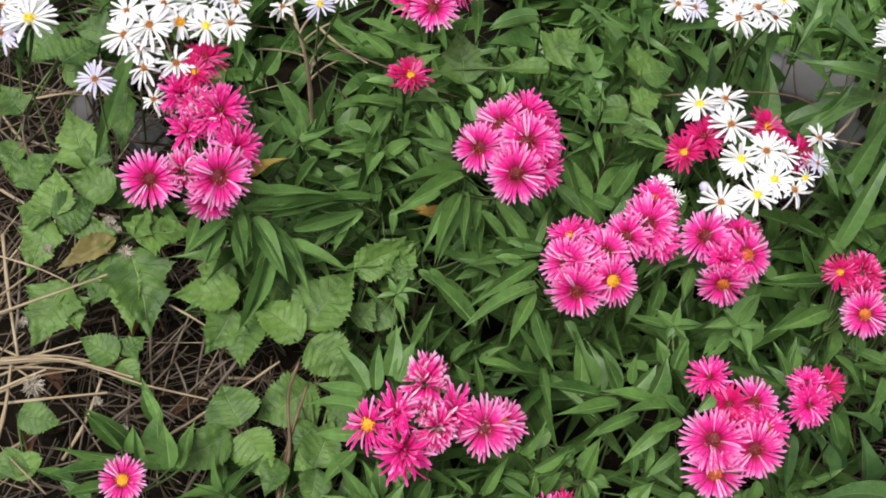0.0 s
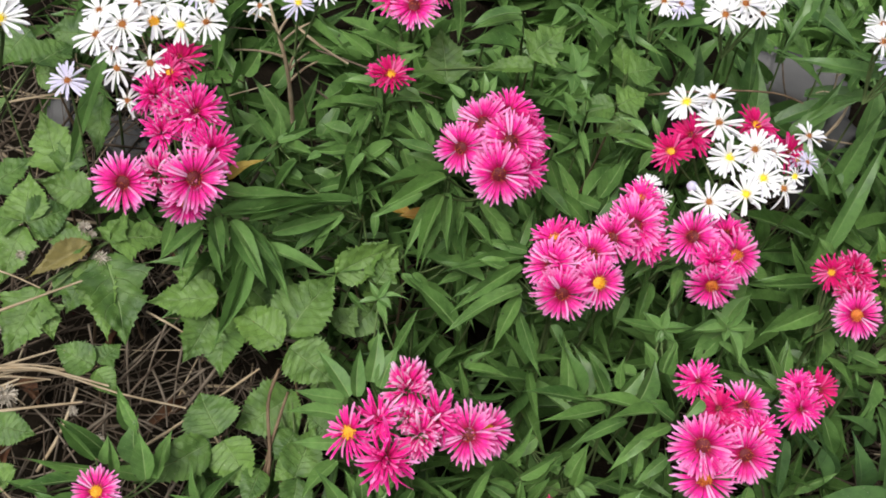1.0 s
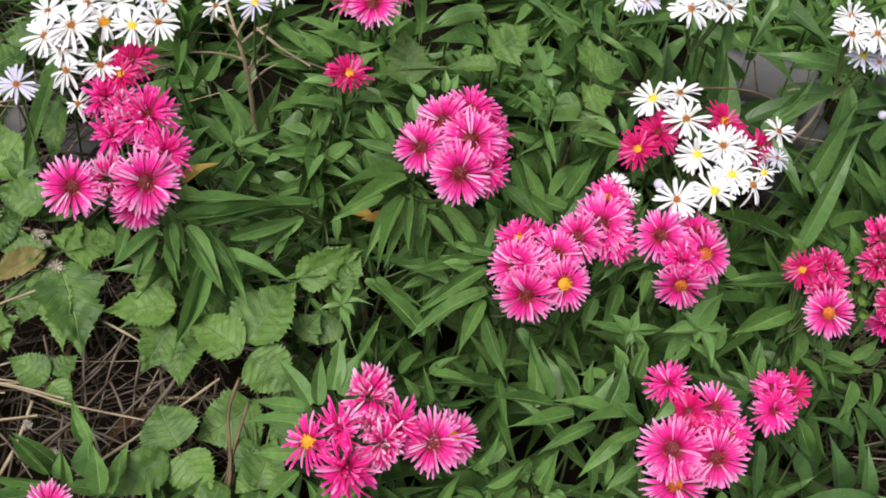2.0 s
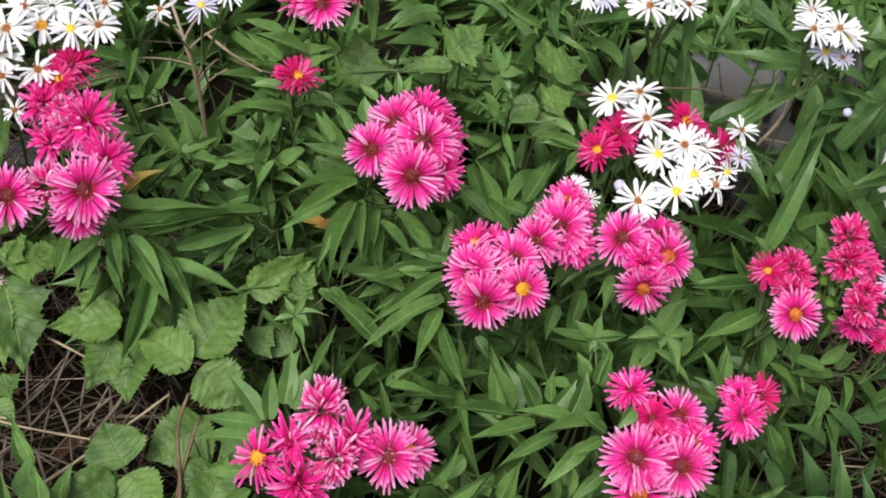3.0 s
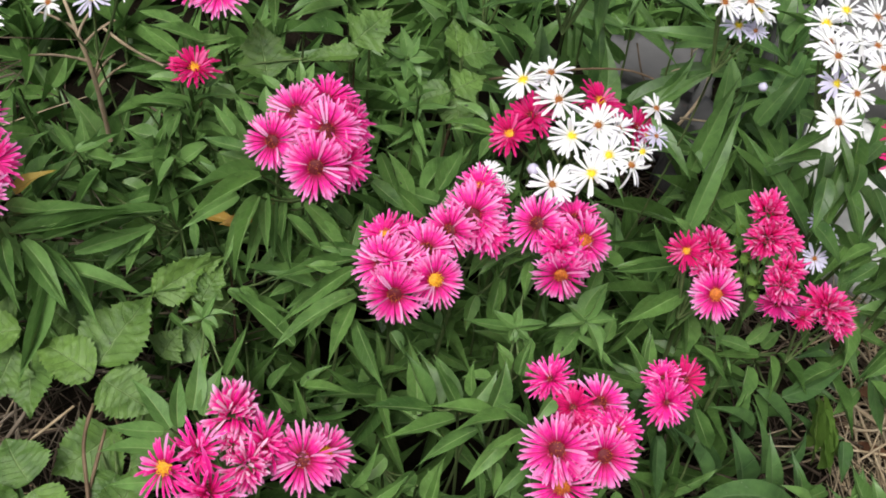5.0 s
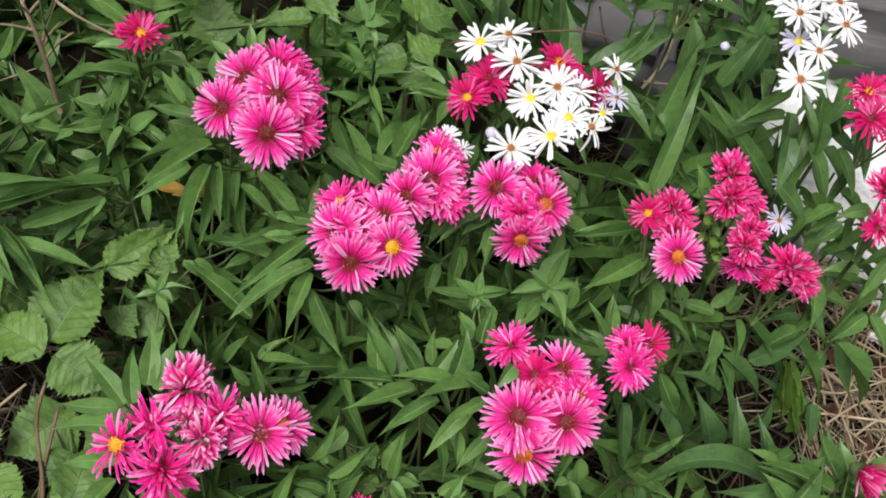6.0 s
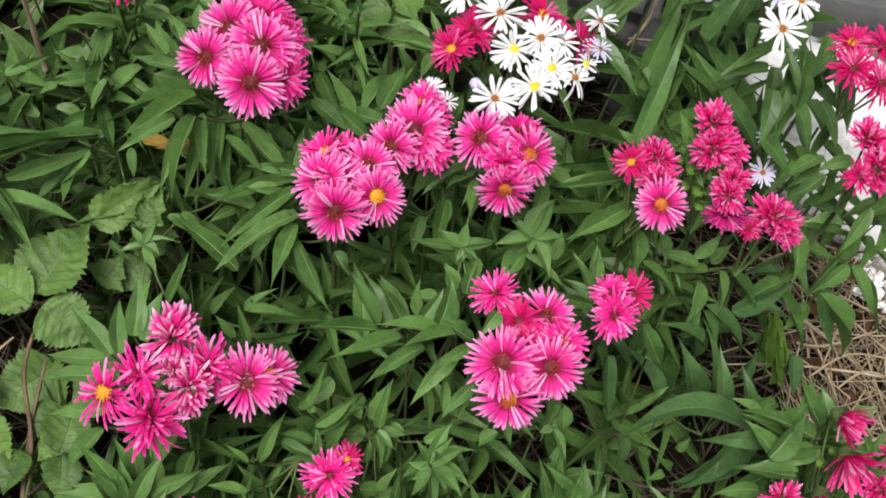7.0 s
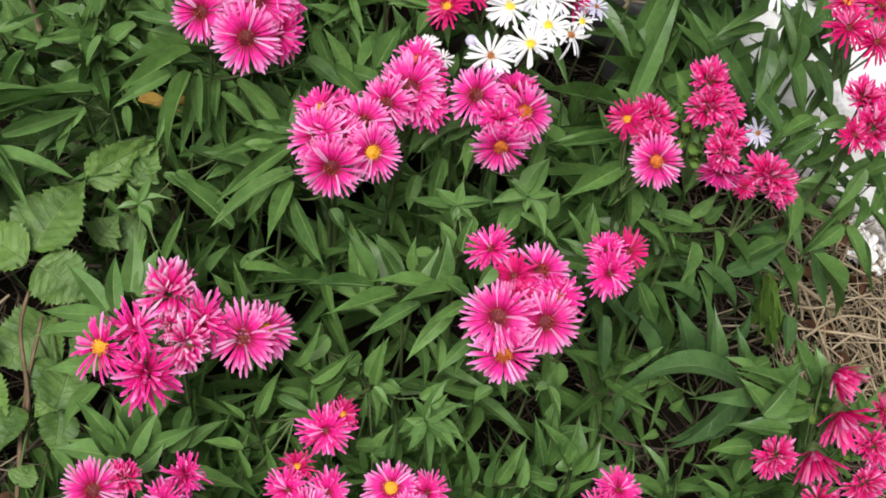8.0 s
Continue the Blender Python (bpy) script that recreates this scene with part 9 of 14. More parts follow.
stalk("leaf_stalk", p, (-0.0167, 0.5416, 0.1700), (-0.0245, 0.4956, 0.1800), 0.0010, 0.0007, STEM, -0.006, n=4, sides=4)
leaf(p, -0.0460, 0.5205, 0.2100, -0.0541, 0.5111, 0.2100, 0.0059, YOUNGS)
stalk("leaf_stalk", p, (-0.0167, 0.5416, 0.1700), (-0.0460, 0.5205, 0.2100), 0.0010, 0.0007, STEM, -0.006, n=4, sides=4)
leaf(p, -0.0734, 0.5301, 0.2000, -0.0480, 0.5229, 0.2000, 0.0090, YOUNGS)
p = thing("aster_shoot", 0.144, 0.319, SHOOT_LABEL, "plant", "aster shoots")
stalk("stem", p, p.location, (0.1249, 0.3356, 0.1000), 0.0014, 0.0008, STEM, 0.0, (0.004, -0.006, 0))
leaf(p, 0.1022, 0.3260, 0.1200, 0.1151, 0.3522, 0.1400, 0.0067)
stalk("leaf_stalk", p, (0.1249, 0.3356, 0.1000), (0.1022, 0.3260, 0.1200), 0.0010, 0.0007, STEM, -0.006, n=4, sides=4)
leaf(p, 0.1352, 0.3310, 0.1300, 0.1343, 0.3431, 0.1400, 0.0049)
stalk("leaf_stalk", p, (0.1249, 0.3356, 0.1000), (0.1352, 0.3310, 0.1300), 0.0010, 0.0007, STEM, -0.006, n=4, sides=4)
leaf(p, 0.1430, 0.3317, 0.1300, 0.1535, 0.3476, 0.1450, 0.0052)
stalk("leaf_stalk", p, (0.1249, 0.3356, 0.1000), (0.1430, 0.3317, 0.1300), 0.0010, 0.0007, STEM, -0.006, n=4, sides=4)
leaf(p, 0.1323, 0.3365, 0.1300, 0.1092, 0.3401, 0.1300, 0.0061)
stalk("leaf_stalk", p, (0.1249, 0.3356, 0.1000), (0.1323, 0.3365, 0.1300), 0.0010, 0.0007, STEM, -0.006, n=4, sides=4)
leaf(p, 0.0957, 0.3238, 0.1200, 0.0783, 0.3339, 0.1250, 0.0047)
stalk("leaf_stalk", p, (0.1249, 0.3356, 0.1000), (0.0957, 0.3238, 0.1200), 0.0010, 0.0007, STEM, -0.006, n=4, sides=4)
leaf(p, 0.0975, 0.3050, 0.1200, 0.0699, 0.3077, 0.1200, 0.0072)
stalk("leaf_stalk", p, (0.1249, 0.3356, 0.1000), (0.0975, 0.3050, 0.1200), 0.0010, 0.0007, STEM, -0.006, n=4, sides=4)
leaf(p, 0.1025, 0.2915, 0.1100, 0.0932, 0.3080, 0.1250, 0.0055)
stalk("leaf_stalk", p, (0.1249, 0.3356, 0.1000), (0.1025, 0.2915, 0.1100), 0.0010, 0.0007, STEM, -0.006, n=4, sides=4)
leaf(p, 0.1198, 0.2913, 0.1150, 0.1096, 0.3087, 0.1300, 0.0054)
stalk("leaf_stalk", p, (0.1249, 0.3356, 0.1000), (0.1198, 0.2913, 0.1150), 0.0010, 0.0007, STEM, -0.006, n=4, sides=4)
leaf(p, 0.1365, 0.3459, 0.1300, 0.1591, 0.3637, 0.1400, 0.0074)
stalk("leaf_stalk", p, (0.1249, 0.3356, 0.1000), (0.1365, 0.3459, 0.1300), 0.0010, 0.0007, STEM, -0.006, n=4, sides=4)
leaf(p, 0.1405, 0.3272, 0.1200, 0.1116, 0.3269, 0.1200, 0.0076)
stalk("leaf_stalk", p, (0.1249, 0.3356, 0.1000), (0.1405, 0.3272, 0.1200), 0.0010, 0.0007, STEM, -0.006, n=4, sides=4)
leaf(p, 0.1654, 0.3274, 0.1300, 0.1669, 0.3417, 0.1400, 0.0047)
stalk("leaf_stalk", p, (0.1249, 0.3356, 0.1000), (0.1654, 0.3274, 0.1300), 0.0010, 0.0007, STEM, -0.006, n=4, sides=4)
leaf(p, 0.1880, 0.3118, 0.1200, 0.1715, 0.3085, 0.1150, 0.0076)
leaf(p, 0.1848, 0.3079, 0.1200, 0.1856, 0.3238, 0.1350, 0.0058)
leaf(p, 0.1766, 0.3036, 0.1200, 0.1720, 0.3073, 0.1300, 0.0040)
p = thing("aster_shoot", 0.221, 0.309, SHOOT_LABEL, "plant", "aster shoots")
stalk("stem", p, p.location, (0.2041, 0.3256, 0.1360), 0.0014, 0.0008, STEM, 0.0, (0.004, -0.006, 0))
leaf(p, 0.2037, 0.3237, 0.1450, 0.2246, 0.3352, 0.1500, 0.0066, YOUNGS)
leaf(p, 0.2041, 0.3230, 0.1450, 0.2249, 0.3176, 0.1430, 0.0060, YOUNGS)
leaf(p, 0.2039, 0.3227, 0.1440, 0.2134, 0.3099, 0.1380, 0.0049, YOUNGS)
leaf(p, 0.2044, 0.3231, 0.1430, 0.2241, 0.3075, 0.1350, 0.0078, YOUNGS)
leaf(p, 0.2023, 0.3229, 0.1430, 0.1919, 0.3153, 0.1380, 0.0072, YOUNGS)
leaf(p, 0.2025, 0.3226, 0.1420, 0.1930, 0.3071, 0.1320, 0.0072, YOUNGS)
leaf(p, 0.2015, 0.3235, 0.1440, 0.1893, 0.3241, 0.1440, 0.0055, YOUNGS)
leaf(p, 0.2022, 0.3251, 0.1430, 0.2131, 0.3480, 0.1550, 0.0092, YOUNGS)
leaf(p, 0.2041, 0.3229, 0.1400, 0.2101, 0.2954, 0.1200, 0.0061)
leaf(p, 0.2007, 0.3282, 0.1350, 0.1865, 0.3186, 0.1300, 0.0073)
p = thing("aster_shoot", 0.283, 0.299, SHOOT_LABEL, "plant", "aster shoots")
stalk("stem", p, p.location, (0.2849, 0.3133, 0.0900), 0.0014, 0.0008, STEM, 0.0, (0.004, -0.006, 0))
leaf(p, 0.2790, 0.3124, 0.1200, 0.2677, 0.3358, 0.1450, 0.0071)
stalk("leaf_stalk", p, (0.2849, 0.3133, 0.0900), (0.2790, 0.3124, 0.1200), 0.0010, 0.0007, STEM, -0.006, n=4, sides=4)
leaf(p, 0.2889, 0.3148, 0.1200, 0.2972, 0.3372, 0.1400, 0.0095)
stalk("leaf_stalk", p, (0.2849, 0.3133, 0.0900), (0.2889, 0.3148, 0.1200), 0.0010, 0.0007, STEM, -0.006, n=4, sides=4)
leaf(p, 0.2959, 0.3082, 0.1200, 0.3145, 0.3295, 0.1350, 0.0071)
stalk("leaf_stalk", p, (0.2849, 0.3133, 0.0900), (0.2959, 0.3082, 0.1200), 0.0010, 0.0007, STEM, -0.006, n=4, sides=4)
leaf(p, 0.2823, 0.3145, 0.1150, 0.2833, 0.3499, 0.1400, 0.0096)
stalk("leaf_stalk", p, (0.2849, 0.3133, 0.0900), (0.2823, 0.3145, 0.1150), 0.0010, 0.0007, STEM, -0.006, n=4, sides=4)
leaf(p, 0.2514, 0.2998, 0.1150, 0.2653, 0.3229, 0.1350, 0.0088)
stalk("leaf_stalk", p, (0.2849, 0.3133, 0.0900), (0.2514, 0.2998, 0.1150), 0.0010, 0.0007, STEM, -0.006, n=4, sides=4)
leaf(p, 0.2473, 0.2969, 0.1150, 0.2495, 0.3163, 0.1350, 0.0061)
stalk("leaf_stalk", p, (0.2849, 0.3133, 0.0900), (0.2473, 0.2969, 0.1150), 0.0010, 0.0007, STEM, -0.006, n=4, sides=4)
leaf(p, 0.2654, 0.2985, 0.1150, 0.2661, 0.3140, 0.1300, 0.0074)
stalk("leaf_stalk", p, (0.2849, 0.3133, 0.0900), (0.2654, 0.2985, 0.1150), 0.0010, 0.0007, STEM, -0.006, n=4, sides=4)
leaf(p, 0.2355, 0.3001, 0.1100, 0.2266, 0.3262, 0.1300, 0.0071)
stalk("leaf_stalk", p, (0.2849, 0.3133, 0.0900), (0.2355, 0.3001, 0.1100), 0.0010, 0.0007, STEM, -0.006, n=4, sides=4)
leaf(p, 0.2871, 0.3103, 0.1200, 0.3140, 0.3219, 0.1200, 0.0078)
stalk("leaf_stalk", p, (0.2849, 0.3133, 0.0900), (0.2871, 0.3103, 0.1200), 0.0010, 0.0007, STEM, -0.006, n=4, sides=4)
leaf(p, 0.2794, 0.3077, 0.1150, 0.2592, 0.3113, 0.1100, 0.0078)
stalk("leaf_stalk", p, (0.2849, 0.3133, 0.0900), (0.2794, 0.3077, 0.1150), 0.0010, 0.0007, STEM, -0.006, n=4, sides=4)
p = thing("aster_shoot", 0.252, 0.343, SHOOT_LABEL, "plant", "aster shoots")
stalk("stem", p, p.location, (0.2691, 0.3604, 0.1300), 0.0014, 0.0008, STEM, 0.0, (0.004, -0.006, 0))
leaf(p, 0.2397, 0.3412, 0.1600, 0.2300, 0.3343, 0.1500, 0.0081)
stalk("leaf_stalk", p, (0.2691, 0.3604, 0.1300), (0.2397, 0.3412, 0.1600), 0.0010, 0.0007, STEM, -0.006, n=4, sides=4)
leaf(p, 0.2443, 0.3490, 0.1600, 0.2498, 0.3374, 0.1500, 0.0055)
stalk("leaf_stalk", p, (0.2691, 0.3604, 0.1300), (0.2443, 0.3490, 0.1600), 0.0010, 0.0007, STEM, -0.006, n=4, sides=4)
leaf(p, 0.2457, 0.3499, 0.1600, 0.2649, 0.3426, 0.1500, 0.0061)
stalk("leaf_stalk", p, (0.2691, 0.3604, 0.1300), (0.2457, 0.3499, 0.1600), 0.0010, 0.0007, STEM, -0.006, n=4, sides=4)
leaf(p, 0.2754, 0.3523, 0.1500, 0.2856, 0.3623, 0.1550, 0.0062, YOUNGS)
stalk("leaf_stalk", p, (0.2691, 0.3604, 0.1300), (0.2754, 0.3523, 0.1500), 0.0010, 0.0007, STEM, -0.006, n=4, sides=4)
leaf(p, 0.2747, 0.3518, 0.1500, 0.2670, 0.3486, 0.1470, 0.0056, YOUNGS)
stalk("leaf_stalk", p, (0.2691, 0.3604, 0.1300), (0.2747, 0.3518, 0.1500), 0.0010, 0.0007, STEM, -0.006, n=4, sides=4)
leaf(p, 0.2758, 0.3521, 0.1480, 0.2861, 0.3381, 0.1350, 0.0056, YOUNGS)
stalk("leaf_stalk", p, (0.2691, 0.3604, 0.1300), (0.2758, 0.3521, 0.1480), 0.0010, 0.0007, STEM, -0.006, n=4, sides=4)
leaf(p, 0.2604, 0.3559, 0.1550, 0.2719, 0.3575, 0.1500, 0.0059)
stalk("leaf_stalk", p, (0.2691, 0.3604, 0.1300), (0.2604, 0.3559, 0.1550), 0.0010, 0.0007, STEM, -0.006, n=4, sides=4)
p = thing("aster_shoot", 0.354, 0.467, SHOOT_LABEL, "plant", "aster shoots")
stalk("stem", p, p.location, (0.3491, 0.4859, 0.1400), 0.0014, 0.0008, STEM, 0.0, (0.004, -0.006, 0))
leaf(p, 0.3085, 0.4870, 0.1850, 0.2772, 0.4645, 0.1750, 0.0097)
leaf(p, 0.3201, 0.4941, 0.1900, 0.3105, 0.4704, 0.1700, 0.0116)
leaf(p, 0.3240, 0.4837, 0.1800, 0.3286, 0.4620, 0.1500, 0.0111)
stalk("leaf_stalk", p, (0.3491, 0.4859, 0.1400), (0.3240, 0.4837, 0.1800), 0.0010, 0.0007, STEM, -0.006, n=4, sides=4)
leaf(p, 0.3370, 0.4745, 0.1900, 0.3454, 0.4611, 0.1700, 0.0084)
stalk("leaf_stalk", p, (0.3491, 0.4859, 0.1400), (0.3370, 0.4745, 0.1900), 0.0010, 0.0007, STEM, -0.006, n=4, sides=4)
leaf(p, 0.3322, 0.4681, 0.1650, 0.3570, 0.4594, 0.1500, 0.0061)
stalk("leaf_stalk", p, (0.3491, 0.4859, 0.1400), (0.3322, 0.4681, 0.1650), 0.0010, 0.0007, STEM, -0.006, n=4, sides=4)
leaf(p, 0.3716, 0.4737, 0.1600, 0.3380, 0.4791, 0.1600, 0.0087)
stalk("leaf_stalk", p, (0.3491, 0.4859, 0.1400), (0.3716, 0.4737, 0.1600), 0.0010, 0.0007, STEM, -0.006, n=4, sides=4)
leaf(p, 0.3815, 0.4767, 0.1500, 0.3469, 0.4731, 0.1450, 0.0075)
stalk("leaf_stalk", p, (0.3491, 0.4859, 0.1400), (0.3815, 0.4767, 0.1500), 0.0010, 0.0007, STEM, -0.006, n=4, sides=4)
leaf(p, 0.3705, 0.4789, 0.1600, 0.3877, 0.4954, 0.1700, 0.0090)
stalk("leaf_stalk", p, (0.3491, 0.4859, 0.1400), (0.3705, 0.4789, 0.1600), 0.0010, 0.0007, STEM, -0.006, n=4, sides=4)
leaf(p, 0.4043, 0.4931, 0.1700, 0.4118, 0.4801, 0.1500, 0.0055)
leaf(p, 0.3947, 0.4836, 0.1400, 0.3985, 0.4593, 0.1200, 0.0063)
stalk("leaf_stalk", p, (0.3491, 0.4859, 0.1400), (0.3947, 0.4836, 0.1400), 0.0010, 0.0007, STEM, -0.006, n=4, sides=4)
leaf(p, 0.3989, 0.4860, 0.1400, 0.4274, 0.4659, 0.1200, 0.0070)
stalk("leaf_stalk", p, (0.3491, 0.4859, 0.1400), (0.3989, 0.4860, 0.1400), 0.0010, 0.0007, STEM, -0.006, n=4, sides=4)
leaf(p, 0.4419, 0.4856, 0.1300, 0.4096, 0.4643, 0.1150, 0.0111)
leaf(p, 0.3455, 0.4747, 0.1500, 0.3674, 0.4618, 0.1300, 0.0072)
stalk("leaf_stalk", p, (0.3491, 0.4859, 0.1400), (0.3455, 0.4747, 0.1500), 0.0010, 0.0007, STEM, -0.006, n=4, sides=4)
leaf(p, 0.3757, 0.4527, 0.1000, 0.3842, 0.4747, 0.1300, 0.0091)
p = thing("aster_shoot", 0.441, 0.583, SHOOT_LABEL, "plant", "aster shoots")
stalk("stem", p, p.location, (0.4469, 0.5902, 0.1000), 0.0014, 0.0008, STEM, 0.0, (0.004, -0.006, 0))
leaf(p, 0.2947, 0.4453, 0.1650, 0.2818, 0.4611, 0.1800, 0.0062, YOUNGS)
leaf(p, 0.2970, 0.4464, 0.1650, 0.2989, 0.4698, 0.1800, 0.0075, YOUNGS)
leaf(p, 0.2990, 0.4374, 0.1650, 0.2797, 0.4484, 0.1650, 0.0062, YOUNGS)
leaf(p, 0.4271, 0.5843, 0.1500, 0.3643, 0.6299, 0.2000, 0.0138, BLADES)
stalk("leaf_stalk", p, (0.4469, 0.5902, 0.1000), (0.4271, 0.5843, 0.1500), 0.0010, 0.0007, STEM, -0.006, n=4, sides=4)
leaf(p, 0.4202, 0.6162, 0.2000, 0.3764, 0.5999, 0.1950, 0.0085, BLADES)
leaf(p, 0.4382, 0.6151, 0.2000, 0.4201, 0.5718, 0.1650, 0.0123, BLADES)
leaf(p, 0.4254, 0.6184, 0.2200, 0.4446, 0.5825, 0.1900, 0.0070, BLADES)
leaf(p, 0.4684, 0.6360, 0.2000, 0.4470, 0.6126, 0.1900, 0.0097, BLADES)
leaf(p, 0.4763, 0.6301, 0.1900, 0.4934, 0.6007, 0.1600, 0.0127, BLADES)
leaf(p, 0.4612, 0.6181, 0.1700, 0.4851, 0.5954, 0.1400, 0.0111, BLADES)
leaf(p, 0.3490, 0.5197, 0.2250, 0.3360, 0.5320, 0.2450, 0.0079)
leaf(p, 0.4558, 0.6095, 0.1600, 0.4729, 0.5889, 0.1400, 0.0110, BLADES)
p = thing("bramble", -0.020, 0.381, BRAMBLE_LABEL, "plant", "brambles")
stalk("stem", p, p.location, (-0.0405, 0.4010, 0.1480), 0.0014, 0.0008, CANE, 0.0, (0.004, -0.006, 0))
leaf(p, -0.0424, 0.4068, 0.1500, -0.0182, 0.4613, 0.1550, 0.0397, ACUTE, "leaflet")
leaf(p, -0.0429, 0.3994, 0.1500, -0.0858, 0.4209, 0.1450, 0.0297, TEETH, "leaflet")
leaf(p, -0.0379, 0.3989, 0.1480, -0.0035, 0.3863, 0.1350, 0.0351, TEETH, "leaflet")
p = thing("bramble", -0.062, 0.360, BRAMBLE_LABEL, "plant", "brambles")
stalk("stem", p, p.location, (-0.0730, 0.3424, 0.1040), 0.0014, 0.0008, CANE, 0.0, (0.004, -0.006, 0))
leaf(p, -0.0735, 0.3432, 0.1070, -0.0952, 0.3690, 0.1100, 0.0396, TEETH, "leaflet")
leaf(p, -0.0792, 0.3357, 0.1050, -0.1230, 0.2967, 0.1000, 0.0278, ACUTE, "leaflet")
leaf(p, -0.0705, 0.3394, 0.1050, -0.0436, 0.3090, 0.0950, 0.0335, ACUTE, "leaflet")
p = thing("bramble", -0.208, 0.429, BRAMBLE_LABEL, "plant", "brambles")
stalk("stem", p, p.location, (-0.1992, 0.4488, 0.1200), 0.0014, 0.0008, CANE, 0.0, (0.004, -0.006, 0))
leaf(p, -0.1881, 0.4495, 0.1300, -0.1560, 0.3916, 0.1100, 0.0483, LOBED, "leaflet")
stalk("petiole", p, (-0.1992, 0.4488, 0.1200), (-0.1881, 0.4495, 0.1300), 0.0011, 0.0008, STEM, 0.004, n=4, sides=4)
leaf(p, -0.1972, 0.4456, 0.1260, -0.1691, 0.3919, 0.1050, 0.0292, ACUTE, "leaflet")
leaf(p, -0.2290, 0.4207, 0.1150, -0.2379, 0.3683, 0.1000, 0.0415, LOBED, "leaflet")
stalk("petiole", p, (-0.1992, 0.4488, 0.1200), (-0.2290, 0.4207, 0.1150), 0.0011, 0.0008, STEM, 0.004, n=4, sides=4)
leaf(p, -0.2235, 0.4125, 0.1120, -0.2092, 0.3886, 0.1000, 0.0209, LOBED, "leaflet")
stalk("petiole", p, (-0.1992, 0.4488, 0.1200), (-0.2235, 0.4125, 0.1120), 0.0011, 0.0008, STEM, 0.004, n=4, sides=4)
p = thing("bramble", -0.120, 0.434, BRAMBLE_LABEL, "plant", "brambles")
stalk("stem", p, p.location, (-0.1007, 0.4384, 0.1200), 0.0014, 0.0008, CANE, 0.0, (0.004, -0.006, 0))
leaf(p, -0.0973, 0.4299, 0.1400, -0.1475, 0.4192, 0.1300, 0.0271, ACUTE, "leaflet")
stalk("petiole", p, (-0.1007, 0.4384, 0.1200), (-0.0973, 0.4299, 0.1400), 0.0011, 0.0008, STEM, 0.004, n=4, sides=4)
leaf(p, -0.1037, 0.4365, 0.1350, -0.1374, 0.4483, 0.1300, 0.0250, ACUTE, "leaflet")
stalk("petiole", p, (-0.1007, 0.4384, 0.1200), (-0.1037, 0.4365, 0.1350), 0.0011, 0.0008, STEM, 0.004, n=4, sides=4)
leaf(p, -0.1007, 0.4207, 0.1300, -0.1137, 0.3886, 0.1100, 0.0330, LOBED, "leaflet")
stalk("petiole", p, (-0.1007, 0.4384, 0.1200), (-0.1007, 0.4207, 0.1300), 0.0011, 0.0008, STEM, 0.004, n=4, sides=4)
leaf(p, -0.0915, 0.4233, 0.1250, -0.0851, 0.3853, 0.1050, 0.0364, ACUTE, "leaflet")
stalk("petiole", p, (-0.1007, 0.4384, 0.1200), (-0.0915, 0.4233, 0.1250), 0.0011, 0.0008, STEM, 0.004, n=4, sides=4)
leaf(p, -0.0864, 0.4570, 0.1200, -0.0572, 0.4451, 0.1050, 0.0299, TEETH, "leaflet")
stalk("petiole", p, (-0.1007, 0.4384, 0.1200), (-0.0864, 0.4570, 0.1200), 0.0011, 0.0008, STEM, 0.004, n=4, sides=4)
leaf(p, -0.0782, 0.4751, 0.1100, -0.0891, 0.4325, 0.1000, 0.0301, TEETH, "leaflet")
stalk("petiole", p, (-0.1007, 0.4384, 0.1200), (-0.0782, 0.4751, 0.1100), 0.0011, 0.0008, STEM, 0.004, n=4, sides=4)
p = thing("bramble", -0.187, 0.381, BRAMBLE_LABEL, "plant", "brambles")
stalk("stem", p, p.location, (-0.1738, 0.3763, 0.1000), 0.0014, 0.0008, CANE, 0.0, (0.004, -0.006, 0))
leaf(p, -0.1753, 0.3768, 0.1000, -0.2087, 0.3849, 0.1000, 0.0240, ACUTE, "leaflet")
leaf(p, -0.1735, 0.3792, 0.1000, -0.1619, 0.3981, 0.1000, 0.0200, LOBED, "leaflet")
leaf(p, -0.1730, 0.3737, 0.1000, -0.1542, 0.3606, 0.0900, 0.0173, ACUTE, "leaflet")
p = thing("bramble", -0.222, 0.347, BRAMBLE_LABEL, "plant", "brambles")
stalk("stem", p, p.location, (-0.2412, 0.3294, 0.0600), 0.0014, 0.0008, CANE, 0.0, (0.004, -0.006, 0))
leaf(p, -0.2349, 0.3246, 0.0800, -0.2022, 0.3246, 0.0800, 0.0237, TEETH, "leaflet")
stalk("petiole", p, (-0.2412, 0.3294, 0.0600), (-0.2349, 0.3246, 0.0800), 0.0011, 0.0008, STEM, 0.004, n=4, sides=4)
leaf(p, -0.2217, 0.2989, 0.0800, -0.2290, 0.2757, 0.0800, 0.0239, TEETH, "leaflet")
stalk("petiole", p, (-0.2412, 0.3294, 0.0600), (-0.2217, 0.2989, 0.0800), 0.0011, 0.0008, STEM, 0.004, n=4, sides=4)
leaf(p, -0.2080, 0.2847, 0.0800, -0.2254, 0.2980, 0.0800, 0.0240, TEETH, "leaflet")
stalk("petiole", p, (-0.2412, 0.3294, 0.0600), (-0.2080, 0.2847, 0.0800), 0.0011, 0.0008, STEM, 0.004, n=4, sides=4)
p = thing("bramble", -0.239, 0.467, BRAMBLE_LABEL, "plant", "brambles")
stalk("stem", p, p.location, (-0.2521, 0.4618, 0.1300), 0.0014, 0.0008, CANE, 0.0, (0.004, -0.006, 0))
leaf(p, -0.2480, 0.4583, 0.1400, -0.2560, 0.4942, 0.1500, 0.0311, ACUTE, "leaflet")
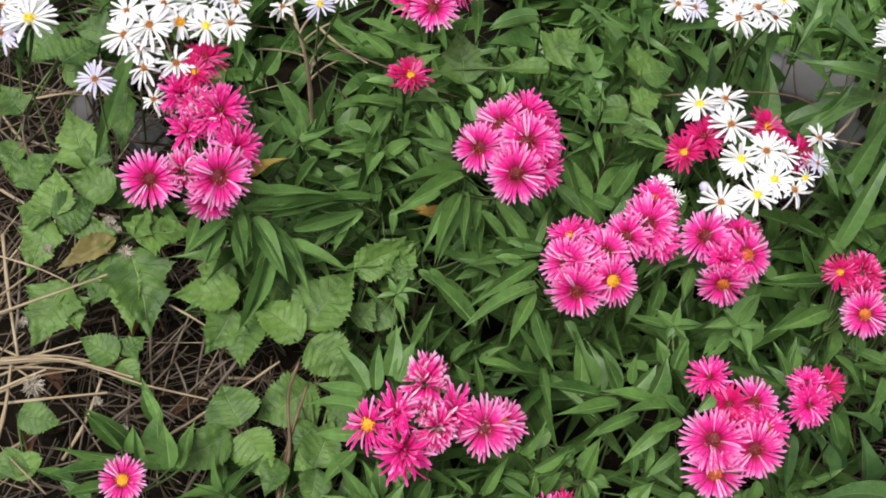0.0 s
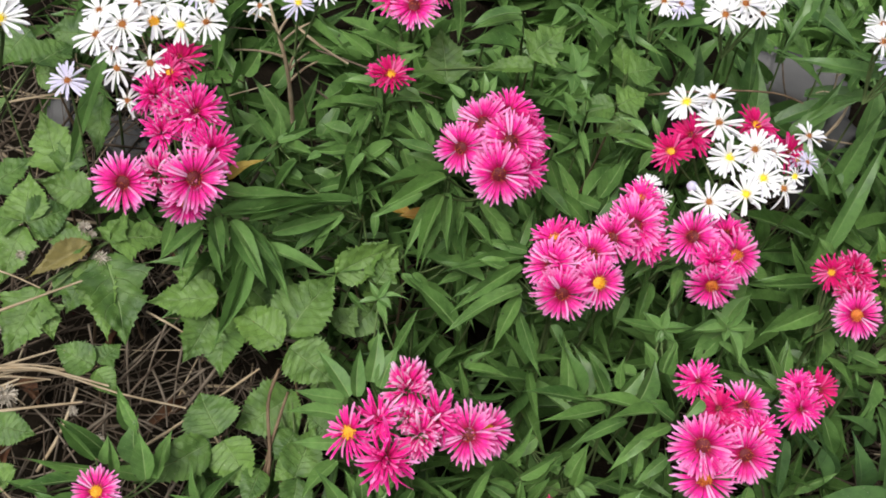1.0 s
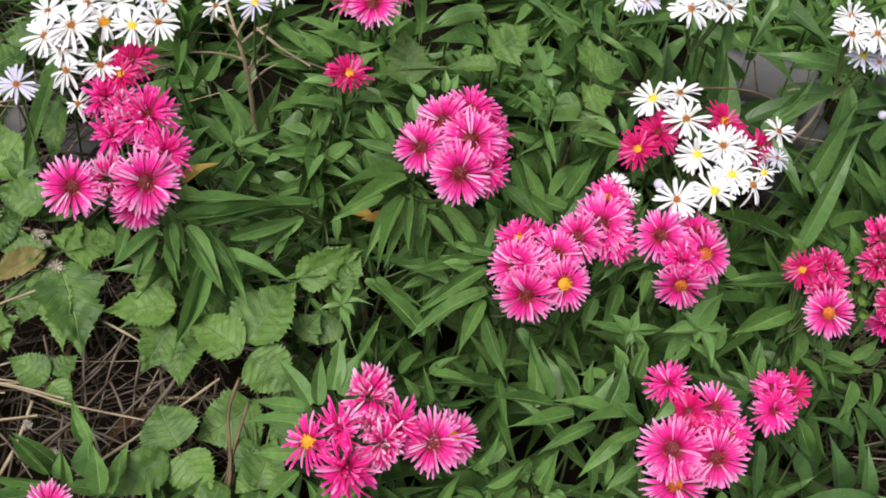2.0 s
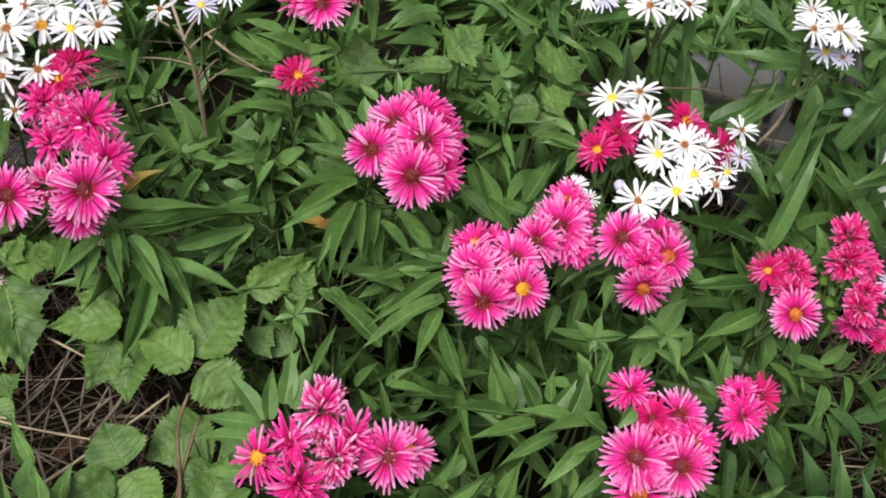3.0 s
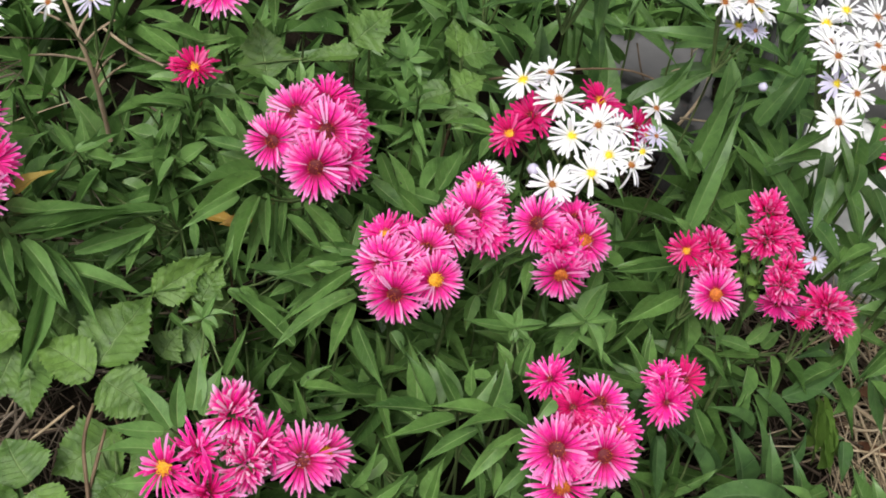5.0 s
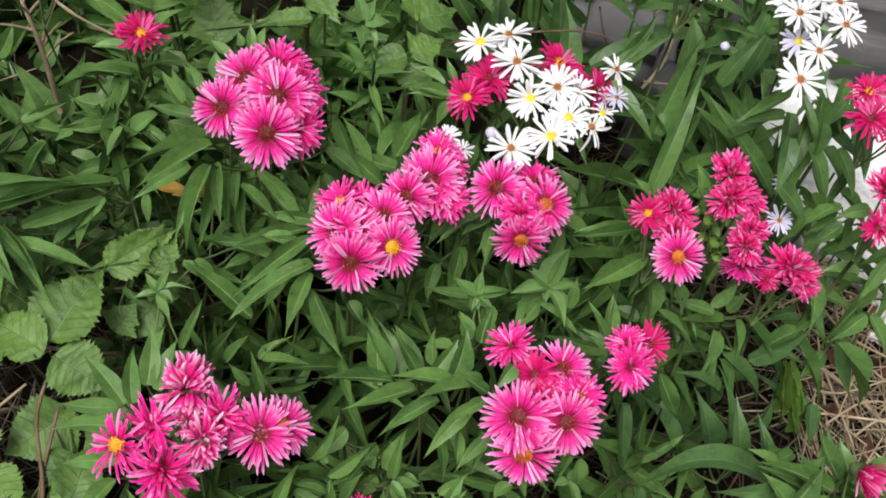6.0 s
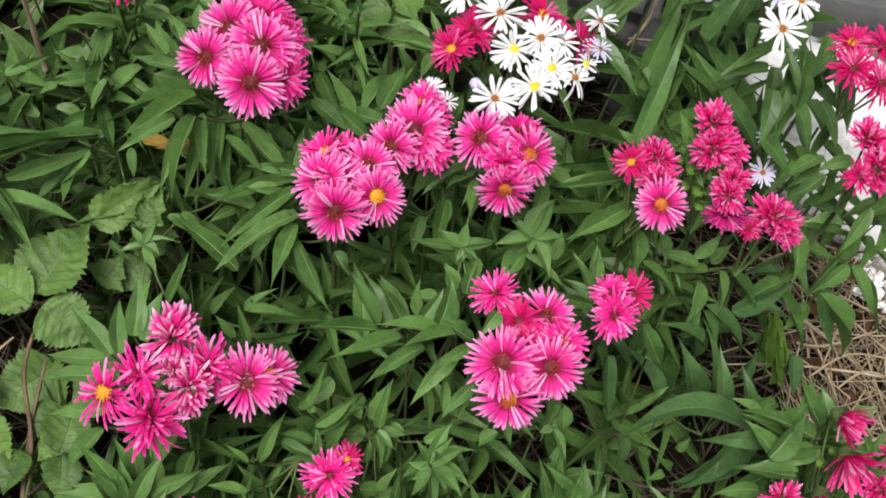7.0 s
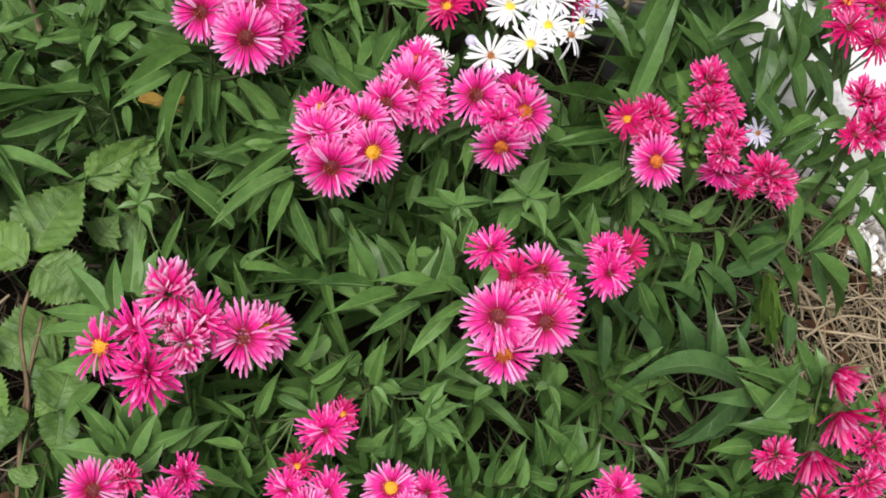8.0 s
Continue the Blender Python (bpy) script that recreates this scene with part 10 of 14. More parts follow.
leaf(p, -0.2458, 0.4568, 0.1400, -0.2208, 0.4812, 0.1350, 0.0295, ACUTE, "leaflet")
stalk("petiole", p, (-0.2521, 0.4618, 0.1300), (-0.2458, 0.4568, 0.1400), 0.0011, 0.0008, STEM, 0.004, n=4, sides=4)
leaf(p, -0.2510, 0.4567, 0.1350, -0.2541, 0.4140, 0.1200, 0.0301, LOBED, "leaflet")
leaf(p, -0.2493, 0.4570, 0.1400, -0.2795, 0.4651, 0.1300, 0.0253, LOBED, "leaflet")
leaf(p, -0.2463, 0.4589, 0.1320, -0.2103, 0.4663, 0.1300, 0.0194, ACUTE, "leaflet")
p = thing("bramble", -0.258, 0.530, BRAMBLE_LABEL, "plant", "brambles")
stalk("stem", p, p.location, (-0.2412, 0.5121, 0.1200), 0.0014, 0.0008, CANE, 0.0, (0.004, -0.006, 0))
leaf(p, -0.2903, 0.4840, 0.1300, -0.2625, 0.5187, 0.1350, 0.0320, LOBED, "leaflet")
stalk("petiole", p, (-0.2412, 0.5121, 0.1200), (-0.2903, 0.4840, 0.1300), 0.0011, 0.0008, STEM, 0.004, n=4, sides=4)
leaf(p, -0.2377, 0.5052, 0.1400, -0.2662, 0.5459, 0.1550, 0.0380, LOBED, "leaflet")
stalk("petiole", p, (-0.2412, 0.5121, 0.1200), (-0.2377, 0.5052, 0.1400), 0.0011, 0.0008, STEM, 0.004, n=4, sides=4)
leaf(p, -0.2353, 0.5048, 0.1400, -0.2364, 0.5439, 0.1500, 0.0242, LOBED, "leaflet")
stalk("petiole", p, (-0.2412, 0.5121, 0.1200), (-0.2353, 0.5048, 0.1400), 0.0011, 0.0008, STEM, 0.004, n=4, sides=4)
leaf(p, -0.2107, 0.4909, 0.1400, -0.2525, 0.4938, 0.1400, 0.0282, ACUTE, "leaflet")
stalk("petiole", p, (-0.2412, 0.5121, 0.1200), (-0.2107, 0.4909, 0.1400), 0.0011, 0.0008, STEM, 0.004, n=4, sides=4)
leaf(p, -0.2291, 0.4912, 0.1350, -0.2042, 0.5066, 0.1300, 0.0259, ACUTE, "leaflet")
stalk("petiole", p, (-0.2412, 0.5121, 0.1200), (-0.2291, 0.4912, 0.1350), 0.0011, 0.0008, STEM, 0.004, n=4, sides=4)
leaf(p, -0.2252, 0.4903, 0.1300, -0.2313, 0.5059, 0.1400, 0.0258, LOBED, "leaflet")
stalk("petiole", p, (-0.2412, 0.5121, 0.1200), (-0.2252, 0.4903, 0.1300), 0.0011, 0.0008, STEM, 0.004, n=4, sides=4)
leaf(p, -0.2029, 0.5057, 0.1200, -0.2181, 0.4846, 0.1200, 0.0218, ACUTE, "leaflet")
stalk("petiole", p, (-0.2412, 0.5121, 0.1200), (-0.2029, 0.5057, 0.1200), 0.0011, 0.0008, STEM, 0.004, n=4, sides=4)
p = thing("bramble", -0.174, 0.448, BRAMBLE_LABEL, "plant", "brambles")
stalk("stem", p, p.location, (-0.1922, 0.4670, 0.1200), 0.0014, 0.0008, CANE, 0.0, (0.004, -0.006, 0))
leaf(p, -0.1847, 0.4562, 0.1400, -0.1437, 0.4762, 0.1300, 0.0354, LOBED, "leaflet")
stalk("petiole", p, (-0.1922, 0.4670, 0.1200), (-0.1847, 0.4562, 0.1400), 0.0011, 0.0008, STEM, 0.004, n=4, sides=4)
leaf(p, -0.1999, 0.4571, 0.1350, -0.2308, 0.4508, 0.1300, 0.0235, LOBED, "leaflet")
stalk("petiole", p, (-0.1922, 0.4670, 0.1200), (-0.1999, 0.4571, 0.1350), 0.0011, 0.0008, STEM, 0.004, n=4, sides=4)
leaf(p, -0.1856, 0.4550, 0.1400, -0.1792, 0.4813, 0.1400, 0.0219, LOBED, "leaflet")
stalk("petiole", p, (-0.1922, 0.4670, 0.1200), (-0.1856, 0.4550, 0.1400), 0.0011, 0.0008, STEM, 0.004, n=4, sides=4)
leaf(p, -0.2040, 0.4375, 0.1200, -0.2068, 0.4083, 0.1050, 0.0294, ACUTE, "leaflet")
stalk("petiole", p, (-0.1922, 0.4670, 0.1200), (-0.2040, 0.4375, 0.1200), 0.0011, 0.0008, STEM, 0.004, n=4, sides=4)
leaf(p, -0.2219, 0.4310, 0.1150, -0.1929, 0.4240, 0.1050, 0.0211, LOBED, "leaflet")
stalk("petiole", p, (-0.1922, 0.4670, 0.1200), (-0.2219, 0.4310, 0.1150), 0.0011, 0.0008, STEM, 0.004, n=4, sides=4)
p = thing("bramble", -0.191, 0.444, 'bramble shoot with one browning olive leaflet', "plant", "brambles")
stalk("stem", p, p.location, (-0.2030, 0.4612, 0.1200), 0.0014, 0.0008, CANE, 0.0, (0.004, -0.006, 0))
leaf(p, -0.1980, 0.4530, 0.1350, -0.2368, 0.4203, 0.1250, 0.0167, OLIVE, "leaflet")
stalk("petiole", p, (-0.2030, 0.4612, 0.1200), (-0.1980, 0.4530, 0.1350), 0.0011, 0.0008, STEM, 0.004, n=4, sides=4)
p = thing("bramble", -0.272, 0.606, BRAMBLE_LABEL, "plant", "brambles")
stalk("stem", p, p.location, (-0.2916, 0.6107, 0.1400), 0.0014, 0.0008, CANE, 0.0, (0.004, -0.006, 0))
leaf(p, -0.2941, 0.6072, 0.1700, -0.3117, 0.5829, 0.1500, 0.0356, ACUTE, "leaflet")
stalk("petiole", p, (-0.2916, 0.6107, 0.1400), (-0.2941, 0.6072, 0.1700), 0.0011, 0.0008, STEM, 0.004, n=4, sides=4)
leaf(p, -0.2781, 0.5760, 0.1700, -0.2580, 0.6088, 0.1650, 0.0335, LOBED, "leaflet")
stalk("petiole", p, (-0.2916, 0.6107, 0.1400), (-0.2781, 0.5760, 0.1700), 0.0011, 0.0008, STEM, 0.004, n=4, sides=4)
leaf(p, -0.2507, 0.6136, 0.1700, -0.2817, 0.6108, 0.1700, 0.0312, LOBED, "leaflet")
stalk("petiole", p, (-0.2916, 0.6107, 0.1400), (-0.2507, 0.6136, 0.1700), 0.0011, 0.0008, STEM, 0.004, n=4, sides=4)
leaf(p, -0.2335, 0.5846, 0.1400, -0.2245, 0.5361, 0.1200, 0.0234, LOBED, "leaflet")
stalk("petiole", p, (-0.2916, 0.6107, 0.1400), (-0.2233, 0.5824, 0.1600), 0.0011, 0.0008, STEM, 0.004, n=4, sides=4)
leaf(p, -0.2842, 0.5828, 0.1500, -0.2499, 0.5894, 0.1500, 0.0250, ACUTE, "leaflet")
stalk("petiole", p, (-0.2916, 0.6107, 0.1400), (-0.2842, 0.5828, 0.1500), 0.0011, 0.0008, STEM, 0.004, n=4, sides=4)
leaf(p, -0.3122, 0.5557, 0.1200, -0.3345, 0.5710, 0.1300, 0.0271, LOBED, "leaflet")
stalk("petiole", p, (-0.2916, 0.6107, 0.1400), (-0.3122, 0.5557, 0.1200), 0.0011, 0.0008, STEM, 0.004, n=4, sides=4)
leaf(p, -0.3177, 0.5405, 0.1000, -0.3118, 0.5078, 0.1000, 0.0226, ACUTE, "leaflet")
stalk("petiole", p, (-0.2916, 0.6107, 0.1400), (-0.3177, 0.5405, 0.1000), 0.0011, 0.0008, STEM, 0.004, n=4, sides=4)
p = thing("bramble", -0.001, 0.340, BRAMBLE_LABEL, "plant", "brambles")
stalk("stem", p, p.location, (-0.0181, 0.3374, 0.0900), 0.0014, 0.0008, CANE, 0.0, (0.004, -0.006, 0))
leaf(p, -0.0155, 0.3234, 0.1100, -0.0108, 0.3606, 0.1150, 0.0279, ACUTE, "leaflet")
stalk("petiole", p, (-0.0181, 0.3374, 0.0900), (-0.0155, 0.3234, 0.1100), 0.0011, 0.0008, STEM, 0.004, n=4, sides=4)
leaf(p, -0.0136, 0.3221, 0.1100, -0.0137, 0.2985, 0.1000, 0.0236, TEETH, "leaflet")
stalk("petiole", p, (-0.0181, 0.3374, 0.0900), (-0.0136, 0.3221, 0.1100), 0.0011, 0.0008, STEM, 0.004, n=4, sides=4)
leaf(p, -0.0338, 0.3868, 0.0950, -0.0682, 0.3582, 0.0850, 0.0399, TEETH, "leaflet")
stalk("petiole", p, (-0.0181, 0.3374, 0.0900), (-0.0338, 0.3868, 0.0950), 0.0011, 0.0008, STEM, 0.004, n=4, sides=4)
leaf(p, -0.0474, 0.3896, 0.0900, -0.0219, 0.3563, 0.0850, 0.0292, TEETH, "leaflet")
stalk("petiole", p, (-0.0181, 0.3374, 0.0900), (-0.0474, 0.3896, 0.0900), 0.0011, 0.0008, STEM, 0.004, n=4, sides=4)
leaf(p, -0.0172, 0.4063, 0.1000, 0.0066, 0.3791, 0.0900, 0.0276, TEETH, "leaflet")
stalk("petiole", p, (-0.0181, 0.3374, 0.0900), (-0.0172, 0.4063, 0.1000), 0.0011, 0.0008, STEM, 0.004, n=4, sides=4)
p = thing("aster_shoot", -0.071, 0.480, SHOOT_LABEL, "plant", "aster shoots")
stalk("stem", p, p.location, (-0.0896, 0.4678, 0.1800), 0.0014, 0.0008, STEM, 0.0, (0.004, -0.006, 0))
leaf(p, -0.0973, 0.4524, 0.2150, -0.0272, 0.4919, 0.2050, 0.0101, YOUNGS)
stalk("leaf_stalk", p, (-0.0896, 0.4678, 0.1800), (-0.0973, 0.4524, 0.2150), 0.0010, 0.0007, STEM, -0.006, n=4, sides=4)
leaf(p, -0.1008, 0.4620, 0.2150, -0.0579, 0.4649, 0.2000, 0.0081, YOUNGS)
stalk("leaf_stalk", p, (-0.0896, 0.4678, 0.1800), (-0.1008, 0.4620, 0.2150), 0.0010, 0.0007, STEM, -0.006, n=4, sides=4)
leaf(p, -0.1083, 0.4624, 0.2100, -0.0883, 0.4378, 0.1900, 0.0107, YOUNGS)
stalk("leaf_stalk", p, (-0.0896, 0.4678, 0.1800), (-0.1083, 0.4624, 0.2100), 0.0010, 0.0007, STEM, -0.006, n=4, sides=4)
leaf(p, -0.1091, 0.4503, 0.2050, -0.1361, 0.4212, 0.1850, 0.0094, YOUNGS)
stalk("leaf_stalk", p, (-0.0896, 0.4678, 0.1800), (-0.1091, 0.4503, 0.2050), 0.0010, 0.0007, STEM, -0.006, n=4, sides=4)
leaf(p, -0.1097, 0.4458, 0.2000, -0.1204, 0.4207, 0.1800, 0.0087, YOUNGS)
stalk("leaf_stalk", p, (-0.0896, 0.4678, 0.1800), (-0.1097, 0.4458, 0.2000), 0.0010, 0.0007, STEM, -0.006, n=4, sides=4)
leaf(p, -0.0902, 0.4532, 0.2000, -0.0574, 0.4217, 0.1800, 0.0101, YOUNGS)
stalk("leaf_stalk", p, (-0.0896, 0.4678, 0.1800), (-0.0902, 0.4532, 0.2000), 0.0010, 0.0007, STEM, -0.006, n=4, sides=4)
leaf(p, -0.0775, 0.4563, 0.1950, -0.0445, 0.4251, 0.1650, 0.0095, YOUNGS)
stalk("leaf_stalk", p, (-0.0896, 0.4678, 0.1800), (-0.0775, 0.4563, 0.1950), 0.0010, 0.0007, STEM, -0.006, n=4, sides=4)
leaf(p, -0.0782, 0.4513, 0.1800, -0.0926, 0.3985, 0.1300, 0.0097, YOUNGS)
stalk("leaf_stalk", p, (-0.0896, 0.4678, 0.1800), (-0.0782, 0.4513, 0.1800), 0.0010, 0.0007, STEM, -0.006, n=4, sides=4)
leaf(p, -0.1003, 0.4492, 0.2000, -0.0890, 0.4222, 0.1750, 0.0081, YOUNGS)
stalk("leaf_stalk", p, (-0.0896, 0.4678, 0.1800), (-0.1003, 0.4492, 0.2000), 0.0010, 0.0007, STEM, -0.006, n=4, sides=4)
leaf(p, -0.0714, 0.4509, 0.1850, -0.0197, 0.4472, 0.1700, 0.0096, YOUNGS)
stalk("leaf_stalk", p, (-0.0896, 0.4678, 0.1800), (-0.0714, 0.4509, 0.1850), 0.0010, 0.0007, STEM, -0.006, n=4, sides=4)
leaf(p, -0.0328, 0.4844, 0.1800, -0.0536, 0.4610, 0.1650, 0.0098, YOUNGS)
leaf(p, -0.0651, 0.4613, 0.1900, -0.0171, 0.4932, 0.1850, 0.0104, YOUNGS)
stalk("leaf_stalk", p, (-0.0896, 0.4678, 0.1800), (-0.0651, 0.4613, 0.1900), 0.0010, 0.0007, STEM, -0.006, n=4, sides=4)
leaf(p, -0.0509, 0.4704, 0.1700, -0.0220, 0.4910, 0.1650, 0.0092, YOUNGS)
stalk("leaf_stalk", p, (-0.0896, 0.4678, 0.1800), (-0.0509, 0.4704, 0.1700), 0.0010, 0.0007, STEM, -0.006, n=4, sides=4)
leaf(p, -0.0852, 0.4585, 0.1750, -0.0876, 0.4343, 0.1500, 0.0091, YOUNGS)
p = thing("aster_shoot", 0.468, 0.580, SHOOT_LABEL, "plant", "aster shoots")
stalk("stem", p, p.location, (0.4822, 0.5672, 0.1600), 0.0014, 0.0008, STEM, 0.0, (0.004, -0.006, 0))
leaf(p, 0.4502, 0.6382, 0.2000, 0.4709, 0.6208, 0.1800, 0.0077, BLADES)
leaf(p, 0.4666, 0.6200, 0.1700, 0.4827, 0.6005, 0.1500, 0.0071, BLADES)
leaf(p, 0.4759, 0.5547, 0.1900, 0.4526, 0.5442, 0.1800, 0.0063)
stalk("leaf_stalk", p, (0.4822, 0.5672, 0.1600), (0.4759, 0.5547, 0.1900), 0.0010, 0.0007, STEM, -0.006, n=4, sides=4)
leaf(p, 0.4679, 0.5657, 0.1700, 0.4373, 0.5517, 0.1600, 0.0079)
stalk("leaf_stalk", p, (0.4822, 0.5672, 0.1600), (0.4679, 0.5657, 0.1700), 0.0010, 0.0007, STEM, -0.006, n=4, sides=4)
leaf(p, 0.4709, 0.5572, 0.1700, 0.4742, 0.5455, 0.1400, 0.0076)
stalk("leaf_stalk", p, (0.4822, 0.5672, 0.1600), (0.4709, 0.5572, 0.1700), 0.0010, 0.0007, STEM, -0.006, n=4, sides=4)
leaf(p, 0.4770, 0.5532, 0.1700, 0.4976, 0.5458, 0.1500, 0.0058)
stalk("leaf_stalk", p, (0.4822, 0.5672, 0.1600), (0.4770, 0.5532, 0.1700), 0.0010, 0.0007, STEM, -0.006, n=4, sides=4)
leaf(p, 0.4668, 0.5620, 0.1600, 0.4428, 0.5498, 0.1500, 0.0065)
stalk("leaf_stalk", p, (0.4822, 0.5672, 0.1600), (0.4668, 0.5620, 0.1600), 0.0010, 0.0007, STEM, -0.006, n=4, sides=4)
leaf(p, 0.5050, 0.5461, 0.1800, 0.5048, 0.5360, 0.1600, 0.0064)
stalk("leaf_stalk", p, (0.4822, 0.5672, 0.1600), (0.5050, 0.5461, 0.1800), 0.0010, 0.0007, STEM, -0.006, n=4, sides=4)
p = thing("aster_shoot", 0.532, 0.522, SHOOT_LABEL, "plant", "aster shoots")
stalk("stem", p, p.location, (0.5124, 0.5422, 0.1000), 0.0014, 0.0008, STEM, 0.0, (0.004, -0.006, 0))
leaf(p, 0.5179, 0.5446, 0.1600, 0.4891, 0.5247, 0.1500, 0.0075)
leaf(p, 0.5032, 0.5315, 0.1550, 0.4795, 0.5049, 0.1300, 0.0079)
leaf(p, 0.4517, 0.5239, 0.1500, 0.5044, 0.5233, 0.1400, 0.0092)
leaf(p, 0.4555, 0.5242, 0.1300, 0.4970, 0.5133, 0.1200, 0.0098)
leaf(p, 0.4570, 0.5231, 0.1200, 0.4780, 0.4904, 0.1000, 0.0105)
leaf(p, 0.4892, 0.5114, 0.1300, 0.4636, 0.4834, 0.1100, 0.0086)
stalk("leaf_stalk", p, (0.5124, 0.5422, 0.1000), (0.4892, 0.5114, 0.1300), 0.0010, 0.0007, STEM, -0.006, n=4, sides=4)
leaf(p, 0.4919, 0.5070, 0.1300, 0.5258, 0.4699, 0.1000, 0.0069)
stalk("leaf_stalk", p, (0.5124, 0.5422, 0.1000), (0.4919, 0.5070, 0.1300), 0.0010, 0.0007, STEM, -0.006, n=4, sides=4)
leaf(p, 0.5070, 0.5265, 0.1400, 0.4999, 0.4984, 0.1200, 0.0069)
stalk("leaf_stalk", p, (0.5124, 0.5422, 0.1000), (0.5070, 0.5265, 0.1400), 0.0010, 0.0007, STEM, -0.006, n=4, sides=4)
leaf(p, 0.5154, 0.5225, 0.1300, 0.5431, 0.4984, 0.1100, 0.0070)
stalk("leaf_stalk", p, (0.5124, 0.5422, 0.1000), (0.5154, 0.5225, 0.1300), 0.0010, 0.0007, STEM, -0.006, n=4, sides=4)
leaf(p, 0.5197, 0.5410, 0.1500, 0.5126, 0.5130, 0.1300, 0.0069)
stalk("leaf_stalk", p, (0.5124, 0.5422, 0.1000), (0.5197, 0.5410, 0.1500), 0.0010, 0.0007, STEM, -0.006, n=4, sides=4)
leaf(p, 0.4553, 0.4966, 0.1000, 0.4804, 0.4632, 0.0700, 0.0078)
p = thing("aster_shoot", 0.447, 0.497, 'ragged yellow-green leaf remnant on a low shoot', "plant", "aster shoots")
stalk("stem", p, p.location, (0.4542, 0.4927, 0.0800), 0.0014, 0.0008, STEM, 0.0, (0.004, -0.006, 0))
leaf(p, 0.4494, 0.4845, 0.0900, 0.4554, 0.4499, 0.0500, 0.0071, RAGGED)
leaf(p, 0.4584, 0.4836, 0.0800, 0.4693, 0.4422, 0.0500, 0.0079, RAGGED)
leaf(p, 0.4511, 0.4875, 0.0800, 0.4506, 0.4634, 0.0500, 0.0058, RAGGED)
leaf(p, 0.4548, 0.4737, 0.0800, 0.4764, 0.4588, 0.0500, 0.0050, RAGGED)
stalk("leaf_stalk", p, (0.4542, 0.4927, 0.0800), (0.4548, 0.4737, 0.0800), 0.0010, 0.0007, STEM, -0.006, n=4, sides=4)
leaf(p, 0.4509, 0.4799, 0.0850, 0.4611, 0.4468, 0.0500, 0.0064, RAGGED)
stalk("leaf_stalk", p, (0.4542, 0.4927, 0.0800), (0.4509, 0.4799, 0.0850), 0.0010, 0.0007, STEM, -0.006, n=4, sides=4)
leaf(p, 0.4531, 0.4869, 0.0900, 0.4636, 0.4664, 0.0600, 0.0064, RAGGED)
twig("dead_twig", [(0.3184, 0.4704, 0.0200), (0.3324, 0.4294, 0.0300), (0.3421, 0.3811, 0.0200)], 0.00072, 0.00048, OLD_STRAW, "dry dead plant twig among the leaves", "twig")
twig("dead_twig", [(0.3588, 0.4508, 0.0300), (0.3345, 0.4114, 0.0200), (0.3210, 0.3662, 0.0200)], 0.00072, 0.00048, OLD_STRAW, "dry dead plant twig among the leaves", "twig")
twig("dead_twig", [(0.3235, 0.4103, 0.0300), (0.3415, 0.3990, 0.0400), (0.3704, 0.4197, 0.0300)], 0.00072, 0.00048, OLD_STRAW, "dry dead plant twig among the leaves", "twig")
twig("dead_twig", [(0.3530, 0.4692, 0.0300), (0.3445, 0.4260, 0.0400), (0.3544, 0.3955, 0.0200)], 0.00072, 0.00048, OLD_STRAW, "dry dead plant twig among the leaves", "twig")
twig("straw_stalk", [(0.4962, 0.4955, 0.0300), (0.5140, 0.4899, 0.0400), (0.5637, 0.5135, 0.0300)], 0.00104, 0.00072, STRAW, "pale straw stalk fallen over the litter", "straw")
twig("straw_stalk", [(0.5018, 0.4667, 0.0300), (0.5315, 0.4845, 0.0400), (0.5729, 0.4894, 0.0300)], 0.00104, 0.00072, STRAW, "pale straw stalk fallen over the litter", "straw")
twig("straw_stalk", [(0.5046, 0.5270, 0.0300), (0.5135, 0.4876, 0.0300), (0.5221, 0.4498, 0.0300)], 0.00104, 0.00072, STRAW, "pale straw stalk fallen over the litter", "straw")
twig("straw_stalk", [(0.4760, 0.5657, 0.0300), (0.4866, 0.5689, 0.0400), (0.5064, 0.5805, 0.0300)], 0.00104, 0.00072, STRAW, "pale straw stalk fallen over the litter", "straw")
twig("straw_stalk", [(0.5217, 0.5501, 0.0300), (0.5429, 0.5312, 0.0400), (0.5750, 0.5252, 0.0300)], 0.00104, 0.00072, STRAW, "pale straw stalk fallen over the litter", "straw")
twig("straw_stalk", [(0.5234, 0.4595, 0.0300), (0.5432, 0.4712, 0.0400), (0.5752, 0.4700, 0.0300)], 0.00104, 0.00072, STRAW, "pale straw stalk fallen over the litter", "straw")
twig("straw_stalk", [(0.5509, 0.5537, 0.0300), (0.5251, 0.5036, 0.0400), (0.5116, 0.4726, 0.0300)], 0.00104, 0.00072, STRAW, "pale straw stalk fallen over the litter", "straw")
p = thing("aster_shoot", 0.435, 0.435, SHOOT_LABEL, "plant", "aster shoots")
stalk("stem", p, p.location, (0.4342, 0.4543, 0.0400), 0.0014, 0.0008, STEM, 0.0, (0.004, -0.006, 0))
leaf(p, 0.4125, 0.4330, 0.0600, 0.3914, 0.4635, 0.1100, 0.0117, STRAPS)
stalk("leaf_stalk", p, (0.4342, 0.4543, 0.0400), (0.4125, 0.4330, 0.0600), 0.0010, 0.0007, STEM, -0.006, n=4, sides=4)
leaf(p, 0.3974, 0.4589, 0.0600, 0.3745, 0.4844, 0.1100, 0.0112, STRAPS)
stalk("leaf_stalk", p, (0.4342, 0.4543, 0.0400), (0.3974, 0.4589, 0.0600), 0.0010, 0.0007, STEM, -0.006, n=4, sides=4)
leaf(p, 0.4540, 0.4705, 0.0500, 0.4221, 0.4737, 0.0900, 0.0100, STRAPS)
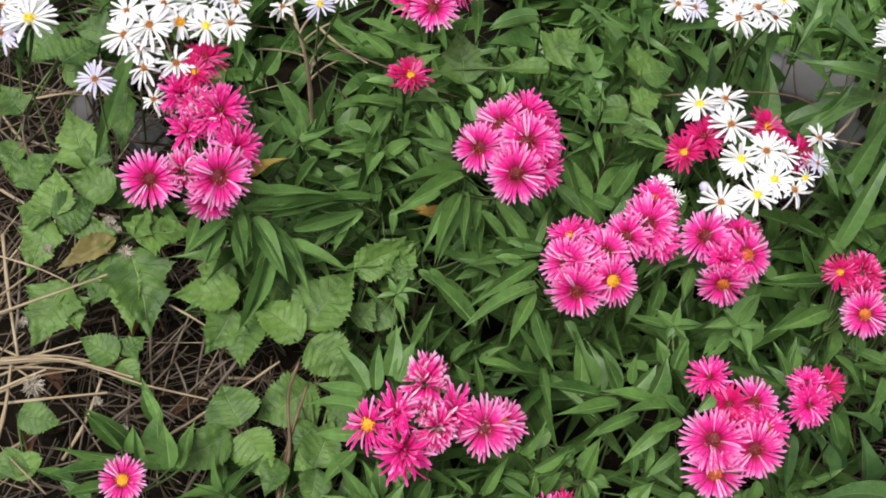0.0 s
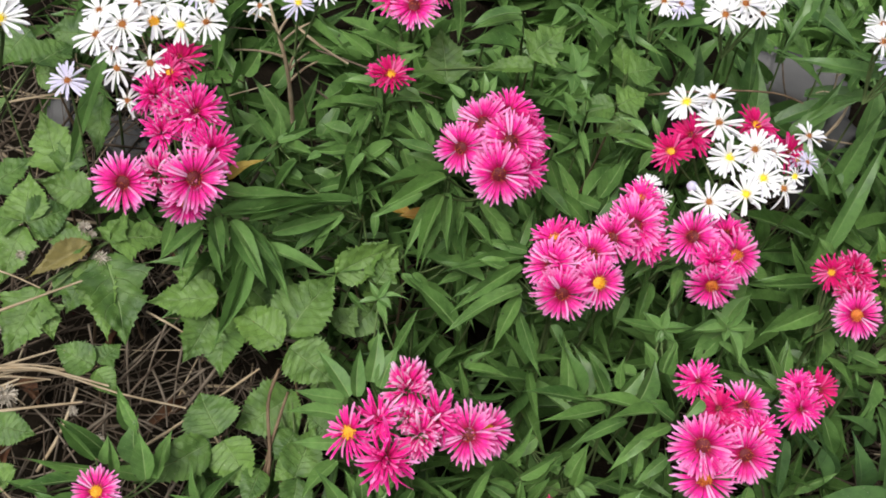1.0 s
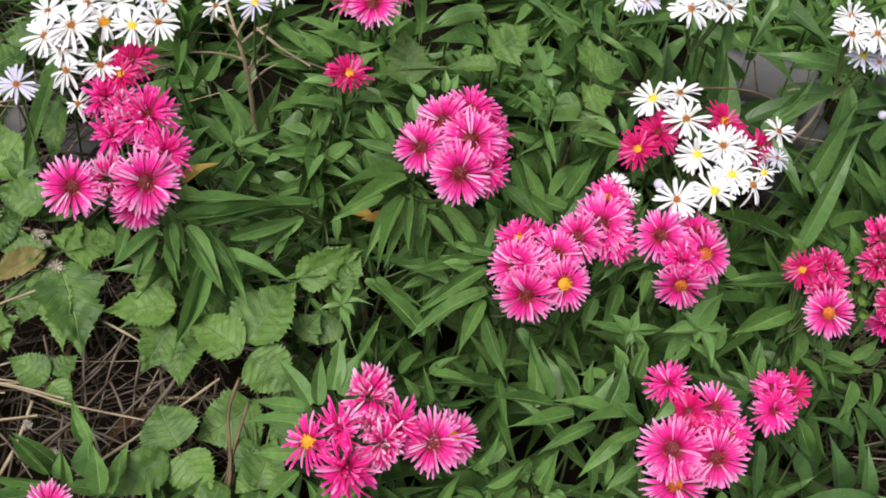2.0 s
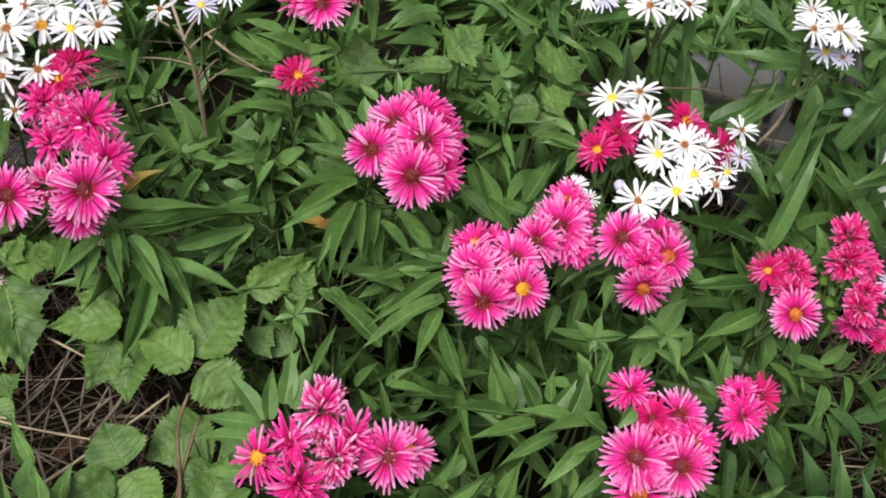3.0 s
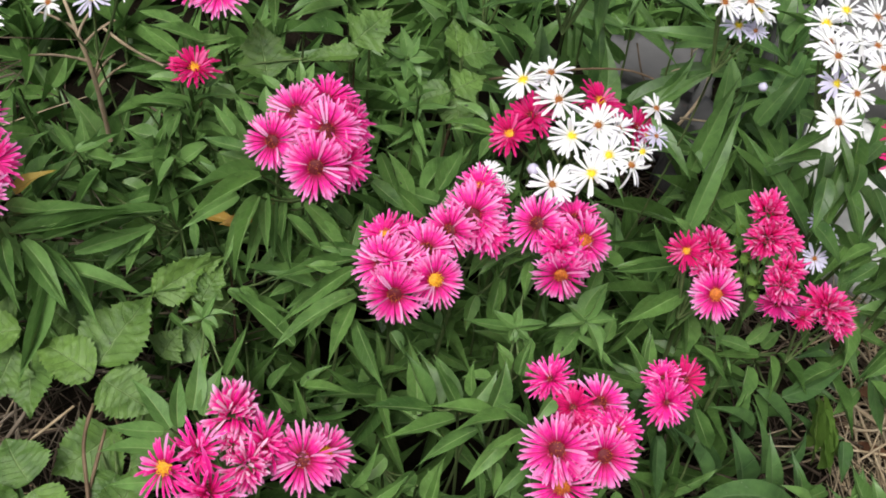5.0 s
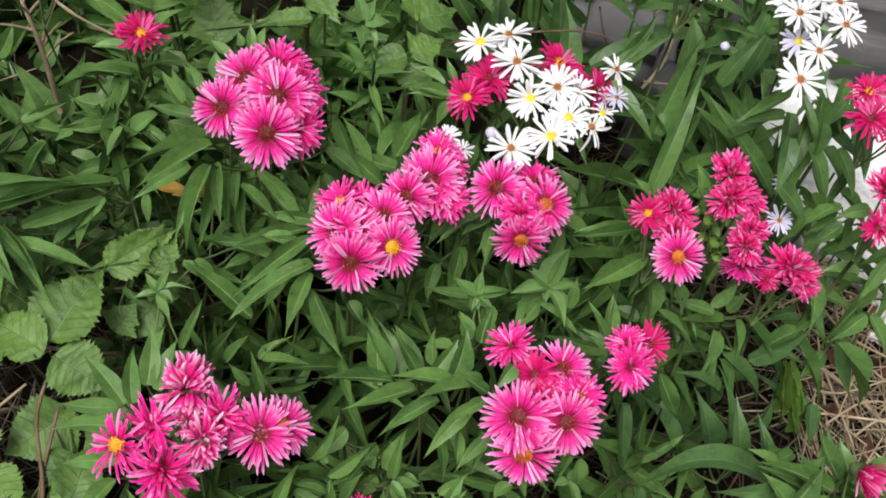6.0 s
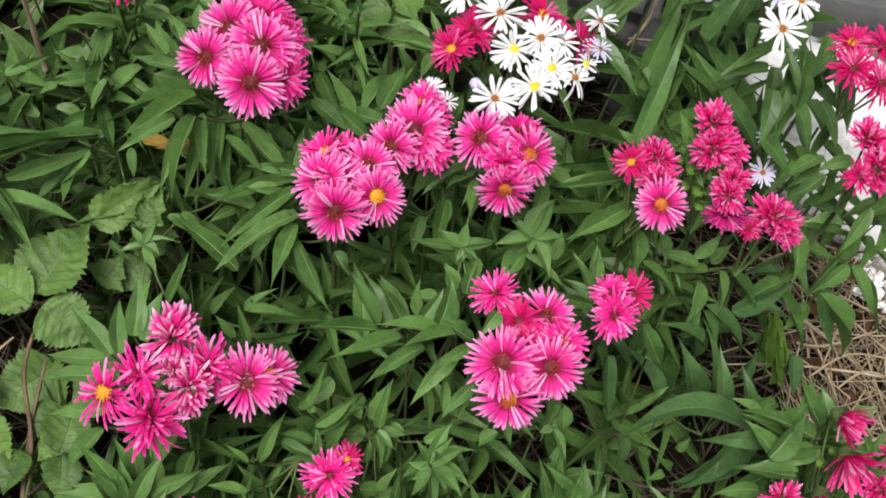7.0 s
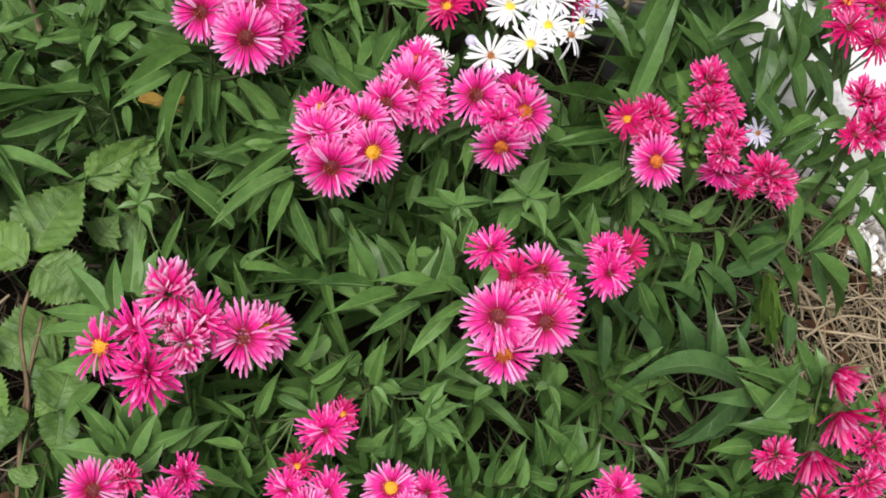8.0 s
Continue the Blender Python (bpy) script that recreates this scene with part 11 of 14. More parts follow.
stalk("leaf_stalk", p, (0.4342, 0.4543, 0.0400), (0.4540, 0.4705, 0.0500), 0.0010, 0.0007, STEM, -0.006, n=4, sides=4)
leaf(p, 0.4363, 0.4953, 0.0800, 0.4698, 0.4850, 0.0800, 0.0100, STRAPS)
leaf(p, 0.4540, 0.4653, 0.0600, 0.4805, 0.4684, 0.0600, 0.0094, STRAPS)
stalk("leaf_stalk", p, (0.4342, 0.4543, 0.0400), (0.4540, 0.4653, 0.0600), 0.0010, 0.0007, STEM, -0.006, n=4, sides=4)
leaf(p, 0.4347, 0.4446, 0.0600, 0.4373, 0.4571, 0.0900, 0.0091, STRAPS)
stalk("leaf_stalk", p, (0.4342, 0.4543, 0.0400), (0.4347, 0.4446, 0.0600), 0.0010, 0.0007, STEM, -0.006, n=4, sides=4)
leaf(p, 0.4623, 0.4928, 0.0900, 0.4376, 0.4982, 0.1000, 0.0099, STRAPS)
leaf(p, 0.4570, 0.5200, 0.1000, 0.4256, 0.5063, 0.1000, 0.0106, STRAPS)
leaf(p, 0.3778, 0.4340, 0.0500, 0.3504, 0.4560, 0.0900, 0.0111, STRAPS)
leaf(p, 0.3548, 0.4540, 0.0600, 0.3606, 0.4746, 0.1000, 0.0097, STRAPS)
leaf(p, 0.4686, 0.4567, 0.0800, 0.4716, 0.4304, 0.0600, 0.0105, STRAPS)
stalk("leaf_stalk", p, (0.4342, 0.4543, 0.0400), (0.4686, 0.4567, 0.0800), 0.0010, 0.0007, STEM, -0.006, n=4, sides=4)
p = thing("aster_shoot", 0.472, 0.714, SHOOT_LABEL, "plant", "aster shoots")
stalk("stem", p, p.location, (0.4865, 0.7074, 0.1200), 0.0014, 0.0008, STEM, 0.0, (0.004, -0.006, 0))
leaf(p, 0.4405, 0.6470, 0.1700, 0.4388, 0.6086, 0.1300, 0.0122, BLADES)
leaf(p, 0.4489, 0.6783, 0.1800, 0.4848, 0.6540, 0.1500, 0.0117, BLADES)
leaf(p, 0.4711, 0.6491, 0.1800, 0.4380, 0.6279, 0.1600, 0.0107, BLADES)
leaf(p, 0.4132, 0.6633, 0.1900, 0.4589, 0.6554, 0.1700, 0.0114, BLADES)
leaf(p, 0.4620, 0.6772, 0.1900, 0.4443, 0.6450, 0.1600, 0.0108, BLADES)
leaf(p, 0.4781, 0.6689, 0.1900, 0.4631, 0.6237, 0.1500, 0.0107, BLADES)
leaf(p, 0.4836, 0.6481, 0.1900, 0.4858, 0.6301, 0.1600, 0.0100, BLADES)
leaf(p, 0.4692, 0.6356, 0.1700, 0.5017, 0.6191, 0.1500, 0.0115, BLADES)
p = thing("aster_shoot", 0.043, 0.505, SHOOT_LABEL, "plant", "aster shoots")
stalk("stem", p, p.location, (0.0611, 0.5016, 0.1400), 0.0014, 0.0008, STEM, 0.0, (0.004, -0.006, 0))
leaf(p, 0.0415, 0.4793, 0.1700, 0.0818, 0.4757, 0.1600, 0.0074, YOUNGS)
stalk("leaf_stalk", p, (0.0611, 0.5016, 0.1400), (0.0415, 0.4793, 0.1700), 0.0010, 0.0007, STEM, -0.006, n=4, sides=4)
leaf(p, 0.0732, 0.4828, 0.1800, 0.1018, 0.4839, 0.1700, 0.0073, YOUNGS)
stalk("leaf_stalk", p, (0.0611, 0.5016, 0.1400), (0.0732, 0.4828, 0.1800), 0.0010, 0.0007, STEM, -0.006, n=4, sides=4)
leaf(p, 0.0938, 0.4788, 0.1700, 0.0632, 0.4575, 0.1550, 0.0086)
stalk("leaf_stalk", p, (0.0611, 0.5016, 0.1400), (0.0938, 0.4788, 0.1700), 0.0010, 0.0007, STEM, -0.006, n=4, sides=4)
leaf(p, 0.0260, 0.4722, 0.1500, 0.0588, 0.4654, 0.1400, 0.0081, YOUNGS)
stalk("leaf_stalk", p, (0.0611, 0.5016, 0.1400), (0.0260, 0.4722, 0.1500), 0.0010, 0.0007, STEM, -0.006, n=4, sides=4)
leaf(p, 0.0624, 0.4975, 0.1800, 0.0402, 0.4756, 0.1600, 0.0080, YOUNGS)
stalk("leaf_stalk", p, (0.0611, 0.5016, 0.1400), (0.0624, 0.4975, 0.1800), 0.0010, 0.0007, STEM, -0.006, n=4, sides=4)
leaf(p, 0.0769, 0.4952, 0.1800, 0.0729, 0.4694, 0.1500, 0.0080)
stalk("leaf_stalk", p, (0.0611, 0.5016, 0.1400), (0.0769, 0.4952, 0.1800), 0.0010, 0.0007, STEM, -0.006, n=4, sides=4)
leaf(p, 0.0384, 0.4781, 0.1300, 0.0727, 0.4693, 0.1300, 0.0077)
stalk("leaf_stalk", p, (0.0611, 0.5016, 0.1400), (0.0384, 0.4781, 0.1300), 0.0010, 0.0007, STEM, -0.006, n=4, sides=4)
leaf(p, 0.0998, 0.4864, 0.1500, 0.0777, 0.4586, 0.1200, 0.0089, YOUNGS)
stalk("leaf_stalk", p, (0.0611, 0.5016, 0.1400), (0.0998, 0.4864, 0.1500), 0.0010, 0.0007, STEM, -0.006, n=4, sides=4)
p = thing("aster_shoot", 0.506, 0.575, SHOOT_LABEL, "plant", "aster shoots")
stalk("stem", p, p.location, (0.5061, 0.5933, 0.1000), 0.0014, 0.0008, STEM, 0.0, (0.004, -0.006, 0))
leaf(p, 0.4689, 0.5779, 0.1600, 0.4550, 0.5417, 0.1300, 0.0087, BLADES)
leaf(p, 0.4876, 0.5631, 0.1700, 0.4792, 0.5228, 0.1400, 0.0079, BLADES)
leaf(p, 0.4627, 0.5616, 0.1500, 0.5012, 0.5357, 0.1300, 0.0080, BLADES)
leaf(p, 0.5000, 0.5356, 0.1700, 0.4817, 0.5309, 0.1500, 0.0075, BLADES)
leaf(p, 0.4973, 0.5449, 0.1700, 0.5245, 0.5221, 0.1400, 0.0075, BLADES)
leaf(p, 0.4604, 0.5435, 0.1400, 0.4800, 0.5586, 0.1500, 0.0070)
leaf(p, 0.4948, 0.5452, 0.1300, 0.4784, 0.5239, 0.1100, 0.0081)
leaf(p, 0.4936, 0.5413, 0.1500, 0.5308, 0.5407, 0.1300, 0.0077)
leaf(p, 0.4553, 0.5706, 0.1500, 0.4521, 0.5327, 0.1200, 0.0081, BLADES)
leaf(p, 0.4805, 0.5513, 0.1400, 0.5272, 0.5259, 0.1100, 0.0081, BLADES)
leaf(p, 0.5259, 0.5329, 0.1400, 0.5057, 0.5116, 0.1200, 0.0077)
leaf(p, 0.4776, 0.5446, 0.1200, 0.4601, 0.5165, 0.1000, 0.0082, BLADES)
leaf(p, 0.4724, 0.5908, 0.1800, 0.4607, 0.5694, 0.1500, 0.0076, BLADES)
p = thing("aster_shoot", 0.362, 0.731, 'leafy white aster stem with long narrow leaves', "plant", "aster shoots")
stalk("stem", p, p.location, (0.3816, 0.7181, 0.1000), 0.0014, 0.0008, STEM, 0.0, (0.004, -0.006, 0))
leaf(p, 0.3187, 0.6875, 0.1600, 0.3423, 0.7233, 0.1800, 0.0105, BLADES)
leaf(p, 0.2956, 0.6858, 0.1500, 0.3646, 0.7156, 0.1700, 0.0136, BLADES)
leaf(p, 0.2824, 0.7501, 0.2000, 0.3241, 0.7169, 0.1700, 0.0068, BLADES)
leaf(p, 0.4166, 0.6897, 0.2000, 0.3975, 0.6566, 0.1700, 0.0131, BLADES)
leaf(p, 0.3583, 0.7376, 0.1500, 0.3650, 0.7462, 0.1700, 0.0101, BLADES)
leaf(p, 0.2804, 0.7091, 0.1300, 0.2704, 0.7408, 0.1600, 0.0132, BLADES)
leaf(p, 0.3976, 0.7034, 0.1700, 0.4264, 0.6855, 0.1500, 0.0098, BLADES)
leaf(p, 0.3790, 0.7085, 0.1600, 0.3646, 0.7353, 0.1800, 0.0099, BLADES)
d = twig("dead_twig", [(0.3409, 0.7255, 0.1000), (0.3551, 0.7581, 0.1200), (0.3525, 0.7678, 0.1400)], 0.00112, 0.00072, DRY_STEM, "dry dead plant twig among the leaves", "twig")
side_twig(d, (0.3551, 0.7581, 0.1200), (0.3405, 0.7551, 0.1200), 0.0007, 0.0004, DRY_STEM)
side_twig(d, (0.3538, 0.7679, 0.1300), (0.3712, 0.7783, 0.1400), 0.0007, 0.0004, DRY_STEM)
twig("dead_twig", [(0.3529, 0.7235, 0.1000), (0.3638, 0.7148, 0.1100), (0.3790, 0.7154, 0.1100)], 0.00096, 0.00064, STRAW, "dry dead plant twig among the leaves", "twig")
twig("dead_twig", [(0.3208, 0.8123, 0.0900), (0.3269, 0.7888, 0.0800), (0.3361, 0.7762, 0.0700)], 0.00096, 0.00064, OLD_STRAW, "dry dead plant twig among the leaves", "twig")
twig("dead_twig", [(0.3570, 0.7329, 0.0800), (0.3774, 0.7637, 0.0900), (0.3860, 0.8028, 0.1000)], 0.0016, 0.00096, DRY_STEM, "dry dead plant twig among the leaves", "twig")
twig("straw_stalk", [(-0.2677, 0.3626, 0.0800), (-0.2219, 0.3715, 0.0900), (-0.1792, 0.3757, 0.0850)], 0.00104, 0.00064, STRAW, "pale straw stalk fallen over the weeds", "straw")
twig("straw_stalk", [(-0.2650, 0.3557, 0.0800), (-0.2343, 0.3591, 0.0900), (-0.2057, 0.3656, 0.0850)], 0.00104, 0.00064, STRAW, "pale straw stalk fallen over the weeds", "straw")
twig("straw_stalk", [(-0.2719, 0.3730, 0.0800), (-0.2493, 0.3649, 0.0900), (-0.2339, 0.3641, 0.0800)], 0.00104, 0.00064, STRAW, "pale straw stalk fallen over the weeds", "straw")
twig("straw_stalk", [(-0.2588, 0.3371, 0.0750), (-0.2331, 0.3534, 0.0850), (-0.2112, 0.3666, 0.0800)], 0.00104, 0.00064, STRAW, "pale straw stalk fallen over the weeds", "straw")
twig("straw_stalk", [(-0.2622, 0.3488, 0.0800), (-0.2317, 0.3635, 0.0900), (-0.1928, 0.3738, 0.0900)], 0.00104, 0.00064, STRAW, "pale straw stalk fallen over the weeds", "straw")
twig("straw_stalk", [(-0.2534, 0.3617, 0.0850), (-0.2274, 0.3749, 0.0900), (-0.2030, 0.3904, 0.0900)], 0.00104, 0.00064, STRAW, "pale straw stalk fallen over the weeds", "straw")
twig("straw_stalk", [(-0.2691, 0.3661, 0.0800), (-0.2422, 0.3550, 0.0850), (-0.2180, 0.3445, 0.0800)], 0.00104, 0.00064, STRAW, "pale straw stalk fallen over the weeds", "straw")
twig("straw_stalk", [(-0.1530, 0.4268, 0.1000), (-0.1312, 0.4198, 0.1000), (-0.1062, 0.4139, 0.0900)], 0.00104, 0.00064, STRAW, "pale straw stalk fallen over the weeds", "straw")
twig("dead_twig", [(-0.1636, 0.3881, 0.0700), (-0.1487, 0.3963, 0.0900), (-0.1378, 0.4132, 0.1000)], 0.00104, 0.00064, GREY_STEM, "dry dead plant twig among the leaves", "twig")
twig("dead_twig", [(-0.1359, 0.4211, 0.1000), (-0.1399, 0.3961, 0.0900), (-0.1423, 0.3669, 0.0700)], 0.00104, 0.00064, GREY_STEM, "dry dead plant twig among the leaves", "twig")
twig("dead_twig", [(-0.1902, 0.4077, 0.1000), (-0.1838, 0.3951, 0.0900), (-0.1766, 0.3826, 0.0800)], 0.00104, 0.00064, GREY_STEM, "dry dead plant twig among the leaves", "twig")
twig("dead_twig", [(-0.1009, 0.3959, 0.0900), (-0.1168, 0.3755, 0.0850), (-0.1333, 0.3550, 0.0700)], 0.00104, 0.00064, GREY_STEM, "dry dead plant twig among the leaves", "twig")
twig("dead_twig", [(-0.1629, 0.4144, 0.1000), (-0.1561, 0.3873, 0.0900), (-0.1480, 0.3632, 0.0700)], 0.00104, 0.00064, GREY_STEM, "dry dead plant twig among the leaves", "twig")
twig("dead_twig", [(-0.1195, 0.4056, 0.1000), (-0.1189, 0.3868, 0.0900), (-0.1179, 0.3680, 0.0700)], 0.00104, 0.00064, GREY_STEM, "dry dead plant twig among the leaves", "twig")
twig("dead_twig", [(-0.1371, 0.3872, 0.0900), (-0.1245, 0.3713, 0.0800), (-0.1179, 0.3540, 0.0700)], 0.00104, 0.00064, GREY_STEM, "dry dead plant twig among the leaves", "twig")
twig("dead_twig", [(-0.2180, 0.4009, 0.1000), (-0.2030, 0.3904, 0.0900), (-0.1907, 0.3696, 0.0800)], 0.00104, 0.00064, GREY_STEM, "dry dead plant twig among the leaves", "twig")
twig("dead_twig", [(-0.2141, 0.3454, 0.0800), (-0.1939, 0.3341, 0.0750), (-0.1709, 0.3145, 0.0700)], 0.00104, 0.00064, GREY_STEM, "dry dead plant twig among the leaves", "twig")
twig("dead_twig", [(-0.3325, 0.5483, 0.1000), (-0.3093, 0.5370, 0.1000), (-0.2857, 0.5415, 0.1100)], 0.00104, 0.00064, GREY_STEM, "dry dead plant twig among the leaves", "twig")
twig("dead_twig", [(-0.3339, 0.5697, 0.1100), (-0.3106, 0.5582, 0.1100), (-0.2883, 0.5838, 0.1300)], 0.00104, 0.00064, GREY_STEM, "dry dead plant twig among the leaves", "twig")
twig("dead_twig", [(-0.2929, 0.5184, 0.1000), (-0.3108, 0.5464, 0.1100), (-0.3100, 0.5741, 0.1200)], 0.00104, 0.00064, GREY_STEM, "dry dead plant twig among the leaves", "twig")
twig("dead_twig", [(-0.2266, 0.3061, 0.0700), (-0.2142, 0.3203, 0.0750), (-0.1924, 0.3323, 0.0800)], 0.00104, 0.00064, GREY_STEM, "dry dead plant twig among the leaves", "twig")
twig("dead_twig", [(-0.1656, 0.3614, 0.0700), (-0.1591, 0.3376, 0.0750), (-0.1494, 0.3194, 0.0700)], 0.00104, 0.00064, GREY_STEM, "dry dead plant twig among the leaves", "twig")
p = thing("aster_shoot", 0.475, 0.570, SHOOT_LABEL, "plant", "aster shoots")
stalk("stem", p, p.location, (0.4947, 0.5758, 0.1000), 0.0014, 0.0008, STEM, 0.0, (0.004, -0.006, 0))
leaf(p, 0.4489, 0.5698, 0.1600, 0.4268, 0.5438, 0.1400, 0.0083)
leaf(p, 0.4857, 0.5505, 0.1700, 0.4595, 0.5366, 0.1500, 0.0089)
leaf(p, 0.4780, 0.5517, 0.1600, 0.5145, 0.5363, 0.1400, 0.0090)
leaf(p, 0.4950, 0.5568, 0.1700, 0.5222, 0.5404, 0.1500, 0.0089)
leaf(p, 0.4601, 0.5415, 0.1500, 0.4971, 0.5339, 0.1400, 0.0090)
leaf(p, 0.4525, 0.5493, 0.1300, 0.4879, 0.5240, 0.1000, 0.0100)
leaf(p, 0.5029, 0.5413, 0.1300, 0.4910, 0.5146, 0.1000, 0.0099)
stalk("leaf_stalk", p, (0.4947, 0.5758, 0.1000), (0.5029, 0.5413, 0.1300), 0.0010, 0.0007, STEM, -0.006, n=4, sides=4)
leaf(p, 0.5271, 0.5447, 0.1300, 0.5428, 0.5163, 0.1000, 0.0093)
stalk("leaf_stalk", p, (0.4947, 0.5758, 0.1000), (0.5271, 0.5447, 0.1300), 0.0010, 0.0007, STEM, -0.006, n=4, sides=4)
leaf(p, 0.4651, 0.5823, 0.1700, 0.4980, 0.5689, 0.1400, 0.0091)
leaf(p, 0.4526, 0.5831, 0.1600, 0.4814, 0.5737, 0.1300, 0.0092)
leaf(p, 0.4396, 0.5178, 0.1000, 0.4759, 0.5001, 0.0800, 0.0093)
leaf(p, 0.4204, 0.4960, 0.1000, 0.4594, 0.4754, 0.0600, 0.0092)
leaf(p, 0.4739, 0.5160, 0.1100, 0.4457, 0.4944, 0.1000, 0.0091)
p = thing("grass_tuft", 0.405, 0.430, 'clump of broad arching strap leaves, green darkened for shade', "plant", "broad grass")
stalk("stem", p, p.location, (0.4046, 0.4188, 0.0300), 0.0014, 0.0008, STEM, 0.0, (0.004, -0.006, 0))
leaf(p, 0.4248, 0.3804, 0.1000, 0.3779, 0.3630, 0.0500, 0.0151, STRAPS)
leaf(p, 0.4228, 0.3815, 0.0900, 0.3850, 0.3620, 0.0500, 0.0168, STRAPS)
leaf(p, 0.4762, 0.3939, 0.0900, 0.4509, 0.4230, 0.1200, 0.0108, STRAPS)
leaf(p, 0.4794, 0.3968, 0.0900, 0.4643, 0.4160, 0.1200, 0.0101, STRAPS)
leaf(p, 0.4248, 0.3509, 0.1100, 0.3973, 0.3365, 0.0900, 0.0124)
leaf(p, 0.4149, 0.3526, 0.0900, 0.4230, 0.3345, 0.0600, 0.0082, STRAPS)
leaf(p, 0.4181, 0.3821, 0.0600, 0.4094, 0.3556, 0.0400, 0.0067, RAGGED)
leaf(p, 0.3337, 0.4472, 0.0700, 0.3448, 0.4134, 0.0300, 0.0113, STRAPS)
leaf(p, 0.3995, 0.4677, 0.0600, 0.4033, 0.4566, 0.0900, 0.0091, STRAPS)
leaf(p, 0.4198, 0.3866, 0.1200, 0.3980, 0.3998, 0.1200, 0.0089)
leaf(p, 0.4291, 0.3784, 0.1300, 0.4415, 0.3865, 0.1500, 0.0117)
leaf(p, 0.4388, 0.3703, 0.1300, 0.4186, 0.3888, 0.1500, 0.0098)
leaf(p, 0.3473, 0.3907, 0.0600, 0.3452, 0.3785, 0.0300, 0.0079, STRAPS)
leaf(p, 0.3886, 0.3836, 0.0300, 0.3718, 0.3866, 0.0450, 0.0065)
leaf(p, 0.3821, 0.3786, 0.0300, 0.3672, 0.3708, 0.0300, 0.0065)
leaf(p, 0.3902, 0.3926, 0.0400, 0.3979, 0.4001, 0.0500, 0.0065)
leaf(p, 0.3723, 0.3906, 0.0300, 0.3572, 0.3946, 0.0400, 0.0061)
leaf(p, 0.4015, 0.3593, 0.0300, 0.4036, 0.3667, 0.0500, 0.0056)
leaf(p, 0.3847, 0.3536, 0.0300, 0.3717, 0.3579, 0.0400, 0.0060)
# ---- further leafy shoots between the flowers ----
p = thing("aster_shoot", -0.003, 0.583, SHOOT_LABEL, "plant", "aster shoots")
stalk("stem", p, p.location, (-0.0154, 0.5724, 0.1900), 0.0016, 0.0010, STEM, 0.0, (0.004, -0.006, 0))
leaf(p, -0.0196, 0.5619, 0.2220, -0.0228, 0.5405, 0.2050, 0.0102)
stalk("leaf_stalk", p, (-0.0154, 0.5724, 0.1900), (-0.0196, 0.5619, 0.2220), 0.0010, 0.0007, STEM, -0.006, n=4, sides=4)
leaf(p, 0.0000, 0.5461, 0.2050, -0.0266, 0.5213, 0.1900, 0.0107)
stalk("leaf_stalk", p, (-0.0154, 0.5724, 0.1900), (0.0000, 0.5461, 0.2050), 0.0010, 0.0007, STEM, -0.006, n=4, sides=4)
leaf(p, -0.0251, 0.5389, 0.2000, -0.0564, 0.5322, 0.1950, 0.0095)
stalk("leaf_stalk", p, (-0.0154, 0.5724, 0.1900), (-0.0251, 0.5389, 0.2000), 0.0010, 0.0007, STEM, -0.006, n=4, sides=4)
leaf(p, 0.0086, 0.5458, 0.2000, 0.0221, 0.5416, 0.1700, 0.0099)
stalk("leaf_stalk", p, (-0.0154, 0.5724, 0.1900), (0.0086, 0.5458, 0.2000), 0.0010, 0.0007, STEM, -0.006, n=4, sides=4)
leaf(p, -0.0006, 0.5660, 0.2100, -0.0114, 0.5533, 0.1900, 0.0083)
stalk("leaf_stalk", p, (-0.0154, 0.5724, 0.1900), (-0.0006, 0.5660, 0.2100), 0.0010, 0.0007, STEM, -0.006, n=4, sides=4)
leaf(p, 0.0110, 0.5828, 0.2100, -0.0031, 0.5913, 0.2150, 0.0084)
stalk("leaf_stalk", p, (-0.0154, 0.5724, 0.1900), (0.0110, 0.5828, 0.2100), 0.0010, 0.0007, STEM, -0.006, n=4, sides=4)
p = thing("aster_shoot", 0.036, 0.550, SHOOT_LABEL, "plant", "aster shoots")
stalk("stem", p, p.location, (0.0451, 0.5533, 0.2350), 0.0016, 0.0010, STEM, 0.0, (0.004, -0.006, 0))
leaf(p, 0.0323, 0.5321, 0.2480, 0.0176, 0.5503, 0.2520, 0.0086)
stalk("leaf_stalk", p, (0.0451, 0.5533, 0.2350), (0.0323, 0.5321, 0.2480), 0.0010, 0.0007, STEM, -0.006, n=4, sides=4)
leaf(p, 0.0431, 0.5415, 0.2500, 0.0369, 0.5574, 0.2580, 0.0114, YOUNGS)
stalk("leaf_stalk", p, (0.0451, 0.5533, 0.2350), (0.0431, 0.5415, 0.2500), 0.0010, 0.0007, STEM, -0.006, n=4, sides=4)
leaf(p, 0.0444, 0.5624, 0.2500, 0.0307, 0.5717, 0.2520, 0.0068, YOUNGS)
stalk("leaf_stalk", p, (0.0451, 0.5533, 0.2350), (0.0444, 0.5624, 0.2500), 0.0010, 0.0007, STEM, -0.006, n=4, sides=4)
leaf(p, 0.0511, 0.5664, 0.2550, 0.0477, 0.5716, 0.2620, 0.0052, YOUNGS)
stalk("leaf_stalk", p, (0.0451, 0.5533, 0.2350), (0.0511, 0.5664, 0.2550), 0.0010, 0.0007, STEM, -0.006, n=4, sides=4)
leaf(p, 0.0569, 0.5659, 0.2550, 0.0544, 0.5772, 0.2650, 0.0063, YOUNGS)
stalk("leaf_stalk", p, (0.0451, 0.5533, 0.2350), (0.0569, 0.5659, 0.2550), 0.0010, 0.0007, STEM, -0.006, n=4, sides=4)
leaf(p, 0.0611, 0.5671, 0.2550, 0.0640, 0.5782, 0.2620, 0.0059, YOUNGS)
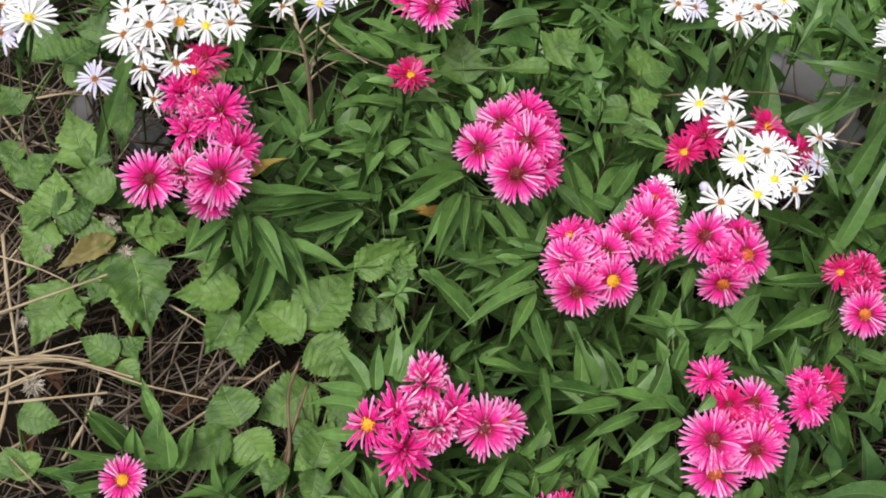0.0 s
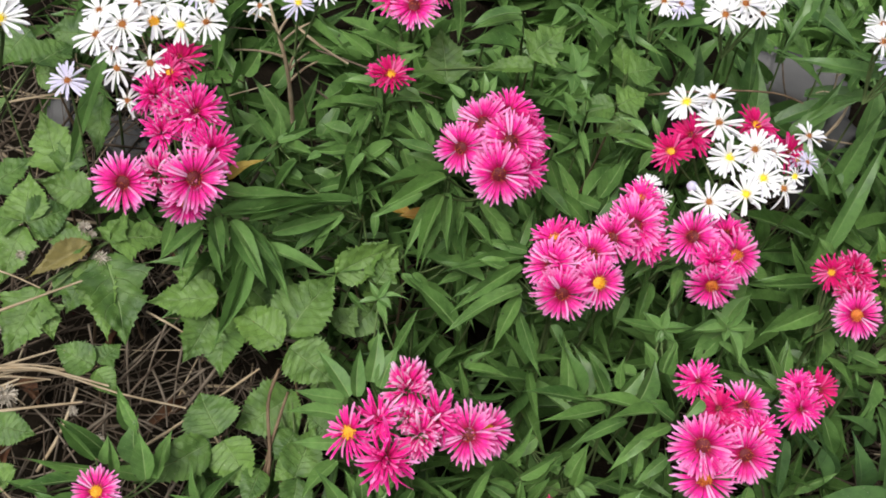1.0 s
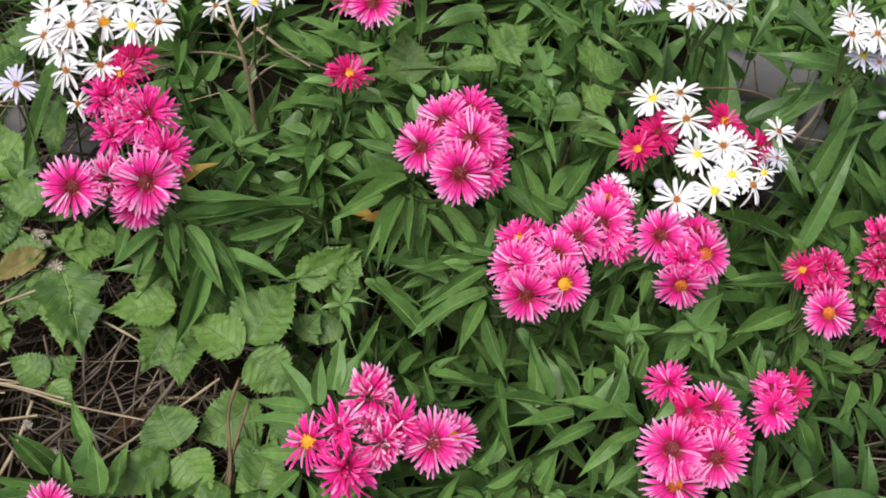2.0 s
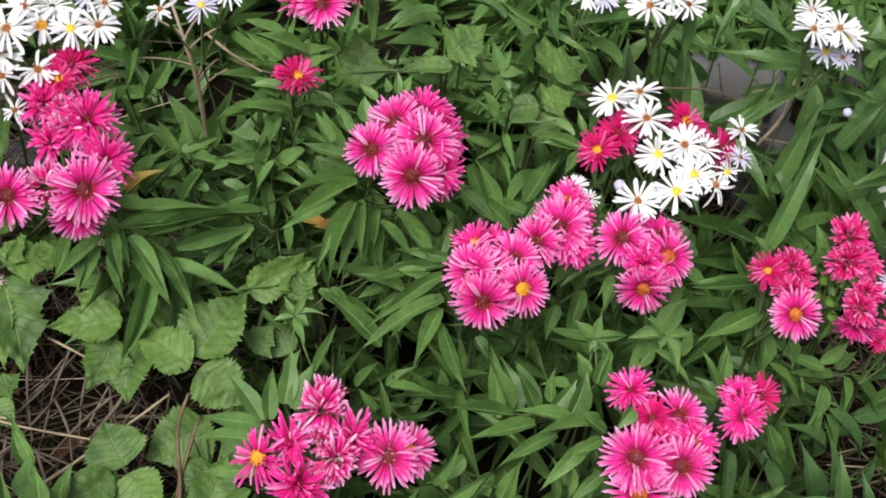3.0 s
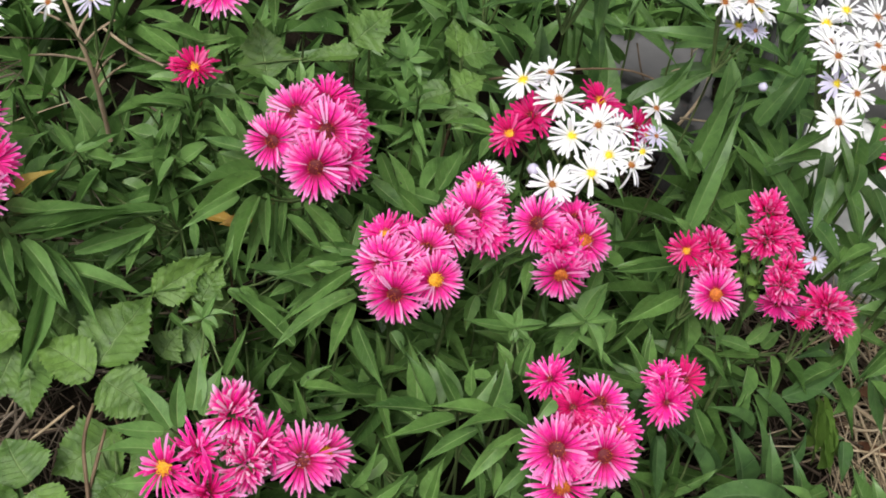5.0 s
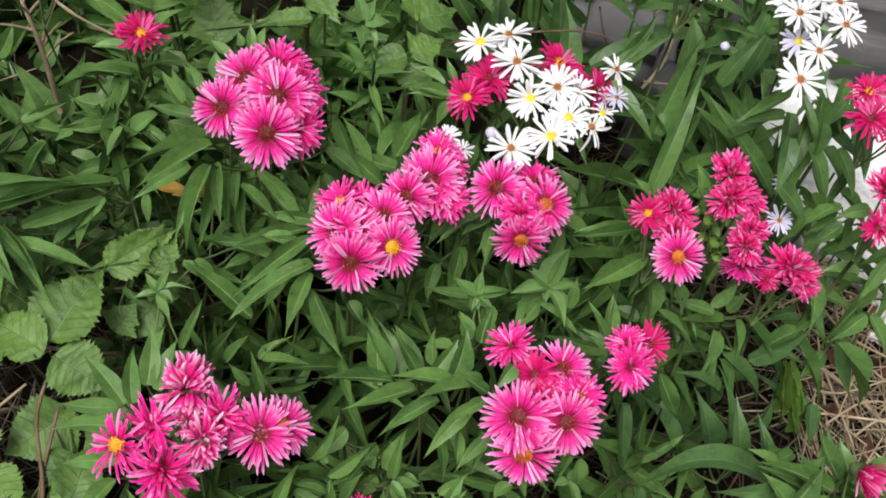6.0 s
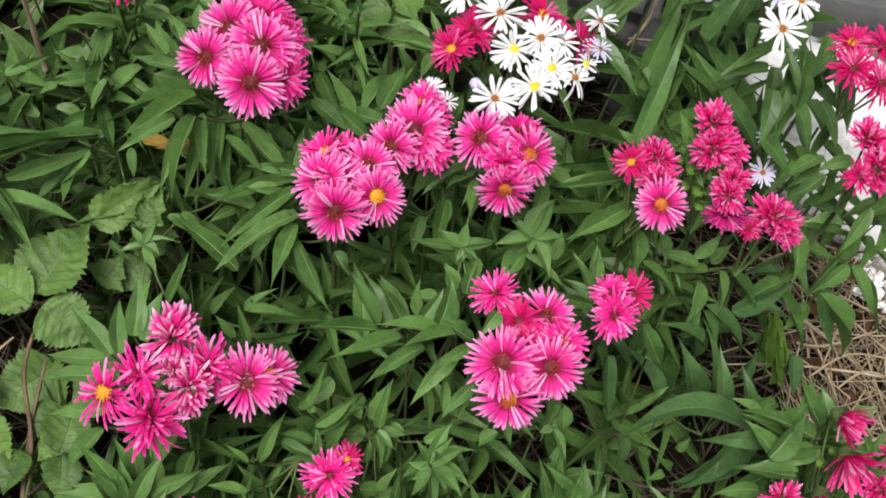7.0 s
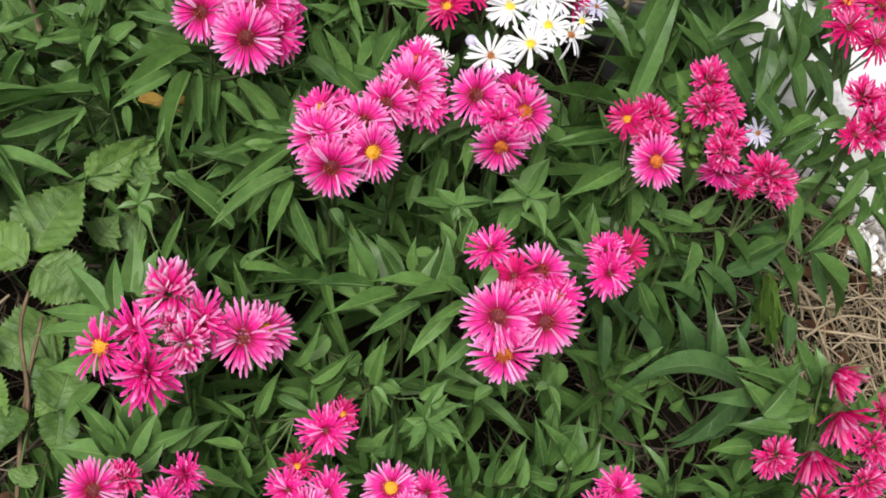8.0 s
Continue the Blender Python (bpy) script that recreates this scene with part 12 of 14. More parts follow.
stalk("leaf_stalk", p, (0.0451, 0.5533, 0.2350), (0.0611, 0.5671, 0.2550), 0.0010, 0.0007, STEM, -0.006, n=4, sides=4)
leaf(p, 0.0292, 0.5261, 0.2350, 0.0105, 0.5531, 0.2450, 0.0122)
stalk("leaf_stalk", p, (0.0451, 0.5533, 0.2350), (0.0292, 0.5261, 0.2350), 0.0010, 0.0007, STEM, -0.006, n=4, sides=4)
leaf(p, 0.0337, 0.5148, 0.2350, 0.0123, 0.5176, 0.2350, 0.0102)
stalk("leaf_stalk", p, (0.0451, 0.5533, 0.2350), (0.0337, 0.5148, 0.2350), 0.0010, 0.0007, STEM, -0.006, n=4, sides=4)
p = thing("aster_shoot", 0.094, 0.682, SHOOT_LABEL, "plant", "aster shoots")
stalk("stem", p, p.location, (0.0914, 0.6835, 0.2000), 0.0016, 0.0010, STEM, 0.0, (0.004, -0.006, 0))
leaf(p, 0.0723, 0.6564, 0.2450, 0.0352, 0.6314, 0.2400, 0.0119)
stalk("leaf_stalk", p, (0.0914, 0.6835, 0.2000), (0.0723, 0.6564, 0.2450), 0.0010, 0.0007, STEM, -0.006, n=4, sides=4)
leaf(p, 0.0764, 0.6344, 0.2300, 0.0336, 0.6298, 0.2280, 0.0115)
stalk("leaf_stalk", p, (0.0914, 0.6835, 0.2000), (0.0764, 0.6344, 0.2300), 0.0010, 0.0007, STEM, -0.006, n=4, sides=4)
leaf(p, 0.0258, 0.6557, 0.2500, 0.0315, 0.6195, 0.2350, 0.0093)
leaf(p, 0.1130, 0.6067, 0.2250, 0.1266, 0.5915, 0.2000, 0.0080)
leaf(p, 0.1049, 0.6741, 0.2400, 0.0949, 0.6571, 0.2350, 0.0086)
stalk("leaf_stalk", p, (0.0914, 0.6835, 0.2000), (0.1049, 0.6741, 0.2400), 0.0010, 0.0007, STEM, -0.006, n=4, sides=4)
leaf(p, 0.1198, 0.6666, 0.2400, 0.0994, 0.6749, 0.2450, 0.0094)
stalk("leaf_stalk", p, (0.0914, 0.6835, 0.2000), (0.1198, 0.6666, 0.2400), 0.0010, 0.0007, STEM, -0.006, n=4, sides=4)
p = thing("aster_shoot", -0.083, 0.479, "tall pale green aster stem with long narrow leaves", "plant", "aster shoots")
stalk("stem", p, p.location, (-0.0879, 0.4647, 0.1400), 0.0016, 0.0010, STEM, 0.0, (0.004, -0.006, 0))
leaf(p, -0.0775, 0.4569, 0.1650, -0.0931, 0.3935, 0.1250, 0.0110, YOUNGS)
stalk("leaf_stalk", p, (-0.0879, 0.4647, 0.1400), (-0.0775, 0.4569, 0.1650), 0.0010, 0.0007, STEM, -0.006, n=4, sides=4)
leaf(p, -0.0749, 0.4742, 0.1700, -0.0877, 0.4167, 0.1300, 0.0082, YOUNGS)
stalk("leaf_stalk", p, (-0.0879, 0.4647, 0.1400), (-0.0749, 0.4742, 0.1700), 0.0010, 0.0007, STEM, -0.006, n=4, sides=4)
p = thing("aster_shoot", 0.091, 0.480, SHOOT_LABEL, "plant", "aster shoots")
stalk("stem", p, p.location, (0.1001, 0.4915, 0.1700), 0.0016, 0.0010, STEM, 0.0, (0.004, -0.006, 0))
leaf(p, 0.1057, 0.4810, 0.1950, 0.0793, 0.5053, 0.1900, 0.0124)
stalk("leaf_stalk", p, (0.1001, 0.4915, 0.1700), (0.1057, 0.4810, 0.1950), 0.0010, 0.0007, STEM, -0.006, n=4, sides=4)
leaf(p, 0.0972, 0.4859, 0.1850, 0.0619, 0.5144, 0.1800, 0.0117)
stalk("leaf_stalk", p, (0.1001, 0.4915, 0.1700), (0.0972, 0.4859, 0.1850), 0.0010, 0.0007, STEM, -0.006, n=4, sides=4)
leaf(p, 0.0970, 0.4842, 0.1750, 0.0590, 0.5031, 0.1650, 0.0110)
stalk("leaf_stalk", p, (0.1001, 0.4915, 0.1700), (0.0970, 0.4842, 0.1750), 0.0010, 0.0007, STEM, -0.006, n=4, sides=4)
leaf(p, 0.1074, 0.4851, 0.2000, 0.1095, 0.5191, 0.2050, 0.0107)
stalk("leaf_stalk", p, (0.1001, 0.4915, 0.1700), (0.1074, 0.4851, 0.2000), 0.0010, 0.0007, STEM, -0.006, n=4, sides=4)
leaf(p, 0.0856, 0.5097, 0.1850, 0.0660, 0.5304, 0.1800, 0.0094)
stalk("leaf_stalk", p, (0.1001, 0.4915, 0.1700), (0.0856, 0.5097, 0.1850), 0.0010, 0.0007, STEM, -0.006, n=4, sides=4)
leaf(p, 0.0850, 0.4672, 0.1700, 0.0427, 0.4836, 0.1600, 0.0110)
stalk("leaf_stalk", p, (0.1001, 0.4915, 0.1700), (0.0850, 0.4672, 0.1700), 0.0010, 0.0007, STEM, -0.006, n=4, sides=4)
leaf(p, 0.0749, 0.4378, 0.1500, 0.0256, 0.4738, 0.1500, 0.0126)
leaf(p, 0.0991, 0.5149, 0.1800, 0.0792, 0.5388, 0.1750, 0.0108)
stalk("leaf_stalk", p, (0.1001, 0.4915, 0.1700), (0.0991, 0.5149, 0.1800), 0.0010, 0.0007, STEM, -0.006, n=4, sides=4)
p = thing("aster_shoot", 0.216, 0.509, SHOOT_LABEL, "plant", "aster shoots")
stalk("stem", p, p.location, (0.2090, 0.5145, 0.1650), 0.0016, 0.0010, STEM, 0.0, (0.004, -0.006, 0))
leaf(p, 0.1957, 0.4983, 0.2000, 0.1772, 0.4796, 0.1850, 0.0096)
stalk("leaf_stalk", p, (0.2090, 0.5145, 0.1650), (0.1957, 0.4983, 0.2000), 0.0010, 0.0007, STEM, -0.006, n=4, sides=4)
leaf(p, 0.2186, 0.5086, 0.1950, 0.1987, 0.4922, 0.1850, 0.0101)
stalk("leaf_stalk", p, (0.2090, 0.5145, 0.1650), (0.2186, 0.5086, 0.1950), 0.0010, 0.0007, STEM, -0.006, n=4, sides=4)
leaf(p, 0.2212, 0.5047, 0.1800, 0.2187, 0.4840, 0.1650, 0.0099)
stalk("leaf_stalk", p, (0.2090, 0.5145, 0.1650), (0.2212, 0.5047, 0.1800), 0.0010, 0.0007, STEM, -0.006, n=4, sides=4)
leaf(p, 0.2026, 0.4995, 0.1650, 0.1984, 0.4725, 0.1450, 0.0096)
stalk("leaf_stalk", p, (0.2090, 0.5145, 0.1650), (0.2026, 0.4995, 0.1650), 0.0010, 0.0007, STEM, -0.006, n=4, sides=4)
leaf(p, 0.2420, 0.5058, 0.1600, 0.2721, 0.4989, 0.1450, 0.0109)
stalk("leaf_stalk", p, (0.2090, 0.5145, 0.1650), (0.2420, 0.5058, 0.1600), 0.0010, 0.0007, STEM, -0.006, n=4, sides=4)
leaf(p, 0.1872, 0.4873, 0.1600, 0.1847, 0.4685, 0.1400, 0.0100)
stalk("leaf_stalk", p, (0.2090, 0.5145, 0.1650), (0.1872, 0.4873, 0.1600), 0.0010, 0.0007, STEM, -0.006, n=4, sides=4)
p = thing("aster_shoot", 0.251, 0.460, SHOOT_LABEL, "plant", "aster shoots")
stalk("stem", p, p.location, (0.2575, 0.4742, 0.1700), 0.0016, 0.0010, STEM, 0.0, (0.004, -0.006, 0))
leaf(p, 0.2541, 0.4699, 0.1800, 0.2688, 0.4904, 0.1920, 0.0113, YOUNGS)
stalk("leaf_stalk", p, (0.2575, 0.4742, 0.1700), (0.2541, 0.4699, 0.1800), 0.0010, 0.0007, STEM, -0.006, n=4, sides=4)
leaf(p, 0.2536, 0.4685, 0.1780, 0.2325, 0.4607, 0.1760, 0.0101, YOUNGS)
stalk("leaf_stalk", p, (0.2575, 0.4742, 0.1700), (0.2536, 0.4685, 0.1780), 0.0010, 0.0007, STEM, -0.006, n=4, sides=4)
leaf(p, 0.2560, 0.4691, 0.1780, 0.2790, 0.4731, 0.1740, 0.0072, YOUNGS)
stalk("leaf_stalk", p, (0.2575, 0.4742, 0.1700), (0.2560, 0.4691, 0.1780), 0.0010, 0.0007, STEM, -0.006, n=4, sides=4)
leaf(p, 0.2537, 0.4689, 0.1800, 0.2448, 0.4765, 0.1860, 0.0068, YOUNGS)
stalk("leaf_stalk", p, (0.2575, 0.4742, 0.1700), (0.2537, 0.4689, 0.1800), 0.0010, 0.0007, STEM, -0.006, n=4, sides=4)
leaf(p, 0.2567, 0.4689, 0.1760, 0.2727, 0.4529, 0.1550, 0.0105)
stalk("leaf_stalk", p, (0.2575, 0.4742, 0.1700), (0.2567, 0.4689, 0.1760), 0.0010, 0.0007, STEM, -0.006, n=4, sides=4)
leaf(p, 0.2550, 0.4690, 0.1760, 0.2562, 0.4608, 0.1700, 0.0060, YOUNGS)
stalk("leaf_stalk", p, (0.2575, 0.4742, 0.1700), (0.2550, 0.4690, 0.1760), 0.0010, 0.0007, STEM, -0.006, n=4, sides=4)
leaf(p, 0.2568, 0.4705, 0.1650, 0.2407, 0.4533, 0.1450, 0.0122)
stalk("leaf_stalk", p, (0.2575, 0.4742, 0.1700), (0.2568, 0.4705, 0.1650), 0.0010, 0.0007, STEM, -0.006, n=4, sides=4)
p = thing("aster_shoot", 0.222, 0.465, SHOOT_LABEL, "plant", "aster shoots")
stalk("stem", p, p.location, (0.2181, 0.4687, 0.1550), 0.0016, 0.0010, STEM, 0.0, (0.004, -0.006, 0))
leaf(p, 0.2137, 0.4627, 0.1680, 0.1974, 0.4706, 0.1720, 0.0085, YOUNGS)
stalk("leaf_stalk", p, (0.2181, 0.4687, 0.1550), (0.2137, 0.4627, 0.1680), 0.0010, 0.0007, STEM, -0.006, n=4, sides=4)
leaf(p, 0.2154, 0.4621, 0.1680, 0.2362, 0.4697, 0.1660, 0.0077, YOUNGS)
stalk("leaf_stalk", p, (0.2181, 0.4687, 0.1550), (0.2154, 0.4621, 0.1680), 0.0010, 0.0007, STEM, -0.006, n=4, sides=4)
leaf(p, 0.2146, 0.4624, 0.1680, 0.2157, 0.4767, 0.1760, 0.0073, YOUNGS)
stalk("leaf_stalk", p, (0.2181, 0.4687, 0.1550), (0.2146, 0.4624, 0.1680), 0.0010, 0.0007, STEM, -0.006, n=4, sides=4)
leaf(p, 0.2146, 0.4643, 0.1600, 0.1849, 0.4720, 0.1550, 0.0098)
stalk("leaf_stalk", p, (0.2181, 0.4687, 0.1550), (0.2146, 0.4643, 0.1600), 0.0010, 0.0007, STEM, -0.006, n=4, sides=4)
leaf(p, 0.2142, 0.4616, 0.1650, 0.2145, 0.4549, 0.1600, 0.0053, YOUNGS)
stalk("leaf_stalk", p, (0.2181, 0.4687, 0.1550), (0.2142, 0.4616, 0.1650), 0.0010, 0.0007, STEM, -0.006, n=4, sides=4)
leaf(p, 0.2171, 0.4622, 0.1650, 0.2226, 0.4578, 0.1600, 0.0049, YOUNGS)
stalk("leaf_stalk", p, (0.2181, 0.4687, 0.1550), (0.2171, 0.4622, 0.1650), 0.0010, 0.0007, STEM, -0.006, n=4, sides=4)
leaf(p, 0.2201, 0.4645, 0.1550, 0.2276, 0.4503, 0.1400, 0.0090)
p = thing("aster_shoot", 0.335, 0.502, SHOOT_LABEL, "plant", "aster shoots")
stalk("stem", p, p.location, (0.3383, 0.5105, 0.1500), 0.0016, 0.0010, STEM, 0.0, (0.004, -0.006, 0))
leaf(p, 0.3232, 0.5021, 0.1900, 0.3130, 0.4674, 0.1750, 0.0142)
stalk("leaf_stalk", p, (0.3383, 0.5105, 0.1500), (0.3232, 0.5021, 0.1900), 0.0010, 0.0007, STEM, -0.006, n=4, sides=4)
leaf(p, 0.3284, 0.4946, 0.1750, 0.3296, 0.4600, 0.1550, 0.0152)
stalk("leaf_stalk", p, (0.3383, 0.5105, 0.1500), (0.3284, 0.4946, 0.1750), 0.0010, 0.0007, STEM, -0.006, n=4, sides=4)
leaf(p, 0.3395, 0.4909, 0.1600, 0.3673, 0.4663, 0.1350, 0.0125)
stalk("leaf_stalk", p, (0.3383, 0.5105, 0.1500), (0.3395, 0.4909, 0.1600), 0.0010, 0.0007, STEM, -0.006, n=4, sides=4)
leaf(p, 0.3172, 0.5049, 0.2000, 0.2794, 0.4970, 0.1950, 0.0088)
stalk("leaf_stalk", p, (0.3383, 0.5105, 0.1500), (0.3172, 0.5049, 0.2000), 0.0010, 0.0007, STEM, -0.006, n=4, sides=4)
leaf(p, 0.3070, 0.5033, 0.2050, 0.2634, 0.4944, 0.2000, 0.0072)
leaf(p, 0.3263, 0.4740, 0.1400, 0.3068, 0.4836, 0.1400, 0.0101)
stalk("leaf_stalk", p, (0.3383, 0.5105, 0.1500), (0.3263, 0.4740, 0.1400), 0.0010, 0.0007, STEM, -0.006, n=4, sides=4)
p = thing("aster_shoot", 0.180, 0.404, SHOOT_LABEL, "plant", "aster shoots")
stalk("stem", p, p.location, (0.1924, 0.4143, 0.1350), 0.0016, 0.0010, STEM, 0.0, (0.004, -0.006, 0))
leaf(p, 0.1572, 0.4029, 0.1450, 0.1437, 0.4526, 0.1600, 0.0128)
stalk("leaf_stalk", p, (0.1924, 0.4143, 0.1350), (0.1572, 0.4029, 0.1450), 0.0010, 0.0007, STEM, -0.006, n=4, sides=4)
leaf(p, 0.1698, 0.4057, 0.1550, 0.1500, 0.4403, 0.1650, 0.0123)
stalk("leaf_stalk", p, (0.1924, 0.4143, 0.1350), (0.1698, 0.4057, 0.1550), 0.0010, 0.0007, STEM, -0.006, n=4, sides=4)
leaf(p, 0.1808, 0.4052, 0.1600, 0.1609, 0.4358, 0.1700, 0.0114)
stalk("leaf_stalk", p, (0.1924, 0.4143, 0.1350), (0.1808, 0.4052, 0.1600), 0.0010, 0.0007, STEM, -0.006, n=4, sides=4)
leaf(p, 0.1996, 0.3971, 0.1800, 0.2034, 0.4225, 0.2000, 0.0138)
stalk("leaf_stalk", p, (0.1924, 0.4143, 0.1350), (0.1996, 0.3971, 0.1800), 0.0010, 0.0007, STEM, -0.006, n=4, sides=4)
leaf(p, 0.1882, 0.4032, 0.1700, 0.2019, 0.4234, 0.1850, 0.0140)
stalk("leaf_stalk", p, (0.1924, 0.4143, 0.1350), (0.1882, 0.4032, 0.1700), 0.0010, 0.0007, STEM, -0.006, n=4, sides=4)
leaf(p, 0.2012, 0.4293, 0.1550, 0.1804, 0.4304, 0.1500, 0.0088)
stalk("leaf_stalk", p, (0.1924, 0.4143, 0.1350), (0.2012, 0.4293, 0.1550), 0.0010, 0.0007, STEM, -0.006, n=4, sides=4)
leaf(p, 0.2132, 0.3830, 0.2000, 0.1985, 0.3876, 0.2050, 0.0074)
leaf(p, 0.2180, 0.4327, 0.1600, 0.2233, 0.4542, 0.1700, 0.0100)
stalk("leaf_stalk", p, (0.1924, 0.4143, 0.1350), (0.2180, 0.4327, 0.1600), 0.0010, 0.0007, STEM, -0.006, n=4, sides=4)
leaf(p, 0.2111, 0.4381, 0.1550, 0.2029, 0.4548, 0.1600, 0.0101)
stalk("leaf_stalk", p, (0.1924, 0.4143, 0.1350), (0.2111, 0.4381, 0.1550), 0.0010, 0.0007, STEM, -0.006, n=4, sides=4)
leaf(p, 0.1777, 0.4236, 0.1400, 0.1606, 0.4273, 0.1400, 0.0090)
stalk("leaf_stalk", p, (0.1924, 0.4143, 0.1350), (0.1777, 0.4236, 0.1400), 0.0010, 0.0007, STEM, -0.006, n=4, sides=4)
p = thing("aster_shoot", 0.145, 0.388, SHOOT_LABEL, "plant", "aster shoots")
stalk("stem", p, p.location, (0.1407, 0.3834, 0.1000), 0.0016, 0.0010, STEM, 0.0, (0.004, -0.006, 0))
leaf(p, 0.1615, 0.3743, 0.1200, 0.1354, 0.3556, 0.1150, 0.0101)
stalk("leaf_stalk", p, (0.1407, 0.3834, 0.1000), (0.1615, 0.3743, 0.1200), 0.0010, 0.0007, STEM, -0.006, n=4, sides=4)
leaf(p, 0.1408, 0.3790, 0.1300, 0.1176, 0.3599, 0.1200, 0.0108)
stalk("leaf_stalk", p, (0.1407, 0.3834, 0.1000), (0.1408, 0.3790, 0.1300), 0.0010, 0.0007, STEM, -0.006, n=4, sides=4)
leaf(p, 0.1631, 0.3582, 0.1100, 0.1417, 0.3414, 0.1050, 0.0105)
stalk("leaf_stalk", p, (0.1407, 0.3834, 0.1000), (0.1631, 0.3582, 0.1100), 0.0010, 0.0007, STEM, -0.006, n=4, sides=4)
leaf(p, 0.1776, 0.3572, 0.1100, 0.1685, 0.3808, 0.1200, 0.0113)
stalk("leaf_stalk", p, (0.1407, 0.3834, 0.1000), (0.1776, 0.3572, 0.1100), 0.0010, 0.0007, STEM, -0.006, n=4, sides=4)
p = thing("aster_shoot", 0.036, 0.288, SHOOT_LABEL, "plant", "aster shoots")
stalk("stem", p, p.location, (0.0303, 0.2990, 0.1000), 0.0016, 0.0010, STEM, 0.0, (0.004, -0.006, 0))
leaf(p, 0.0311, 0.2907, 0.1350, -0.0020, 0.3163, 0.1550, 0.0122, YOUNGS)
stalk("leaf_stalk", p, (0.0303, 0.2990, 0.1000), (0.0311, 0.2907, 0.1350), 0.0010, 0.0007, STEM, -0.006, n=4, sides=4)
leaf(p, 0.0341, 0.2916, 0.1350, 0.0263, 0.3088, 0.1550, 0.0087, YOUNGS)
stalk("leaf_stalk", p, (0.0303, 0.2990, 0.1000), (0.0341, 0.2916, 0.1350), 0.0010, 0.0007, STEM, -0.006, n=4, sides=4)
leaf(p, 0.0361, 0.2911, 0.1350, 0.0509, 0.3134, 0.1550, 0.0113, YOUNGS)
stalk("leaf_stalk", p, (0.0303, 0.2990, 0.1000), (0.0361, 0.2911, 0.1350), 0.0010, 0.0007, STEM, -0.006, n=4, sides=4)
leaf(p, 0.0436, 0.2952, 0.1350, 0.0729, 0.3103, 0.1400, 0.0094, YOUNGS)
stalk("leaf_stalk", p, (0.0303, 0.2990, 0.1000), (0.0436, 0.2952, 0.1350), 0.0010, 0.0007, STEM, -0.006, n=4, sides=4)
leaf(p, 0.0303, 0.2890, 0.1300, -0.0090, 0.2902, 0.1350, 0.0136, YOUNGS)
stalk("leaf_stalk", p, (0.0303, 0.2990, 0.1000), (0.0303, 0.2890, 0.1300), 0.0010, 0.0007, STEM, -0.006, n=4, sides=4)
leaf(p, 0.0383, 0.2830, 0.1300, 0.0558, 0.2987, 0.1450, 0.0100)
stalk("leaf_stalk", p, (0.0303, 0.2990, 0.1000), (0.0383, 0.2830, 0.1300), 0.0010, 0.0007, STEM, -0.006, n=4, sides=4)
leaf(p, 0.0237, 0.2899, 0.1350, 0.0070, 0.3008, 0.1500, 0.0093)
stalk("leaf_stalk", p, (0.0303, 0.2990, 0.1000), (0.0237, 0.2899, 0.1350), 0.0010, 0.0007, STEM, -0.006, n=4, sides=4)
leaf(p, 0.0342, 0.3076, 0.1250, 0.0261, 0.3293, 0.1350, 0.0125)
stalk("leaf_stalk", p, (0.0303, 0.2990, 0.1000), (0.0342, 0.3076, 0.1250), 0.0010, 0.0007, STEM, -0.006, n=4, sides=4)
leaf(p, 0.0438, 0.3167, 0.1250, 0.0573, 0.3453, 0.1350, 0.0126)
stalk("leaf_stalk", p, (0.0303, 0.2990, 0.1000), (0.0438, 0.3167, 0.1250), 0.0010, 0.0007, STEM, -0.006, n=4, sides=4)
leaf(p, 0.0662, 0.2900, 0.1100, 0.1035, 0.2836, 0.1100, 0.0113)
stalk("leaf_stalk", p, (0.0303, 0.2990, 0.1000), (0.0662, 0.2900, 0.1100), 0.0010, 0.0007, STEM, -0.006, n=4, sides=4)
p = thing("aster_shoot", 0.173, 0.371, SHOOT_LABEL, "plant", "aster shoots")
stalk("stem", p, p.location, (0.1711, 0.3557, 0.1000), 0.0016, 0.0010, STEM, 0.0, (0.004, -0.006, 0))
leaf(p, 0.1715, 0.3480, 0.1300, 0.1838, 0.3400, 0.1200, 0.0059, YOUNGS)
stalk("leaf_stalk", p, (0.1711, 0.3557, 0.1000), (0.1715, 0.3480, 0.1300), 0.0010, 0.0007, STEM, -0.006, n=4, sides=4)
leaf(p, 0.1721, 0.3488, 0.1300, 0.1907, 0.3492, 0.1250, 0.0066, YOUNGS)
stalk("leaf_stalk", p, (0.1711, 0.3557, 0.1000), (0.1721, 0.3488, 0.1300), 0.0010, 0.0007, STEM, -0.006, n=4, sides=4)
leaf(p, 0.1694, 0.3485, 0.1250, 0.1757, 0.3311, 0.1050, 0.0069)
stalk("leaf_stalk", p, (0.1711, 0.3557, 0.1000), (0.1694, 0.3485, 0.1250), 0.0010, 0.0007, STEM, -0.006, n=4, sides=4)
leaf(p, 0.1328, 0.3483, 0.1150, 0.1597, 0.3751, 0.1250, 0.0094)
stalk("leaf_stalk", p, (0.1711, 0.3557, 0.1000), (0.1328, 0.3483, 0.1150), 0.0010, 0.0007, STEM, -0.006, n=4, sides=4)
leaf(p, 0.1414, 0.3432, 0.1200, 0.1536, 0.3544, 0.1300, 0.0080)
stalk("leaf_stalk", p, (0.1711, 0.3557, 0.1000), (0.1414, 0.3432, 0.1200), 0.0010, 0.0007, STEM, -0.006, n=4, sides=4)
leaf(p, 0.1681, 0.3589, 0.1200, 0.1794, 0.3859, 0.1300, 0.0105)
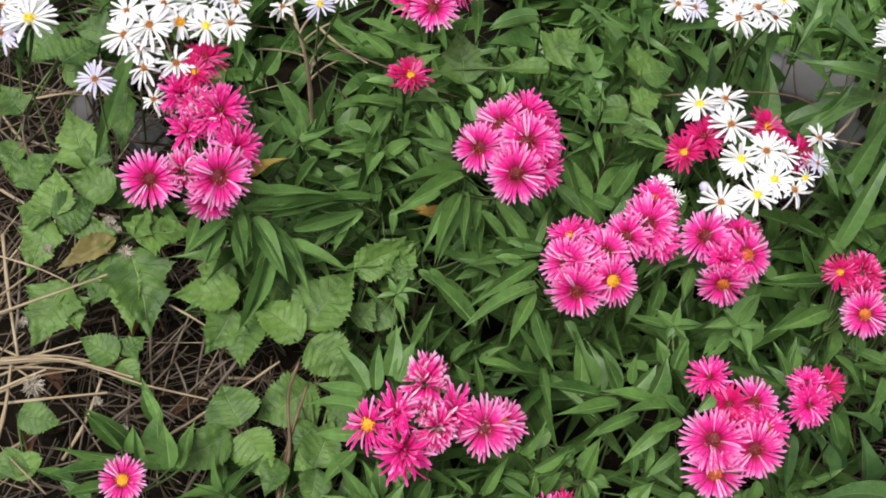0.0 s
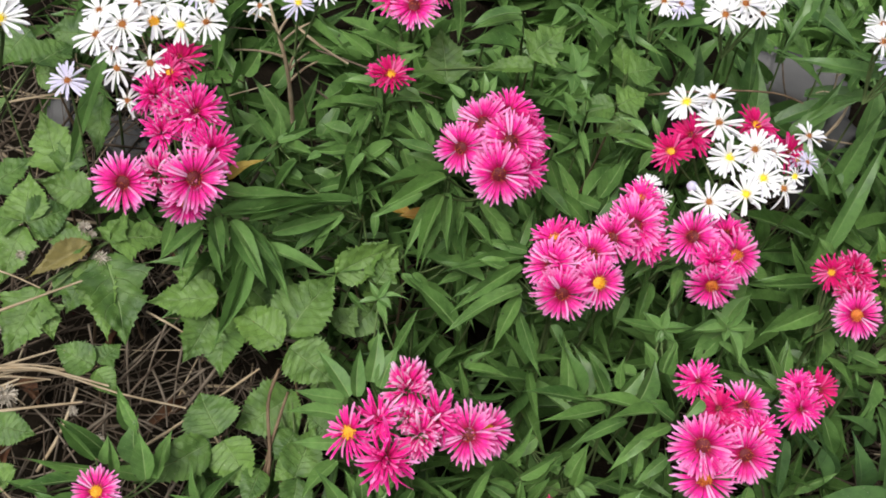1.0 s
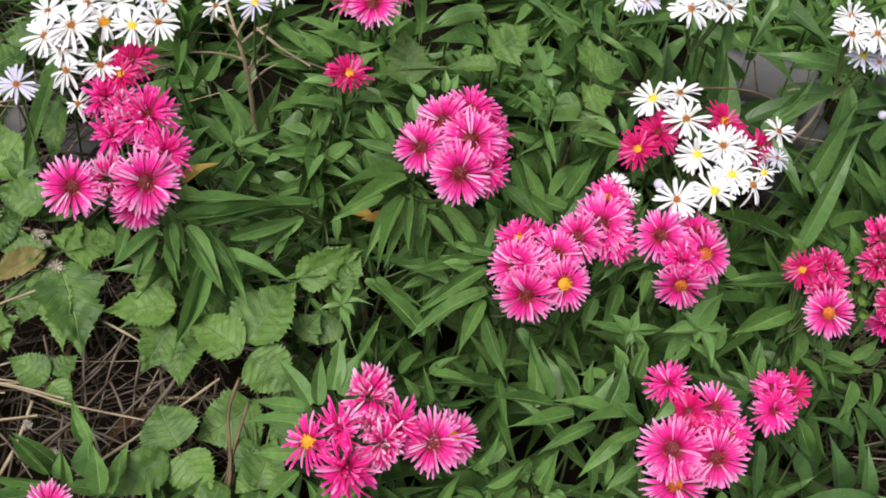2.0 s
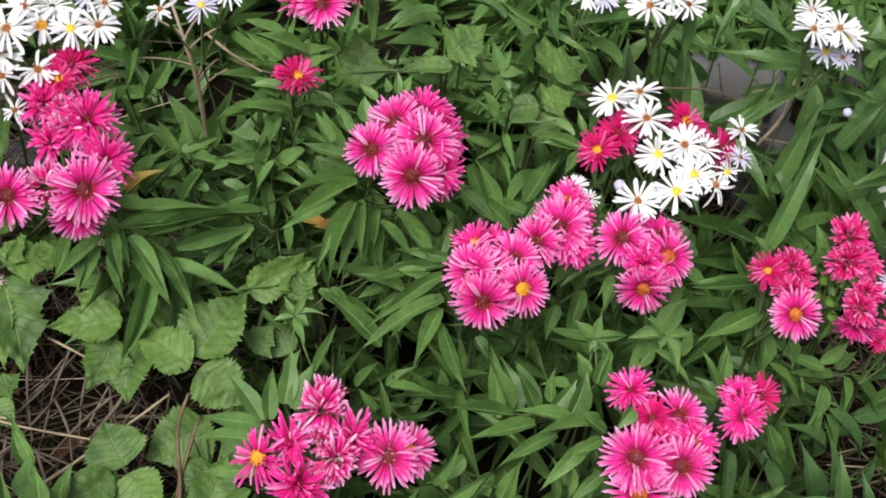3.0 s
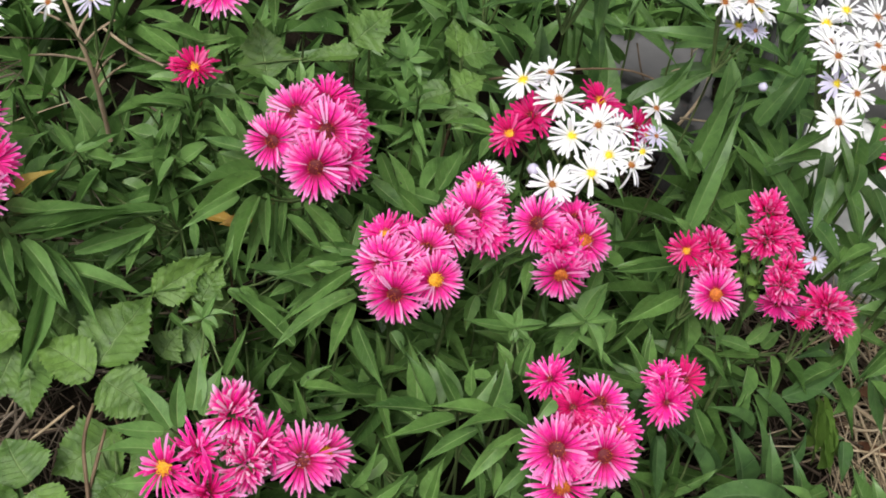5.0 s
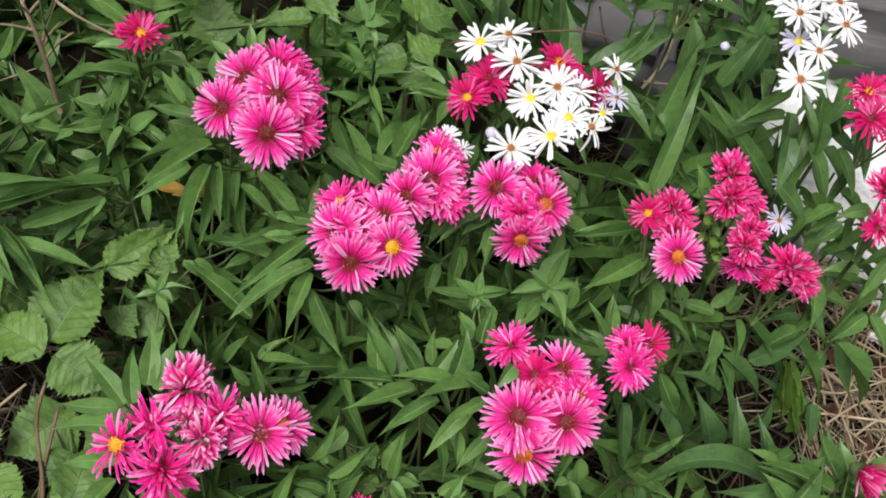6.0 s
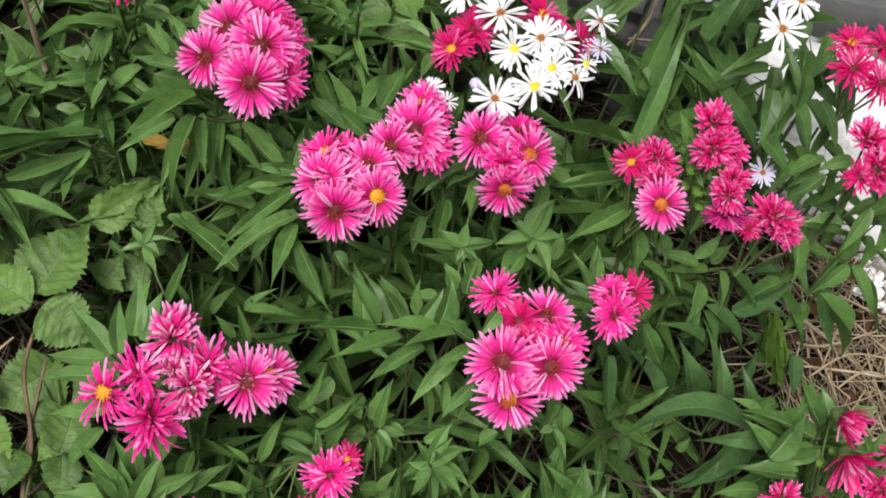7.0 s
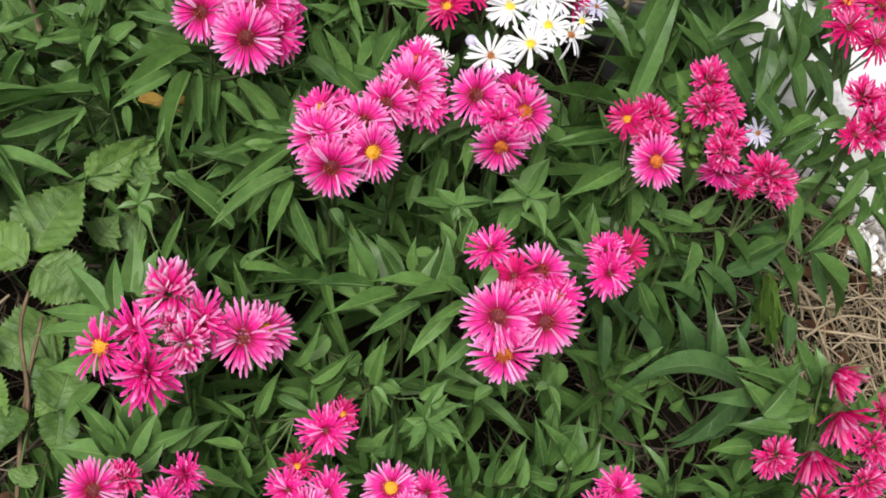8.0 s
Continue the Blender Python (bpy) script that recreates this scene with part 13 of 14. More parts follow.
stalk("leaf_stalk", p, (0.1711, 0.3557, 0.1000), (0.1681, 0.3589, 0.1200), 0.0010, 0.0007, STEM, -0.006, n=4, sides=4)
leaf(p, 0.1162, 0.3473, 0.1150, 0.1430, 0.3428, 0.1100, 0.0091)
stalk("leaf_stalk", p, (0.1711, 0.3557, 0.1000), (0.1162, 0.3473, 0.1150), 0.0010, 0.0007, STEM, -0.006, n=4, sides=4)
leaf(p, 0.1636, 0.3615, 0.1200, 0.1495, 0.3620, 0.1200, 0.0070)
stalk("leaf_stalk", p, (0.1711, 0.3557, 0.1000), (0.1636, 0.3615, 0.1200), 0.0010, 0.0007, STEM, -0.006, n=4, sides=4)
leaf(p, 0.1644, 0.3170, 0.1100, 0.1885, 0.3211, 0.1100, 0.0090)
stalk("leaf_stalk", p, (0.1711, 0.3557, 0.1000), (0.1644, 0.3170, 0.1100), 0.0010, 0.0007, STEM, -0.006, n=4, sides=4)
leaf(p, 0.1750, 0.3143, 0.1100, 0.1864, 0.3286, 0.1250, 0.0076)
stalk("leaf_stalk", p, (0.1711, 0.3557, 0.1000), (0.1750, 0.3143, 0.1100), 0.0010, 0.0007, STEM, -0.006, n=4, sides=4)
p = thing("aster_shoot", 0.411, 0.502, SHOOT_LABEL, "plant", "aster shoots")
stalk("stem", p, p.location, (0.4037, 0.5071, 0.0900), 0.0016, 0.0010, STEM, 0.0, (0.004, -0.006, 0))
leaf(p, 0.3821, 0.4790, 0.1300, 0.3755, 0.4500, 0.1050, 0.0105)
stalk("leaf_stalk", p, (0.4037, 0.5071, 0.0900), (0.3821, 0.4790, 0.1300), 0.0010, 0.0007, STEM, -0.006, n=4, sides=4)
leaf(p, 0.4004, 0.4849, 0.1300, 0.4026, 0.4663, 0.1100, 0.0074)
stalk("leaf_stalk", p, (0.4037, 0.5071, 0.0900), (0.4004, 0.4849, 0.1300), 0.0010, 0.0007, STEM, -0.006, n=4, sides=4)
leaf(p, 0.3922, 0.4682, 0.1100, 0.4073, 0.4527, 0.0900, 0.0083)
stalk("leaf_stalk", p, (0.4037, 0.5071, 0.0900), (0.3922, 0.4682, 0.1100), 0.0010, 0.0007, STEM, -0.006, n=4, sides=4)
leaf(p, 0.4061, 0.4857, 0.1300, 0.4342, 0.4798, 0.1050, 0.0070)
stalk("leaf_stalk", p, (0.4037, 0.5071, 0.0900), (0.4061, 0.4857, 0.1300), 0.0010, 0.0007, STEM, -0.006, n=4, sides=4)
leaf(p, 0.4306, 0.4709, 0.0800, 0.3900, 0.4660, 0.0750, 0.0094)
stalk("leaf_stalk", p, (0.4037, 0.5071, 0.0900), (0.4306, 0.4709, 0.0800), 0.0010, 0.0007, STEM, -0.006, n=4, sides=4)
leaf(p, 0.3891, 0.4888, 0.1400, 0.4025, 0.5004, 0.1500, 0.0093)
stalk("leaf_stalk", p, (0.4037, 0.5071, 0.0900), (0.3891, 0.4888, 0.1400), 0.0010, 0.0007, STEM, -0.006, n=4, sides=4)
leaf(p, 0.3725, 0.4906, 0.1300, 0.3551, 0.4852, 0.1200, 0.0102)
stalk("leaf_stalk", p, (0.4037, 0.5071, 0.0900), (0.3725, 0.4906, 0.1300), 0.0010, 0.0007, STEM, -0.006, n=4, sides=4)
p = thing("aster_shoot", 0.495, 0.533, "leafy green aster stem hanging over pale straw", "plant", "aster shoots")
stalk("stem", p, p.location, (0.5013, 0.5257, 0.1000), 0.0016, 0.0010, STEM, 0.0, (0.004, -0.006, 0))
leaf(p, 0.4640, 0.4743, 0.1400, 0.4983, 0.4536, 0.0900, 0.0112)
leaf(p, 0.4804, 0.4891, 0.1550, 0.4600, 0.4762, 0.1350, 0.0104)
leaf(p, 0.4865, 0.4930, 0.1500, 0.5151, 0.4748, 0.1150, 0.0097)
leaf(p, 0.4718, 0.5105, 0.1700, 0.4436, 0.5118, 0.1650, 0.0104)
leaf(p, 0.4895, 0.5201, 0.1800, 0.4769, 0.5000, 0.1500, 0.0103)
leaf(p, 0.5055, 0.5245, 0.1850, 0.4864, 0.5162, 0.1700, 0.0096)
leaf(p, 0.4497, 0.5170, 0.1500, 0.4528, 0.4874, 0.1200, 0.0108)
leaf(p, 0.4747, 0.4886, 0.1000, 0.4600, 0.4743, 0.0800, 0.0114)
stalk("leaf_stalk", p, (0.5013, 0.5257, 0.1000), (0.4747, 0.4886, 0.1000), 0.0010, 0.0007, STEM, -0.006, n=4, sides=4)
p = thing("aster_shoot", 0.482, 0.651, "dark leafy aster stem before a white stone", "plant", "aster shoots")
stalk("stem", p, p.location, (0.4939, 0.6366, 0.1200), 0.0016, 0.0010, STEM, 0.0, (0.004, -0.006, 0))
leaf(p, 0.4520, 0.6022, 0.2300, 0.4701, 0.5656, 0.2000, 0.0122, BLADES)
leaf(p, 0.4430, 0.5380, 0.2050, 0.4254, 0.5292, 0.1900, 0.0086)
leaf(p, 0.4687, 0.5390, 0.2050, 0.4458, 0.5355, 0.1950, 0.0094)
leaf(p, 0.4497, 0.5282, 0.2000, 0.4280, 0.5199, 0.1800, 0.0094)
leaf(p, 0.4301, 0.5858, 0.2100, 0.4497, 0.5564, 0.1800, 0.0096, BLADES)
leaf(p, 0.4500, 0.5840, 0.2100, 0.4684, 0.5603, 0.1850, 0.0104, BLADES)
leaf(p, 0.4081, 0.5552, 0.2000, 0.4357, 0.5416, 0.1750, 0.0144, BLADES)
leaf(p, 0.4123, 0.5794, 0.2200, 0.4077, 0.5479, 0.1950, 0.0128, BLADES)
leaf(p, 0.4319, 0.5878, 0.2300, 0.4334, 0.5787, 0.2000, 0.0098, BLADES)
p = thing("grass_tuft", 0.279, 0.755, BLADE_LABEL, "plant", "broad grass")
stalk("stem", p, p.location, (0.2869, 0.7510, 0.0800), 0.0016, 0.0010, STEM, 0.0, (0.004, -0.006, 0))
leaf(p, 0.2110, 0.6762, 0.2620, 0.1618, 0.6560, 0.2500, 0.0105, BLADES)
leaf(p, 0.2778, 0.7096, 0.2700, 0.2690, 0.6738, 0.2350, 0.0081, BLADES)
leaf(p, 0.2925, 0.7138, 0.2700, 0.2939, 0.6987, 0.2450, 0.0055, BLADES)
leaf(p, 0.2508, 0.6901, 0.2500, 0.2532, 0.6714, 0.2200, 0.0103, BLADES)
leaf(p, 0.3378, 0.6636, 0.2500, 0.2595, 0.6647, 0.2450, 0.0114, BLADES)
leaf(p, 0.2107, 0.6791, 0.1500, 0.2183, 0.7160, 0.2000, 0.0155, BLADES)
leaf(p, 0.2748, 0.7028, 0.1400, 0.2626, 0.7447, 0.1900, 0.0172, BLADES)
leaf(p, 0.2879, 0.7724, 0.2100, 0.3561, 0.7402, 0.1900, 0.0168, BLADES)
leaf(p, 0.2361, 0.7323, 0.2000, 0.2880, 0.7210, 0.1900, 0.0120, BLADES)
leaf(p, 0.2779, 0.7155, 0.2000, 0.3300, 0.7103, 0.1700, 0.0068, BLADES)
leaf(p, 0.3086, 0.6779, 0.1500, 0.3571, 0.7034, 0.1800, 0.0126, BLADES)
leaf(p, 0.3220, 0.6803, 0.1500, 0.3364, 0.7038, 0.1800, 0.0140, BLADES)
leaf(p, 0.2203, 0.7269, 0.1500, 0.2439, 0.7454, 0.1800, 0.0135, BLADES)
leaf(p, 0.2509, 0.7331, 0.1300, 0.2449, 0.7574, 0.1600, 0.0147, BLADES)
leaf(p, 0.3669, 0.6863, 0.1500, 0.3651, 0.7143, 0.1900, 0.0150, BLADES)
p = thing("aster_shoot", 0.303, 0.323, SHOOT_LABEL, "plant", "aster shoots")
stalk("stem", p, p.location, (0.3121, 0.3274, 0.0700), 0.0016, 0.0010, STEM, 0.0, (0.004, -0.006, 0))
leaf(p, 0.2960, 0.3111, 0.1200, 0.2684, 0.3358, 0.1400, 0.0114)
stalk("leaf_stalk", p, (0.3121, 0.3274, 0.0700), (0.2960, 0.3111, 0.1200), 0.0010, 0.0007, STEM, -0.006, n=4, sides=4)
leaf(p, 0.2974, 0.3127, 0.1200, 0.2972, 0.3372, 0.1400, 0.0118)
stalk("leaf_stalk", p, (0.3121, 0.3274, 0.0700), (0.2974, 0.3127, 0.1200), 0.0010, 0.0007, STEM, -0.006, n=4, sides=4)
leaf(p, 0.3002, 0.3115, 0.1200, 0.3131, 0.3297, 0.1350, 0.0107)
stalk("leaf_stalk", p, (0.3121, 0.3274, 0.0700), (0.3002, 0.3115, 0.1200), 0.0010, 0.0007, STEM, -0.006, n=4, sides=4)
leaf(p, 0.3082, 0.3243, 0.1150, 0.3289, 0.3285, 0.1150, 0.0077)
stalk("leaf_stalk", p, (0.3121, 0.3274, 0.0700), (0.3082, 0.3243, 0.1150), 0.0010, 0.0007, STEM, -0.006, n=4, sides=4)
leaf(p, 0.2886, 0.3356, 0.1100, 0.3173, 0.3402, 0.1150, 0.0085)
stalk("leaf_stalk", p, (0.3121, 0.3274, 0.0700), (0.2886, 0.3356, 0.1100), 0.0010, 0.0007, STEM, -0.006, n=4, sides=4)
leaf(p, 0.2591, 0.3070, 0.1200, 0.2678, 0.3265, 0.1300, 0.0093)
leaf(p, 0.2671, 0.3059, 0.1150, 0.2661, 0.3144, 0.1300, 0.0093)
leaf(p, 0.2838, 0.3350, 0.1200, 0.2859, 0.3531, 0.1350, 0.0109)
stalk("leaf_stalk", p, (0.3121, 0.3274, 0.0700), (0.2838, 0.3350, 0.1200), 0.0010, 0.0007, STEM, -0.006, n=4, sides=4)
leaf(p, 0.3149, 0.3073, 0.1150, 0.3326, 0.3189, 0.1200, 0.0090)
stalk("leaf_stalk", p, (0.3121, 0.3274, 0.0700), (0.3149, 0.3073, 0.1150), 0.0010, 0.0007, STEM, -0.006, n=4, sides=4)
leaf(p, 0.2893, 0.3031, 0.1100, 0.2699, 0.3050, 0.1100, 0.0090)
stalk("leaf_stalk", p, (0.3121, 0.3274, 0.0700), (0.2893, 0.3031, 0.1100), 0.0010, 0.0007, STEM, -0.006, n=4, sides=4)
p = thing("aster_shoot", -0.090, 0.629, "dark leafy aster shoot in deep shade", "plant", "aster shoots")
stalk("stem", p, p.location, (-0.0930, 0.6440, 0.0600), 0.0016, 0.0010, STEM, 0.0, (0.004, -0.006, 0))
leaf(p, -0.0940, 0.6174, 0.0900, -0.1333, 0.6476, 0.1200, 0.0163)
stalk("leaf_stalk", p, (-0.0930, 0.6440, 0.0600), (-0.0940, 0.6174, 0.0900), 0.0010, 0.0007, STEM, -0.006, n=4, sides=4)
leaf(p, -0.0879, 0.6221, 0.0900, -0.0801, 0.6689, 0.1200, 0.0154)
stalk("leaf_stalk", p, (-0.0930, 0.6440, 0.0600), (-0.0879, 0.6221, 0.0900), 0.0010, 0.0007, STEM, -0.006, n=4, sides=4)
leaf(p, -0.1119, 0.6018, 0.1000, -0.1433, 0.6138, 0.1200, 0.0141)
leaf(p, -0.0665, 0.6140, 0.1000, -0.0549, 0.6443, 0.1200, 0.0142)
stalk("leaf_stalk", p, (-0.0930, 0.6440, 0.0600), (-0.0665, 0.6140, 0.1000), 0.0010, 0.0007, STEM, -0.006, n=4, sides=4)
leaf(p, -0.1185, 0.6644, 0.0900, -0.1049, 0.6902, 0.1100, 0.0147)
stalk("leaf_stalk", p, (-0.0930, 0.6440, 0.0600), (-0.1185, 0.6644, 0.0900), 0.0010, 0.0007, STEM, -0.006, n=4, sides=4)
leaf(p, -0.1354, 0.6385, 0.1300, -0.1259, 0.6580, 0.1500, 0.0131)
p = thing("aster_shoot", -0.118, 0.315, SHOOT_LABEL, "plant", "aster shoots")
stalk("stem", p, p.location, (-0.1270, 0.3128, 0.1000), 0.0016, 0.0010, STEM, 0.0, (0.004, -0.006, 0))
leaf(p, -0.1186, 0.3079, 0.1150, -0.1250, 0.3347, 0.1350, 0.0187)
stalk("leaf_stalk", p, (-0.1270, 0.3128, 0.1000), (-0.1186, 0.3079, 0.1150), 0.0010, 0.0007, STEM, -0.006, n=4, sides=4)
leaf(p, -0.1308, 0.3278, 0.1200, -0.1489, 0.3558, 0.1300, 0.0110)
stalk("leaf_stalk", p, (-0.1270, 0.3128, 0.1000), (-0.1308, 0.3278, 0.1200), 0.0010, 0.0007, STEM, -0.006, n=4, sides=4)
leaf(p, -0.1359, 0.3020, 0.1200, -0.1403, 0.3175, 0.1350, 0.0116)
stalk("leaf_stalk", p, (-0.1270, 0.3128, 0.1000), (-0.1359, 0.3020, 0.1200), 0.0010, 0.0007, STEM, -0.006, n=4, sides=4)
leaf(p, -0.1369, 0.3079, 0.1150, -0.1805, 0.3261, 0.1200, 0.0125)
stalk("leaf_stalk", p, (-0.1270, 0.3128, 0.1000), (-0.1369, 0.3079, 0.1150), 0.0010, 0.0007, STEM, -0.006, n=4, sides=4)
leaf(p, -0.1041, 0.3141, 0.1100, -0.1033, 0.3351, 0.1200, 0.0106)
stalk("leaf_stalk", p, (-0.1270, 0.3128, 0.1000), (-0.1041, 0.3141, 0.1100), 0.0010, 0.0007, STEM, -0.006, n=4, sides=4)
leaf(p, -0.1322, 0.3013, 0.1100, -0.1008, 0.3020, 0.1050, 0.0101)
stalk("leaf_stalk", p, (-0.1270, 0.3128, 0.1000), (-0.1322, 0.3013, 0.1100), 0.0010, 0.0007, STEM, -0.006, n=4, sides=4)
leaf(p, -0.1742, 0.2800, 0.1000, -0.2078, 0.2823, 0.1000, 0.0085)
stalk("leaf_stalk", p, (-0.1270, 0.3128, 0.1000), (-0.1742, 0.2800, 0.1000), 0.0010, 0.0007, STEM, -0.006, n=4, sides=4)
leaf(p, -0.1591, 0.2711, 0.1000, -0.1853, 0.2781, 0.1050, 0.0085)
stalk("leaf_stalk", p, (-0.1270, 0.3128, 0.1000), (-0.1591, 0.2711, 0.1000), 0.0010, 0.0007, STEM, -0.006, n=4, sides=4)

p = thing("aster_shoot", 0.200, 0.324, SHOOT_LABEL, "plant", "aster shoots")
stalk("stem", p, p.location, (0.2077, 0.3324, 0.1300), 0.0016, 0.0010, STEM, 0.0, (0.004, -0.006, 0))
leaf(p, 0.2074, 0.3259, 0.1400, 0.2151, 0.3128, 0.1300, 0.0057, YOUNGS)
stalk("leaf_stalk", p, (0.2077, 0.3324, 0.1300), (0.2074, 0.3259, 0.1400), 0.0010, 0.0007, STEM, -0.006, n=4, sides=4)
leaf(p, 0.2087, 0.3275, 0.1400, 0.2282, 0.3150, 0.1350, 0.0070, YOUNGS)
stalk("leaf_stalk", p, (0.2077, 0.3324, 0.1300), (0.2087, 0.3275, 0.1400), 0.0010, 0.0007, STEM, -0.006, n=4, sides=4)
leaf(p, 0.2079, 0.3295, 0.1400, 0.2286, 0.3330, 0.1500, 0.0074, YOUNGS)
stalk("leaf_stalk", p, (0.2077, 0.3324, 0.1300), (0.2079, 0.3295, 0.1400), 0.0010, 0.0007, STEM, -0.006, n=4, sides=4)
leaf(p, 0.2058, 0.3315, 0.1400, 0.2142, 0.3363, 0.1600, 0.0061, YOUNGS)
stalk("leaf_stalk", p, (0.2077, 0.3324, 0.1300), (0.2058, 0.3315, 0.1400), 0.0010, 0.0007, STEM, -0.006, n=4, sides=4)
leaf(p, 0.2046, 0.3278, 0.1400, 0.1880, 0.3187, 0.1300, 0.0081)
stalk("leaf_stalk", p, (0.2077, 0.3324, 0.1300), (0.2046, 0.3278, 0.1400), 0.0010, 0.0007, STEM, -0.006, n=4, sides=4)
leaf(p, 0.2059, 0.3277, 0.1350, 0.1997, 0.3121, 0.1200, 0.0074)
stalk("leaf_stalk", p, (0.2077, 0.3324, 0.1300), (0.2059, 0.3277, 0.1350), 0.0010, 0.0007, STEM, -0.006, n=4, sides=4)
leaf(p, 0.2038, 0.3299, 0.1400, 0.1924, 0.3372, 0.1500, 0.0060, YOUNGS)
stalk("leaf_stalk", p, (0.2077, 0.3324, 0.1300), (0.2038, 0.3299, 0.1400), 0.0010, 0.0007, STEM, -0.006, n=4, sides=4)
leaf(p, 0.2060, 0.3264, 0.1450, 0.2020, 0.3268, 0.1650, 0.0040, YOUNGS)
stalk("leaf_stalk", p, (0.2077, 0.3324, 0.1300), (0.2060, 0.3264, 0.1450), 0.0010, 0.0007, STEM, -0.006, n=4, sides=4)
p = thing("aster_shoot", 0.190, 0.356, SHOOT_LABEL, "plant", "aster shoots")
stalk("stem", p, p.location, (0.1797, 0.3612, 0.1100), 0.0016, 0.0010, STEM, 0.0, (0.004, -0.006, 0))
leaf(p, 0.1769, 0.3555, 0.1200, 0.1844, 0.3435, 0.1100, 0.0070, YOUNGS)
stalk("leaf_stalk", p, (0.1797, 0.3612, 0.1100), (0.1769, 0.3555, 0.1200), 0.0010, 0.0007, STEM, -0.006, n=4, sides=4)
leaf(p, 0.1790, 0.3557, 0.1200, 0.1905, 0.3531, 0.1200, 0.0070)
stalk("leaf_stalk", p, (0.1797, 0.3612, 0.1100), (0.1790, 0.3557, 0.1200), 0.0010, 0.0007, STEM, -0.006, n=4, sides=4)
leaf(p, 0.1762, 0.3566, 0.1200, 0.1767, 0.3385, 0.0900, 0.0077)
stalk("leaf_stalk", p, (0.1797, 0.3612, 0.1100), (0.1762, 0.3566, 0.1200), 0.0010, 0.0007, STEM, -0.006, n=4, sides=4)
leaf(p, 0.1738, 0.3601, 0.1200, 0.1813, 0.3592, 0.1300, 0.0056, YOUNGS)
stalk("leaf_stalk", p, (0.1797, 0.3612, 0.1100), (0.1738, 0.3601, 0.1200), 0.0010, 0.0007, STEM, -0.006, n=4, sides=4)
p = thing("aster_shoot", 0.470, 0.375, SHOOT_LABEL, "plant", "aster shoots")
stalk("stem", p, p.location, (0.4652, 0.3792, 0.1200), 0.0016, 0.0010, STEM, 0.0, (0.004, -0.006, 0))
shoot(p, (0.4652, 0.3792, 0.1200), 0.09, 14, 0.028, 0.050, 71, 3)
p = thing("aster_shoot", 0.489, 0.377, SHOOT_LABEL, "plant", "aster shoots")
stalk("stem", p, p.location, (0.4928, 0.3700, 0.1200), 0.0016, 0.0010, STEM, 0.0, (0.004, -0.006, 0))
shoot(p, (0.4928, 0.3700, 0.1200), 0.09, 14, 0.028, 0.050, 72, 3)
p = thing("aster_shoot", 0.445, 0.346, SHOOT_LABEL, "plant", "aster shoots")
stalk("stem", p, p.location, (0.4426, 0.3342, 0.1100), 0.0016, 0.0010, STEM, 0.0, (0.004, -0.006, 0))
shoot(p, (0.4426, 0.3342, 0.1100), 0.09, 13, 0.028, 0.048, 73, 3)
p = thing("aster_shoot", 0.356, 0.335, SHOOT_LABEL, "plant", "aster shoots")
stalk("stem", p, p.location, (0.3502, 0.3402, 0.0700), 0.0016, 0.0010, STEM, 0.0, (0.004, -0.006, 0))
shoot(p, (0.3502, 0.3402, 0.0700), 0.06, 12, 0.028, 0.048, 74, 2)
p = thing("aster_shoot", 0.116, 0.658, SHOOT_LABEL, "plant", "aster shoots")
stalk("stem", p, p.location, (0.1228, 0.6516, 0.2000), 0.0016, 0.0010, STEM, 0.0, (0.004, -0.006, 0))
leaf(p, 0.1216, 0.6438, 0.2100, 0.1135, 0.6586, 0.2250, 0.0096, YOUNGS)
leaf(p, 0.1225, 0.6441, 0.2100, 0.1289, 0.6569, 0.2200, 0.0087, YOUNGS)
leaf(p, 0.1232, 0.6420, 0.2100, 0.1405, 0.6456, 0.2100, 0.0096, YOUNGS)
leaf(p, 0.1230, 0.6450, 0.2050, 0.1337, 0.6314, 0.2000, 0.0087, YOUNGS)
leaf(p, 0.1217, 0.6447, 0.2050, 0.1216, 0.6299, 0.1950, 0.0096, YOUNGS)
leaf(p, 0.1199, 0.6434, 0.2100, 0.1057, 0.6455, 0.2150, 0.0078, YOUNGS)
leaf(p, 0.1207, 0.6456, 0.2050, 0.1060, 0.6388, 0.2000, 0.0087, YOUNGS)
p = thing("aster_shoot", -0.093, 0.547, SHOOT_LABEL, "plant", "aster shoots")
stalk("stem", p, p.location, (-0.0818, 0.5463, 0.1700), 0.0016, 0.0010, STEM, 0.0, (0.004, -0.006, 0))
leaf(p, -0.0818, 0.5463, 0.1700, -0.0894, 0.5706, 0.1900, 0.0113, YOUNGS)
leaf(p, -0.0847, 0.5477, 0.1700, -0.1041, 0.5643, 0.1850, 0.0063, YOUNGS)
leaf(p, -0.0794, 0.5469, 0.1700, -0.0736, 0.5669, 0.1850, 0.0071, YOUNGS)
leaf(p, -0.0780, 0.5479, 0.1650, -0.0583, 0.5551, 0.1650, 0.0101, YOUNGS)
leaf(p, -0.0861, 0.5458, 0.1650, -0.1043, 0.5357, 0.1550, 0.0109)
p = thing("aster_shoot", -0.007, 0.576, SHOOT_LABEL, "plant", "aster shoots")
stalk("stem", p, p.location, (-0.0066, 0.5674, 0.2200), 0.0016, 0.0010, STEM, 0.0, (0.004, -0.006, 0))
leaf(p, -0.0089, 0.5748, 0.2200, -0.0192, 0.5567, 0.2050, 0.0089)
leaf(p, -0.0065, 0.5754, 0.2200, 0.0142, 0.5687, 0.2050, 0.0089)
leaf(p, -0.0097, 0.5730, 0.2250, -0.0259, 0.5618, 0.2200, 0.0080)
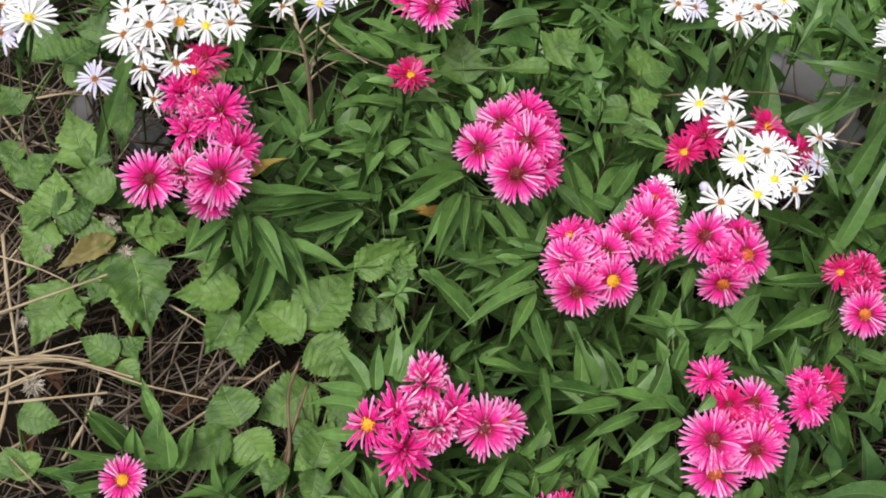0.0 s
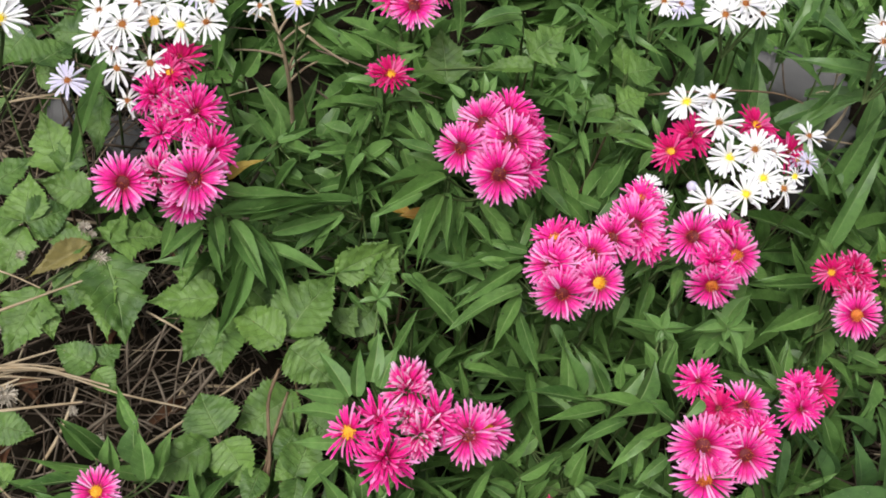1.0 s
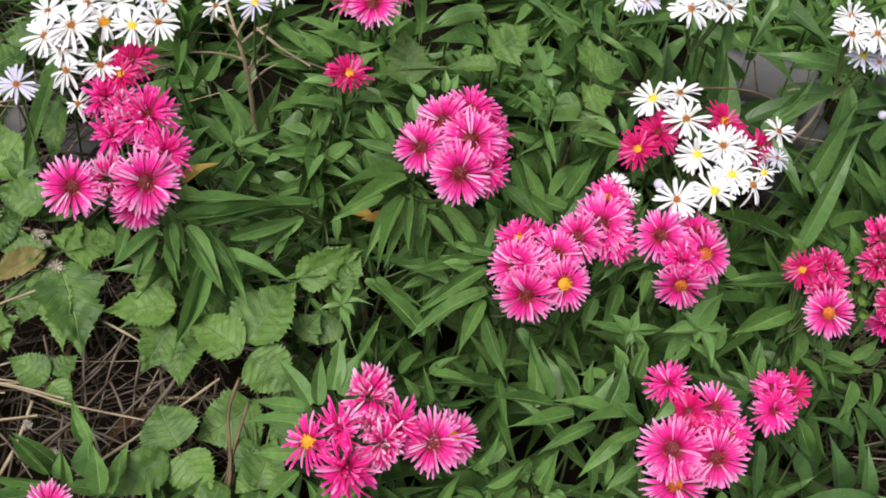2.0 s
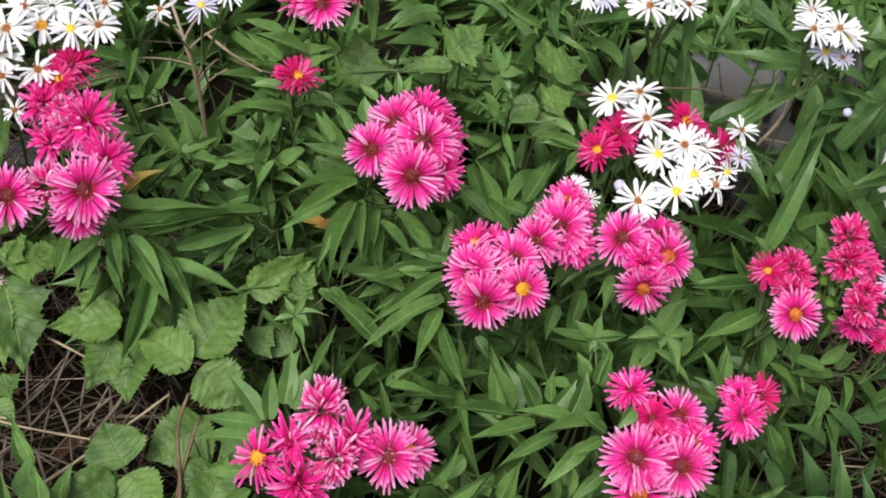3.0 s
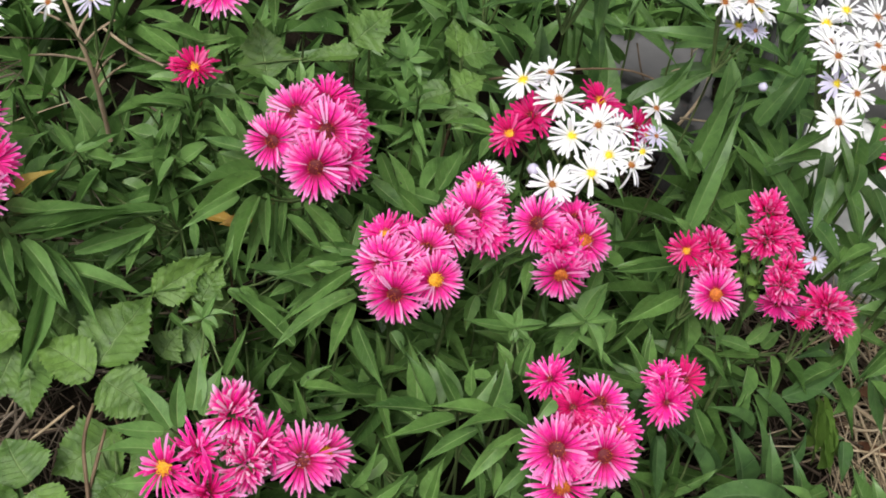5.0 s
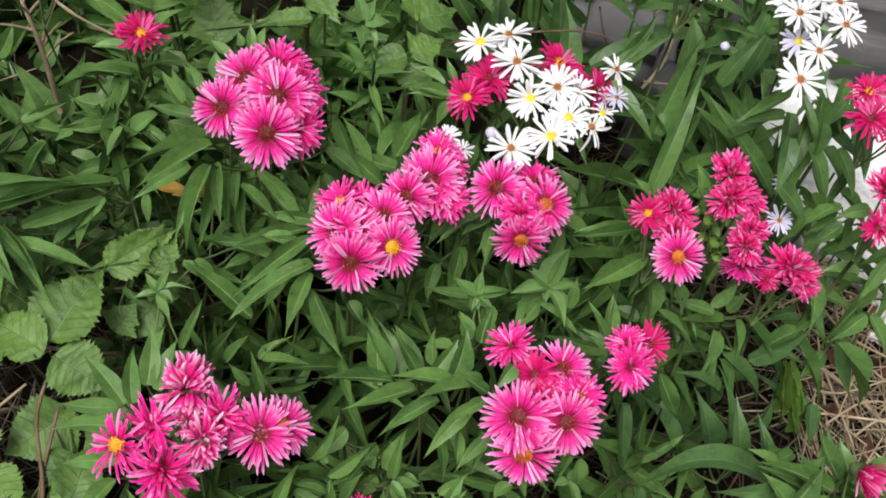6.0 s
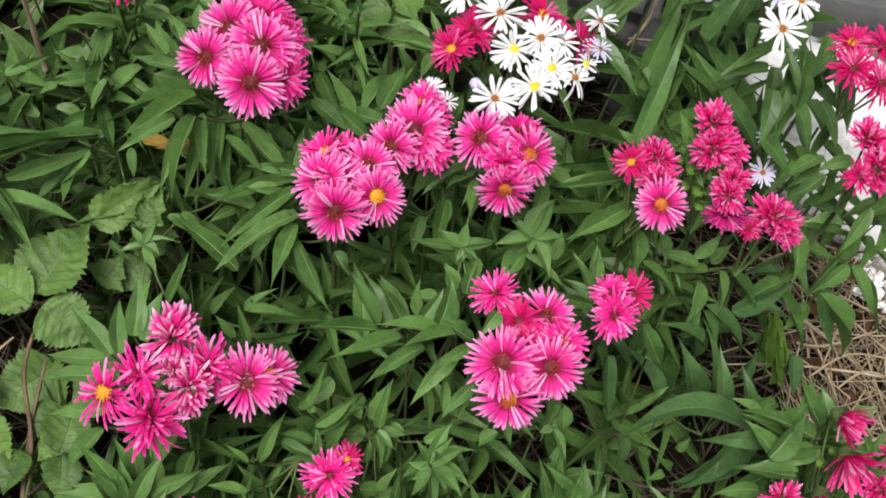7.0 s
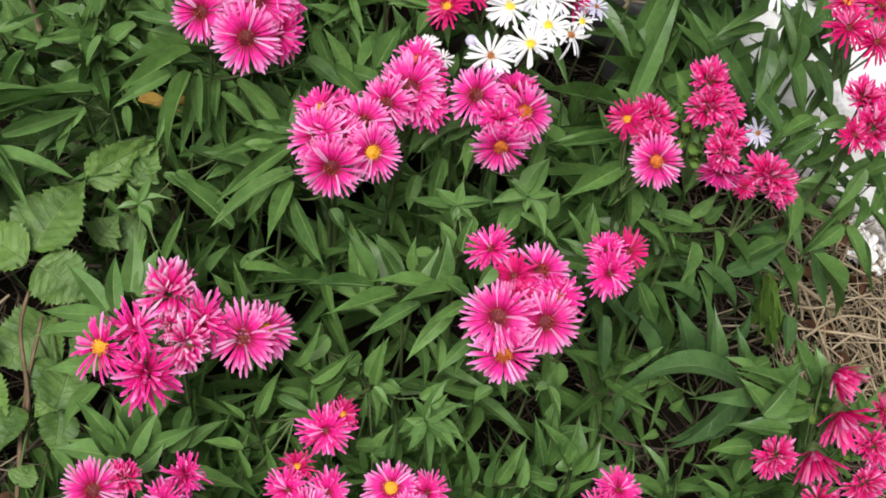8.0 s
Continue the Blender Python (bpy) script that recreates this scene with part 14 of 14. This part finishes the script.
leaf(p, -0.0058, 0.5741, 0.2250, 0.0214, 0.5765, 0.2200, 0.0080)
leaf(p, -0.0054, 0.5680, 0.2000, 0.0061, 0.5494, 0.1750, 0.0099)
leaf(p, -0.0075, 0.5702, 0.2000, -0.0156, 0.5538, 0.1800, 0.0091)
leaf(p, -0.0048, 0.5735, 0.2000, 0.0226, 0.5652, 0.1850, 0.0091)
leaf(p, -0.0094, 0.5722, 0.2100, -0.0294, 0.5598, 0.1950, 0.0073)
twig("straw_stalk", [(-0.2685, 0.3777, 0.1200), (-0.2254, 0.3952, 0.1400), (-0.1929, 0.4205, 0.1400)], 0.00100, 0.00070, STRAW, "pale straw stalk fallen over the litter", "straw")
twig("straw_stalk", [(-0.2840, 0.4222, 0.1300), (-0.2470, 0.4167, 0.1350), (-0.2222, 0.4132, 0.1300)], 0.00080, 0.00056, STRAW, "pale straw stalk fallen over the litter", "straw")
twig("straw_stalk", [(-0.2592, 0.3530, 0.1000), (-0.2103, 0.3616, 0.1100), (-0.1603, 0.3637, 0.1000)], 0.00110, 0.00077, STRAW, "pale straw stalk fallen over the litter", "straw")
p = thing("aster_shoot", 0.426, 0.748, "leafy aster stem before grey stones", "plant", "aster shoots")
stalk("stem", p, p.location, (0.4208, 0.7547, 0.1500), 0.0016, 0.0010, STEM, 0.0, (0.004, -0.006, 0))
leaf(p, 0.4072, 0.7307, 0.1800, 0.3305, 0.7322, 0.2000, 0.0108, BLADES)
leaf(p, 0.4212, 0.7294, 0.1700, 0.3999, 0.6867, 0.1500, 0.0119, BLADES)
leaf(p, 0.4329, 0.7455, 0.1700, 0.4001, 0.6726, 0.1400, 0.0100, BLADES)
leaf(p, 0.4177, 0.7773, 0.1700, 0.4251, 0.8018, 0.1900, 0.0153, BLADES)
leaf(p, 0.4233, 0.7669, 0.1600, 0.4450, 0.8020, 0.1800, 0.0143, BLADES)
leaf(p, 0.4280, 0.7332, 0.1600, 0.4765, 0.7710, 0.1600, 0.0130, BLADES)
leaf(p, 0.4164, 0.7331, 0.1500, 0.3658, 0.7060, 0.1500, 0.0131, BLADES)
leaf(p, 0.4185, 0.7899, 0.1500, 0.3851, 0.7992, 0.1700, 0.0136, BLADES)
leaf(p, 0.4306, 0.7899, 0.1600, 0.4304, 0.7589, 0.1400, 0.0135, BLADES)
leaf(p, 0.4067, 0.8039, 0.1700, 0.4377, 0.7940, 0.1500, 0.0135, BLADES)
shoot(p, (0.4208, 0.7547, 0.1500), 0.1, 12, 0.05, 0.08, 4815, 0, kind=BLADES)
p = thing("aster_shoot", -0.086, 0.507, SHOOT_LABEL, "plant", "aster shoots")
stalk("stem", p, p.location, (-0.0860, 0.4967, 0.1500), 0.0016, 0.0010, STEM, 0.0, (0.004, -0.006, 0))
leaf(p, -0.0823, 0.4893, 0.1550, -0.0838, 0.4412, 0.1250, 0.0150, YOUNGS)
leaf(p, -0.0757, 0.4882, 0.1550, -0.0596, 0.4408, 0.1250, 0.0135, YOUNGS)
leaf(p, -0.0887, 0.4882, 0.1550, -0.1048, 0.4525, 0.1250, 0.0134, YOUNGS)
leaf(p, -0.0709, 0.4913, 0.1550, -0.0341, 0.4599, 0.1250, 0.0127, YOUNGS)
leaf(p, -0.0950, 0.4907, 0.1550, -0.1224, 0.4692, 0.1250, 0.0120, YOUNGS)
leaf(p, -0.0738, 0.4954, 0.1550, -0.0362, 0.4941, 0.1250, 0.0113, YOUNGS)


# ---- undergrowth that fills the shade between the stems ----
r = random.Random(11)
made = 0
while made < 150:
    x, y = r.uniform(-0.40, 0.62), r.uniform(0.18, 1.05)
    if x < -0.03 and y < 0.53 or x < -0.2 and y < 0.68 or 0.29 < x < 0.47 and y < 0.50 or x > 0.46 and y < 0.70 or 0.27 < x < 0.44 and 0.70 < y < 0.86:
        continue
    back = y > 0.58
    if not back and r.random() < 0.2:
        continue
    z = ground_height(x, y) + (r.uniform(0.04, 0.11) if back else r.uniform(0.02, 0.055))
    p = thing("aster_shoot", x, y, SHOOT_LABEL, "plant", "aster shoots")
    top = (x + r.uniform(-0.02, 0.02), y + r.uniform(-0.02, 0.02), z)
    stalk("stem", p, p.location, top, 0.0018, 0.0012, STEM)
    shoot(p, top, z * 0.7, 12 if back else 10, 0.045, 0.075, made, 0)
    made += 1


made = 0
while made < 44:
    x, y = r.uniform(-0.02, 0.42), r.uniform(0.20, 0.58)
    z = ground_height(x, y) + r.uniform(0.014, 0.038)
    p = thing("aster_shoot", x, y, SHOOT_LABEL, "plant", "aster shoots")
    top = (x + r.uniform(-0.015, 0.015), y + r.uniform(-0.015, 0.015), z)
    stalk("stem", p, p.location, top, 0.0018, 0.0012, STEM)
    shoot(p, top, z * 0.6, 6, 0.045, 0.075, made + 500, 0)
    made += 1


# ---- dead grass and litter ----
def straw_mat(name, material, count, box, zmax, lengths, radius, seed, label):
    r = random.Random(seed)
    parts = []
    for _ in range(count):
        x, y = r.uniform(box[0], box[1]), r.uniform(box[2], box[3])
        a, ln = r.uniform(0, math.pi), r.uniform(*lengths)
        if -0.19 < x and y > 0.57 and r.random() < 0.85 and x < 0.1:
            continue
        z = ground_height(x, y) + zmax * r.random() ** 1.6
        d = Vector((math.cos(a), math.sin(a), r.gauss(0, 0.18)))
        path = bowed(Vector((x, y, z)) - d * ln / 2, Vector((x, y, z)) + d * ln / 2, r.uniform(-0.05, 0.09) * ln * r.choice((0.05, 0.1, 0.2, 0.7)), 4, (r.gauss(0, 0.02) * ln, r.gauss(0, 0.02) * ln, 0))
        w = radius * r.choice((0.5, 0.7, 0.9, 1.3, 2.1))
        parts.append(tube(path, [w, w, w * 0.9, w * 0.8, w * 0.5], 4))
    vs, fs, us = join(parts)
    tagged(new(name, mesh_of(name, vs, fs, material, us)), label, "dry grass", kind="stuff")


straw_mat("dead_stems", OLD_STRAW, 1050, (-0.42, 0.05, 0.16, 0.75), 0.078, (0.03, 0.13), 0.0006, 1, "matted brown dead grass stems on the soil")
straw_mat("dead_stems", GREY_STEM, 380, (-0.42, 0.0, 0.16, 0.66), 0.085, (0.03, 0.12), 0.00075, 5, "grey weathered dead stems tangled over the soil")
straw_mat("straw", STRAW, 110, (-0.42, -0.04, 0.2, 0.66), 0.088, (0.03, 0.12), 0.0007, 2, "loose pale straw lying over dead stems")
straw_mat("dead_stems", OLD_STRAW, 2000, (0.28, 0.85, 0.25, 0.8), 0.026, (0.03, 0.12), 0.0006, 3, "matted brown dead grass stems on the soil")
straw_mat("straw", STRAW, 1050, (0.49, 0.80, 0.36, 0.66), 0.040, (0.03, 0.16), 0.00055, 4, "loose pale straw lying over dead stems")


# ---- whitewashed stones ----
def stone(x, y, z, sx, sy, sz, seed, turn, material, label, tilt=0, uneven=0.06):
    bm = bmesh.new()
    bmesh.ops.create_cube(bm, size=1)
    bmesh.ops.bevel(bm, geom=bm.edges[:], offset=0.16, segments=2, affect="EDGES")
    bmesh.ops.subdivide_edges(bm, edges=bm.edges[:], cuts=4, use_grid_fill=True)
    for v in bm.verts:
        v.co += v.normal * uneven * noise.noise(v.co * 2.3 + Vector((seed, 0, 0))) + v.normal * 0.05 * noise.noise(v.co * 6 + Vector((0, seed, 0)))
    me = bpy.data.meshes.new("garden_stone")
    bm.to_mesh(me)
    bm.free()
    me.materials.append(material)
    me.polygons.foreach_set("use_smooth", [True] * len(me.polygons))
    ob = tagged(new("garden_stone", me), label, "stone", "garden stones")
    ob.matrix_basis = pose(x, y, z, tilt, 0, turn) @ Matrix.Diagonal((sx, sy, sz, 1))


stone(0.354, 0.828, 0.005, 0.100, 0.085, 0.11, 1, -12, SHADED_GREY, "smooth grey garden stone, colour darkened for leaf shade")
stone(0.389, 0.770, 0.005, 0.032, 0.055, 0.11, 2, -35, SHADED_GREY, "smooth grey garden stone, colour darkened for leaf shade")
stone(0.600, 0.668, 0.03, 0.31, 0.13, 0.14, 3, -38, STONE, "whitewashed rough stone lying behind pink asters", -24)
stone(0.56, 0.84, 0.045, 0.22, 0.10, 0.18, 4, -5, SHADED_GREY, "rough grey stone ledge behind the flowers, darkened for shade")
stone(-0.301, 0.627, ground_height(-0.301, 0.627) + 0.012, 0.024, 0.042, 0.035, 31, 20, SHADED_GREY, "small grey stone among dead stems and weeds", 8)
stone(-0.241, 0.620, ground_height(-0.241, 0.620) + 0.012, 0.045, 0.031, 0.035, 32, -30, SHADED_GREY, "small grey stone among dead stems and weeds", 8)
stone(-0.294, 0.678, ground_height(-0.294, 0.678) + 0.012, 0.027, 0.034, 0.035, 33, 50, SHADED_GREY, "small grey stone among dead stems and weeds", 8)
for x, y, size, seed in ((0.579, 0.566, 0.030, 5), (0.573, 0.587, 0.022, 6), (0.593, 0.612, 0.030, 7), (0.590, 0.552, 0.020, 8), (0.600, 0.575, 0.034, 9), (0.566, 0.560, 0.013, 10), (0.585, 0.595, 0.016, 11)):
    stone(x, y, 0.010 + size * 0.1, size * 0.6, size * 0.4, size * 0.5, seed, seed * 50, STONE, "small crumbled piece of white stone on straw", 20, 0.9)


# ---- fallen leaves ----
r = random.Random(23)
for k in range(28):
    x, y = (r.uniform(0.47, 0.70), r.uniform(0.42, 0.62)) if k < 16 else (r.uniform(-0.40, -0.02), r.uniform(0.2, 0.6))
    dead_leaf(x, y, ground_height(x, y) + r.uniform(0.012, 0.03), r.uniform(0.018, 0.04), r.uniform(0.006, 0.012), k)
